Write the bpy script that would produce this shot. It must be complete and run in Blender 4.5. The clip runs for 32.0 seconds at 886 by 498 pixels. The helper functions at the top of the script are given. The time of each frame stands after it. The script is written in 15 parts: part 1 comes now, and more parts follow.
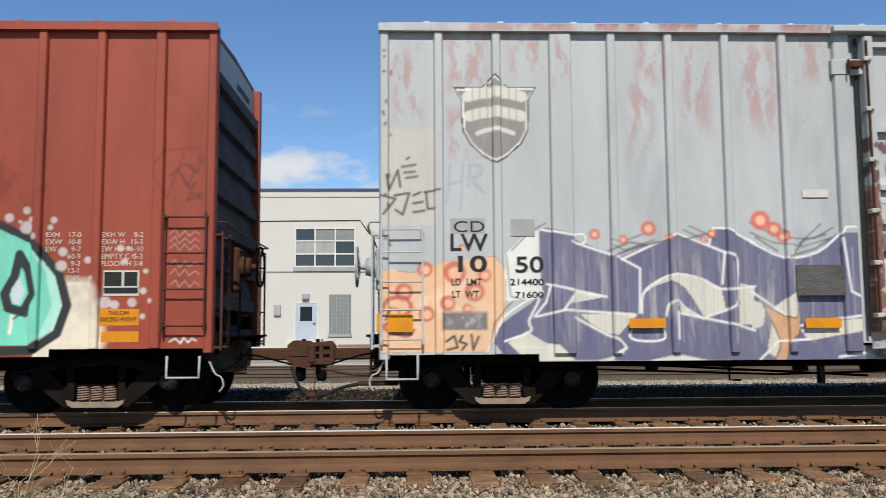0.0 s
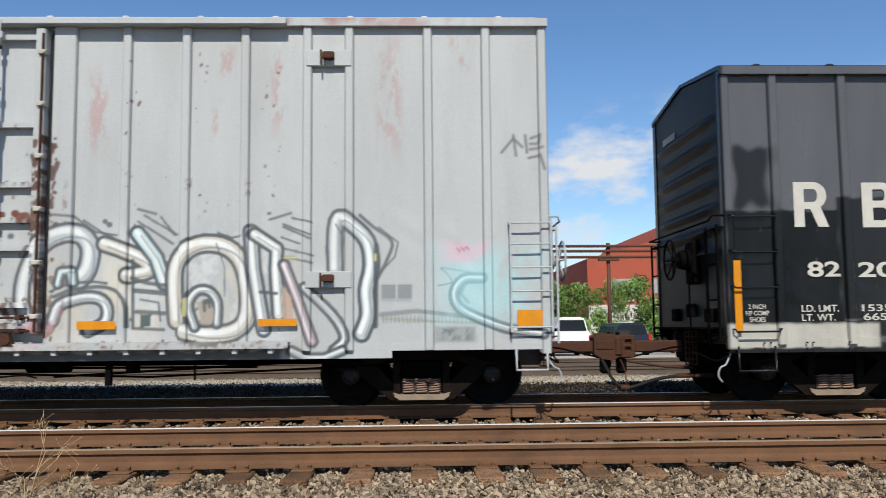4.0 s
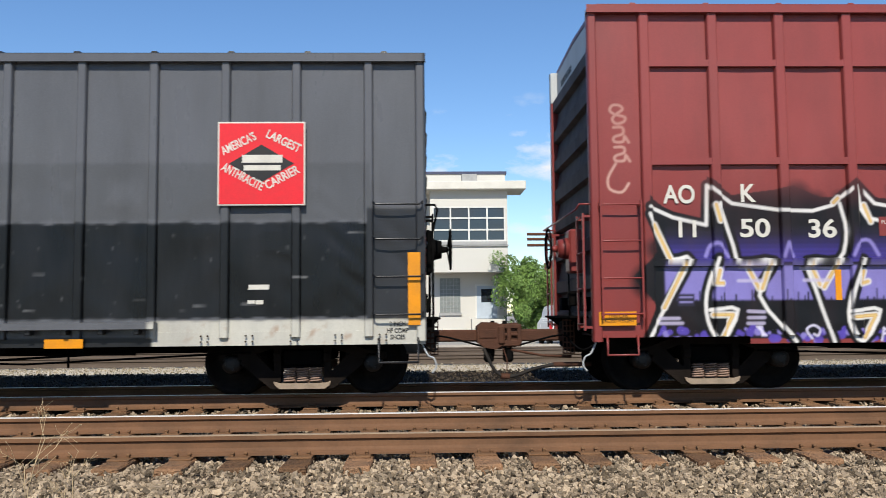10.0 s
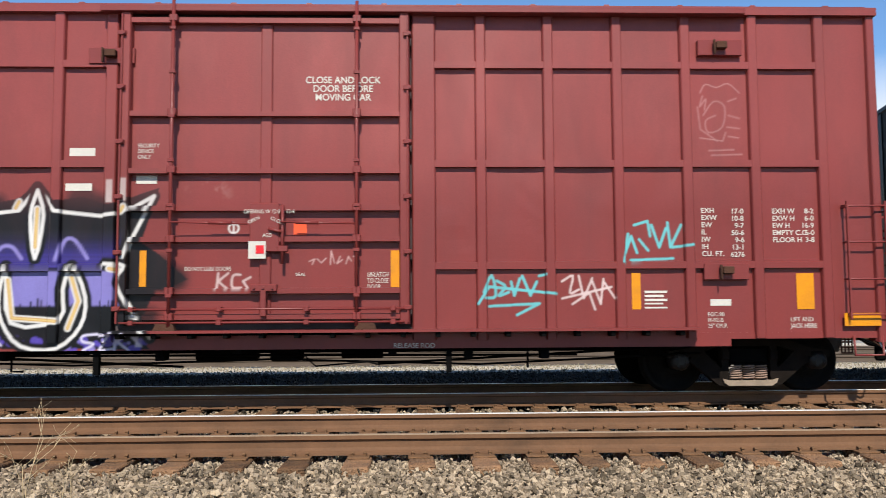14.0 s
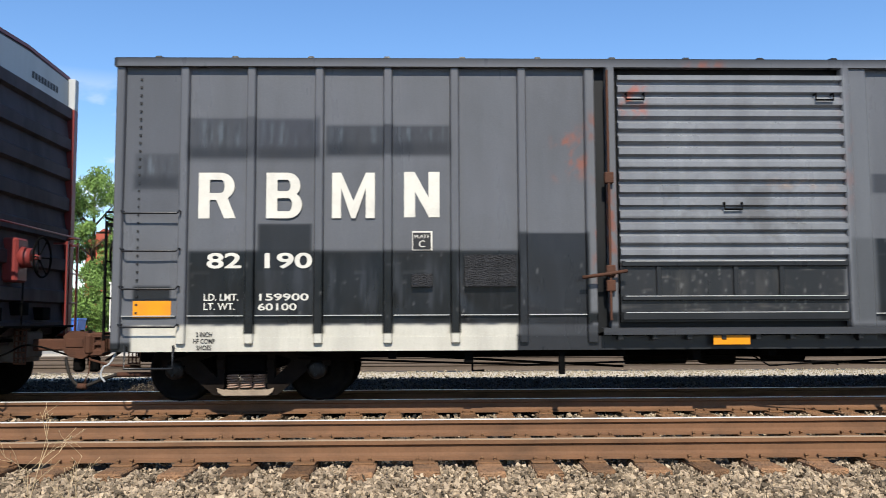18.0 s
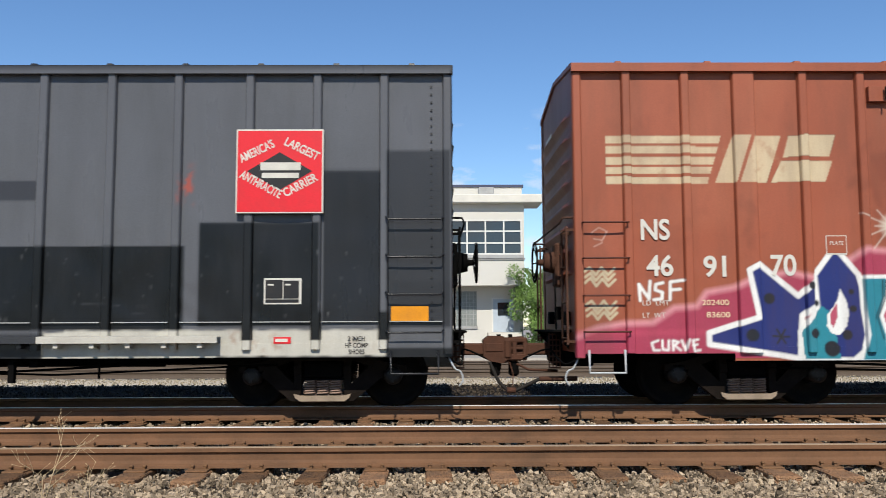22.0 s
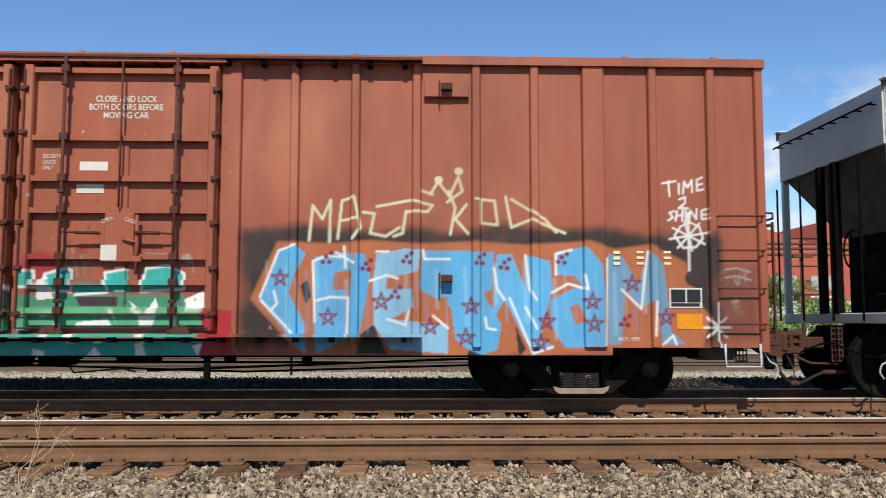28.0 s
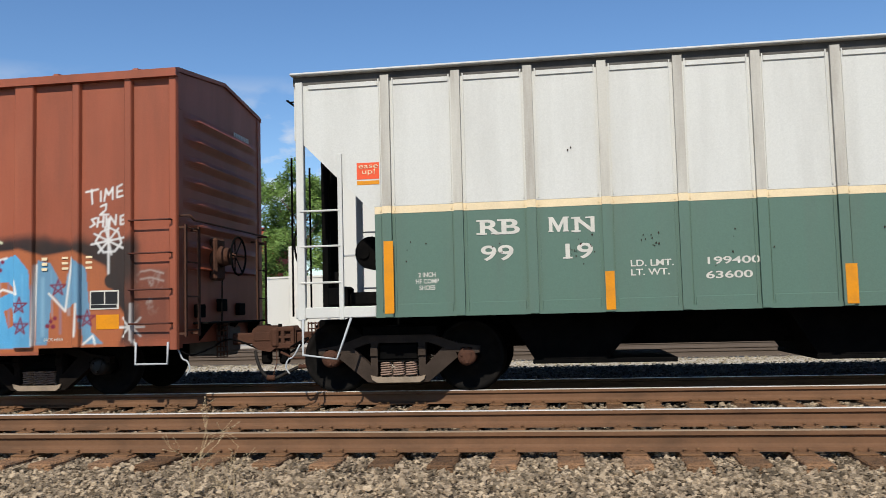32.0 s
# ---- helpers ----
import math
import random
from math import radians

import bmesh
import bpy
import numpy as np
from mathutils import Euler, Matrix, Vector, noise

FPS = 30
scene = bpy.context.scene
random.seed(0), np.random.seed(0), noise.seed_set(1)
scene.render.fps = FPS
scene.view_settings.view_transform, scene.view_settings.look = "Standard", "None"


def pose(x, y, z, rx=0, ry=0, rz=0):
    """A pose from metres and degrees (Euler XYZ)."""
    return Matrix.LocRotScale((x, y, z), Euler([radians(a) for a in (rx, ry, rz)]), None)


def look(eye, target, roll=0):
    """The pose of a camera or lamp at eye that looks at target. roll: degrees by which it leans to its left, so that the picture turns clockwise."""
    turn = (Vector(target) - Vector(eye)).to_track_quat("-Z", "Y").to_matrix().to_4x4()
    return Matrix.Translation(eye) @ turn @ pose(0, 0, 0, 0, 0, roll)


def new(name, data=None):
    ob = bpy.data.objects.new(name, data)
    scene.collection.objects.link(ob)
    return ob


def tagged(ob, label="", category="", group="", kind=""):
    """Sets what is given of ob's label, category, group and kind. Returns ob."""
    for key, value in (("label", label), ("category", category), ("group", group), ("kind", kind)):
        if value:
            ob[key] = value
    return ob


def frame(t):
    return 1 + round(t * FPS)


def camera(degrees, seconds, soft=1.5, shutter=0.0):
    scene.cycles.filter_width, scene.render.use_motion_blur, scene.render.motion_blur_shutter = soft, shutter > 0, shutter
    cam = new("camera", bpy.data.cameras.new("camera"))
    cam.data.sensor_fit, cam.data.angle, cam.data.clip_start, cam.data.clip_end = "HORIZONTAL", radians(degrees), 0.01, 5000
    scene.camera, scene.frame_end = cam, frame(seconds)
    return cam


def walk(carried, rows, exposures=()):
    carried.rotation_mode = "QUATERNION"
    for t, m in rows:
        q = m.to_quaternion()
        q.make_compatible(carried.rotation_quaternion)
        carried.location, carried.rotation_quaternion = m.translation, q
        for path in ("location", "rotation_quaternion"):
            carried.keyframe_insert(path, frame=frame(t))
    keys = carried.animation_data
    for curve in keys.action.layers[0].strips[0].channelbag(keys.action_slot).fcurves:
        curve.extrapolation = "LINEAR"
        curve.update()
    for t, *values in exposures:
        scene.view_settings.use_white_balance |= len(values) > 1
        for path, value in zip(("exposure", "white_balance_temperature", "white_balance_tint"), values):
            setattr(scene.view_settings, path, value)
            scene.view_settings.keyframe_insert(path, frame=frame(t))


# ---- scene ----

EYE_Z = 1.209
cam = camera(55.05, 32.0, soft=0.75, shutter=0.2)


def turned(yaw, pitch, roll, ex=0.0, ey=0.0, ez=0.0):
    """A pose from degrees: yaw to the left of +y, pitch up, roll as look() takes it."""
    a, b = radians(yaw), radians(pitch)
    eye = Vector((ex, ey, EYE_Z + ez))
    return look(eye, eye + Vector((-math.sin(a) * math.cos(b), math.cos(a) * math.cos(b), math.sin(b))), roll)


walk(cam, [
    (0, turned(-1.95, 5.46, -0.36)),
    (0.5, turned(-2.01, 5.43, -0.45)),
    (1, turned(-2.12, 5.41, -0.51)),
    (1.5, turned(-2.17, 5.40, -0.50)),
    (2, turned(-2.12, 5.35, -0.47)),
    (2.5, turned(-1.98, 5.29, -0.42)),
    (3, turned(-1.84, 5.23, -0.44)),
    (3.5, turned(-1.69, 5.17, -0.48)),
    (5.5, turned(-1.80, 5.12, -0.71)),
    (6, turned(-1.88, 5.00, -0.72)),
    (6.5, turned(-1.96, 4.88, -0.74)),
    (7, turned(-2.01, 4.70, -0.76)),
    (7.5, turned(-2.04, 4.53, -0.76)),
    (8, turned(-2.03, 4.41, -0.70)),
    (8.5, turned(-1.99, 4.33, -0.62)),
    (9, turned(-1.92, 4.28, -0.57)),
    (9.5, turned(-1.82, 4.29, -0.52)),
    (10, turned(-1.77, 4.33, -0.54)),
    (10.5, turned(-1.77, 4.42, -0.59)),
    (11, turned(-1.78, 4.49, -0.62)),
    (11.5, turned(-1.82, 4.53, -0.68)),
    (12, turned(-1.81, 4.55, -0.65)),
    (12.5, turned(-1.80, 4.54, -0.60)),
    (13, turned(-1.77, 4.50, -0.49)),
    (13.5, turned(-1.77, 4.44, -0.42)),
    (14, turned(-1.82, 4.42, -0.35)),
    (14.5, turned(-1.84, 4.47, -0.31)),
    (16.5, turned(-1.47, 4.92, 0.01)),
    (17, turned(-1.46, 4.89, -0.09)),
    (17.5, turned(-1.47, 4.82, -0.19)),
    (18, turned(-1.48, 4.79, -0.25)),
    (18.5, turned(-1.51, 4.85, -0.27)),
    (19, turned(-1.52, 4.98, -0.24)),
    (19.5, turned(-1.53, 5.13, -0.25)),
    (20, turned(-1.42, 5.22, -0.23)),
    (20.5, turned(-1.21, 5.25, -0.25)),
    (21, turned(-0.93, 5.24, -0.28)),
    (21.5, turned(-0.73, 5.25, -0.25)),
    (22, turned(-0.66, 5.22, -0.22)),
    (22.5, turned(-0.70, 5.18, -0.23)),
    (23, turned(-0.86, 5.17, -0.34)),
    (23.5, turned(-1.00, 5.16, -0.37)),
    (24, turned(-1.17, 5.19, -0.41)),
    (24.5, turned(-1.27, 5.24, -0.35)),
    (25, turned(-1.30, 5.28, -0.26)),
    (25.5, turned(-1.32, 5.30, -0.14)),
    (27.5, turned(-1.85, 4.95, 0.04)),
    (28, turned(-1.91, 4.78, 0.05)),
    (28.5, turned(-2.00, 4.65, 0.11)),
    (29, turned(-2.14, 4.61, 0.17)),
    (29.5, turned(-2.28, 4.61, 0.20)),
    (30, turned(-2.31, 4.66, 0.17)),
    (30.5, turned(-2.09, 4.73, -0.03)),
    (31, turned(-0.49, 4.55, -0.37, 0.054, -0.028, 0.027)),
    (31.5, turned(2.25, 4.47, -0.77, 0.093, -0.024, 0.033)),
    (31.7, turned(3.92, 4.40, -0.98, 0.085, 0.0, 0.03)),
    (32, turned(8.21, 4.09, -1.50, 0.059, 0.056, 0.030)),
], exposures=[(0.0, -0.05), (3.5, -0.05), (5.8, 0.42), (7.0, 0.74), (8.0, 0.70), (9.3, 0.45), (10.0, 0.24), (11.0, 0.10), (12.0, 0.25), (14.5, 0.35), (17.0, 0.4), (19.0, 0.62), (20.0, 0.57), (21.5, 0.36), (22.0, 0.16), (23.0, 0.03), (25.5, 0.12), (28.0, 0.17), (30.0, 0.03), (32.0, 0.03)])

# ---- light ----
SUN_DIR = Vector((0.02, 1.0, -0.94)).normalized()
sun = new("sun", bpy.data.lights.new("sun", "SUN"))
sun.data.energy, sun.data.angle, sun.data.color = 5.0, radians(0.53), (1.0, 0.945, 0.84)
sun.matrix_world = look((0, -20, 30), Vector((0, -20, 30)) + SUN_DIR)
tagged(sun, kind="structure")

world = bpy.data.worlds.new("sky")
scene.world = world
world.use_nodes = True
wn = world.node_tree
wn.nodes.clear()
w_out = wn.nodes.new("ShaderNodeOutputWorld")
w_bg = wn.nodes.new("ShaderNodeBackground")
w_sky = wn.nodes.new("ShaderNodeTexSky")
w_sky.sky_type, w_sky.sun_disc = "NISHITA", False
w_sky.sun_elevation = math.asin(-SUN_DIR.z)
w_sky.sun_rotation = math.atan2(-SUN_DIR.x, -SUN_DIR.y)
w_sky.air_density, w_sky.dust_density, w_sky.ozone_density = 1.0, 0.0, 4.0
w_bg.inputs["Strength"].default_value = 0.125
w_hue = wn.nodes.new("ShaderNodeHueSaturation")
w_hue.inputs["Saturation"].default_value = 1.12
w_hue.inputs["Hue"].default_value = 0.503
wn.links.new(w_sky.outputs[0], w_hue.inputs["Color"])
wn.links.new(w_hue.outputs[0], w_bg.inputs[0])
# fair-weather clouds low over the horizon
w_tc = wn.nodes.new("ShaderNodeTexCoord")
w_map = wn.nodes.new("ShaderNodeMapping")
w_map.inputs["Scale"].default_value = (5.0, 5.0, 11.0)
w_noise = wn.nodes.new("ShaderNodeTexNoise")
w_noise.inputs["Scale"].default_value, w_noise.inputs["Detail"].default_value = 1.5, 7.0
w_noise.inputs["Roughness"].default_value = 0.55
w_ramp = wn.nodes.new("ShaderNodeValToRGB")
w_ramp.color_ramp.elements[0].position, w_ramp.color_ramp.elements[1].position = 0.50, 0.62
w_sep = wn.nodes.new("ShaderNodeSeparateXYZ")
w_low = wn.nodes.new("ShaderNodeMapRange")
w_low.inputs["From Min"].default_value, w_low.inputs["From Max"].default_value = 0.27, 0.19
w_mul = wn.nodes.new("ShaderNodeMath")
w_mul.operation = "MULTIPLY"
w_mix = wn.nodes.new("ShaderNodeMixShader")
w_cl = wn.nodes.new("ShaderNodeBackground")
w_cl.inputs[0].default_value, w_cl.inputs[1].default_value = (0.92, 0.95, 1.0, 1), 0.82
wn.links.new(w_tc.outputs["Generated"], w_map.inputs[0])
wn.links.new(w_map.outputs[0], w_noise.inputs["Vector"])
wn.links.new(w_noise.outputs["Fac"], w_ramp.inputs[0])
wn.links.new(w_tc.outputs["Generated"], w_sep.inputs[0])
wn.links.new(w_sep.outputs["Z"], w_low.inputs["Value"])
wn.links.new(w_ramp.outputs[0], w_mul.inputs[0])
wn.links.new(w_low.outputs[0], w_mul.inputs[1])
wn.links.new(w_mul.outputs[0], w_mix.inputs[0])
wn.links.new(w_bg.outputs[0], w_mix.inputs[1])
wn.links.new(w_cl.outputs[0], w_mix.inputs[2])
wn.links.new(w_mix.outputs[0], w_out.inputs[0])
scene.view_settings.exposure = 0.0

# ---- materials ----


def lin(hexcode):
    """An sRGB colour, such as 'a03020', as linear values."""
    out = []
    for i in (0, 2, 4):
        c = int(hexcode[i:i + 2], 16) / 255
        out.append(c / 12.92 if c <= 0.04045 else ((c + 0.055) / 1.055) ** 2.4)
    return tuple(out)


def material(name, rgb, rough=0.6, metal=0.0, grime=(0.05, 0.04, 0.03), dirt=0.3, scale=2.0, streak=1.0, bump=0.05,
             bump_scale=60.0, painted=False, island=0.0, obj_rand=0.0, fine=0.12, spec=0.3):
    """A worn surface: base colour, large stains (stretched upright by streak), fine grain, bump."""
    m = bpy.data.materials.new(name)
    m.use_nodes = True
    nt = m.node_tree
    bsdf = nt.nodes["Principled BSDF"]
    link = nt.links.new

    def node(kind, **sets):
        n = nt.nodes.new(kind)
        for key, value in sets.items():
            n.inputs[key].default_value = value
        return n

    tc = node("ShaderNodeTexCoord")
    mp = node("ShaderNodeMapping")
    mp.inputs["Scale"].default_value = (1.0, 1.0, 1.0 / streak)
    link(tc.outputs["Object"], mp.inputs[0])
    big = node("ShaderNodeTexNoise", Scale=scale, Detail=6.0, Roughness=0.62)
    link(mp.outputs[0], big.inputs["Vector"])
    small = node("ShaderNodeTexNoise", Scale=bump_scale, Detail=3.0)
    link(tc.outputs["Object"], small.inputs["Vector"])
    col = node("ShaderNodeRGB")
    col.outputs[0].default_value = (*rgb, 1)
    src = col.outputs[0]
    if painted:
        at = nt.nodes.new("ShaderNodeVertexColor")
        at.layer_name = "paint"
        mixp = nt.nodes.new("ShaderNodeMix")
        mixp.data_type = "RGBA"
        link(at.outputs["Alpha"], mixp.inputs[0])
        link(src, mixp.inputs[6])
        link(at.outputs["Color"], mixp.inputs[7])
        src = mixp.outputs[2]
    mr = node("ShaderNodeMapRange")
    mr.inputs["From Min"].default_value, mr.inputs["From Max"].default_value = 0.42, 0.78
    mr.inputs["To Max"].default_value = dirt
    link(big.outputs["Fac"], mr.inputs["Value"])
    mix = nt.nodes.new("ShaderNodeMix")
    mix.data_type = "RGBA"
    link(mr.outputs[0], mix.inputs[0])
    link(src, mix.inputs[6])
    mix.inputs[7].default_value = (*grime, 1)
    src = mix.outputs[2]
    hsv = nt.nodes.new("ShaderNodeHueSaturation")
    link(src, hsv.inputs["Color"])
    mv = node("ShaderNodeMapRange")
    mv.inputs["To Min"].default_value, mv.inputs["To Max"].default_value = 1 - fine, 1 + fine
    link(small.outputs["Fac"], mv.inputs["Value"])
    val = mv.outputs[0]
    if island or obj_rand:
        if island:
            g = nt.nodes.new("ShaderNodeNewGeometry")
            rnd, amount = g.outputs["Random Per Island"], island
        else:
            g = nt.nodes.new("ShaderNodeObjectInfo")
            rnd, amount = g.outputs["Random"], obj_rand
        mi = node("ShaderNodeMapRange")
        mi.inputs["To Min"].default_value, mi.inputs["To Max"].default_value = 1 - amount, 1 + amount
        link(rnd, mi.inputs["Value"])
        mu = nt.nodes.new("ShaderNodeMath")
        mu.operation = "MULTIPLY"
        link(val, mu.inputs[0])
        link(mi.outputs[0], mu.inputs[1])
        val = mu.outputs[0]
    link(val, hsv.inputs["Value"])
    link(hsv.outputs[0], bsdf.inputs["Base Color"])
    rr = node("ShaderNodeMapRange")
    rr.inputs["To Min"].default_value, rr.inputs["To Max"].default_value = max(0.05, rough - 0.12), min(1, rough + 0.12)
    link(big.outputs["Fac"], rr.inputs["Value"])
    link(rr.outputs[0], bsdf.inputs["Roughness"])
    bsdf.inputs["Metallic"].default_value = metal
    bsdf.inputs["Specular IOR Level"].default_value = spec
    if bump:
        bp = node("ShaderNodeBump", Strength=min(1.0, bump * 4), Distance=bump * 0.1)
        link(small.outputs["Fac"], bp.inputs["Height"])
        link(bp.outputs[0], bsdf.inputs["Normal"])
    return m


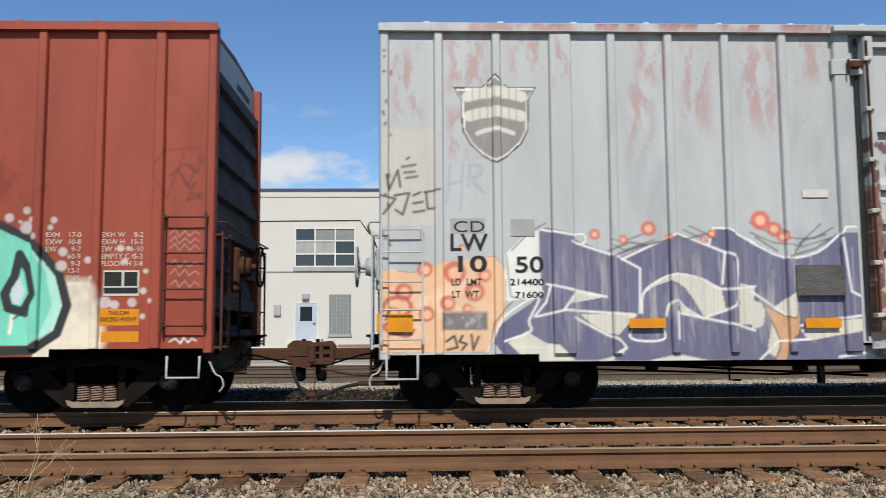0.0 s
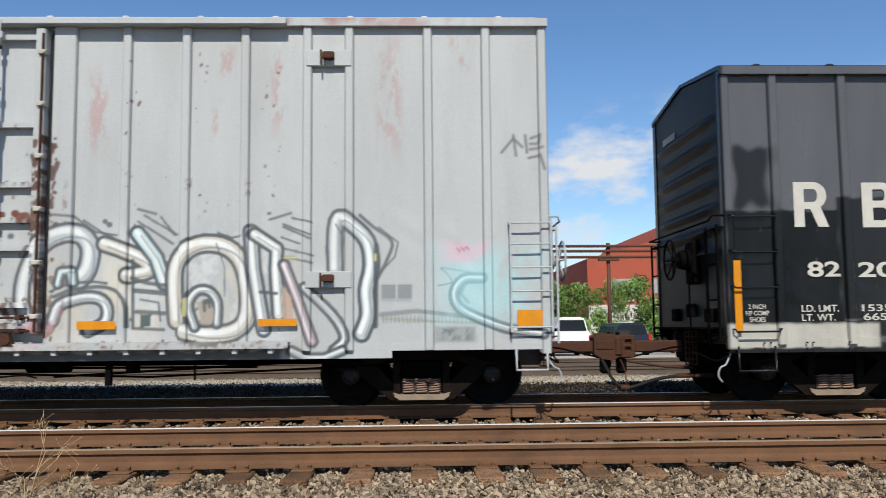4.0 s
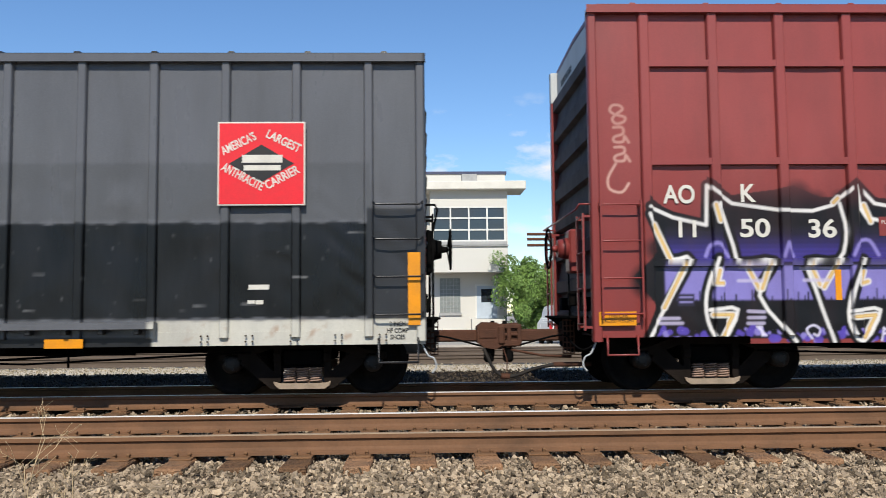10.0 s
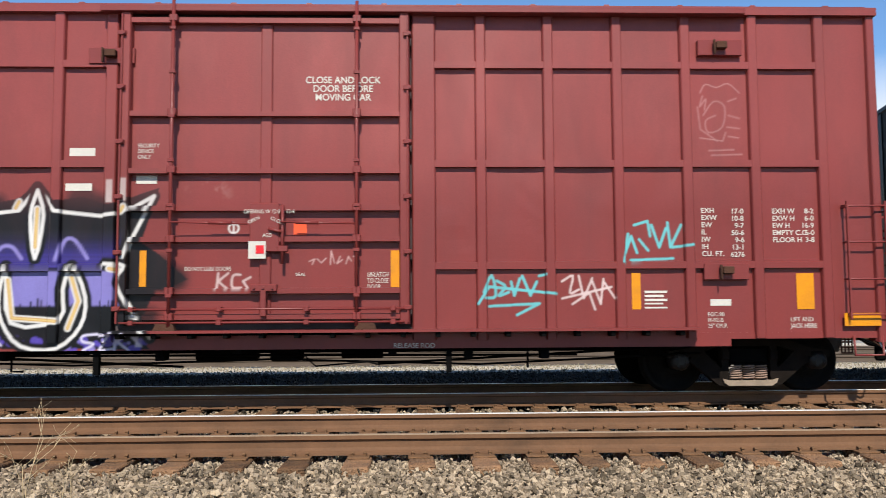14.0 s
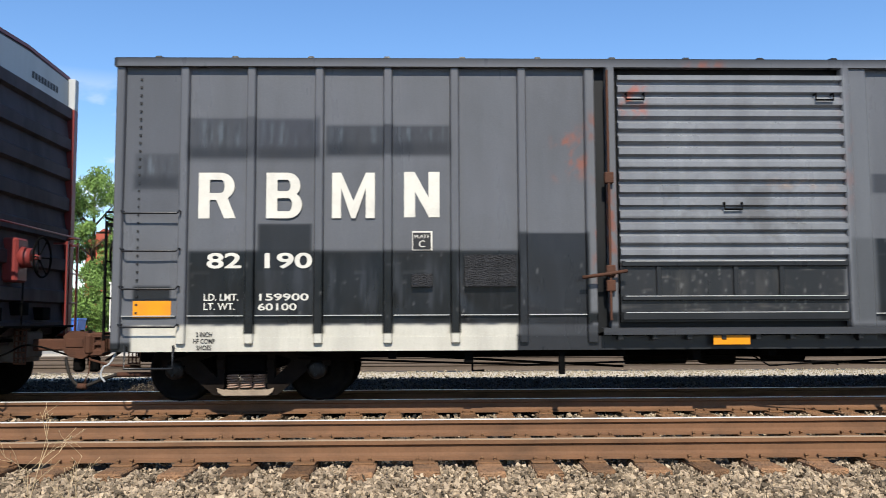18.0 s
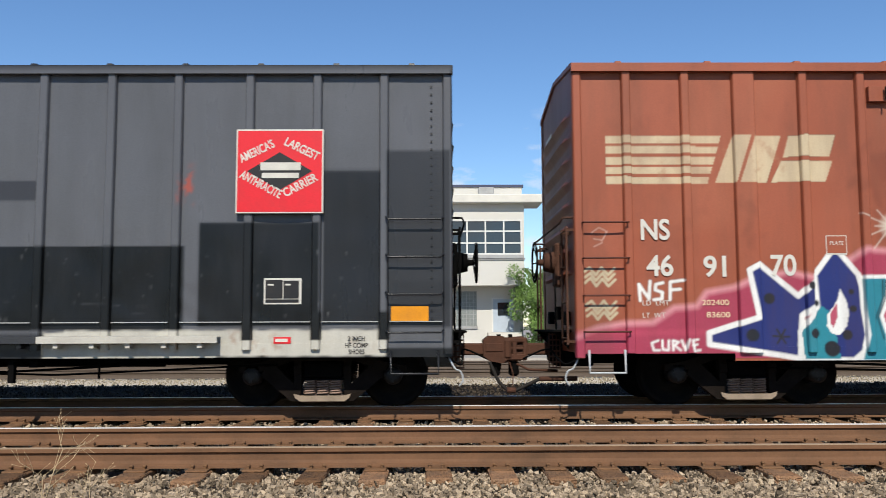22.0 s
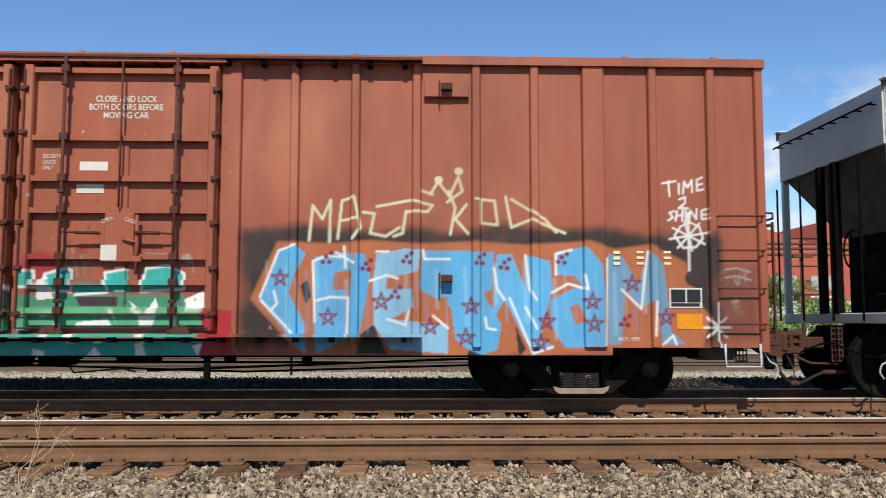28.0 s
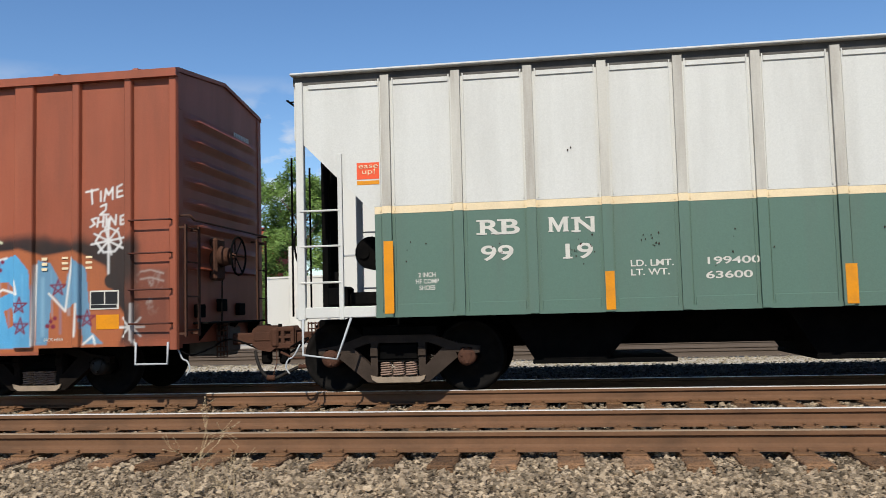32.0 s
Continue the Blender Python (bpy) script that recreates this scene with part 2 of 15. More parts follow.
M = {
    "brown": material("brown_paint", lin("904331"), 0.55, grime=(0.03, 0.012, 0.01), dirt=0.35, streak=5, painted=True),
    "rust_brown": material("oxide_brown_paint", lin("8d4b34"), 0.55, grime=(0.07, 0.035, 0.022), dirt=0.45, streak=6, painted=True),
    "maroon": material("maroon_paint", lin("75312e"), 0.38, grime=(0.05, 0.02, 0.02), dirt=0.3, streak=4, painted=True),
    "pale": material("pale_grey_paint", lin("abaeae"), 0.5, grime=(0.26, 0.245, 0.235), dirt=0.4, streak=6, painted=True),
    "black": material("black_paint", lin("1a1b1d"), 0.3, grime=(0.03, 0.03, 0.032), dirt=0.35, streak=5, painted=True, spec=0.28),
    "silver": material("silver_grey_paint", lin("bfbeb8"), 0.5, grime=(0.26, 0.24, 0.21), dirt=0.4, streak=8),
    "green": material("green_paint", lin("50685c"), 0.5, grime=(0.09, 0.10, 0.085), dirt=0.4, streak=7),
    "cream": material("cream_paint", lin("d6c29e"), 0.5, dirt=0.2),
    "white": material("white_lettering", lin("bfbbb1"), 0.6, grime=(0.28, 0.27, 0.25), dirt=0.4, scale=4),
    "white_sill": material("white_sill_paint", lin("aeaaa0"), 0.6, grime=(0.2, 0.16, 0.12), dirt=0.35, scale=3, streak=2),
    "yellow": material("reflective_yellow", lin("cb8208"), 0.45, dirt=0.25, scale=5),
    "red": material("red_sign", lin("c81e28"), 0.45, dirt=0.15, scale=5),
    "orange": material("orange_sticker", lin("d8502a"), 0.5, dirt=0.2, scale=6),
    "ink": material("black_lettering", lin("1c1c1e"), 0.5, dirt=0.2, scale=6),
    "steel": material("dark_running_gear", lin("3d342e"), 0.85, grime=(0.02, 0.016, 0.013), dirt=0.6, scale=5, bump=0.1, spec=0.03),
    # Near-black base also carries the shade under the cars.
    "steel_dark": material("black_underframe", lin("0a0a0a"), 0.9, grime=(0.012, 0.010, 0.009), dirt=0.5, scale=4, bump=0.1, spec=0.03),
    "steel_rust": material("rusty_cast_steel", lin("4d3429"), 0.85, grime=(0.03, 0.02, 0.016), dirt=0.5, scale=6, bump=0.15, spec=0.1),
    "rod_brown": material("worn_brown_rod_paint", lin("4e2a20"), 0.6, grime=(0.02, 0.012, 0.01), dirt=0.6, scale=5, bump=0.1, spec=0.2),
    # Oily castings, with shade below the car sides added to their colour.
    "steel_oily_shade": material("oily_shaded_cast_steel", lin("1f1a17"), 0.85, grime=(0.006, 0.005, 0.004), dirt=0.6, scale=5, bump=0.1, spec=0.03),
    "greasy": material("greasy_bearing_steel", lin("2b2826"), 0.45, metal=0.4, grime=(0.005, 0.005, 0.005), dirt=0.7, scale=9, bump=0.1),
    "steel_pale": material("pale_grey_coupler_paint", lin("5c5854"), 0.7, grime=(0.05, 0.04, 0.035), dirt=0.5, scale=6, bump=0.1, spec=0.15),
    # Darker copy of the black paint, with the shade of the ends in it.
    "end_black_shade": material("black_car_end_shaded", lin("0c0d0e"), 0.5, grime=(0.03, 0.03, 0.032), dirt=0.4, scale=1.5, streak=4, spec=0.2),
    "bin_blue": material("blue_bin_paint", lin("2b5fa8"), 0.5, dirt=0.3, scale=2),
    "spring": material("dusty_spring_steel", lin("8f7668"), 0.8, grime=(0.08, 0.06, 0.05), dirt=0.5, scale=9, bump=0.1, spec=0.1),
    # Wheel steel taken near-black to hold the shade under the car.
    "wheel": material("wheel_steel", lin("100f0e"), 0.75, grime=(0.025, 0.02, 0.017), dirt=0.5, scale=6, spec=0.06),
    "grey_rod": material("grey_painted_rod", lin("a8abad"), 0.5, dirt=0.3, scale=6),
    "rail_dull": material("dull_rail_head", lin("8f7a63"), 0.6, metal=0.1, grime=(0.25, 0.2, 0.15), dirt=0.5, scale=1.5),
    # Stone bed colour with the shadow of the train painted in.
    "shade_bed": material("shaded_stone_bed", lin("241f1b"), 0.9, grime=(0.008, 0.007, 0.006), dirt=0.7, scale=0.8, bump=0.6, bump_scale=28, fine=0.5, spec=0.05),
    "seat_dust": material("dusty_spring_seat", lin("8d7d6c"), 0.85, grime=(0.10, 0.08, 0.06), dirt=0.5, scale=6, bump=0.1, spec=0.1),
    "board": material("weathered_routing_board", lin("5c5a58"), 0.85, grime=(0.03, 0.03, 0.03), dirt=0.7, scale=3, streak=0.3, bump=0.2, spec=0.1),
    "board_black": material("black_routing_board", lin("333335"), 0.85, grime=(0.01, 0.01, 0.01), dirt=0.7, scale=6, bump=0.5, bump_scale=70, fine=0.5, spec=0.2),
    "far_rail": material("far_rail_steel", lin("5a5048"), 0.8, dirt=0.4, spec=0.1),
    "steel_grey": material("grimy_shade_grey_steel", lin("56534f"), 0.7, grime=(0.03, 0.027, 0.024), dirt=0.7, scale=3, streak=4, bump=0.1, spec=0.2),
    "chip": material("rust_chip", lin("2a1d17"), 0.9, grime=(0.05, 0.02, 0.012), dirt=0.6, scale=6),
    "post_paint": material("stained_post_paint", lin("b4b0a6"), 0.6, grime=(0.12, 0.085, 0.06), dirt=0.7, scale=3, streak=8),
    # Mid-dark stone: shadow cast behind the train is in the colour.
    "stone_mid": material("shaded_shoulder_stone", lin("4c443b"), 0.9, grime=(0.02, 0.017, 0.014), dirt=0.7, scale=1.2, bump=0.2, bump_scale=80, island=0.5, spec=0.05),
    # Grey car ends, darkened: their shade is put into base and grime colours.
    "end_shade_maroon": material("shaded_grey_end_maroon", lin("4c4446"), 0.7, grime=(0.014, 0.010, 0.010), dirt=0.85, scale=1.5, streak=3, spec=0.15),
    "end_shade_brown": material("shaded_grey_end_brown", lin("48454a"), 0.7, grime=(0.016, 0.011, 0.010), dirt=0.85, scale=1.5, streak=3, spec=0.15),
    "hose": material("rubber_hose", lin("1a1817"), 0.75, dirt=0.4, scale=8, spec=0.2),
    "rail_side": material("rusty_rail_side", lin("6d4f39"), 0.72, grime=(0.045, 0.03, 0.02), dirt=0.6, scale=1.8, streak=0.5, bump=0.06, bump_scale=45, fine=0.16, spec=0.15),
    # Pale, hardly metallic base puts the sun glint into the head's colour.
    "rail_top": material("polished_rail_glint", lin("dcd9d2"), 0.35, metal=0.25, grime=(0.45, 0.42, 0.38), dirt=0.3),
    "tie": material("weathered_tie_timber", lin("856449"), 0.9, grime=(0.08, 0.064, 0.05), dirt=0.75, scale=6, bump=0.4, bump_scale=45, obj_rand=0.35, fine=0.35, spec=0.1),
    "plate": material("rusty_tie_plate", lin("74563d"), 0.85, grime=(0.10, 0.065, 0.045), dirt=0.5, scale=6, bump=0.2, fine=0.25, spec=0.1),
    "stone": material("crushed_ballast", lin("95846e"), 0.9, grime=(0.16, 0.12, 0.085), dirt=0.7, scale=1.6, bump=0.2, bump_scale=80, island=0.72, spec=0.1),
    "stone_grey": material("grey_yard_stone", lin("a0957f"), 0.9, grime=(0.20, 0.17, 0.13), dirt=0.6, scale=1.6, bump=0.2, bump_scale=80, island=0.22, spec=0.1),
    # Ballast darkened to carry the shadow under the train.
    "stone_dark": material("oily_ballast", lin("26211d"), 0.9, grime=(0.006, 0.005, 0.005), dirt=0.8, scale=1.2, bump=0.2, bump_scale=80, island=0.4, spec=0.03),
    "gravel": material("grey_yard_gravel", lin("b6ab9a"), 0.95, grime=(0.24, 0.21, 0.17), dirt=0.5, scale=0.5, bump=0.12, bump_scale=12, fine=0.6, spec=0.05),
    "ground": material("ballast_bed", lin("5f5347"), 0.95, grime=(0.06, 0.048, 0.038), dirt=0.5, scale=0.8, bump=0.6, bump_scale=28, fine=0.55, spec=0.05),
    "asphalt": material("yard_asphalt", lin("96918a"), 0.9, grime=(0.18, 0.17, 0.16), dirt=0.4, scale=0.3, bump=0.2, bump_scale=60),
    "plaster": material("white_painted_masonry", lin("bdbab2"), 0.85, grime=(0.5, 0.48, 0.44), dirt=0.35, scale=0.5, streak=3),
    "trim_blue": material("dark_blue_parapet", lin("40445a"), 0.7, dirt=0.2),
    "frame": material("white_window_frame", lin("c8c6c0"), 0.5, dirt=0.2),
    "sill": material("grey_stone_sill", lin("9a9a98"), 0.8, dirt=0.3),
    "door": material("blue_grey_door", lin("a6b0ba"), 0.5, dirt=0.2),
    "block": material("glass_block", lin("7c817e"), 0.3, dirt=0.3, scale=3),
    "brick": material("red_brick_wall", lin("a2503c"), 0.9, grime=(0.2, 0.1, 0.07), dirt=0.4, scale=0.6, bump=0.2),
    "roof_red": material("red_tile_roof", lin("a04a38"), 0.85, grime=(0.25, 0.12, 0.09), dirt=0.4, scale=0.5, bump=0.2),
    "leaf": material("summer_leaves", (0.15, 0.24, 0.055), 0.6, grime=(0.06, 0.12, 0.025), dirt=0.6, scale=0.7, bump=0, island=0.4),
    "bark": material("bark", lin("5a4a3c"), 0.9, dirt=0.5, scale=4, bump=0.4),
    "grass": material("dry_weed_stalk", lin("b09a78"), 0.8, dirt=0.3, scale=8),
    "concrete": material("pale_concrete", lin("c8c4ba"), 0.9, grime=(0.35, 0.33, 0.3), dirt=0.5, scale=0.8),
    "pipe": material("rusty_pipe", lin("5c3a2c"), 0.8, dirt=0.4, scale=3),
    "car_white": material("white_car_paint", lin("e0e2e4"), 0.25, dirt=0.1),
    "car_dark": material("dark_car_paint", lin("283040"), 0.25, dirt=0.1),
    "timber": material("grey_plank", lin("8a6a4c"), 0.85, dirt=0.4, scale=2),
}


def glass(name, rgb, rough=0.05):
    m = bpy.data.materials.new(name)
    m.use_nodes = True
    b = m.node_tree.nodes["Principled BSDF"]
    b.inputs["Base Color"].default_value = (*rgb, 1)
    b.inputs["Roughness"].default_value = rough
    b.inputs["Specular IOR Level"].default_value = 0.9
    return m


M["pane"] = glass("window_glass", (0.02, 0.025, 0.03))

# ---- mesh helpers ----


def box(bm, x0, x1, y0, y1, z0, z1):
    v = [bm.verts.new(p) for p in ((x0, y0, z0), (x1, y0, z0), (x1, y1, z0), (x0, y1, z0), (x0, y0, z1), (x1, y0, z1), (x1, y1, z1), (x0, y1, z1))]
    for f in ((0, 3, 2, 1), (4, 5, 6, 7), (0, 1, 5, 4), (1, 2, 6, 5), (2, 3, 7, 6), (3, 0, 4, 7)):
        bm.faces.new([v[i] for i in f])
    return v


def soft_box(bm, x0, x1, y0, y1, z0, z1, b=0.01):
    """A box with bevelled edges along all sides."""
    made = bmesh.new()
    box(made, x0, x1, y0, y1, z0, z1)
    bmesh.ops.bevel(made, geom=made.edges[:], offset=b, segments=1, affect="EDGES")
    add(bm, made)


def add(bm, other):
    m = bpy.data.meshes.new("t")
    other.to_mesh(m)
    other.free()
    bm.from_mesh(m)
    bpy.data.meshes.remove(m)


def cyl(bm, p, q, r, n=8, r2=None, caps=True):
    p, q = Vector(p), Vector(q)
    d = (q - p).normalized()
    a = d.orthogonal().normalized()
    b = d.cross(a)
    r2 = r if r2 is None else r2
    rings = []
    for c, rad in ((p, r), (q, r2)):
        rings.append([bm.verts.new(c + (a * math.cos(2 * math.pi * i / n) + b * math.sin(2 * math.pi * i / n)) * rad) for i in range(n)])
    for i in range(n):
        f = bm.faces.new((rings[0][i], rings[0][(i + 1) % n], rings[1][(i + 1) % n], rings[1][i]))
        f.smooth = n > 6
    if caps:
        bm.faces.new(rings[0][::-1])
        bm.faces.new(rings[1])


def tube(bm, pts, r, n=6):
    """A bent rod through the points."""
    pts = [Vector(p) for p in pts]
    rings, a = [], None
    for k, p in enumerate(pts):
        d = (pts[min(k + 1, len(pts) - 1)] - pts[max(k - 1, 0)]).normalized()
        a = d.orthogonal().normalized() if a is None else (a - d * a.dot(d)).normalized()
        c = d.cross(a)
        rings.append([bm.verts.new(p + (a * math.cos(2 * math.pi * i / n) + c * math.sin(2 * math.pi * i / n)) * r) for i in range(n)])
    for s, e in zip(rings[:-1], rings[1:]):
        for i in range(n):
            bm.faces.new((s[i], s[(i + 1) % n], e[(i + 1) % n], e[i])).smooth = True
    bm.faces.new(rings[0][::-1])
    bm.faces.new(rings[-1])


def bend(pts, n=5):
    """Points of a smooth curve through the given ones."""
    p = [Vector(q) for q in pts]
    p = [p[0] * 2 - p[1]] + p + [p[-1] * 2 - p[-2]]
    out = []
    for a, b, c, d in zip(p, p[1:], p[2:], p[3:]):
        for k in range(n):
            u = k / n
            out.append(0.5 * (2 * b + (c - a) * u + (2 * a - 5 * b + 4 * c - d) * u * u + (3 * b - a - 3 * c + d) * u ** 3))
    return out + [p[-2]]


def lathe(bm, profile, n=32, centre=(0, 0, 0)):
    """Turn (radius, y) pairs about the y axis."""
    rings = []
    for r, y in profile:
        rings.append([bm.verts.new((centre[0] + r * math.cos(2 * math.pi * i / n), centre[1] + y, centre[2] + r * math.sin(2 * math.pi * i / n))) for i in range(n)])
    for a, b in zip(rings[:-1], rings[1:]):
        for i in range(n):
            bm.faces.new((a[i], a[(i + 1) % n], b[(i + 1) % n], b[i])).smooth = True
    bm.faces.new(rings[0])
    bm.faces.new(rings[-1][::-1])


def prism(bm, outline, y0, y1):
    """An outline of (x, z) pairs, given thickness from y0 to y1."""
    a = [bm.verts.new((x, y0, z)) for x, z in outline]
    b = [bm.verts.new((x, y1, z)) for x, z in outline]
    n = len(a)
    bm.faces.new(a)
    bm.faces.new(b[::-1])
    for i in range(n):
        bm.faces.new((a[(i + 1) % n], a[i], b[i], b[(i + 1) % n]))


def mesh_of(bm, name, mat):
    bmesh.ops.recalc_face_normals(bm, faces=bm.faces[:])
    me = bpy.data.meshes.new(name)
    bm.to_mesh(me)
    bm.free()
    me.materials.append(M[mat] if isinstance(mat, str) else mat)
    return me


def part(name, bm, mat, parent, label=""):
    """One mesh object under a thing or a part."""
    me = bm if isinstance(bm, bpy.types.Mesh) else mesh_of(bm, name, mat)
    ob = new(name, me)
    ob.parent = parent
    if label:
        tagged(ob, label)
    return ob


def thing(name, label, category, group="", kind="", at=(0, 0, 0)):
    ob = new(name)
    ob.location = at
    return tagged(ob, label, category, group, kind)


def solid(name, bm, mat, label, category="", kind="", group=""):
    return tagged(new(name, mesh_of(bm, name, mat)), label, category, group, kind)


def one_box(*a, b=0.0):
    bm = bmesh.new()
    if b:
        soft_box(bm, *a, b=b)
    else:
        box(bm, *a)
    return bm

# ---- ground and tracks ----
NEAR_Y, TRAIN_Y = 8.315, 12.04
rng = np.random.default_rng(4)


def sheet(name, x0, x1, y0, y1, z, mat, label, nx=2, ny=2, wob=0.0):
    bm = bmesh.new()
    g = [[bm.verts.new((x0 + (x1 - x0) * i / nx, y0 + (y1 - y0) * j / ny, z + (random.uniform(-wob, wob) if 0 < i < nx and 0 < j < ny else 0)))
          for i in range(nx + 1)] for j in range(ny + 1)]
    for j in range(ny):
        for i in range(nx):
            bm.faces.new((g[j][i], g[j][i + 1], g[j + 1][i + 1], g[j + 1][i]))
    return solid(name, bm, mat, label, "ground", "structure")


sheet("ground", -1500, 1500, -600, 2500, -0.26, "asphalt", "wide grey asphalt and dirt ground of the rail yard")
bm = bmesh.new()
prof = [(-4.0, -0.24), (3.6, -0.24), (5.6, -0.19), (6.5, -0.11), (7.1, -0.085), (11.0, -0.085)]
xs_ = [-130 + 2.5 * i for i in range(105)]
rows_ = [[bm.verts.new((x, y, z + (random.uniform(-0.01, 0.01) if y < 9 else 0))) for x in xs_] for y, z in prof]
for a, b in zip(rows_[:-1], rows_[1:]):
    for i in range(len(xs_) - 1):
        bm.faces.new((a[i], a[i + 1], b[i + 1], b[i])).smooth = True
solid("ballast_bed", bm, "ground", "brown-grey crushed stone bed under the tracks", "ground", "structure")
# The dark strip follows the shadow zone of the train, as colour.
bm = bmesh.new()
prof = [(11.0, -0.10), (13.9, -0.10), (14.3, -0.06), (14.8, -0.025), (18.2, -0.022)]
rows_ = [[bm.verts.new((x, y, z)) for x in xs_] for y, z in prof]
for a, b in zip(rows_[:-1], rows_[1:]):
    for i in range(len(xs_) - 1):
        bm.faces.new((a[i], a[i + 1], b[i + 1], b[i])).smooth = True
solid("track_bed", bm, "shade_bed", "dark stone bed under the train, with shade in its colour", "ground", "structure")
sheet("gravel_yard", -130, 130, 18.2, 33.5, -0.02, "gravel", "pale grey gravel between the tracks", 40, 8, 0.02)

RAIL = [(-0.075, 0.0), (0.075, 0.0), (0.075, 0.014), (0.018, 0.032), (0.011, 0.06), (0.011, 0.118), (0.037, 0.132), (0.037, 0.166), (0.028, 0.172), (-0.028, 0.172), (-0.037, 0.166), (-0.037, 0.132), (-0.011, 0.118), (-0.011, 0.06), (-0.018, 0.032), (-0.075, 0.014)]


def rail_mesh(x0, x1, side="rail_side", top="rail_top"):
    bm = bmesh.new()
    a = [bm.verts.new((x0, y, z)) for y, z in RAIL]
    b = [bm.verts.new((x1, y, z)) for y, z in RAIL]
    for i in range(len(RAIL)):
        f = bm.faces.new((a[i], a[(i + 1) % len(RAIL)], b[(i + 1) % len(RAIL)], b[i]))
        f.material_index = 1 if i in (7, 8, 9) else 0
    bm.faces.new(a)
    bm.faces.new(b[::-1])
    bmesh.ops.recalc_face_normals(bm, faces=bm.faces[:])
    me = bpy.data.meshes.new("rail")
    bm.to_mesh(me)
    bm.free()
    me.materials.append(M[side])
    me.materials.append(M[top])
    return me


def tie_mesh():
    bm = bmesh.new()
    soft_box(bm, -0.112, 0.112, -1.3, 1.3, -0.19, -0.018, b=0.012)
    bmesh.ops.subdivide_edges(bm, edges=[e for e in bm.edges if e.calc_length() > 2], cuts=9)
    for v in bm.verts:
        v.co += Vector((noise.noise(v.co * 3) * 0.012, 0, noise.noise(v.co * 4 + Vector((5, 0, 0))) * 0.006))
    return mesh_of(bm, "tie", "tie")


def plate_mesh():
    bm = bmesh.new()
    soft_box(bm, -0.095, 0.095, -0.18, 0.18, -0.018, -0.001, b=0.004)
    for sx in (-1, 1):
        for sy in (-1, 1):
            x, y = sx * 0.055, sy * 0.087 + (0.012 if sx > 0 else 0) * sy
            box(bm, x - 0.009, x + 0.009, y - 0.009, y + 0.009, -0.02, 0.022)
            soft_box(bm, x - 0.016, x + 0.016, y - 0.024 * (1 if sy > 0 else 0.7), y + 0.024 * (0.7 if sy > 0 else 1), 0.016, 0.034, b=0.005)
    return mesh_of(bm, "tie_plate", "plate")


DULL_ME, FAR_ME = rail_mesh(-130, 130, top="rail_dull"), rail_mesh(-130, 130, "far_rail", "far_rail")
RAIL_ME, TIE_MES, PLATE_ME = rail_mesh(-130, 130), [tie_mesh() for _ in range(3)], plate_mesh()
NEAR_TIES = [-2.02, -1.54, -1.00, -0.50, 0.02, 0.58, 1.04, 1.49, 1.92, 2.39, 2.91, 3.42]


def track(name, y, dz, label, ties, dull=False):
    t = thing(name, label, "railway track", kind="structure", at=(0, y, dz))
    for side in (-1, 1):
        part("rail", DULL_ME if dull and side < 0 else RAIL_ME, None, t).location = (0, side * 0.7525, 0)
    for i, x in enumerate(ties):
        ob = part("tie", TIE_MES[i % 3], None, t)
        ob.location = (x, random.uniform(-0.05, 0.05), random.uniform(-0.004, 0.004))
        ob.rotation_euler = (0, 0, radians(random.uniform(-1.2, 1.2)) + (math.pi if i % 2 else 0))
        if abs(x) < 11:
            for side in (-1, 1):
                p = part("tie_plate", PLATE_ME, None, t)
                p.location = (x, side * 0.7525, 0)
                p.rotation_euler = (0, 0, math.pi if random.random() < 0.5 else 0)
    return t


def tie_row(fixed, pitch=0.497, lo=-34, hi=34):
    out = list(fixed)
    x = fixed[0]
    while x > lo:
        x -= pitch + random.uniform(-0.05, 0.05)
        out.append(x)
    x = fixed[-1]
    while x < hi:
        x += pitch + random.uniform(-0.05, 0.05)
        out.append(x)
    return out


near_track = track("railway_track", NEAR_Y, 0.0, "empty track with rusty rails on weathered timber ties", tie_row(NEAR_TIES), dull=True)
train_track = track("railway_track", TRAIN_Y, 0.008, "track with rusty rails that carries the freight train", tie_row([0.1, 0.6]))
for k, fy in enumerate((21.4, 25.6)):
    far = thing("railway_track", "distant yard track with dark rusty rails in gravel", "railway track", kind="structure", at=(0, fy, -0.01))
    for side in (-1, 1):
        part("rail", FAR_ME, None, far).location = (0, side * 0.7525, 0)
    bm = bmesh.new()
    for i in range(-110, 111):
        box(bm, i * 0.52 - 0.11, i * 0.52 + 0.11, -1.3, 1.3, -0.15, -0.02)
    tagged(part("ties", bm, "gravel", far), kind="stuff")


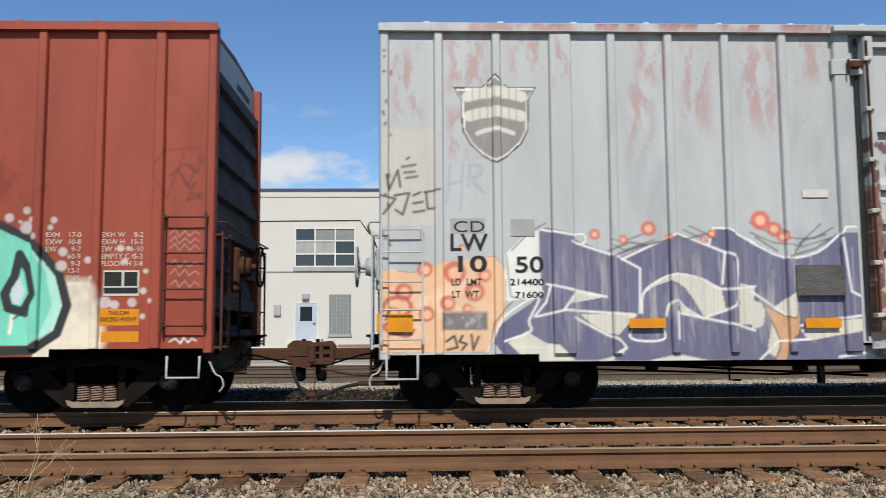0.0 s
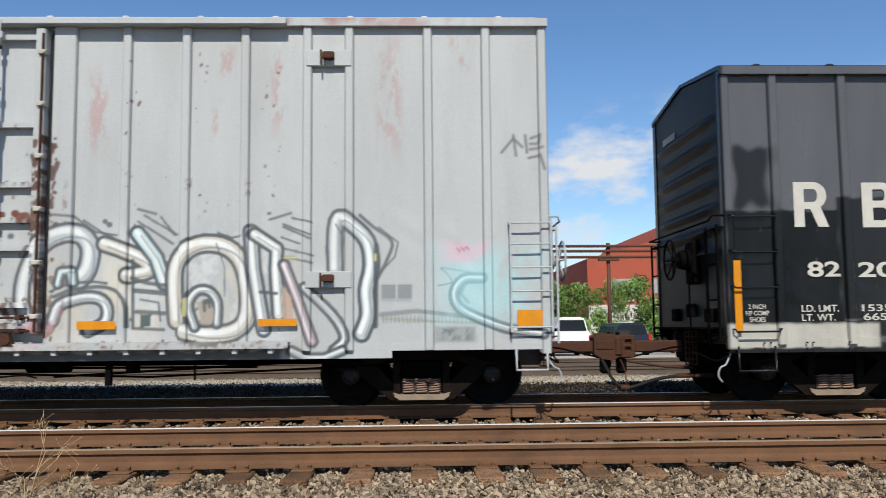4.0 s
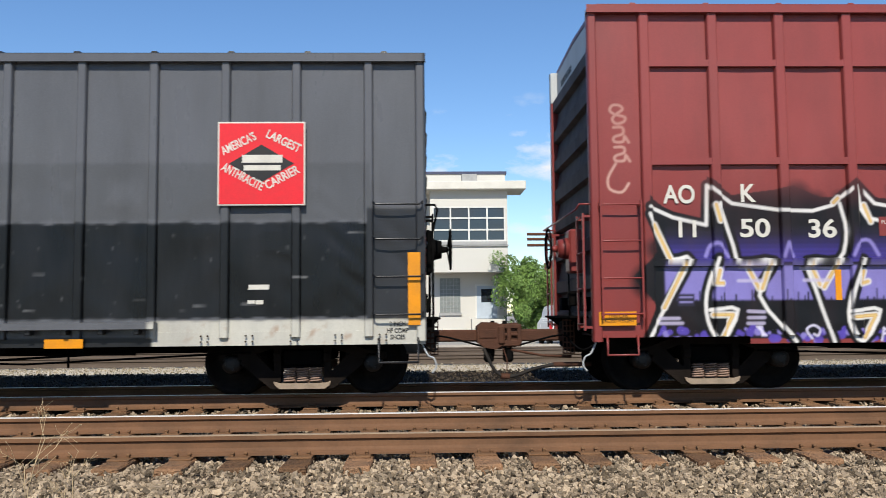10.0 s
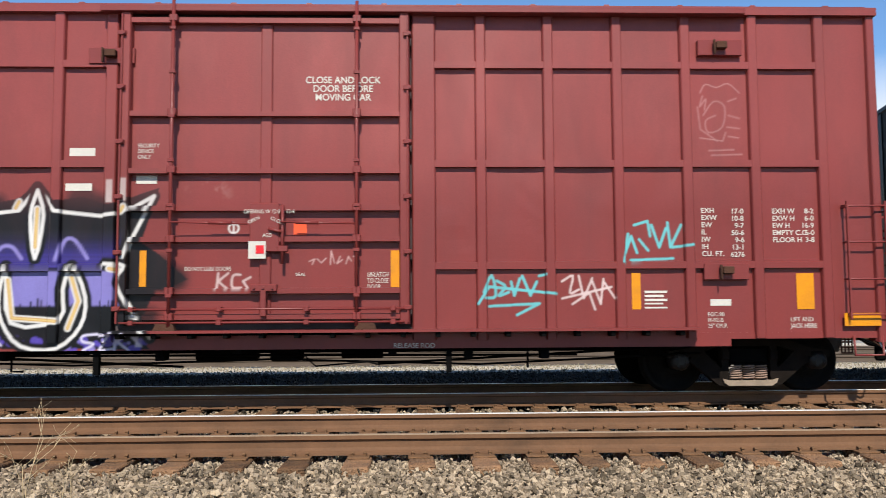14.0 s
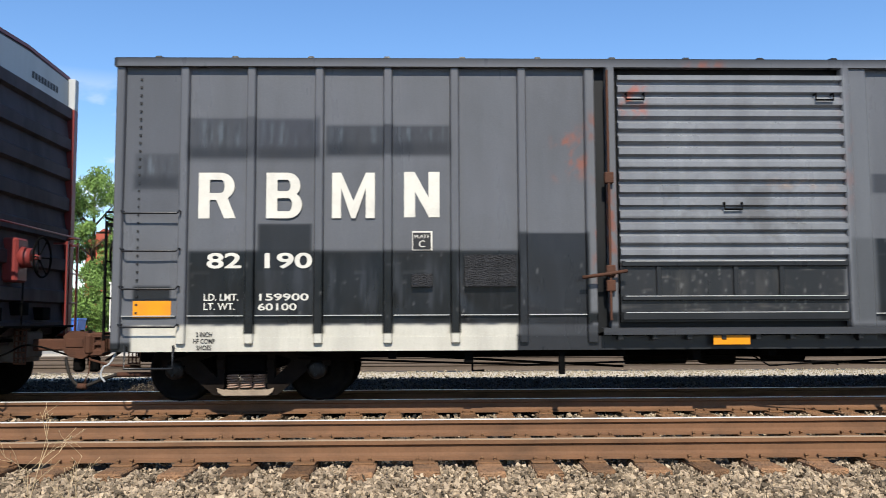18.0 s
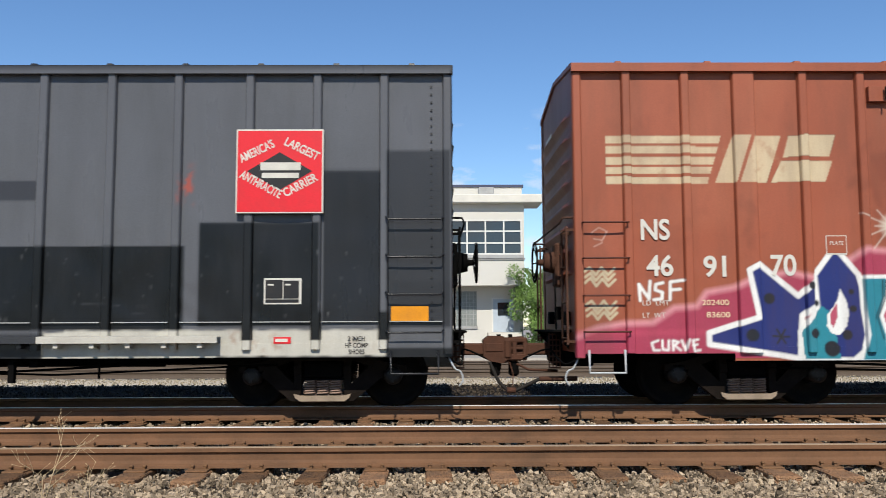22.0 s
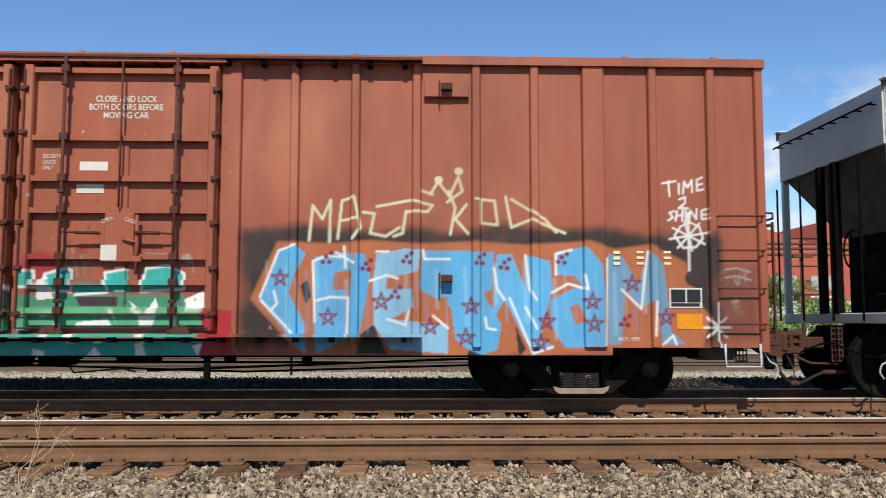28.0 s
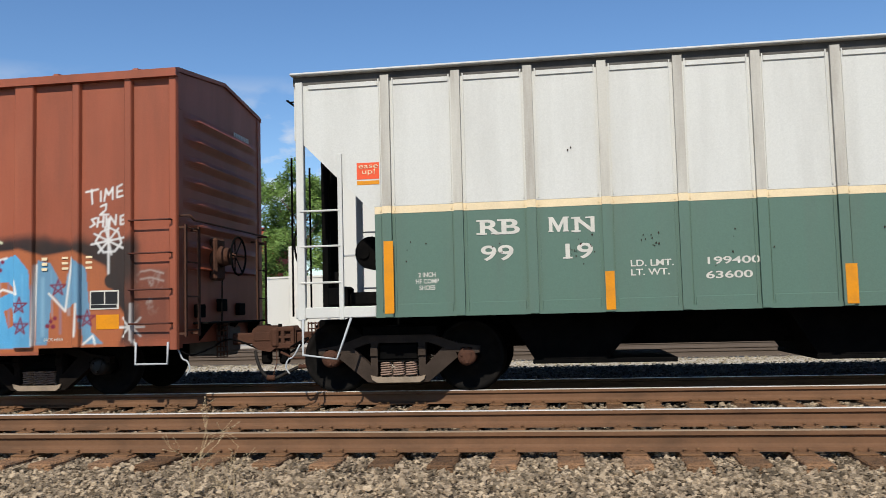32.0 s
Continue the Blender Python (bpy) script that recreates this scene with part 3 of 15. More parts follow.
def stones(name, spots, label, mat="stone"):
    """Angular stones, one joined mesh: rows of x, y, z, radius."""
    spots = np.asarray(spots)
    base = np.array([(a, b, c) for a in (-1, 1) for b in (-1, 1) for c in (-1, 1)]) / 1.6
    tri = np.array([t for q in ((0, 1, 3, 2), (4, 6, 7, 5), (0, 4, 5, 1), (2, 3, 7, 6), (0, 2, 6, 4), (1, 5, 7, 3)) for t in ((q[0], q[1], q[2]), (q[0], q[2], q[3]))])
    n = len(spots)
    jit = base[None] * rng.uniform(0.55, 1.25, (n, 8, 1)) * rng.uniform(0.4, 1.3, (n, 1, 3))
    ang = rng.uniform(0, 2 * np.pi, (n, 3))
    for ax in range(3):
        c, s = np.cos(ang[:, ax])[:, None], np.sin(ang[:, ax])[:, None]
        i, j = (ax + 1) % 3, (ax + 2) % 3
        a, b = jit[:, :, i].copy(), jit[:, :, j].copy()
        jit[:, :, i], jit[:, :, j] = c * a - s * b, s * a + c * b
    v = (jit * spots[:, None, 3:4] + spots[:, None, :3]).reshape(-1, 3)
    f = (tri[None] + 8 * np.arange(n)[:, None, None]).reshape(-1, 3)
    me = bpy.data.meshes.new(name)
    me.vertices.add(len(v))
    me.vertices.foreach_set("co", v.ravel())
    me.loops.add(f.size)
    me.loops.foreach_set("vertex_index", f.ravel().astype(np.int32))
    me.polygons.add(len(f))
    me.polygons.foreach_set("loop_start", np.arange(0, f.size, 3, dtype=np.int32))
    me.update(calc_edges=True)
    me.materials.append(M[mat])
    me.shade_flat()
    return tagged(new(name, me), label, "ballast", kind="stuff")


def scatter(n, x0, x1, y0, y1, zf, r0, r1):
    x, y = rng.uniform(x0, x1, n), rng.uniform(y0, y1, n)
    r = rng.uniform(r0, r1, n) ** 1.0
    return np.stack([x, y, zf(x, y) + rng.uniform(-0.01, 0.025, n), r], 1)


def slope(x, y):
    return np.interp(y, [3.6, 5.6, 6.5, 7.2], [-0.24, -0.175, -0.105, -0.082])


stones("ballast_stones", np.concatenate([
    scatter(20000, -5.2, 5.6, 5.45, 7.0, slope, 0.011, 0.036),
    scatter(8500, -6.5, 6.5, 7.0, 7.5, lambda x, y: -0.072 + 0 * x, 0.011, 0.030),
    scatter(6500, -7, 7, 7.62, 9.0, lambda x, y: -0.055 + 0 * x, 0.014, 0.034),
    scatter(8000, -8.5, 8.5, 9.12, 11.3, lambda x, y: -0.055 + 0 * x, 0.014, 0.036)]), "loose brown and grey crushed stone ballast")
stones("yard_stones", np.concatenate([
    scatter(8000, -13, 13, 17.6, 20.5, lambda x, y: -0.016 + 0 * x, 0.008, 0.024),
    scatter(3500, -15, 15, 20.5, 26.0, lambda x, y: -0.016 + 0 * x, 0.012, 0.03)]), "loose pale grey stones on the yard gravel", "stone_grey")
# These stones fill the shadow zone and are coloured darker for it.
stones("shoulder_stones", scatter(6500, -12, 12, 14.6, 18.3, lambda x, y: -0.018 + 0 * x, 0.016, 0.036), "stones on the track shoulder, darkened with shade of the train", "stone_mid")
# Stones in the dark tone that stands for the train's shadow.
stones("oily_ballast", scatter(3500, -12, 12, 11.3, 14.8, lambda x, y: np.interp(y, [13.9, 14.8], [-0.075, -0.012]), 0.02, 0.042), "ballast under the train, darkened in colour by its shade", "stone_dark")

# ---- the train ----
RUN = [(0, 0.00), (1, 3.31), (2, 6.59), (3, 9.88), (3.5, 11.52), (5.5, 18.07), (6, 19.65), (7, 22.82), (8, 25.98), (9, 29.10), (10, 32.15), (11, 35.15),
       (12, 38.07), (13, 40.91), (14, 43.76), (14.5, 45.19), (16.5, 50.91), (17, 52.32), (18, 55.09), (19, 57.89), (20, 60.71), (21, 63.52), (22, 66.30), (23, 69.05),
       (24, 71.67), (25, 74.28), (25.5, 75.57), (27.5, 80.67), (28, 81.91), (29, 84.33), (30, 86.73), (31, 89.02), (31.5, 90.11), (32, 91.22)]
SIDE, SKIN = -1.64, -1.575   # outer faces of the posts and of the side sheets
MOVING, TURNING = [], []


class Canvas:
    """A car side's paint: colours and cover on a fine grid over x and z."""

    def __init__(self, x0, x1, z0, z1, step=0.013, tone=1.0, rounded=99):
        self.x0, self.z0, self.step = x0, z0, step
        self.nx, self.nz = int((x1 - x0) / step) + 2, int((z1 - z0) / step) + 2
        self.rgba = np.zeros((self.nz, self.nx, 4))
        self.gx, self.gz = x0 + step * np.arange(self.nx), z0 + step * np.arange(self.nz)
        self.tone, self.rounded = tone, rounded

    def _window(self, xa, xb, za, zb):
        i0, i1 = np.searchsorted(self.gx, [xa, xb])
        j0, j1 = np.searchsorted(self.gz, [za, zb])
        return slice(j0, j1), slice(i0, i1)

    def _lay(self, win, cover, colour):
        old = self.rgba[win]
        c = cover[..., None]
        a = old[..., 3:] * (1 - c) + c
        rgb = (old[..., :3] * old[..., 3:] * (1 - c) + np.array(colour) * self.tone * c) / np.maximum(a, 1e-6)
        self.rgba[win] = np.concatenate([rgb, a], -1)

    def rect(self, xa, xb, za, zb, colour, alpha=1.0, soft=0.0, rough=0.0):
        m = soft + rough + 0.03
        win = self._window(xa - m, xb + m, za - m, zb + m)
        X, Z = np.meshgrid(self.gx[win[1]], self.gz[win[0]])
        d = np.maximum(np.maximum(xa - X, X - xb), np.maximum(za - Z, Z - zb))
        if rough:
            d = d + rough * np.sin(X * 7.3 + 1) * np.sin(X * 17.1) + rough * 0.6 * np.sin(Z * 9)
        s = max(soft, 0.008)
        self._lay(win, np.clip(0.5 - d / (2 * s), 0, 1) * alpha, lin(colour))

    def stroke(self, pts, width, colour, alpha=1.0, soft=0.007):
        if self.rounded <= len(pts) < 18:
            pts = [q[:2] for q in bend([(a, b, 0) for a, b in pts], 3)]
        p = np.array(pts, float)
        soft = max(0.006, soft * 0.6) if soft < 0.035 else soft
        m = width / 2 + soft + 0.03
        win = self._window(p[:, 0].min() - m, p[:, 0].max() + m, p[:, 1].min() - m, p[:, 1].max() + m)
        X, Z = np.meshgrid(self.gx[win[1]], self.gz[win[0]])
        best = np.full(X.shape, 1e9)
        for a, b in zip(p[:-1], p[1:]):
            d = b - a
            k = np.clip(((X - a[0]) * d[0] + (Z - a[1]) * d[1]) / max(d @ d, 1e-9), 0, 1)
            best = np.minimum(best, np.hypot(X - a[0] - k * d[0], Z - a[1] - k * d[1]))
        self._lay(win, np.clip(0.5 - (best - width / 2) / (2 * soft), 0, 1) * alpha, lin(colour))

    def poly(self, pts, colour, alpha=1.0, edge=None, edge_width=0.05):
        p = np.array(pts, float)
        win = self._window(p[:, 0].min() - 0.02, p[:, 0].max() + 0.02, p[:, 1].min() - 0.02, p[:, 1].max() + 0.02)
        X, Z = np.meshgrid(self.gx[win[1]], self.gz[win[0]])
        inside = np.zeros(X.shape, bool)
        for a, b in zip(p, np.roll(p, -1, 0)):
            cond = (a[1] > Z) != (b[1] > Z)
            xi = (b[0] - a[0]) * (Z - a[1]) / (b[1] - a[1] + 1e-12) + a[0]
            inside ^= cond & (X < xi)
        self._lay(win, inside * alpha, lin(colour))
        if edge:
            self.stroke(list(pts) + [pts[0]], edge_width, edge)

    def blotches(self, xa, xb, za, zb, colour, scale=3.0, level=0.15, alpha=0.8, seed=0.0, tall=1.0, hard=2.2):
        """Worn patches where the old coat shows."""
        win = self._window(xa, xb, za, zb)
        X, Z = np.meshgrid(self.gx[win[1]], self.gz[win[0]])
        v = np.zeros(X.shape)
        Z0, Z = Z, Z / tall
        for k in range(1, 5):
            f = scale * 2 ** k
            v += np.sin(X * f * 1.31 + seed * 3 + k * 2.1 + 1.7 * np.sin(Z * f * 0.7 + seed)) * np.sin(Z * f * 0.9 + k + seed * 7 + 1.3 * np.sin(X * f * 0.8 + k)) / k ** 0.7
        fade = np.clip(np.minimum(np.minimum(X - xa, xb - X) / ((xb - xa) * 0.3 + 1e-6), np.minimum(Z0 - za, zb - Z0) / ((zb - za) * 0.3 + 1e-6)), 0, 1)
        self._lay(win, np.clip((v * 0.5 - 0.3 + level) * hard, 0, 1) * fade * alpha, lin(colour))

    def flecks(self, xa, xb, za, zb, n, colour, small=0.012, large=0.05, seed=1, tall=1.5, alpha=0.95):
        """Scattered chips and scabs with hard edges."""
        g = np.random.default_rng(seed)
        for _ in range(n):
            x, z, r = g.uniform(xa, xb), g.uniform(za, zb), small + (large - small) * g.uniform() ** 2
            d = g.uniform(0, r * tall)
            self.stroke([(x, z), (x + g.uniform(-r, r) * 0.6, min(z + d, zb))], r, colour, alpha, soft=0.007)

    def sample(self, x, z):
        u = np.clip((x - self.x0) / self.step, 0, self.nx - 1.001)
        w = np.clip((z - self.z0) / self.step, 0, self.nz - 1.001)
        i, j = u.astype(int), w.astype(int)
        fu, fw = (u - i)[:, None], (w - j)[:, None]
        g = self.rgba
        return g[j, i] * (1 - fu) * (1 - fw) + g[j, i + 1] * fu * (1 - fw) + g[j + 1, i] * (1 - fu) * fw + g[j + 1, i + 1] * fu * fw

    def detail(self, xa, xb, za, zb):
        """0 for bare sheet, 1 and 2 for soft stains, 3 for paint with edges."""
        win = self.rgba[self._window(xa, xb, za, zb)]
        if not win.size or not (win[..., 3] > 0.03).any():
            return 0
        v = np.concatenate([np.sqrt(win[..., :3]) * win[..., 3:], win[..., 3:]], -1)
        jump = max(np.abs(np.diff(v, axis=0)).max(initial=0), np.abs(np.diff(v, axis=1)).max(initial=0))
        return 3 if jump > 0.3 else 2 if jump > 0.07 else 1


def lattice(name, cols, zs, ys, xs_of, canvas, mat, shift=0.0):
    """A sheet over a lattice: x from xs_of(col), depth from ys[col][row]; its paint comes from the canvas."""
    nx, nz = len(cols), len(zs)
    X = np.repeat(np.array([xs_of(c) for c in cols])[:, None], nz, 1)
    Z = np.repeat(np.asarray(zs)[None], nx, 0)
    Y = np.asarray(ys)
    v = np.stack([X - shift, Y, Z], -1).reshape(-1, 3)
    idx = np.arange(nx * nz).reshape(nx, nz)
    f = np.stack([idx[:-1, :-1], idx[1:, :-1], idx[1:, 1:], idx[:-1, 1:]], -1).reshape(-1, 4)
    me = bpy.data.meshes.new(name)
    me.vertices.add(len(v))
    me.vertices.foreach_set("co", v.ravel())
    me.loops.add(f.size)
    me.loops.foreach_set("vertex_index", f.ravel().astype(np.int32))
    me.polygons.add(len(f))
    me.polygons.foreach_set("loop_start", np.arange(0, f.size, 4, dtype=np.int32))
    me.update(calc_edges=True)
    paint = me.color_attributes.new("paint", "FLOAT_COLOR", "POINT")
    paint.data.foreach_set("color", canvas.sample(X.ravel(), Z.ravel()).ravel() if canvas else np.zeros(len(v) * 4))
    me.materials.append(M[mat])
    me.shade_flat()
    return me


def bands(canvas, xa, xb, za, zb, n=28):
    """Runs of height with one detail of paint: (z0, z1, step)."""
    out = []
    zs = np.linspace(za, zb, n + 1)
    for a, b in zip(zs[:-1], zs[1:]):
        level = canvas.detail(xa, xb, a - 0.02, b + 0.02) if canvas else 0
        step = (0.09, 0.04, 0.024, canvas.step * 1.02 if canvas else 0.09)[level]
        if out and out[-1][2] == step:
            out[-1] = (out[-1][0], b, step)
        else:
            out.append((a, b, step))
    return out


def z_lines(canvas, xa, xb, za, zb):
    """Heights for a strip: fine only over the painted stretch."""
    zs = [za]
    for a, b, step in bands(canvas, xa, xb, za, zb):
        zs += list(np.linspace(a, b, max(1, round((b - a) / step)) + 1)[1:])
    return np.array(zs)


def crumple(X, Z, k):
    """Uneven knocks and wrinkles of a thin sheet."""
    a = np.sin(4.3 * X + 1.9 * np.sin(2.3 * Z + k) + k) * np.sin(6.1 * Z + 1.4 * np.sin(3.1 * X + 2 * k))
    b = np.sin(2.9 * X + 15 * Z + 2.2 * np.sin(5.3 * X + 1.7 * Z + k)) * np.maximum(0, np.sin(3.7 * X + 2.1 * Z + 3 * k)) ** 2
    return 0.6 * a + 0.5 * b


def sheet_panel(car, xa, xb, za, zb, canvas, mat, depth=None, name="side_panel", y=SKIN, dent=0.0):
    """A side sheet, with turned-in edges; depth(z) shapes corrugations. Its mesh is as fine as its paint."""
    made = bmesh.new()
    for z0, z1, step in bands(canvas, xa, xb, za, zb):
        zs = np.linspace(z0, z1, max(1, round((z1 - z0) / step)) + 1)
        if depth:
            zs = np.unique(np.concatenate([zs, np.arange(z0, z1, 0.02)]))
            zs[0], zs[-1] = z0, z1
        cols = np.concatenate([[xa], np.linspace(xa, xb, max(3, round((xb - xa) / step))), [xb]])
        zs = np.concatenate([[za] if z0 == za else [], zs, [zb] if z1 == zb else []])
        Y = np.full((len(cols), len(zs)), y, float)
        X, Z = cols[:, None], zs[None]
        if depth:
            Y += np.array([depth(z) for z in zs])[None]
        if dent and depth:
            Y += dent * (np.abs(np.sin(X * 2.3 + 4 * np.sin(Z * 9.1)) * np.sin(X * 1.1 + 5 * np.sin(Z * 5.3 + 1))) ** 2 + 0.25 * np.abs(np.sin(X * 9.7 + 3 * np.sin(Z * 11)))) * np.clip((2.7 - Z) / 0.8, 0, 1)
        elif dent:
            u = (X - xa) / (xb - xa)
            Y += dent * np.sin(math.pi * u) * np.sin(np.pi * np.clip((Z - za) / (zb - za), 0, 1)) * (0.6 + 0.8 * np.sin(Z * 2.1 + xa * 1.7))
            Y += dent * 0.32 * crumple(X, Z, xa * 3.7) * np.clip(3.4 - Z, 0.25, 1)
            Y = np.maximum(Y, y - 0.003)
        Y[0, :] = Y[-1, :] = y + 0.03
        if z0 == za:
            Y[:, 0] = y + 0.03
        if z1 == zb:
            Y[:, -1] = y + 0.03
        me = lattice(name, cols, zs, Y, lambda c: c, canvas, mat, car["x"])
        made.from_mesh(me)
        bpy.data.meshes.remove(me)
    for x in (xa, xb):
        bmesh.ops.remove_doubles(made, verts=[v for v in made.verts if abs(v.co.x - (x - car["x"])) < 1e-4], dist=1e-4)
    me = bpy.data.meshes.new(name)
    made.to_mesh(me)
    made.free()
    me.materials.append(M[mat])
    return part(name, me, None, car["ob"])


def post(car, x, w, za, zb, canvas, mat, name="side_post", y=SIDE):
    """An upright hat-section stiffener on the side sheets."""
    zs = z_lines(canvas, x - w / 2, x + w / 2, za, zb)
    n = max(2, int(w / 0.012))
    front = np.linspace(x - w / 2 + 0.012, x + w / 2 - 0.012, n)
    cols = np.concatenate([[x - w / 2 - 0.012, x - w / 2], front, [x + w / 2, x + w / 2 + 0.012]])
    ys = np.concatenate([[SKIN, SKIN + 0.002 + (y - SKIN) * 0.85], np.full(n, y), [SKIN + 0.002 + (y - SKIN) * 0.85, SKIN]])
    zs = np.concatenate([[za], zs, [zb]])
    Y = np.repeat(ys[:, None], len(zs), 1)
    Y[:, 0] = Y[:, -1] = SKIN
    me = lattice(name, cols, zs, Y, lambda c: c, canvas, mat, car["x"])
    return part(name, me, None, car["ob"])


def wheel_mesh(r):
    bm = bmesh.new()
    for s in (-1,):
        lathe(bm, [(0.10, s * 0.70), (0.12, s * 0.80), (0.17, s * 0.79), (r * 0.55, s * 0.765), (r - 0.085, s * 0.765), (r - 0.06, s * 0.795), (r - 0.01, s * 0.805), (r, s * 0.79), (r + 0.005, s * 0.725), (r + 0.027, s * 0.70), (r + 0.02, s * 0.672), (r - 0.07, s * 0.67), (r * 0.5, s * 0.70), (0.10, s * 0.69)], 40)
    return bm


def axle_mesh():
    bm = bmesh.new()
    cyl(bm, (0, -0.98, 0), (0, 0.98, 0), 0.075, 14)
    return bm


def cap_mesh():
    bm = bmesh.new()
    for s in (-1,):
        lathe(bm, [(0.115, s * 0.90), (0.115, s * 1.15), (0.085, s * 1.165), (0.05, s * 1.18), (0.04, s * 1.18)], 18)
        for k in range(3):
            a = 2 * math.pi * k / 3
            cyl(bm, (0.066 * math.cos(a), s * 1.15, 0.066 * math.sin(a)), (0.066 * math.cos(a), s * 1.19, 0.066 * math.sin(a)), 0.018, 6)
    return bm


def frame_mesh():
    """A cast side frame: arched top bar, two pedestal jaws, columns and sloping lower arms round an open spring bay."""
    bm = bmesh.new()
    lo, hi = -1.13, -1.00
    prism(bm, [(-1.06, 0.13), (-0.80, 0.17), (-0.45, 0.29), (0.45, 0.29), (0.80, 0.17), (1.06, 0.13), (1.06, 0.05), (0.98, 0.04), (0.96, 0.12), (0.82, 0.12), (0.80, 0.05), (0.40, 0.19), (-0.40, 0.19), (-0.80, 0.05), (-0.82, 0.12), (-0.96, 0.12), (-0.98, 0.04), (-1.06, 0.05)], lo, hi)
    for k in (-1, 1):
        prism(bm, [(k * 0.74, 0.10), (k * 0.58, 0.12), (k * 0.27, -0.19), (k * 0.30, -0.315), (k * 0.40, -0.31), (k * 0.78, 0.0)], lo, hi)
        prism(bm, [(k * 0.27, 0.20), (k * 0.36, 0.20), (k * 0.36, -0.20), (k * 0.27, -0.20)], lo, hi)
        soft_box(bm, k * 0.315 - 0.05, k * 0.315 + 0.05, lo - 0.03, lo, 0.02, 0.14, b=0.01)
    return bm


def seat_mesh():
    """The spring seat: a dished shelf that joins the lower arms."""
    bm = bmesh.new()
    prism(bm, [(-0.36, -0.22), (-0.27, -0.245), (0.27, -0.245), (0.36, -0.22), (0.34, -0.275), (0.28, -0.315), (-0.28, -0.315), (-0.34, -0.275)], -1.16, -0.97)
    return bm


def spring_mesh():
    bm = bmesh.new()
    n, turns = 60, 6.2
    tube(bm, [Vector((0.072 * math.cos(2 * math.pi * turns * i / n), -1.085 + 0.06 * math.sin(2 * math.pi * turns * i / n), -0.235 + 0.185 * i / n)) for i in range(n + 1)], 0.0115, 5)
    return bm


def bolster_mesh():
    bm = bmesh.new()
    soft_box(bm, -0.255, 0.255, -1.10, 1.10, -0.03, 0.17, b=0.02)
    for s in (-1, 1):
        soft_box(bm, -0.262, 0.262, s * 1.09 - 0.06, s * 1.09 + 0.06, -0.048, -0.03, b=0.004)
    soft_box(bm, -0.16, 0.16, -0.3, 0.3, 0.20, 0.42, b=0.02)
    for s in (-1, 1):
        box(bm, s * 0.5 - 0.05, s * 0.5 + 0.05, -0.7, 0.7, -0.1, 0.05)
    return bm


GEAR = {}


def gear(r):
    if r not in GEAR:
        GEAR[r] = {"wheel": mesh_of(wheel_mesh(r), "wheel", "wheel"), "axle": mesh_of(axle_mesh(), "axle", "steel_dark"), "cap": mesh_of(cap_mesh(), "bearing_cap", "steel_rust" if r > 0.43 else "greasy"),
                   "frame": mesh_of(frame_mesh(), "side_frame", "steel" if r > 0.43 else "steel_oily_shade"), "seat": mesh_of(seat_mesh(), "spring_seat", "seat_dust"), "spring": mesh_of(spring_mesh(), "coil_spring", "spring"), "bolster": mesh_of(bolster_mesh(), "bolster", "steel_dark")}
    return GEAR[r]


def bogie(car, x, r=0.41, base=1.79):
    g = gear(r)
    b = part("bogie", g["bolster"], None, car["ob"], "cast steel freight bogie, dusty and dark")
    z = 0.18 + r
    b.location = (x - car["x"], 0, z)
    for half in (0, math.pi):
        part("side_frame", g["frame"], None, b).rotation_euler = (0, 0, half)
        part("spring_seat", g["seat"], None, b).rotation_euler = (0, 0, half)
        for cx in (-0.165, 0.0, 0.165):
            sp = part("coil_spring", g["spring"], None, b)
            sp.location, sp.rotation_euler = (cx, 0, 0), (0, 0, half)
    for k in (-1, 1):
        w = part("wheelset", g["axle"], None, car["ob"], "steel wheelset with dark worn wheels")
        w.location = (x - car["x"] + k * base / 2, 0, z)
        for half in (0, math.pi):
            part("wheel", g["wheel"], None, w).rotation_euler = (0, 0, half)
            part("bearing_cap", g["cap"], None, w).rotation_euler = (0, 0, half)
        TURNING.append((w, (x - car["x"] + k * base / 2, 0, z), r))
    bm = bmesh.new()
    soft_box(bm, -0.5, 0.5, -1.0, 1.0, 0.40 - 0.02, 0.55, b=0.02)
    ob = part("body_bolster", bm, "steel_dark", car["ob"])
    ob.location = (x - car["x"], 0, z - 0.14)


def new_car(name, label, x0, x1):
    xc = round((x0 + x1) / 2, 3)
    ob = thing(name, label, "freight car", "cars of the freight train", at=(xc, TRAIN_Y, 0))
    car = {"ob": ob, "x": xc, "x0": x0, "x1": x1}
    MOVING.append(car)
    return car


def piece(car, name, bm, mat, label=""):
    """A part whose mesh was drawn at its place along the train."""
    for v in bm.verts:
        v.co.x -= car["x"]
    return part(name, bm, mat, car["ob"], label)


FAR = 1.47   # half width at the eaves


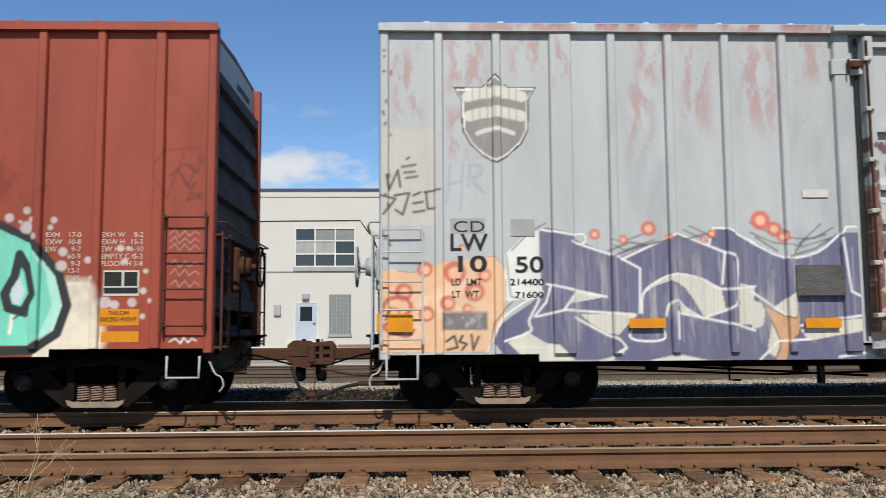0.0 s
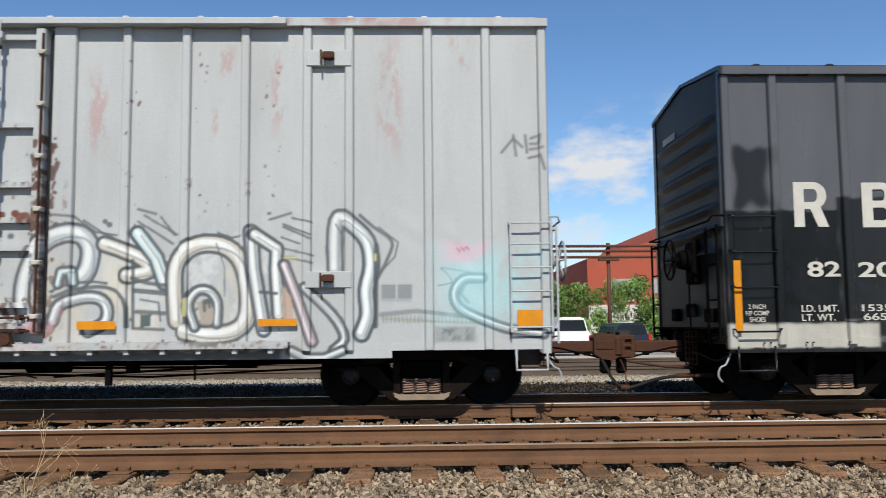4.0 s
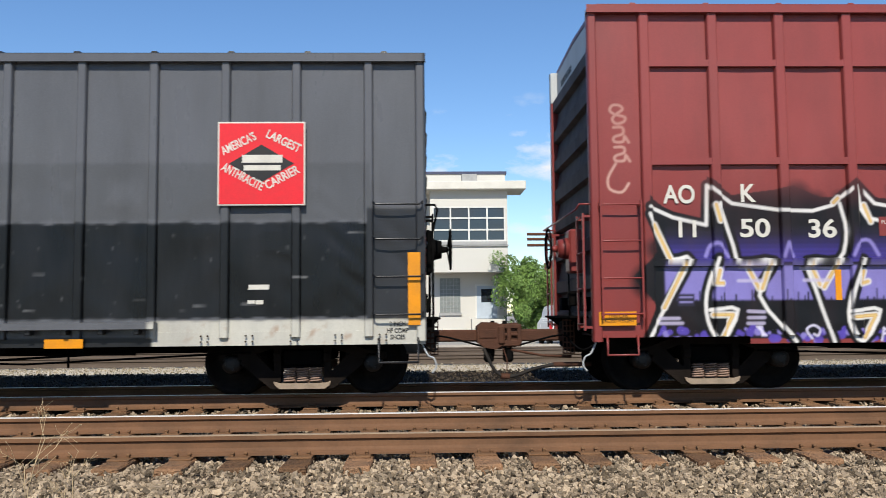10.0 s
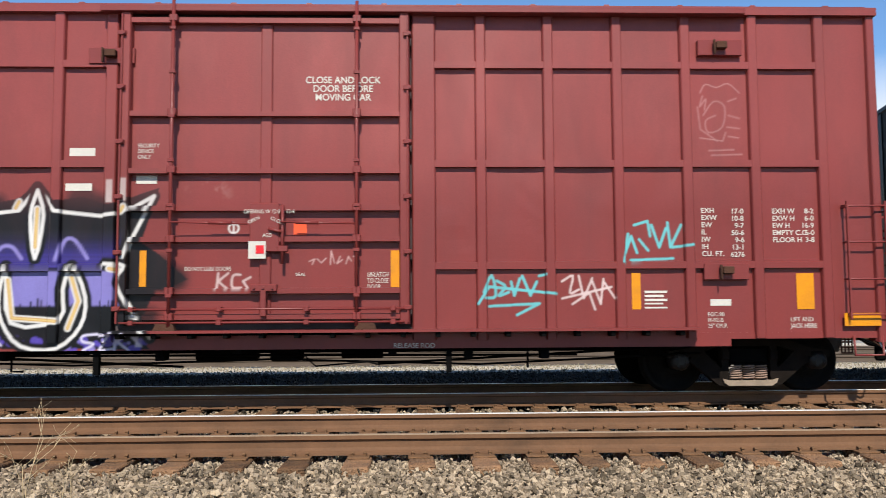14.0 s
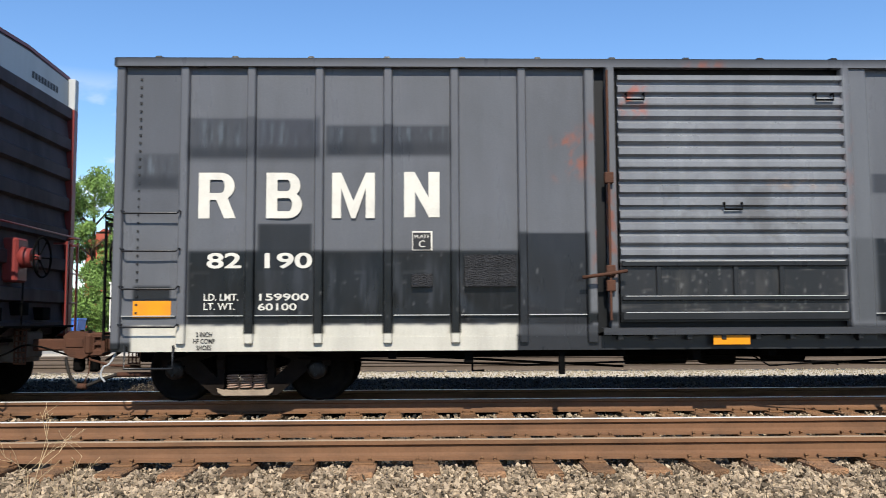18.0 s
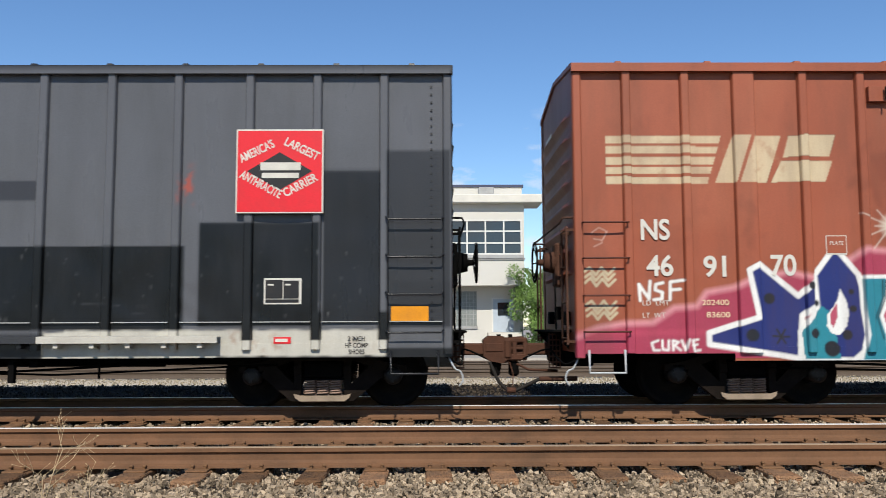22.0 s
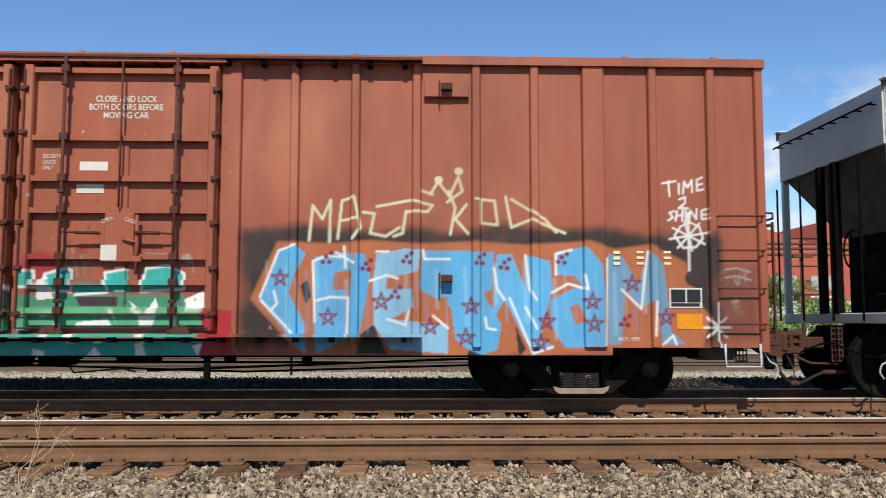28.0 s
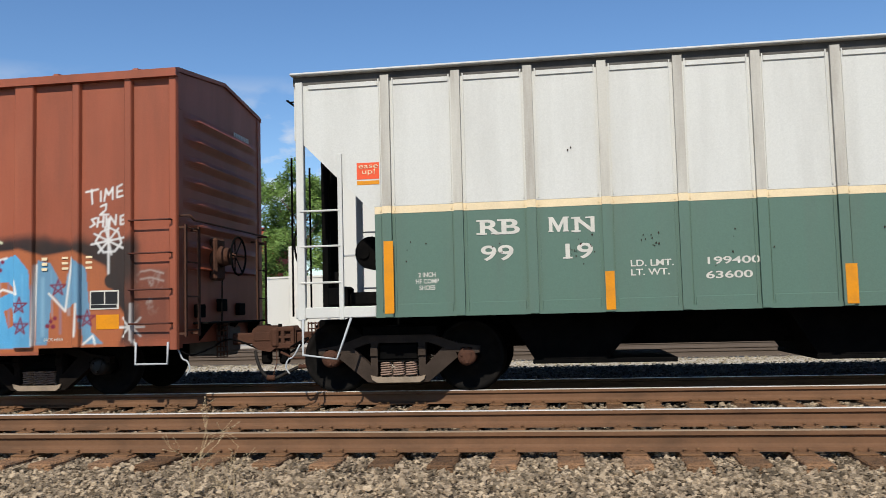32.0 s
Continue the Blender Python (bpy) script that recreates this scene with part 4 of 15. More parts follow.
def end_wall(car, at, face, za, zb, mat, peak=0.2, stepped=False):
    """A ribbed car end; face is -1 for the wall towards -x. Stepped: wide pressed ribs under a flat head plate; else slim tapered darts."""
    bm = bmesh.new()
    n = 150
    zs = [za + (zb - za) * i / n for i in range(n + 1)]
    ys = [-1.57, -1.44, -1.38, -1.2, -0.9, 0.9, 1.2, 1.36, 1.42, FAR]
    cols = []
    for yy in ys:
        row = []
        for z in zs:
            down = zb - z
            if stepped:
                u = (down - 0.46) % 0.48
                d = 0.0 if down < 0.46 else (0.085 if u < 0.20 else 0.085 * (u - 0.20) / 0.28 * 0.55)
                d = 0 if abs(yy) > 1.41 else d
            else:
                u = abs((down - 0.40) % 0.29 - 0.145)
                taper = max(0.0, min(1.0, (1.38 - abs(yy)) / 0.48))
                d = 0.0 if down < 0.40 or z < za + 1.0 else 0.07 * max(0.0, 1 - u / 0.085) * taper
            row.append(bm.verts.new((at + face * d, yy, z)))
        cols.append(row)
    for a, b in zip(cols[:-1], cols[1:]):
        for i in range(n):
            bm.faces.new((a[i], a[i + 1], b[i + 1], b[i]))
    bm.faces.new((*[c[-1] for c in cols], bm.verts.new((at, 0, zb + peak))))
    piece(car, "end_wall", bm, mat)


def roof(car, x0, x1, z, mat, peak=0.22, ribs=16, lap=0.03):
    bm = bmesh.new()
    prof = [(-1.66, z - 0.10), (-1.66, z), (-1.55, z + 0.03), (0, z + peak), (FAR - 0.05, z + 0.03), (FAR + 0.03, z), (FAR + 0.03, z - 0.06)]
    under = [(FAR, z - 0.06), (FAR - 0.06, z - 0.03), (0, z + peak - 0.05), (-1.55, z - 0.03), (-1.62, z - 0.06), (-1.62, z - 0.10)]
    loop = prof + under
    a = [bm.verts.new((x0 - lap, y, zz)) for y, zz in loop]
    b = [bm.verts.new((x1 + lap, y, zz)) for y, zz in loop]
    k = len(loop)
    for i in range(k):
        bm.faces.new((a[i], a[(i + 1) % k], b[(i + 1) % k], b[i]))
    bm.faces.new(a)
    bm.faces.new(b[::-1])
    piece(car, "roof", bm, mat)
    for i in range(ribs):
        x = x0 + (x1 - x0) * (i + 0.5) / ribs
        bm = bmesh.new()
        for s in (-1.6, FAR - 0.02):
            v = [bm.verts.new(p) for p in ((x - 0.05, s, z), (x + 0.05, s, z), (x + 0.05, 0, z + peak), (x - 0.05, 0, z + peak), (x - 0.03, s * 0.99, z + 0.045), (x + 0.03, s * 0.99, z + 0.045), (x + 0.03, 0, z + peak + 0.03), (x - 0.03, 0, z + peak + 0.03))]
            for f in ((4, 5, 6, 7), (0, 1, 5, 4), (1, 2, 6, 5), (3, 0, 4, 7)):
                bm.faces.new([v[q] for q in f])
        piece(car, "roof_rib", bm, mat)


def ladder(car, xa, xb, zs, mat, y=SIDE - 0.06, rails=True, sag=0.0, stirrup=None):
    if rails:
        for x in (xa, xb):
            bm = bmesh.new()
            box(bm, x - 0.012, x + 0.012, y - 0.012, y + 0.02, zs[-1] - 0.06, zs[0] + 0.06)
            for z in (zs[0], zs[-1]):
                box(bm, x - 0.02, x + 0.02, y, SKIN, z - 0.02, z + 0.02)
            piece(car, "ladder_rail", bm, mat)
    for z in zs:
        bm = bmesh.new()
        tube(bm, [(xa, SKIN, z + sag), (xa, y, z + sag), (xa + 0.03, y - 0.005, z), (xb - 0.03, y - 0.005, z), (xb, y, z + sag), (xb, SKIN, z + sag)], 0.012, 6)
        piece(car, "ladder_rung", bm, mat)
    if stirrup:
        bm = bmesh.new()
        z0, z1 = stirrup
        tube(bm, [(xa + 0.06, SIDE + 0.02, z1), (xa + 0.06, SIDE, z0), (xb - 0.06, SIDE, z0), (xb - 0.06, SIDE + 0.02, z1)], 0.016, 6)
        piece(car, "sill_step", bm, mat if mat in ("maroon", "black") else "grey_rod")


def coupler(car, at, face, reach=0.9, hose=True):
    """Drawbar, cast head with knuckle, lock lifter, cut lever, striker and air hose at a car's end."""
    f, r = face, reach
    tone = "steel_rust"

    def px(a):
        return at + f * a

    def block(bm, a, b, y0, y1, z0, z1, bev):
        soft_box(bm, min(px(a), px(b)), max(px(a), px(b)), y0, y1, z0, z1, b=bev)
    bm = bmesh.new()
    block(bm, -0.5, r - 0.26, -0.09, 0.09, 0.81, 0.975, 0.02)
    if f > 0:
        # rounded head with its guard arm towards the track side
        prism(bm, [(px(a), z) for a, z in ((r - 0.30, 0.80), (r - 0.20, 0.73), (r - 0.04, 0.70), (r + 0.05, 0.76), (r + 0.05, 1.02), (r - 0.02, 1.075), (r - 0.22, 1.08), (r - 0.30, 1.02))], -0.20, 0.15)
        block(bm, r - 0.02, r + 0.09, -0.225, -0.06, 0.76, 1.04, 0.03)
        block(bm, r - 0.27, r - 0.03, -0.215, -0.195, 0.86, 0.98, 0.008)
    else:
        # head seen from its slotted guard side
        prism(bm, [(px(a), z) for a, z in ((r - 0.32, 0.80), (r - 0.24, 0.74), (r + 0.02, 0.70), (r + 0.02, 1.05), (r - 0.26, 1.07), (r - 0.32, 1.0))], -0.14, 0.14)
        block(bm, r - 0.31, r + 0.03, -0.19, -0.138, 0.985, 1.055, 0.015)
        block(bm, r - 0.31, r + 0.03, -0.19, -0.138, 0.74, 0.83, 0.015)
        block(bm, r - 0.31, r + 0.03, -0.185, -0.138, 0.885, 0.925, 0.01)
        for a in (r - 0.31, r - 0.165, r - 0.03):
            block(bm, a, a + 0.06, -0.187, -0.138, 0.78, 1.02, 0.01)
    piece(car, "coupler", bm, tone, "rusty cast knuckle coupler")
    bm = bmesh.new()
    block(bm, r - 0.20, r - 0.06, -0.13, 0.0, 0.52, 0.74, 0.03)
    cyl(bm, (px(r - 0.08), -0.12, 0.62), (px(r - 0.08), -0.12, 1.10), 0.03, 8)
    piece(car, "lock_lifter", bm, "steel_dark")
    bm = bmesh.new()
    block(bm, -0.45, 0.06, -0.30, 0.30, 0.66, 1.14, 0.02)
    block(bm, 0.06, 0.13, -0.22, 0.22, 0.72, 1.08, 0.02)
    piece(car, "striker", bm, "steel_pale" if f > 0 else "steel_dark")
    bm = bmesh.new()
    for k in range(4):
        block(bm, 0.02 + 0.05 * k, 0.035 + 0.05 * k, -0.42, -0.40, 0.64, 1.12, 0.002)
    for k in range(7):
        block(bm, 0.02, 0.185, -0.422, -0.398, 0.64 + 0.075 * k, 0.66 + 0.075 * k, 0.002)
    piece(car, "grating", bm, "steel_rust")
    bm = bmesh.new()
    tube(bm, bend([(px(-0.1), -1.5, 0.86), (px(0.10), -1.45, 0.74), (px(0.14), -0.9, 0.80), (px(0.2), -0.35, 0.90), (px(r - 0.2), -0.16, 0.74)], 4), 0.013, 6)
    piece(car, "cut_lever", bm, "steel_dark")
    bm = bmesh.new()
    tube(bm, bend([(px(-0.05), -1.5, 0.85), (px(0.03), -1.53, 0.70), (px(0.10), -1.53, 0.66), (px(0.13), -1.53, 0.56), (px(0.08), -1.53, 0.48)], 4), 0.011, 6)
    piece(car, "lever_handle", bm, "grey_rod", "bent pale lever handle")
    if hose:
        bm = bmesh.new()
        # the coupled hoses meet nearer to the car ahead
        if f > 0:
            pts = [(px(r - 0.22), -0.30, 0.72), (px(r - 0.17), -0.36, 0.60), (px(r - 0.10), -0.40, 0.46), (px(r + 0.0), -0.42, 0.36), (px(r + 0.08), -0.42, 0.345)]
        else:
            pts = [(px(0.02), -0.40, 0.50), (px(0.28), -0.42, 0.50), (px(r * 0.55), -0.42, 0.45), (px(r * 0.8), -0.42, 0.36), (px(r - 0.04), -0.42, 0.335), (px(r - 0.07), -0.42, 0.345)]
        tube(bm, bend(pts), 0.024, 8)
        piece(car, "air_hose", bm, "hose", "black rubber air hose")
        bm = bmesh.new()
        if f > 0:
            cyl(bm, (px(r), -0.42, 0.35), (px(r + 0.12), -0.42, 0.345), 0.04, 8)
            tube(bm, [(px(r + 0.08), -0.42, 0.36), (px(r + 0.10), -0.3, 0.56), (px(r + 0.06), -0.2, 0.72)], 0.008, 5)
        else:
            cyl(bm, (px(-0.2), -0.40, 0.50), (px(0.32), -0.42, 0.50), 0.032, 8)
            tube(bm, [(px(0.05), -0.3, 0.60), (px(0.45), -0.32, 0.62), (px(r - 0.15), -0.3, 0.70)], 0.018, 6)
        piece(car, "hose_fitting", bm, "steel_rust")


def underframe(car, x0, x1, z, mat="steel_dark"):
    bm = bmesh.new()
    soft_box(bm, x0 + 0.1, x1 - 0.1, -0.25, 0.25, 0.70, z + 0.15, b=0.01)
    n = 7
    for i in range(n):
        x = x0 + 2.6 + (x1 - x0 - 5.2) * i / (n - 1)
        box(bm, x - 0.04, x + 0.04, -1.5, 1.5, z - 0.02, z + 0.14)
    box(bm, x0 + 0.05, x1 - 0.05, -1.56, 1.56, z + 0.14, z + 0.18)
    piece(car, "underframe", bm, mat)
    c = (x0 + x1) / 2
    bm = bmesh.new()
    cyl(bm, (c - 1.1, -0.6, 0.74), (c - 0.3, -0.6, 0.74), 0.13, 14)
    piece(car, "air_reservoir", bm, mat)
    bm = bmesh.new()
    soft_box(bm, c - 0.1, c + 0.3, -0.9, -0.5, 0.62, 0.86, b=0.03)
    piece(car, "brake_valve", bm, mat)
    bm = bmesh.new()
    cyl(bm, (c + 0.8, -0.5, 0.74), (c + 1.35, -0.5, 0.74), 0.11, 12)
    piece(car, "brake_cylinder", bm, mat)
    for k in range(9):
        x = c - 4.2 + k * 0.95
        bm = bmesh.new()
        box(bm, x - 0.05, x + 0.05, -1.45, -1.2, z - random.uniform(0.05, 0.16), z + 0.02)
        piece(car, "bracket", bm, mat)
    bm = bmesh.new()
    tube(bm, [(x0 + 2.2, -1.15, z - 0.10), (c - 2.5, -1.15, z - 0.20), (c, -1.1, z - 0.14), (c + 2.6, -1.15, z - 0.22), (x1 - 2.2, -1.15, z - 0.10)], 0.014, 5)
    tube(bm, [(c - 3.2, -1.3, z), (c - 3.2, -1.3, z - 0.26), (c - 3.05, -1.3, z - 0.26)], 0.016, 5)
    tube(bm, [(c + 3.2, -1.3, z), (c + 3.2, -1.3, z - 0.26)], 0.016, 5)
    piece(car, "brake_rod", bm, mat)
    for xa, xb, za, zb in ((x0 + 2.4, c - 1.2, z - 0.02, z - 0.24), (c + 1.3, x1 - 2.5, z - 0.22, z - 0.03), (c - 4.4, c + 3.9, z - 0.08, z - 0.12)):
        bm = bmesh.new()
        cyl(bm, (xa, -0.9, za), (xb, -0.9, zb), 0.016, 6)
        piece(car, "brake_rod", bm, mat)
    for x in (c - 2.1, c + 2.2):
        bm = bmesh.new()
        box(bm, x - 0.035, x + 0.035, -1.50, -1.42, z - 0.30, z + 0.05)
        box(bm, x - 0.07, x + 0.07, -1.50, -1.42, z - 0.04, z + 0.02)
        piece(car, "rod_hanger", bm, mat)
    bm = bmesh.new()
    tube(bm, [(c + 0.3, -1.1, z - 0.02), (c + 0.55, -1.35, z - 0.22), (c + 1.2, -1.5, z - 0.16), (c + 1.35, -1.5, z - 0.20)], 0.011, 5)
    piece(car, "release_rod", bm, mat)


def letters(me, name):
    """One mesh for each letter of a word."""
    bm = bmesh.new()
    bm.from_mesh(me)
    bmesh.ops.remove_doubles(bm, verts=bm.verts[:], dist=1e-5)
    left, out = set(bm.faces), []
    while left:
        todo, seen = [left.pop()], []
        while todo:
            f = todo.pop()
            seen.append(f)
            for e in f.edges:
                for g in e.link_faces:
                    if g in left:
                        left.discard(g)
                        todo.append(g)
        verts, faces, index = [], [], {}
        for f in seen:
            for v in f.verts:
                if v not in index:
                    index[v] = len(verts)
                    verts.append(v.co.copy())
            faces.append([index[v] for v in f.verts])
        one = bpy.data.meshes.new(name)
        one.from_pydata(verts, [], faces)
        one.materials.append(me.materials[0])
        out.append(one)
    bm.free()
    bpy.data.meshes.remove(me)
    return out


def text(car, s, x, z, size, mat, y=SKIN - 0.006, bold=0.0, align="LEFT", name="lettering", width=0.0, space=1.0, turn=0.0, line=1.0):
    """Stencilled words; x, z is the foot of the first line; size is the capitals' height; width fits it."""
    cu = bpy.data.curves.new(name, "FONT")
    cu.body, cu.size, cu.offset, cu.align_x = s, size / 0.70, bold * size, align
    cu.space_character, cu.space_line = space, line
    ob = bpy.data.objects.new(name, cu)
    scene.collection.objects.link(ob)
    bpy.context.view_layer.update()
    me = bpy.data.meshes.new_from_object(ob.evaluated_get(bpy.context.evaluated_depsgraph_get()))
    bpy.data.objects.remove(ob)
    bpy.data.curves.remove(cu)
    xs = [v.co.x for v in me.vertices]
    stretch = width / (max(xs) - min(xs)) if width else 1.0
    me.transform(Matrix(((stretch, 0, 0, 0), (0, 0, -1, 0), (0, 1, 0, 0), (0, 0, 0, 1))))
    me.materials.clear()
    me.materials.append(M[mat])
    made = letters(me, name) if size > 0.10 and len(s) > 1 else [me]
    for one in made:
        t = part(name, one, None, car["ob"])
        t.location = (x - car["x"], y, z)
        t.rotation_euler = (0, radians(turn), 0)
        if len(made) == 1 and len(s) > 1:
            tagged(t, kind="stuff")


def serifs(car, marks, z, h, mat, y=SKIN - 0.0075):
    """Small slab feet and heads on the stems of a line of letters."""
    for x, w, ends in marks:
        for e in ends:
            bm = bmesh.new()
            z0 = z if e == "f" else z + h * 0.89
            prism(bm, [(x, z0), (x + w, z0), (x + w, z0 + h * 0.11), (x, z0 + h * 0.11)], y, y + 0.004)
            piece(car, "serif", bm, mat)


def letter_m(car, x, z, w, h, mat, y=SKIN - 0.006, serif=0.045):
    """A bold capital M with foot and head serifs."""
    t, s = w * 0.21, w * serif
    pts = [(0, 0), (t + s, 0), (t + s, 0.07 * h), (t, 0.07 * h), (t, 0.66 * h), (w / 2 - 0.05 * w, 0), (w / 2 + 0.05 * w, 0), (w - t - s, 0.66 * h), (w - t - s, 0.07 * h), (w - t - 2 * s, 0.07 * h), (w - t - 2 * s, 0), (w, 0),
           (w, 0.07 * h), (w - s, 0.07 * h), (w - s, 0.93 * h), (w, 0.93 * h), (w, h), (w - t - s, h), (w / 2, 0.38 * h), (t + s, h), (0, h), (0, 0.93 * h), (s, 0.93 * h), (s, 0.07 * h), (0, 0.07 * h)]
    bm = bmesh.new()
    prism(bm, [(x + a, z + b) for a, b in pts], y, y + 0.004)
    bm.normal_update()
    bmesh.ops.triangulate(bm, faces=[f for f in bm.faces if len(f.verts) > 4])
    piece(car, "lettering", bm, mat)


def block_letter(car, kind, x, z, w, h, mat, y=SKIN - 0.006):
    """A heavy plain capital R, B or N: stems, bowls and legs of even weight."""
    bm = bmesh.new()
    s, t = w * 0.31, h * 0.155

    def bowl(z0, z1, xr, d):
        r = (z1 - z0) / 2
        arc = [(math.pi / 2 - math.pi * k / 12) for k in range(13)]
        outer = [(s, z1)] + [(xr - r + r * math.cos(a), z0 + r + r * math.sin(a)) for a in arc] + [(s, z0)]
        inner = [(s, z1 - t)] + [(xr - r + (r - s * 0.9) * math.cos(a), z0 + r + (r - t) * math.sin(a)) for a in arc] + [(s, z0 + t)]
        for a, b, c, e in zip(outer, outer[1:], inner[1:], inner):
            prism(bm, [(x + q[0], z + q[1]) for q in (a, b, c, e)], y + d, y + 0.004)

    prism(bm, [(x, z), (x + s, z), (x + s, z + h), (x, z + h)], y, y + 0.004)
    if kind == "N":
        prism(bm, [(x + w - s, z), (x + w, z), (x + w, z + h), (x + w - s, z + h)], y, y + 0.004)
        prism(bm, [(x + w - s * 0.95, z), (x + w, z), (x + s * 0.95, z + h), (x, z + h)], y + 0.0008, y + 0.004)
    elif kind == "B":
        bowl(0.44 * h, h, w * 0.95, 0.0)
        bowl(0, 0.595 * h, w, 0.0008)
    else:
        bowl(0.40 * h, h, w, 0.0)
        prism(bm, [(x + w * 0.72, z), (x + w * 1.04, z), (x + w * 0.80, z + h * 0.46), (x + w * 0.46, z + h * 0.46)], y + 0.0008, y + 0.004)
    piece(car, "lettering", bm, mat)


def decal(car, name, xa, xb, za, zb, mat, y=SKIN - 0.004, label="", t=0.004):
    bm = bmesh.new()
    box(bm, xa, xb, y, y + t, za, zb)
    return piece(car, name, bm, mat, label)


def shell(car, canvas, mat, z_sill, z_top, posts, door, sill_mat=None, wide=0.11, roof_mat=None, end_mat=None, dent=0.012, reach=(0.9, 0.9), step=0.09, band=None):
    """Sheets, posts, sill, top chord, roof and ends shared by the box cars. posts: (x, width) pairs; door: (x0, x1)."""
    x0, x1 = car["x0"], car["x1"]
    bm = bmesh.new()
    box(bm, x0 + 0.16, x1 - 0.16, -1.53, FAR - 0.03, z_sill + 0.2, z_top - 0.02)
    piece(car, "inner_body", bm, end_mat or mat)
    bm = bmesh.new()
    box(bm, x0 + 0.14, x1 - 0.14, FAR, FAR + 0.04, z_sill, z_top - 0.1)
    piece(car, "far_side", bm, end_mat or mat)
    za, zb = z_sill + 0.16, z_top - 0.11
    edges = [x0] + [p for p, w in posts] + [x1]
    for a, b in zip(edges[:-1], edges[1:]):
        if a >= door[0] - 0.3 and b <= door[1] + 0.3:
            continue
        sheet_panel(car, a, b, za, zb, canvas, mat, dent=dent)
    for p, w in posts:
        post(car, p, w, z_sill + 0.10, zb, canvas, mat)
    for p in (x0 + 0.05, x1 - 0.05):
        post(car, p, 0.10, z_sill + 0.04, zb, canvas, mat, "corner_post", y=SIDE + 0.01)
    # sill and top chord
    for xa, xb, zl in ((x0, x0 + 1.95, z_sill + step), (x0 + 1.95, x1 - 1.95, z_sill), (x1 - 1.95, x1, z_sill + step)):
        zs = z_lines(canvas, xa, xb, zl, z_sill + 0.17)
        cols = np.linspace(xa, xb, int((xb - xa) / max(0.015, canvas.step * 1.1)))
        zz = np.concatenate([[zl], zs, [z_sill + 0.17]])
        Y = np.full((len(cols), len(zz)), SKIN - 0.012)
        Y[:, 0] = -1.4
        Y[:, -1] = SKIN + 0.02
        part("side_sill", lattice("side_sill", cols, zz, Y, lambda c: c, canvas, sill_mat or mat, car["x"]), None, car["ob"])
    zz = np.array([zb - 0.0, zb, zb + 0.02, z_top - 0.01])
    cols = np.linspace(x0 - 0.02, x1 + 0.02, int((x1 - x0) / 0.05))
    Y = np.full((len(cols), 4), SIDE - 0.03)
    Y[:, 0] = SKIN
    part("top_chord", lattice("top_chord", cols, zz, Y, lambda c: c, canvas, mat, car["x"]), None, car["ob"])
    tall = z_top > 4.8
    inset = 0.12 if tall else 0.02
    roof(car, x0 + inset, x1 - inset, z_top, roof_mat or mat, peak=0.09 if tall else 0.22, lap=0.0 if tall else 0.03)
    for at, face in ((x0 + inset, -1), (x1 - inset, 1)):
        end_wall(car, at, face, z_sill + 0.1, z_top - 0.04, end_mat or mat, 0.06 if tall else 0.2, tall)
        # the side walls stand proud of a recessed end
        for ya, yb in ((SKIN + 0.002, -1.44), (FAR - 0.10, FAR + 0.04)):
            for zl, zh, paint in ((z_sill + 0.05, z_top - 0.52, mat), (z_top - 0.518, z_top - 0.02, band or mat)):
                bm = bmesh.new()
                lo, hi = sorted((at, at + face * (inset - 0.004)))
                soft_box(bm, lo, hi, ya, yb, zl, zh, b=0.006)
                piece(car, "end_post", bm, paint)
    underframe(car, x0, x1, z_sill)
    coupler(car, x0, -1, reach[0])
    coupler(car, x1, 1, reach[1])


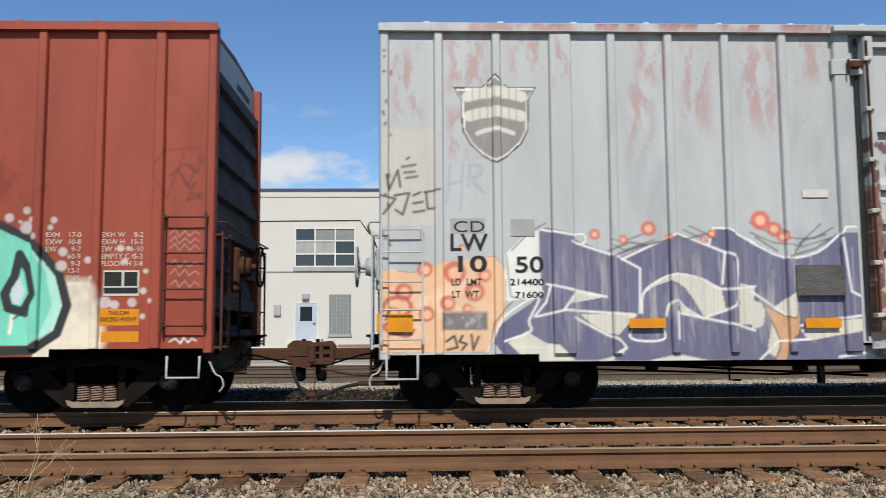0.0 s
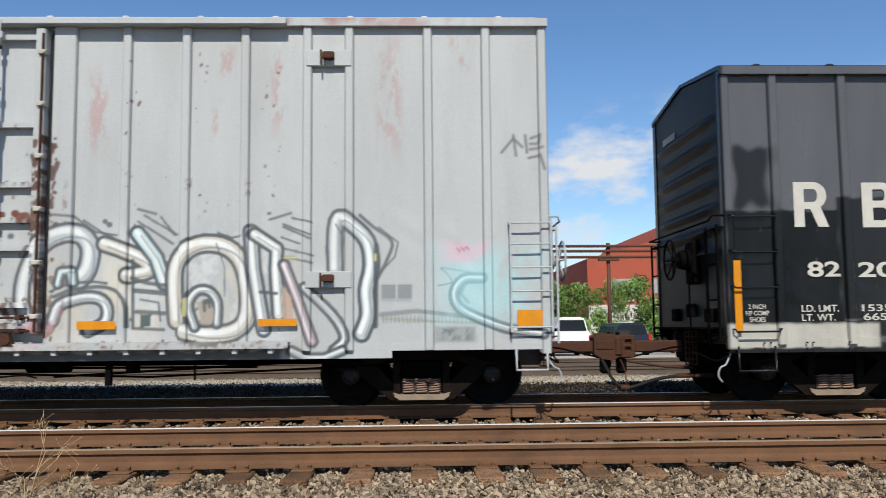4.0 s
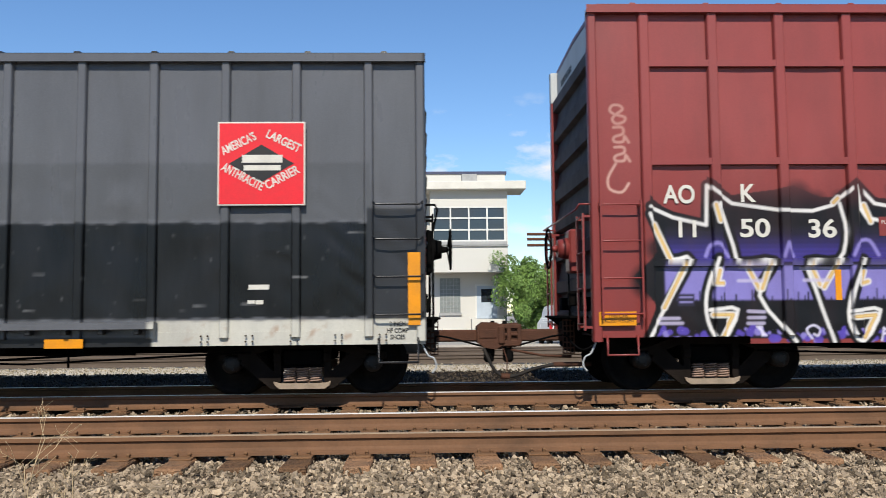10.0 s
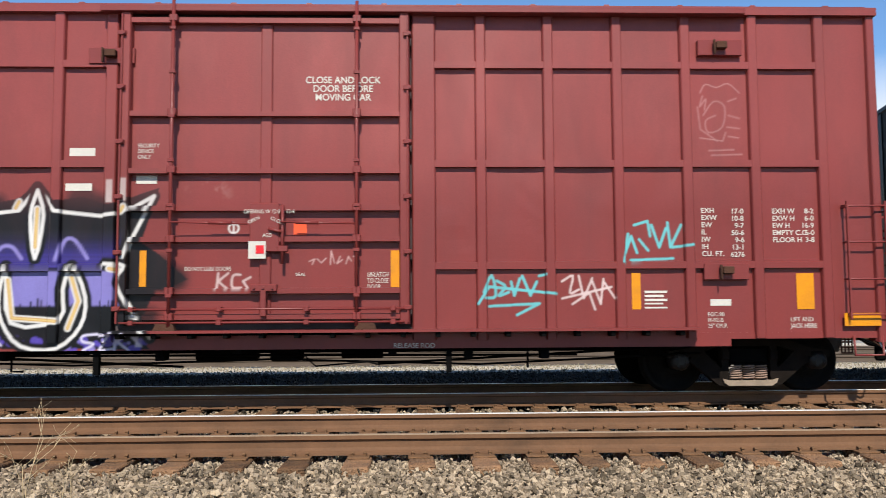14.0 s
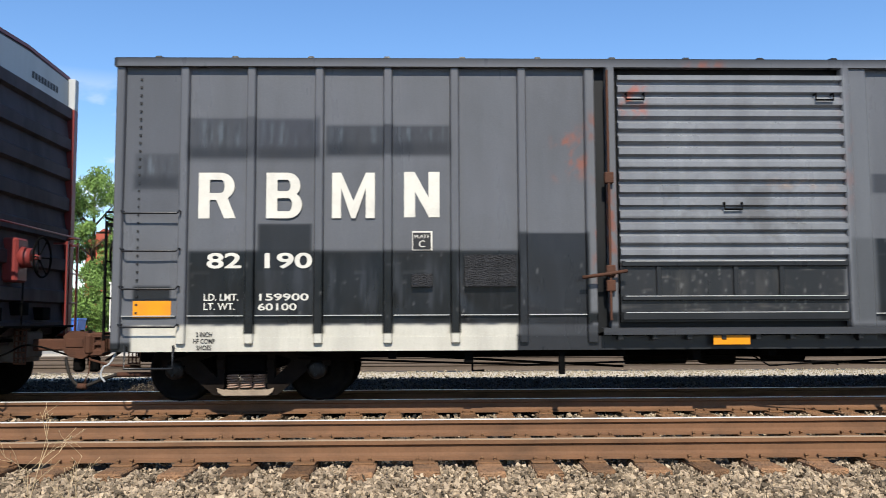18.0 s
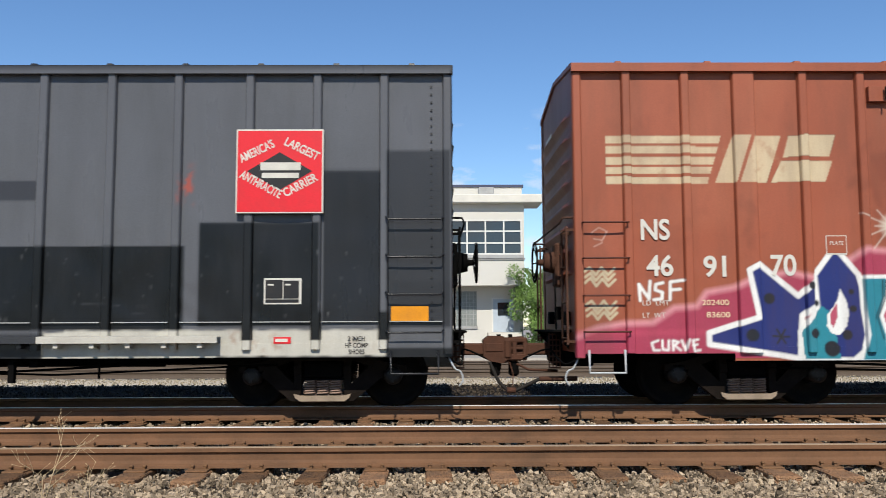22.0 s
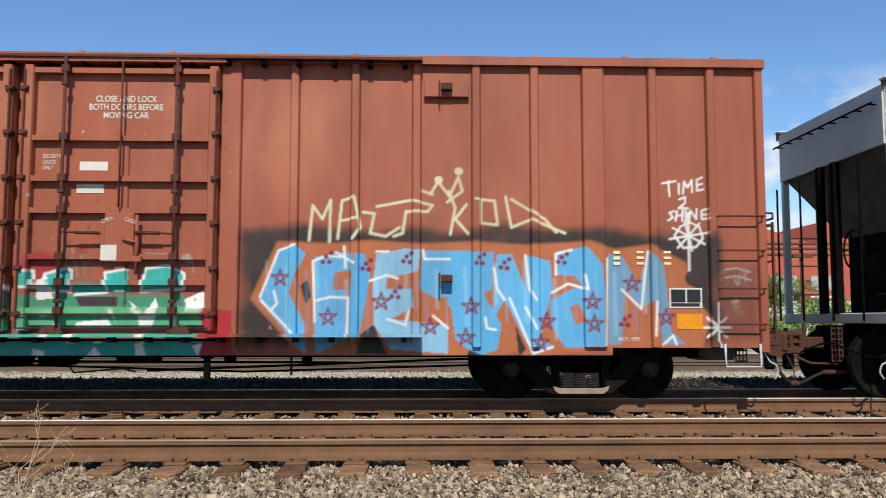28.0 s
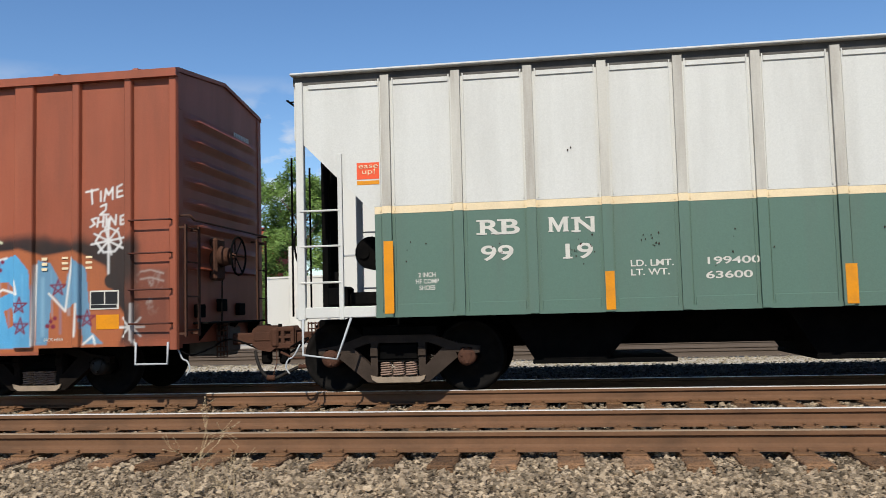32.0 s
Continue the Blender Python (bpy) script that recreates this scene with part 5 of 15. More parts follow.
def end_gear(car, at, face, mat, z=1.16, wheel="steel_dark", head=0.0, inset=0.02, lettering="steel_dark"):
    """Ladders, rails, platform and hand brake on a car's end, and its pale head plate where it has one."""
    f = face
    w = at - f * inset
    out = at + f * 0.10

    def rod(name, pts, r=0.013, paint=mat):
        bm = bmesh.new()
        tube(bm, pts, r, 6)
        piece(car, name, bm, paint)
    for ya, yb in ((-1.56, -1.16), (1.02, 1.40)):
        for yy in (ya, yb):
            bm = bmesh.new()
            box(bm, out - 0.012, out + 0.012, yy - 0.022, yy + 0.022, 0.98, 2.44)
            for zz in (1.02, 2.40):
                box(bm, min(w, out), max(w, out), yy - 0.015, yy + 0.015, zz - 0.015, zz + 0.015)
            piece(car, "ladder_rail", bm, mat)
        for zz in (1.06, 1.50, 1.95, 2.40):
            rod("ladder_rung", [(out, ya, zz), (out, yb, zz)], 0.012)
    rod("grab_iron", [(w, -1.52, 2.56), (out + f * 0.03, -1.50, 2.56), (out + f * 0.06, -1.44, 2.50), (out + f * 0.06, 1.3, 2.50), (w, 1.34, 2.50)], 0.014)
    bm = bmesh.new()
    soft_box(bm, min(w, at + f * 0.20), max(w, at + f * 0.20), -1.1, 1.1, z - 0.03, z, b=0.006)
    for yy in (-0.9, 0.0, 0.9):
        prism(bm, [(w, z - 0.02), (at + f * 0.18, z - 0.03), (w, z - 0.26)], yy - 0.015, yy + 0.015)
    piece(car, "crossover_platform", bm, "steel_dark")
    # hand brake: housing, wheel and chain
    by, bz = -0.42, 2.08
    bm = bmesh.new()
    soft_box(bm, min(w, at + f * 0.10), max(w, at + f * 0.10), by - 0.16, by + 0.16, bz - 0.34, bz + 0.26, b=0.03)
    cyl(bm, (at + f * 0.08, by, bz), (at + f * 0.24, by, bz), 0.155, 16, 0.12)
    cyl(bm, (at + f * 0.24, by, bz), (at + f * 0.33, by, bz), 0.05, 10, 0.035)
    piece(car, "hand_brake_box", bm, wheel)
    bm = bmesh.new()
    ring = [(at + f * 0.36, by + 0.27 * math.cos(2 * math.pi * k / 24), bz + 0.27 * math.sin(2 * math.pi * k / 24)) for k in range(25)]
    tube(bm, ring, 0.015, 6)
    for k in range(6):
        a = 2 * math.pi * k / 6
        cyl(bm, (at + f * 0.31, by, bz), (at + f * 0.36, by + 0.27 * math.cos(a), bz + 0.27 * math.sin(a)), 0.010, 5)
    piece(car, "brake_wheel", bm, "steel_dark" if mat != "grey_rod" else "grey_rod")
    rod("brake_chain", [(at + f * 0.07, by + 0.10, bz - 0.3), (at + f * 0.06, by + 0.10, 0.95)], 0.012, "steel_dark")
    for k, (yy, zz) in enumerate(((-0.95, 1.32), (-0.2, 1.40), (0.5, 1.34))):
        bm = bmesh.new()
        soft_box(bm, min(w, at + f * 0.05), max(w, at + f * 0.05), yy - 0.12, yy + 0.12, zz - 0.1, zz + 0.08, b=0.01)
        piece(car, "end_bracket", bm, "steel_dark")
    if head:
        bm = bmesh.new()
        d0, d1 = sorted((w + f * 0.004, w + f * 0.012))
        pts = [(-1.44, head - 0.50), (FAR - 0.11, head - 0.50), (FAR - 0.11, head), (0, head + 0.05), (-1.44, head)]
        near, far = [[bm.verts.new((q, yy, zz)) for yy, zz in pts] for q in (d0, d1)]
        bm.faces.new(near[::-1])
        bm.faces.new(far)
        for k in range(5):
            bm.faces.new((near[k], near[(k + 1) % 5], far[(k + 1) % 5], far[k]))
        piece(car, "warning_band", bm, "pale", "pale painted band across the end")
    # stencilled data as plain bars
    for zz, n, span in ((head - 0.25, 1, 0.9),) if head else ((4.0, 1, 0.62),):
        bm = bmesh.new()
        d0, d1 = sorted((w + f * 0.014, w + f * 0.018))
        for k in range(9):
            y0 = (0.1 if head else 0.35) + span * k / 9
            box(bm, d0, d1, y0, y0 + span / 13, zz - 0.05, zz + 0.05)
        tagged(piece(car, "stencil", bm, lettering), kind="stuff")


def wave(pitch, deep, z0=0.0, flat=0.0):
    """Depth of a corrugated sheet by height; flat below the given height."""
    def f(z):
        if z < flat:
            return 0.0
        u = ((z - z0) / pitch) % 1.0
        return -deep * min(1.0, max(0.0, (0.36 - abs(u - 0.5)) / 0.10))
    return f


def plug_door(car, canvas, mat, xa, xb, za, zb, belts, rods, y=SIDE - 0.06, rod_mat=None, panel_x=(), panel_top=0):
    """A sliding plug door: sheet, frame, belts, lock rods with brackets, lock box."""
    sheet_panel(car, xa + 0.05, xb - 0.05, za + 0.05, zb - 0.05, canvas, mat, name="door_sheet", y=SIDE + 0.03)
    for p in (xa + 0.06, xb - 0.06):
        post(car, p, 0.12, za, zb, canvas, mat, "door_stile", y=y - 0.02)
    for z in belts:
        cols = np.linspace(xa + 0.1, xb - 0.1, int((xb - xa) / 0.02))
        zz = np.array([z - 0.036, z - 0.034, z + 0.030, z + 0.036])
        Y = np.repeat(np.array([[SIDE + 0.03, y, y, SIDE + 0.03]]), len(cols), 0)
        part("door_belt", lattice("door_belt", cols, zz, Y, lambda c: c, canvas, mat, car["x"]), None, car["ob"])
    for x in panel_x:
        post(car, x, 0.14, belts[-1], belts[panel_top], canvas, mat, "door_stile", y=SIDE)
    for x in rods:
        bm = bmesh.new()
        cyl(bm, (x, y - 0.07, za - 0.02), (x, y - 0.07, zb + 0.10), 0.022, 8)
        for z in belts:
            soft_box(bm, x - 0.05, x + 0.05, y - 0.09, y + 0.01, z - 0.045, z + 0.045, b=0.008)
        piece(car, "lock_rod", bm, rod_mat or mat)


def track_rail(car, xa, xb, z, mat, canvas=None, y=SIDE - 0.12, h=0.09):
    """The door's running rail, painted like the side, with its brackets."""
    cols = np.linspace(xa, xb, int((xb - xa) / 0.02))
    zz = np.array([z, z + 0.004, z + h / 2, z + h - 0.004, z + h])
    Y = np.repeat(np.array([[SIDE + 0.05, y, y, y, SIDE + 0.05]]), len(cols), 0)
    part("door_track", lattice("door_track", cols, zz, Y, lambda c: c, canvas, mat, car["x"]), None, car["ob"])
    n = int((xb - xa) / 0.42)
    for i in range(n):
        x = xa + (xb - xa) * (i + 0.5) / n
        bm = bmesh.new()
        soft_box(bm, x - 0.03, x + 0.03, y + 0.035, SIDE + 0.04, z - 0.06, z + 0.01, b=0.006)
        piece(car, "track_bracket", bm, "steel_dark" if h < 0.05 else mat)


def upper_track(car, xa, xb, z, mat):
    """The hooded rail over the doors."""
    bm = bmesh.new()
    soft_box(bm, xa, xb, SIDE - 0.12, SIDE + 0.02, z - 0.05, z + 0.03, b=0.008)
    piece(car, "upper_track", bm, mat)


def regular(a, b, n, w=0.1):
    return [(a + (b - a) * i / (n - 1), w) for i in range(n)]


# brown high-cube car at the head
c1 = new_car("boxcar", "tall oxide-brown steel boxcar with spray-painted teal graffiti", -17.6, -2.41)
c1["lag"] = -0.04
k1 = Canvas(-17.6, -2.41, 0.8, 5.2, 0.0125)
k1.poly([(-4.57, 0.9), (-4.26, 1.82), (-3.89, 1.81), (-3.78, 1.4), (-3.75, 0.92)], "d8cdb8")
k1.stroke([(-4.39, 1.68), (-3.99, 1.68), (-3.87, 1.13), (-4.24, 1.03)], 0.347, "d8cdb8", soft=0.056)
k1.stroke([(-5.94, 1.72), (-5.83, 2.23), (-5.44, 2.51), (-5.1, 2.56), (-4.62, 2.33), (-4.27, 1.89), (-4.17, 1.54), (-4.28, 1.2), (-4.57, 1), (-5.37, 0.97), (-5.84, 1.21), (-5.94, 1.72)], 0.111, "2a2f30")
k1.poly([(-5.9, 1.72), (-5.81, 2.2), (-5.44, 2.47), (-5.1, 2.51), (-4.65, 2.3), (-4.32, 1.89), (-4.23, 1.54), (-4.32, 1.24), (-4.6, 1.06), (-5.37, 1.04), (-5.81, 1.25)], "74c8b0")
k1.poly([(-4.62, 2.23), (-4.32, 1.89), (-4.23, 1.54), (-4.32, 1.24), (-4.51, 1.14), (-4.35, 1.54), (-4.44, 1.95)], "a8d8c8")
k1.stroke([(-4.76, 2.16), (-4.64, 1.96), (-4.58, 1.68), (-4.69, 1.46), (-4.87, 1.51), (-4.92, 1.68), (-4.81, 1.89), (-4.76, 2.16)], 0.111, "2a2f30")
k1.poly([(-4.75, 1.89), (-4.68, 1.72), (-4.74, 1.55), (-4.83, 1.58), (-4.85, 1.72)], "b8c4c8")
k1.stroke([(-4.82, 1.41), (-4.84, 1.21)], 0.042, "e8dcc8")
k1.stroke([(-4.8, 1.38), (-4.71, 1.44), (-4.66, 1.4), (-4.62, 1.44), (-4.58, 1.65)], 0.021, "2a2f30")
k1.stroke([(-4.9, 2.61), (-4.9, 2.61)], 0.111, "c8c4c0", 0.75, soft=0.021)
k1.stroke([(-4.69, 2.7), (-4.69, 2.7)], 0.097, "c8c4c0", 0.75, soft=0.021)
k1.stroke([(-4.63, 2.59), (-4.63, 2.59)], 0.069, "c8c4c0", 0.75, soft=0.021)
k1.stroke([(-4.77, 2.56), (-4.76, 2.56)], 0.042, "c8c4c0", 0.75, soft=0.021)
k1.stroke([(-4.69, 2.49), (-4.69, 2.49)], 0.153, "c8c4c0", 0.75, soft=0.021)
k1.stroke([(-4.36, 2.58), (-4.36, 2.58)], 0.083, "c8c4c0", 0.75, soft=0.021)
k1.stroke([(-4.4, 2.49), (-4.4, 2.49)], 0.069, "c8c4c0", 0.75, soft=0.021)
k1.stroke([(-4.59, 2.38), (-4.59, 2.38)], 0.083, "c8c4c0", 0.75, soft=0.021)
k1.stroke([(-4.24, 2.19), (-4.24, 2.19)], 0.111, "c8c4c0", 0.75, soft=0.021)
k1.stroke([(-4.26, 2.02), (-4.25, 2.02)], 0.125, "c8c4c0", 0.75, soft=0.021)
k1.stroke([(-3.94, 2.09), (-3.93, 2.09)], 0.083, "c8c4c0", 0.75, soft=0.021)
k1.stroke([(-3.55, 2.23), (-3.54, 2.23)], 0.083, "c8c4c0", 0.75, soft=0.021)
k1.stroke([(-3.45, 2.23), (-3.45, 2.23)], 0.056, "c8c4c0", 0.75, soft=0.021)
k1.stroke([(-3.49, 2.07), (-3.49, 2.07)], 0.083, "c8c4c0", 0.75, soft=0.021)
k1.stroke([(-3.89, 1.87), (-3.89, 1.87)], 0.069, "c8c4c0", 0.75, soft=0.021)
k1.stroke([(-3.72, 1.57), (-3.71, 1.57)], 0.139, "c8c4c0", 0.75, soft=0.021)
k1.stroke([(-3.6, 1.54), (-3.6, 1.54)], 0.111, "c8c4c0", 0.75, soft=0.021)
k1.stroke([(-3.39, 1.57), (-3.39, 1.57)], 0.111, "c8c4c0", 0.75, soft=0.021)
k1.stroke([(-3.26, 1.71), (-3.26, 1.71)], 0.083, "c8c4c0", 0.75, soft=0.021)
k1.stroke([(-3.17, 1.59), (-3.17, 1.59)], 0.069, "c8c4c0", 0.75, soft=0.021)
k1.stroke([(-3.26, 1.4), (-3.26, 1.4)], 0.069, "c8c4c0", 0.75, soft=0.021)
k1.stroke([(-3.24, 1.95), (-3.23, 1.95)], 0.056, "c8c4c0", 0.75, soft=0.021)
k1.blotches(-2.79, -2.53, 2.57, 3.56, "3a2824", 4, 0.1, 0.5, 2)
k1.stroke([(-2.97, 3.13), (-2.8, 3.28), (-2.67, 3.2), (-2.76, 2.99), (-2.87, 3.2), (-2.69, 2.92), (-2.59, 2.89), (-2.76, 2.82), (-2.66, 3.06)], 0.021, "3a2a28", 0.6)
k1.stroke([(-2.81, 3.42), (-3, 2.85), (-3.18, 3.2), (-3.02, 3.45), (-2.6, 3.49)], 0.021, "4a302a", 0.5)
k1.stroke([(-2.96, 2.4), (-2.89, 2.47), (-2.84, 2.37), (-2.77, 2.45), (-2.72, 2.38), (-2.65, 2.44), (-2.59, 2.4)], 0.015, "d0a8a0", 0.6)
k1.stroke([(-2.95, 2.31), (-2.89, 2.38), (-2.84, 2.28), (-2.77, 2.36), (-2.71, 2.29), (-2.65, 2.35), (-2.59, 2.31)], 0.015, "d0a8a0", 0.6)
k1.stroke([(-2.95, 2.23), (-2.89, 2.29), (-2.84, 2.2), (-2.77, 2.28), (-2.71, 2.2), (-2.65, 2.27), (-2.59, 2.22)], 0.015, "d0a8a0", 0.6)
k1.stroke([(-2.95, 2.02), (-2.88, 2.09), (-2.83, 1.99), (-2.76, 2.07), (-2.71, 2), (-2.64, 2.06), (-2.59, 2.02)], 0.015, "d0a8a0", 0.6)
k1.stroke([(-2.94, 1.91), (-2.88, 1.98), (-2.83, 1.89), (-2.76, 1.97), (-2.71, 1.89), (-2.64, 1.95), (-2.58, 1.91)], 0.015, "d0a8a0", 0.6)
k1.stroke([(-2.94, 1.78), (-2.87, 1.84), (-2.83, 1.75), (-2.76, 1.83), (-2.7, 1.75), (-2.64, 1.82), (-2.58, 1.77)], 0.015, "d0a8a0", 0.6)
k1.stroke([(-2.93, 1.09), (-2.86, 1.13), (-2.79, 1.07), (-2.76, 1.14), (-2.7, 1.08), (-2.66, 1.13), (-2.61, 1.1)], 0.021, "e4dcd8", 0.9)
k1.blotches(-6.95, -2.49, 0.89, 4.93, "5a231a", 1.2, 0.1, 0.4, 1)
shell(c1, k1, "brown", 0.92, 5.06, regular(-16.9, -12.6, 7) + [(-10.0 - 1.3, 0.1)] + regular(-8.3, -4.55, 6) + [(-3.83, 0.1), (-3.10, 0.12)], (-11.9, -9.0), end_mat="end_shade_brown", roof_mat="brown", reach=(0.9, 1.0))
ladder(c1, -3.00, -2.49, [2.60, 2.16, 1.72, 1.28], "rod_brown", stirrup=(0.66, 0.92))
bogie(c1, -3.95)
bogie(c1, -16.05)

# pale grey car with two long pieces of graffiti
c2 = new_car("boxcar", "pale grey steel boxcar with faded rust patches and long graffiti", -0.42, 14.79)
k2 = Canvas(-0.5, 14.8, 0.7, 5.2, 0.0128, 0.93, 5)
k2.blotches(-0.33, 0.17, 3.67, 4.92, "a8706a", 6, 0.42, 0.55, 0.0, 2.6, 3)
k2.blotches(0.32, 1.01, 4.1, 5.06, "a8706a", 6, 0.42, 0.55, 1.3, 2.6, 3)
k2.blotches(1.13, 1.72, 4.32, 5.03, "a8706a", 6, 0.42, 0.55, 2.6, 2.6, 3)
k2.blotches(1.72, 2.01, 4.17, 5.03, "a8706a", 6, 0.42, 0.55, 3.9, 2.6, 3)
k2.blotches(2.67, 3.08, 3.24, 4.6, "a8706a", 6, 0.42, 0.55, 5.2, 2.6, 3)
k2.blotches(3.35, 3.84, 3.53, 5.04, "a8706a", 6, 0.42, 0.55, 6.5, 2.6, 3)
k2.blotches(4.09, 4.71, 3.53, 5.08, "a8706a", 6, 0.42, 0.55, 7.8, 2.6, 3)
k2.blotches(4.83, 5.29, 4.25, 5.05, "a8706a", 6, 0.42, 0.55, 9.1, 2.6, 3)
k2.blotches(0.37, 0.71, 3.28, 4.09, "a8706a", 6, 0.42, 0.55, 10.4, 2.6, 3)
k2.blotches(2.75, 3.26, 4.25, 5.07, "a8706a", 6, 0.42, 0.55, 11.7, 2.6, 3)
k2.blotches(12.62, 13.01, 3.21, 4.98, "ae7c76", 6, 0.4, 0.5, 0.5, 2.6, 3)
k2.blotches(11.31, 11.57, 3.5, 4.83, "ae7c76", 6, 0.4, 0.5, 2.6, 2.6, 3)
k2.blotches(13.53, 13.87, 4.36, 4.91, "ae7c76", 6, 0.4, 0.5, 4.7, 2.6, 3)
k2.blotches(10.65, 10.93, 4.29, 4.75, "ae7c76", 6, 0.4, 0.5, 6.8, 2.6, 3)
k2.blotches(9.04, 9.38, 3.22, 4.53, "ae7c76", 6, 0.4, 0.5, 8.9, 2.6, 3)
k2.blotches(10.58, 10.79, 3.5, 4.1, "ae7c76", 6, 0.4, 0.5, 11.0, 2.6, 3)
k2.blotches(6.54, 6.8, 3.79, 4.46, "ae7c76", 6, 0.4, 0.5, 13.1, 2.6, 3)
k2.blotches(7.51, 7.84, 3.86, 4.39, "ae7c76", 6, 0.4, 0.5, 15.2, 2.6, 3)
k2.blotches(-0.35, 8.43, 0.85, 4.96, "8d9092", 1.0, 0.15, 0.35, 3, 3)
k2.rect(-0.39, 0.29, 2.5, 3.73, "bcb8ac", 0.8, soft=0.014)
k2.blotches(-0.5, 8.44, 4.94, 5.15, "9a5048", 3, 0.55, 0.9, 3)
k2.blotches(4.73, 14.85, 4.94, 5.14, "9a5048", 3, 0.5, 0.85, 5)
k2.poly([(1.03, 3.27), (1.19, 3.38), (1.35, 3.53), (1.44, 3.7), (1.45, 3.91), (1.45, 4.1), (1.55, 4.27), (1.32, 4.27), (1.18, 4.27), (1.14, 4.31), (1.11, 4.28), (1.11, 4.35), (1.02, 4.43), (0.93, 4.35), (0.93, 4.28), (0.9, 4.31), (0.86, 4.27), (0.72, 4.27), (0.49, 4.27), (0.59, 4.1), (0.59, 3.91), (0.61, 3.7), (0.7, 3.53), (0.86, 3.38)], "2c2a2a")
k2.poly([(1.03, 3.3), (1.18, 3.4), (1.33, 3.54), (1.42, 3.71), (1.43, 3.9), (1.43, 4.09), (1.52, 4.25), (1.31, 4.25), (1.18, 4.25), (1.13, 4.29), (1.1, 4.26), (1.1, 4.32), (1.02, 4.4), (0.94, 4.32), (0.94, 4.26), (0.91, 4.29), (0.86, 4.25), (0.74, 4.25), (0.52, 4.24), (0.61, 4.09), (0.61, 3.9), (0.63, 3.71), (0.72, 3.54), (0.87, 3.4)], "dedbd2")
k2.poly([(1.03, 3.33), (1.17, 3.42), (1.32, 3.56), (1.4, 3.71), (1.41, 3.9), (1.41, 4.08), (1.5, 4.23), (1.29, 4.23), (1.17, 4.23), (1.13, 4.27), (1.1, 4.24), (1.1, 4.3), (1.02, 4.37), (0.94, 4.3), (0.94, 4.24), (0.91, 4.27), (0.87, 4.23), (0.75, 4.22), (0.54, 4.22), (0.63, 4.08), (0.64, 3.9), (0.65, 3.71), (0.73, 3.56), (0.88, 3.42)], "85817d")
k2.blotches(0.71, 1.34, 3.38, 4.35, "a8a49c", 5, 0.2, 0.5, 2, 2)
k2.stroke([(0.68, 4.14), (0.85, 4.18), (1.02, 4.19), (1.19, 4.18), (1.36, 4.14)], 0.139, "d6d2c6", 0.9, soft=0.010)
k2.stroke([(0.7, 3.89), (0.86, 3.93), (1.02, 3.94), (1.18, 3.93), (1.35, 3.89)], 0.139, "d6d2c6", 0.9, soft=0.010)
k2.stroke([(0.8, 3.67), (0.91, 3.71), (1.02, 3.72), (1.14, 3.71), (1.25, 3.67)], 0.056, "d6d2c6", 0.9, soft=0.010)
k2.stroke([(0.74, 4.27), (0.74, 3.83)], 0.014, "8b8783", 0.8, soft=0.007)
k2.stroke([(0.83, 4.27), (0.83, 3.83)], 0.014, "8b8783", 0.8, soft=0.007)
k2.stroke([(0.92, 4.27), (0.93, 3.83)], 0.014, "8b8783", 0.8, soft=0.007)
k2.stroke([(1.01, 4.27), (1.02, 3.83)], 0.014, "8b8783", 0.8, soft=0.007)
k2.stroke([(1.1, 4.27), (1.11, 3.83)], 0.014, "8b8783", 0.8, soft=0.007)
k2.stroke([(1.2, 4.27), (1.2, 3.83)], 0.014, "8b8783", 0.8, soft=0.007)
k2.stroke([(1.29, 4.27), (1.29, 3.83)], 0.014, "8b8783", 0.8, soft=0.007)
k2.poly([(-0.47, 1.76), (-0.41, 1.96), (-0.01, 1.92), (0.39, 2.06), (0.99, 2.12), (1.12, 1.95), (1.12, 1.4), (0.9, 0.93), (-0.43, 0.94)], "ddb38e")
k2.blotches(-0.43, 1.13, 0.94, 2.02, "e8c8a8", 2, 0.3, 0.8, 4)
k2.stroke([(0.13, 1.96), (0.13, 1.96)], 0.194, "c05c46", 0.85, soft=0.017)
k2.stroke([(0.13, 1.95), (0.14, 1.95)], 0.107, "e6b490", 0.95, soft=0.014)
k2.stroke([(-0.13, 1.68), (-0.13, 1.68)], 0.222, "c05c46", 0.85, soft=0.017)
k2.stroke([(-0.12, 1.68), (-0.12, 1.68)], 0.122, "e6b490", 0.95, soft=0.014)
k2.stroke([(0.5, 1.92), (0.5, 1.92)], 0.278, "c05c46", 0.85, soft=0.017)
k2.stroke([(0.5, 1.91), (0.51, 1.91)], 0.153, "e6b490", 0.95, soft=0.014)
k2.stroke([(0.41, 1.54), (0.41, 1.54)], 0.194, "c05c46", 0.85, soft=0.017)
k2.stroke([(0.42, 1.54), (0.42, 1.54)], 0.107, "e6b490", 0.95, soft=0.014)
k2.stroke([(0.74, 1.68), (0.74, 1.68)], 0.250, "c05c46", 0.85, soft=0.017)
k2.stroke([(0.75, 1.67), (0.75, 1.67)], 0.138, "e6b490", 0.95, soft=0.014)
k2.stroke([(0.87, 1.88), (0.87, 1.88)], 0.167, "c05c46", 0.85, soft=0.017)
k2.stroke([(0.87, 1.88), (0.88, 1.88)], 0.092, "e6b490", 0.95, soft=0.014)
k2.stroke([(0.65, 1.47), (0.65, 1.47)], 0.125, "c05c46", 0.85, soft=0.017)
k2.stroke([(0.65, 1.47), (0.66, 1.47)], 0.069, "e6b490", 0.95, soft=0.014)
k2.stroke([(0.15, 1.41), (0.15, 1.41)], 0.194, "c05c46", 0.85, soft=0.017)
k2.stroke([(0.15, 1.4), (0.16, 1.4)], 0.107, "e6b490", 0.95, soft=0.014)
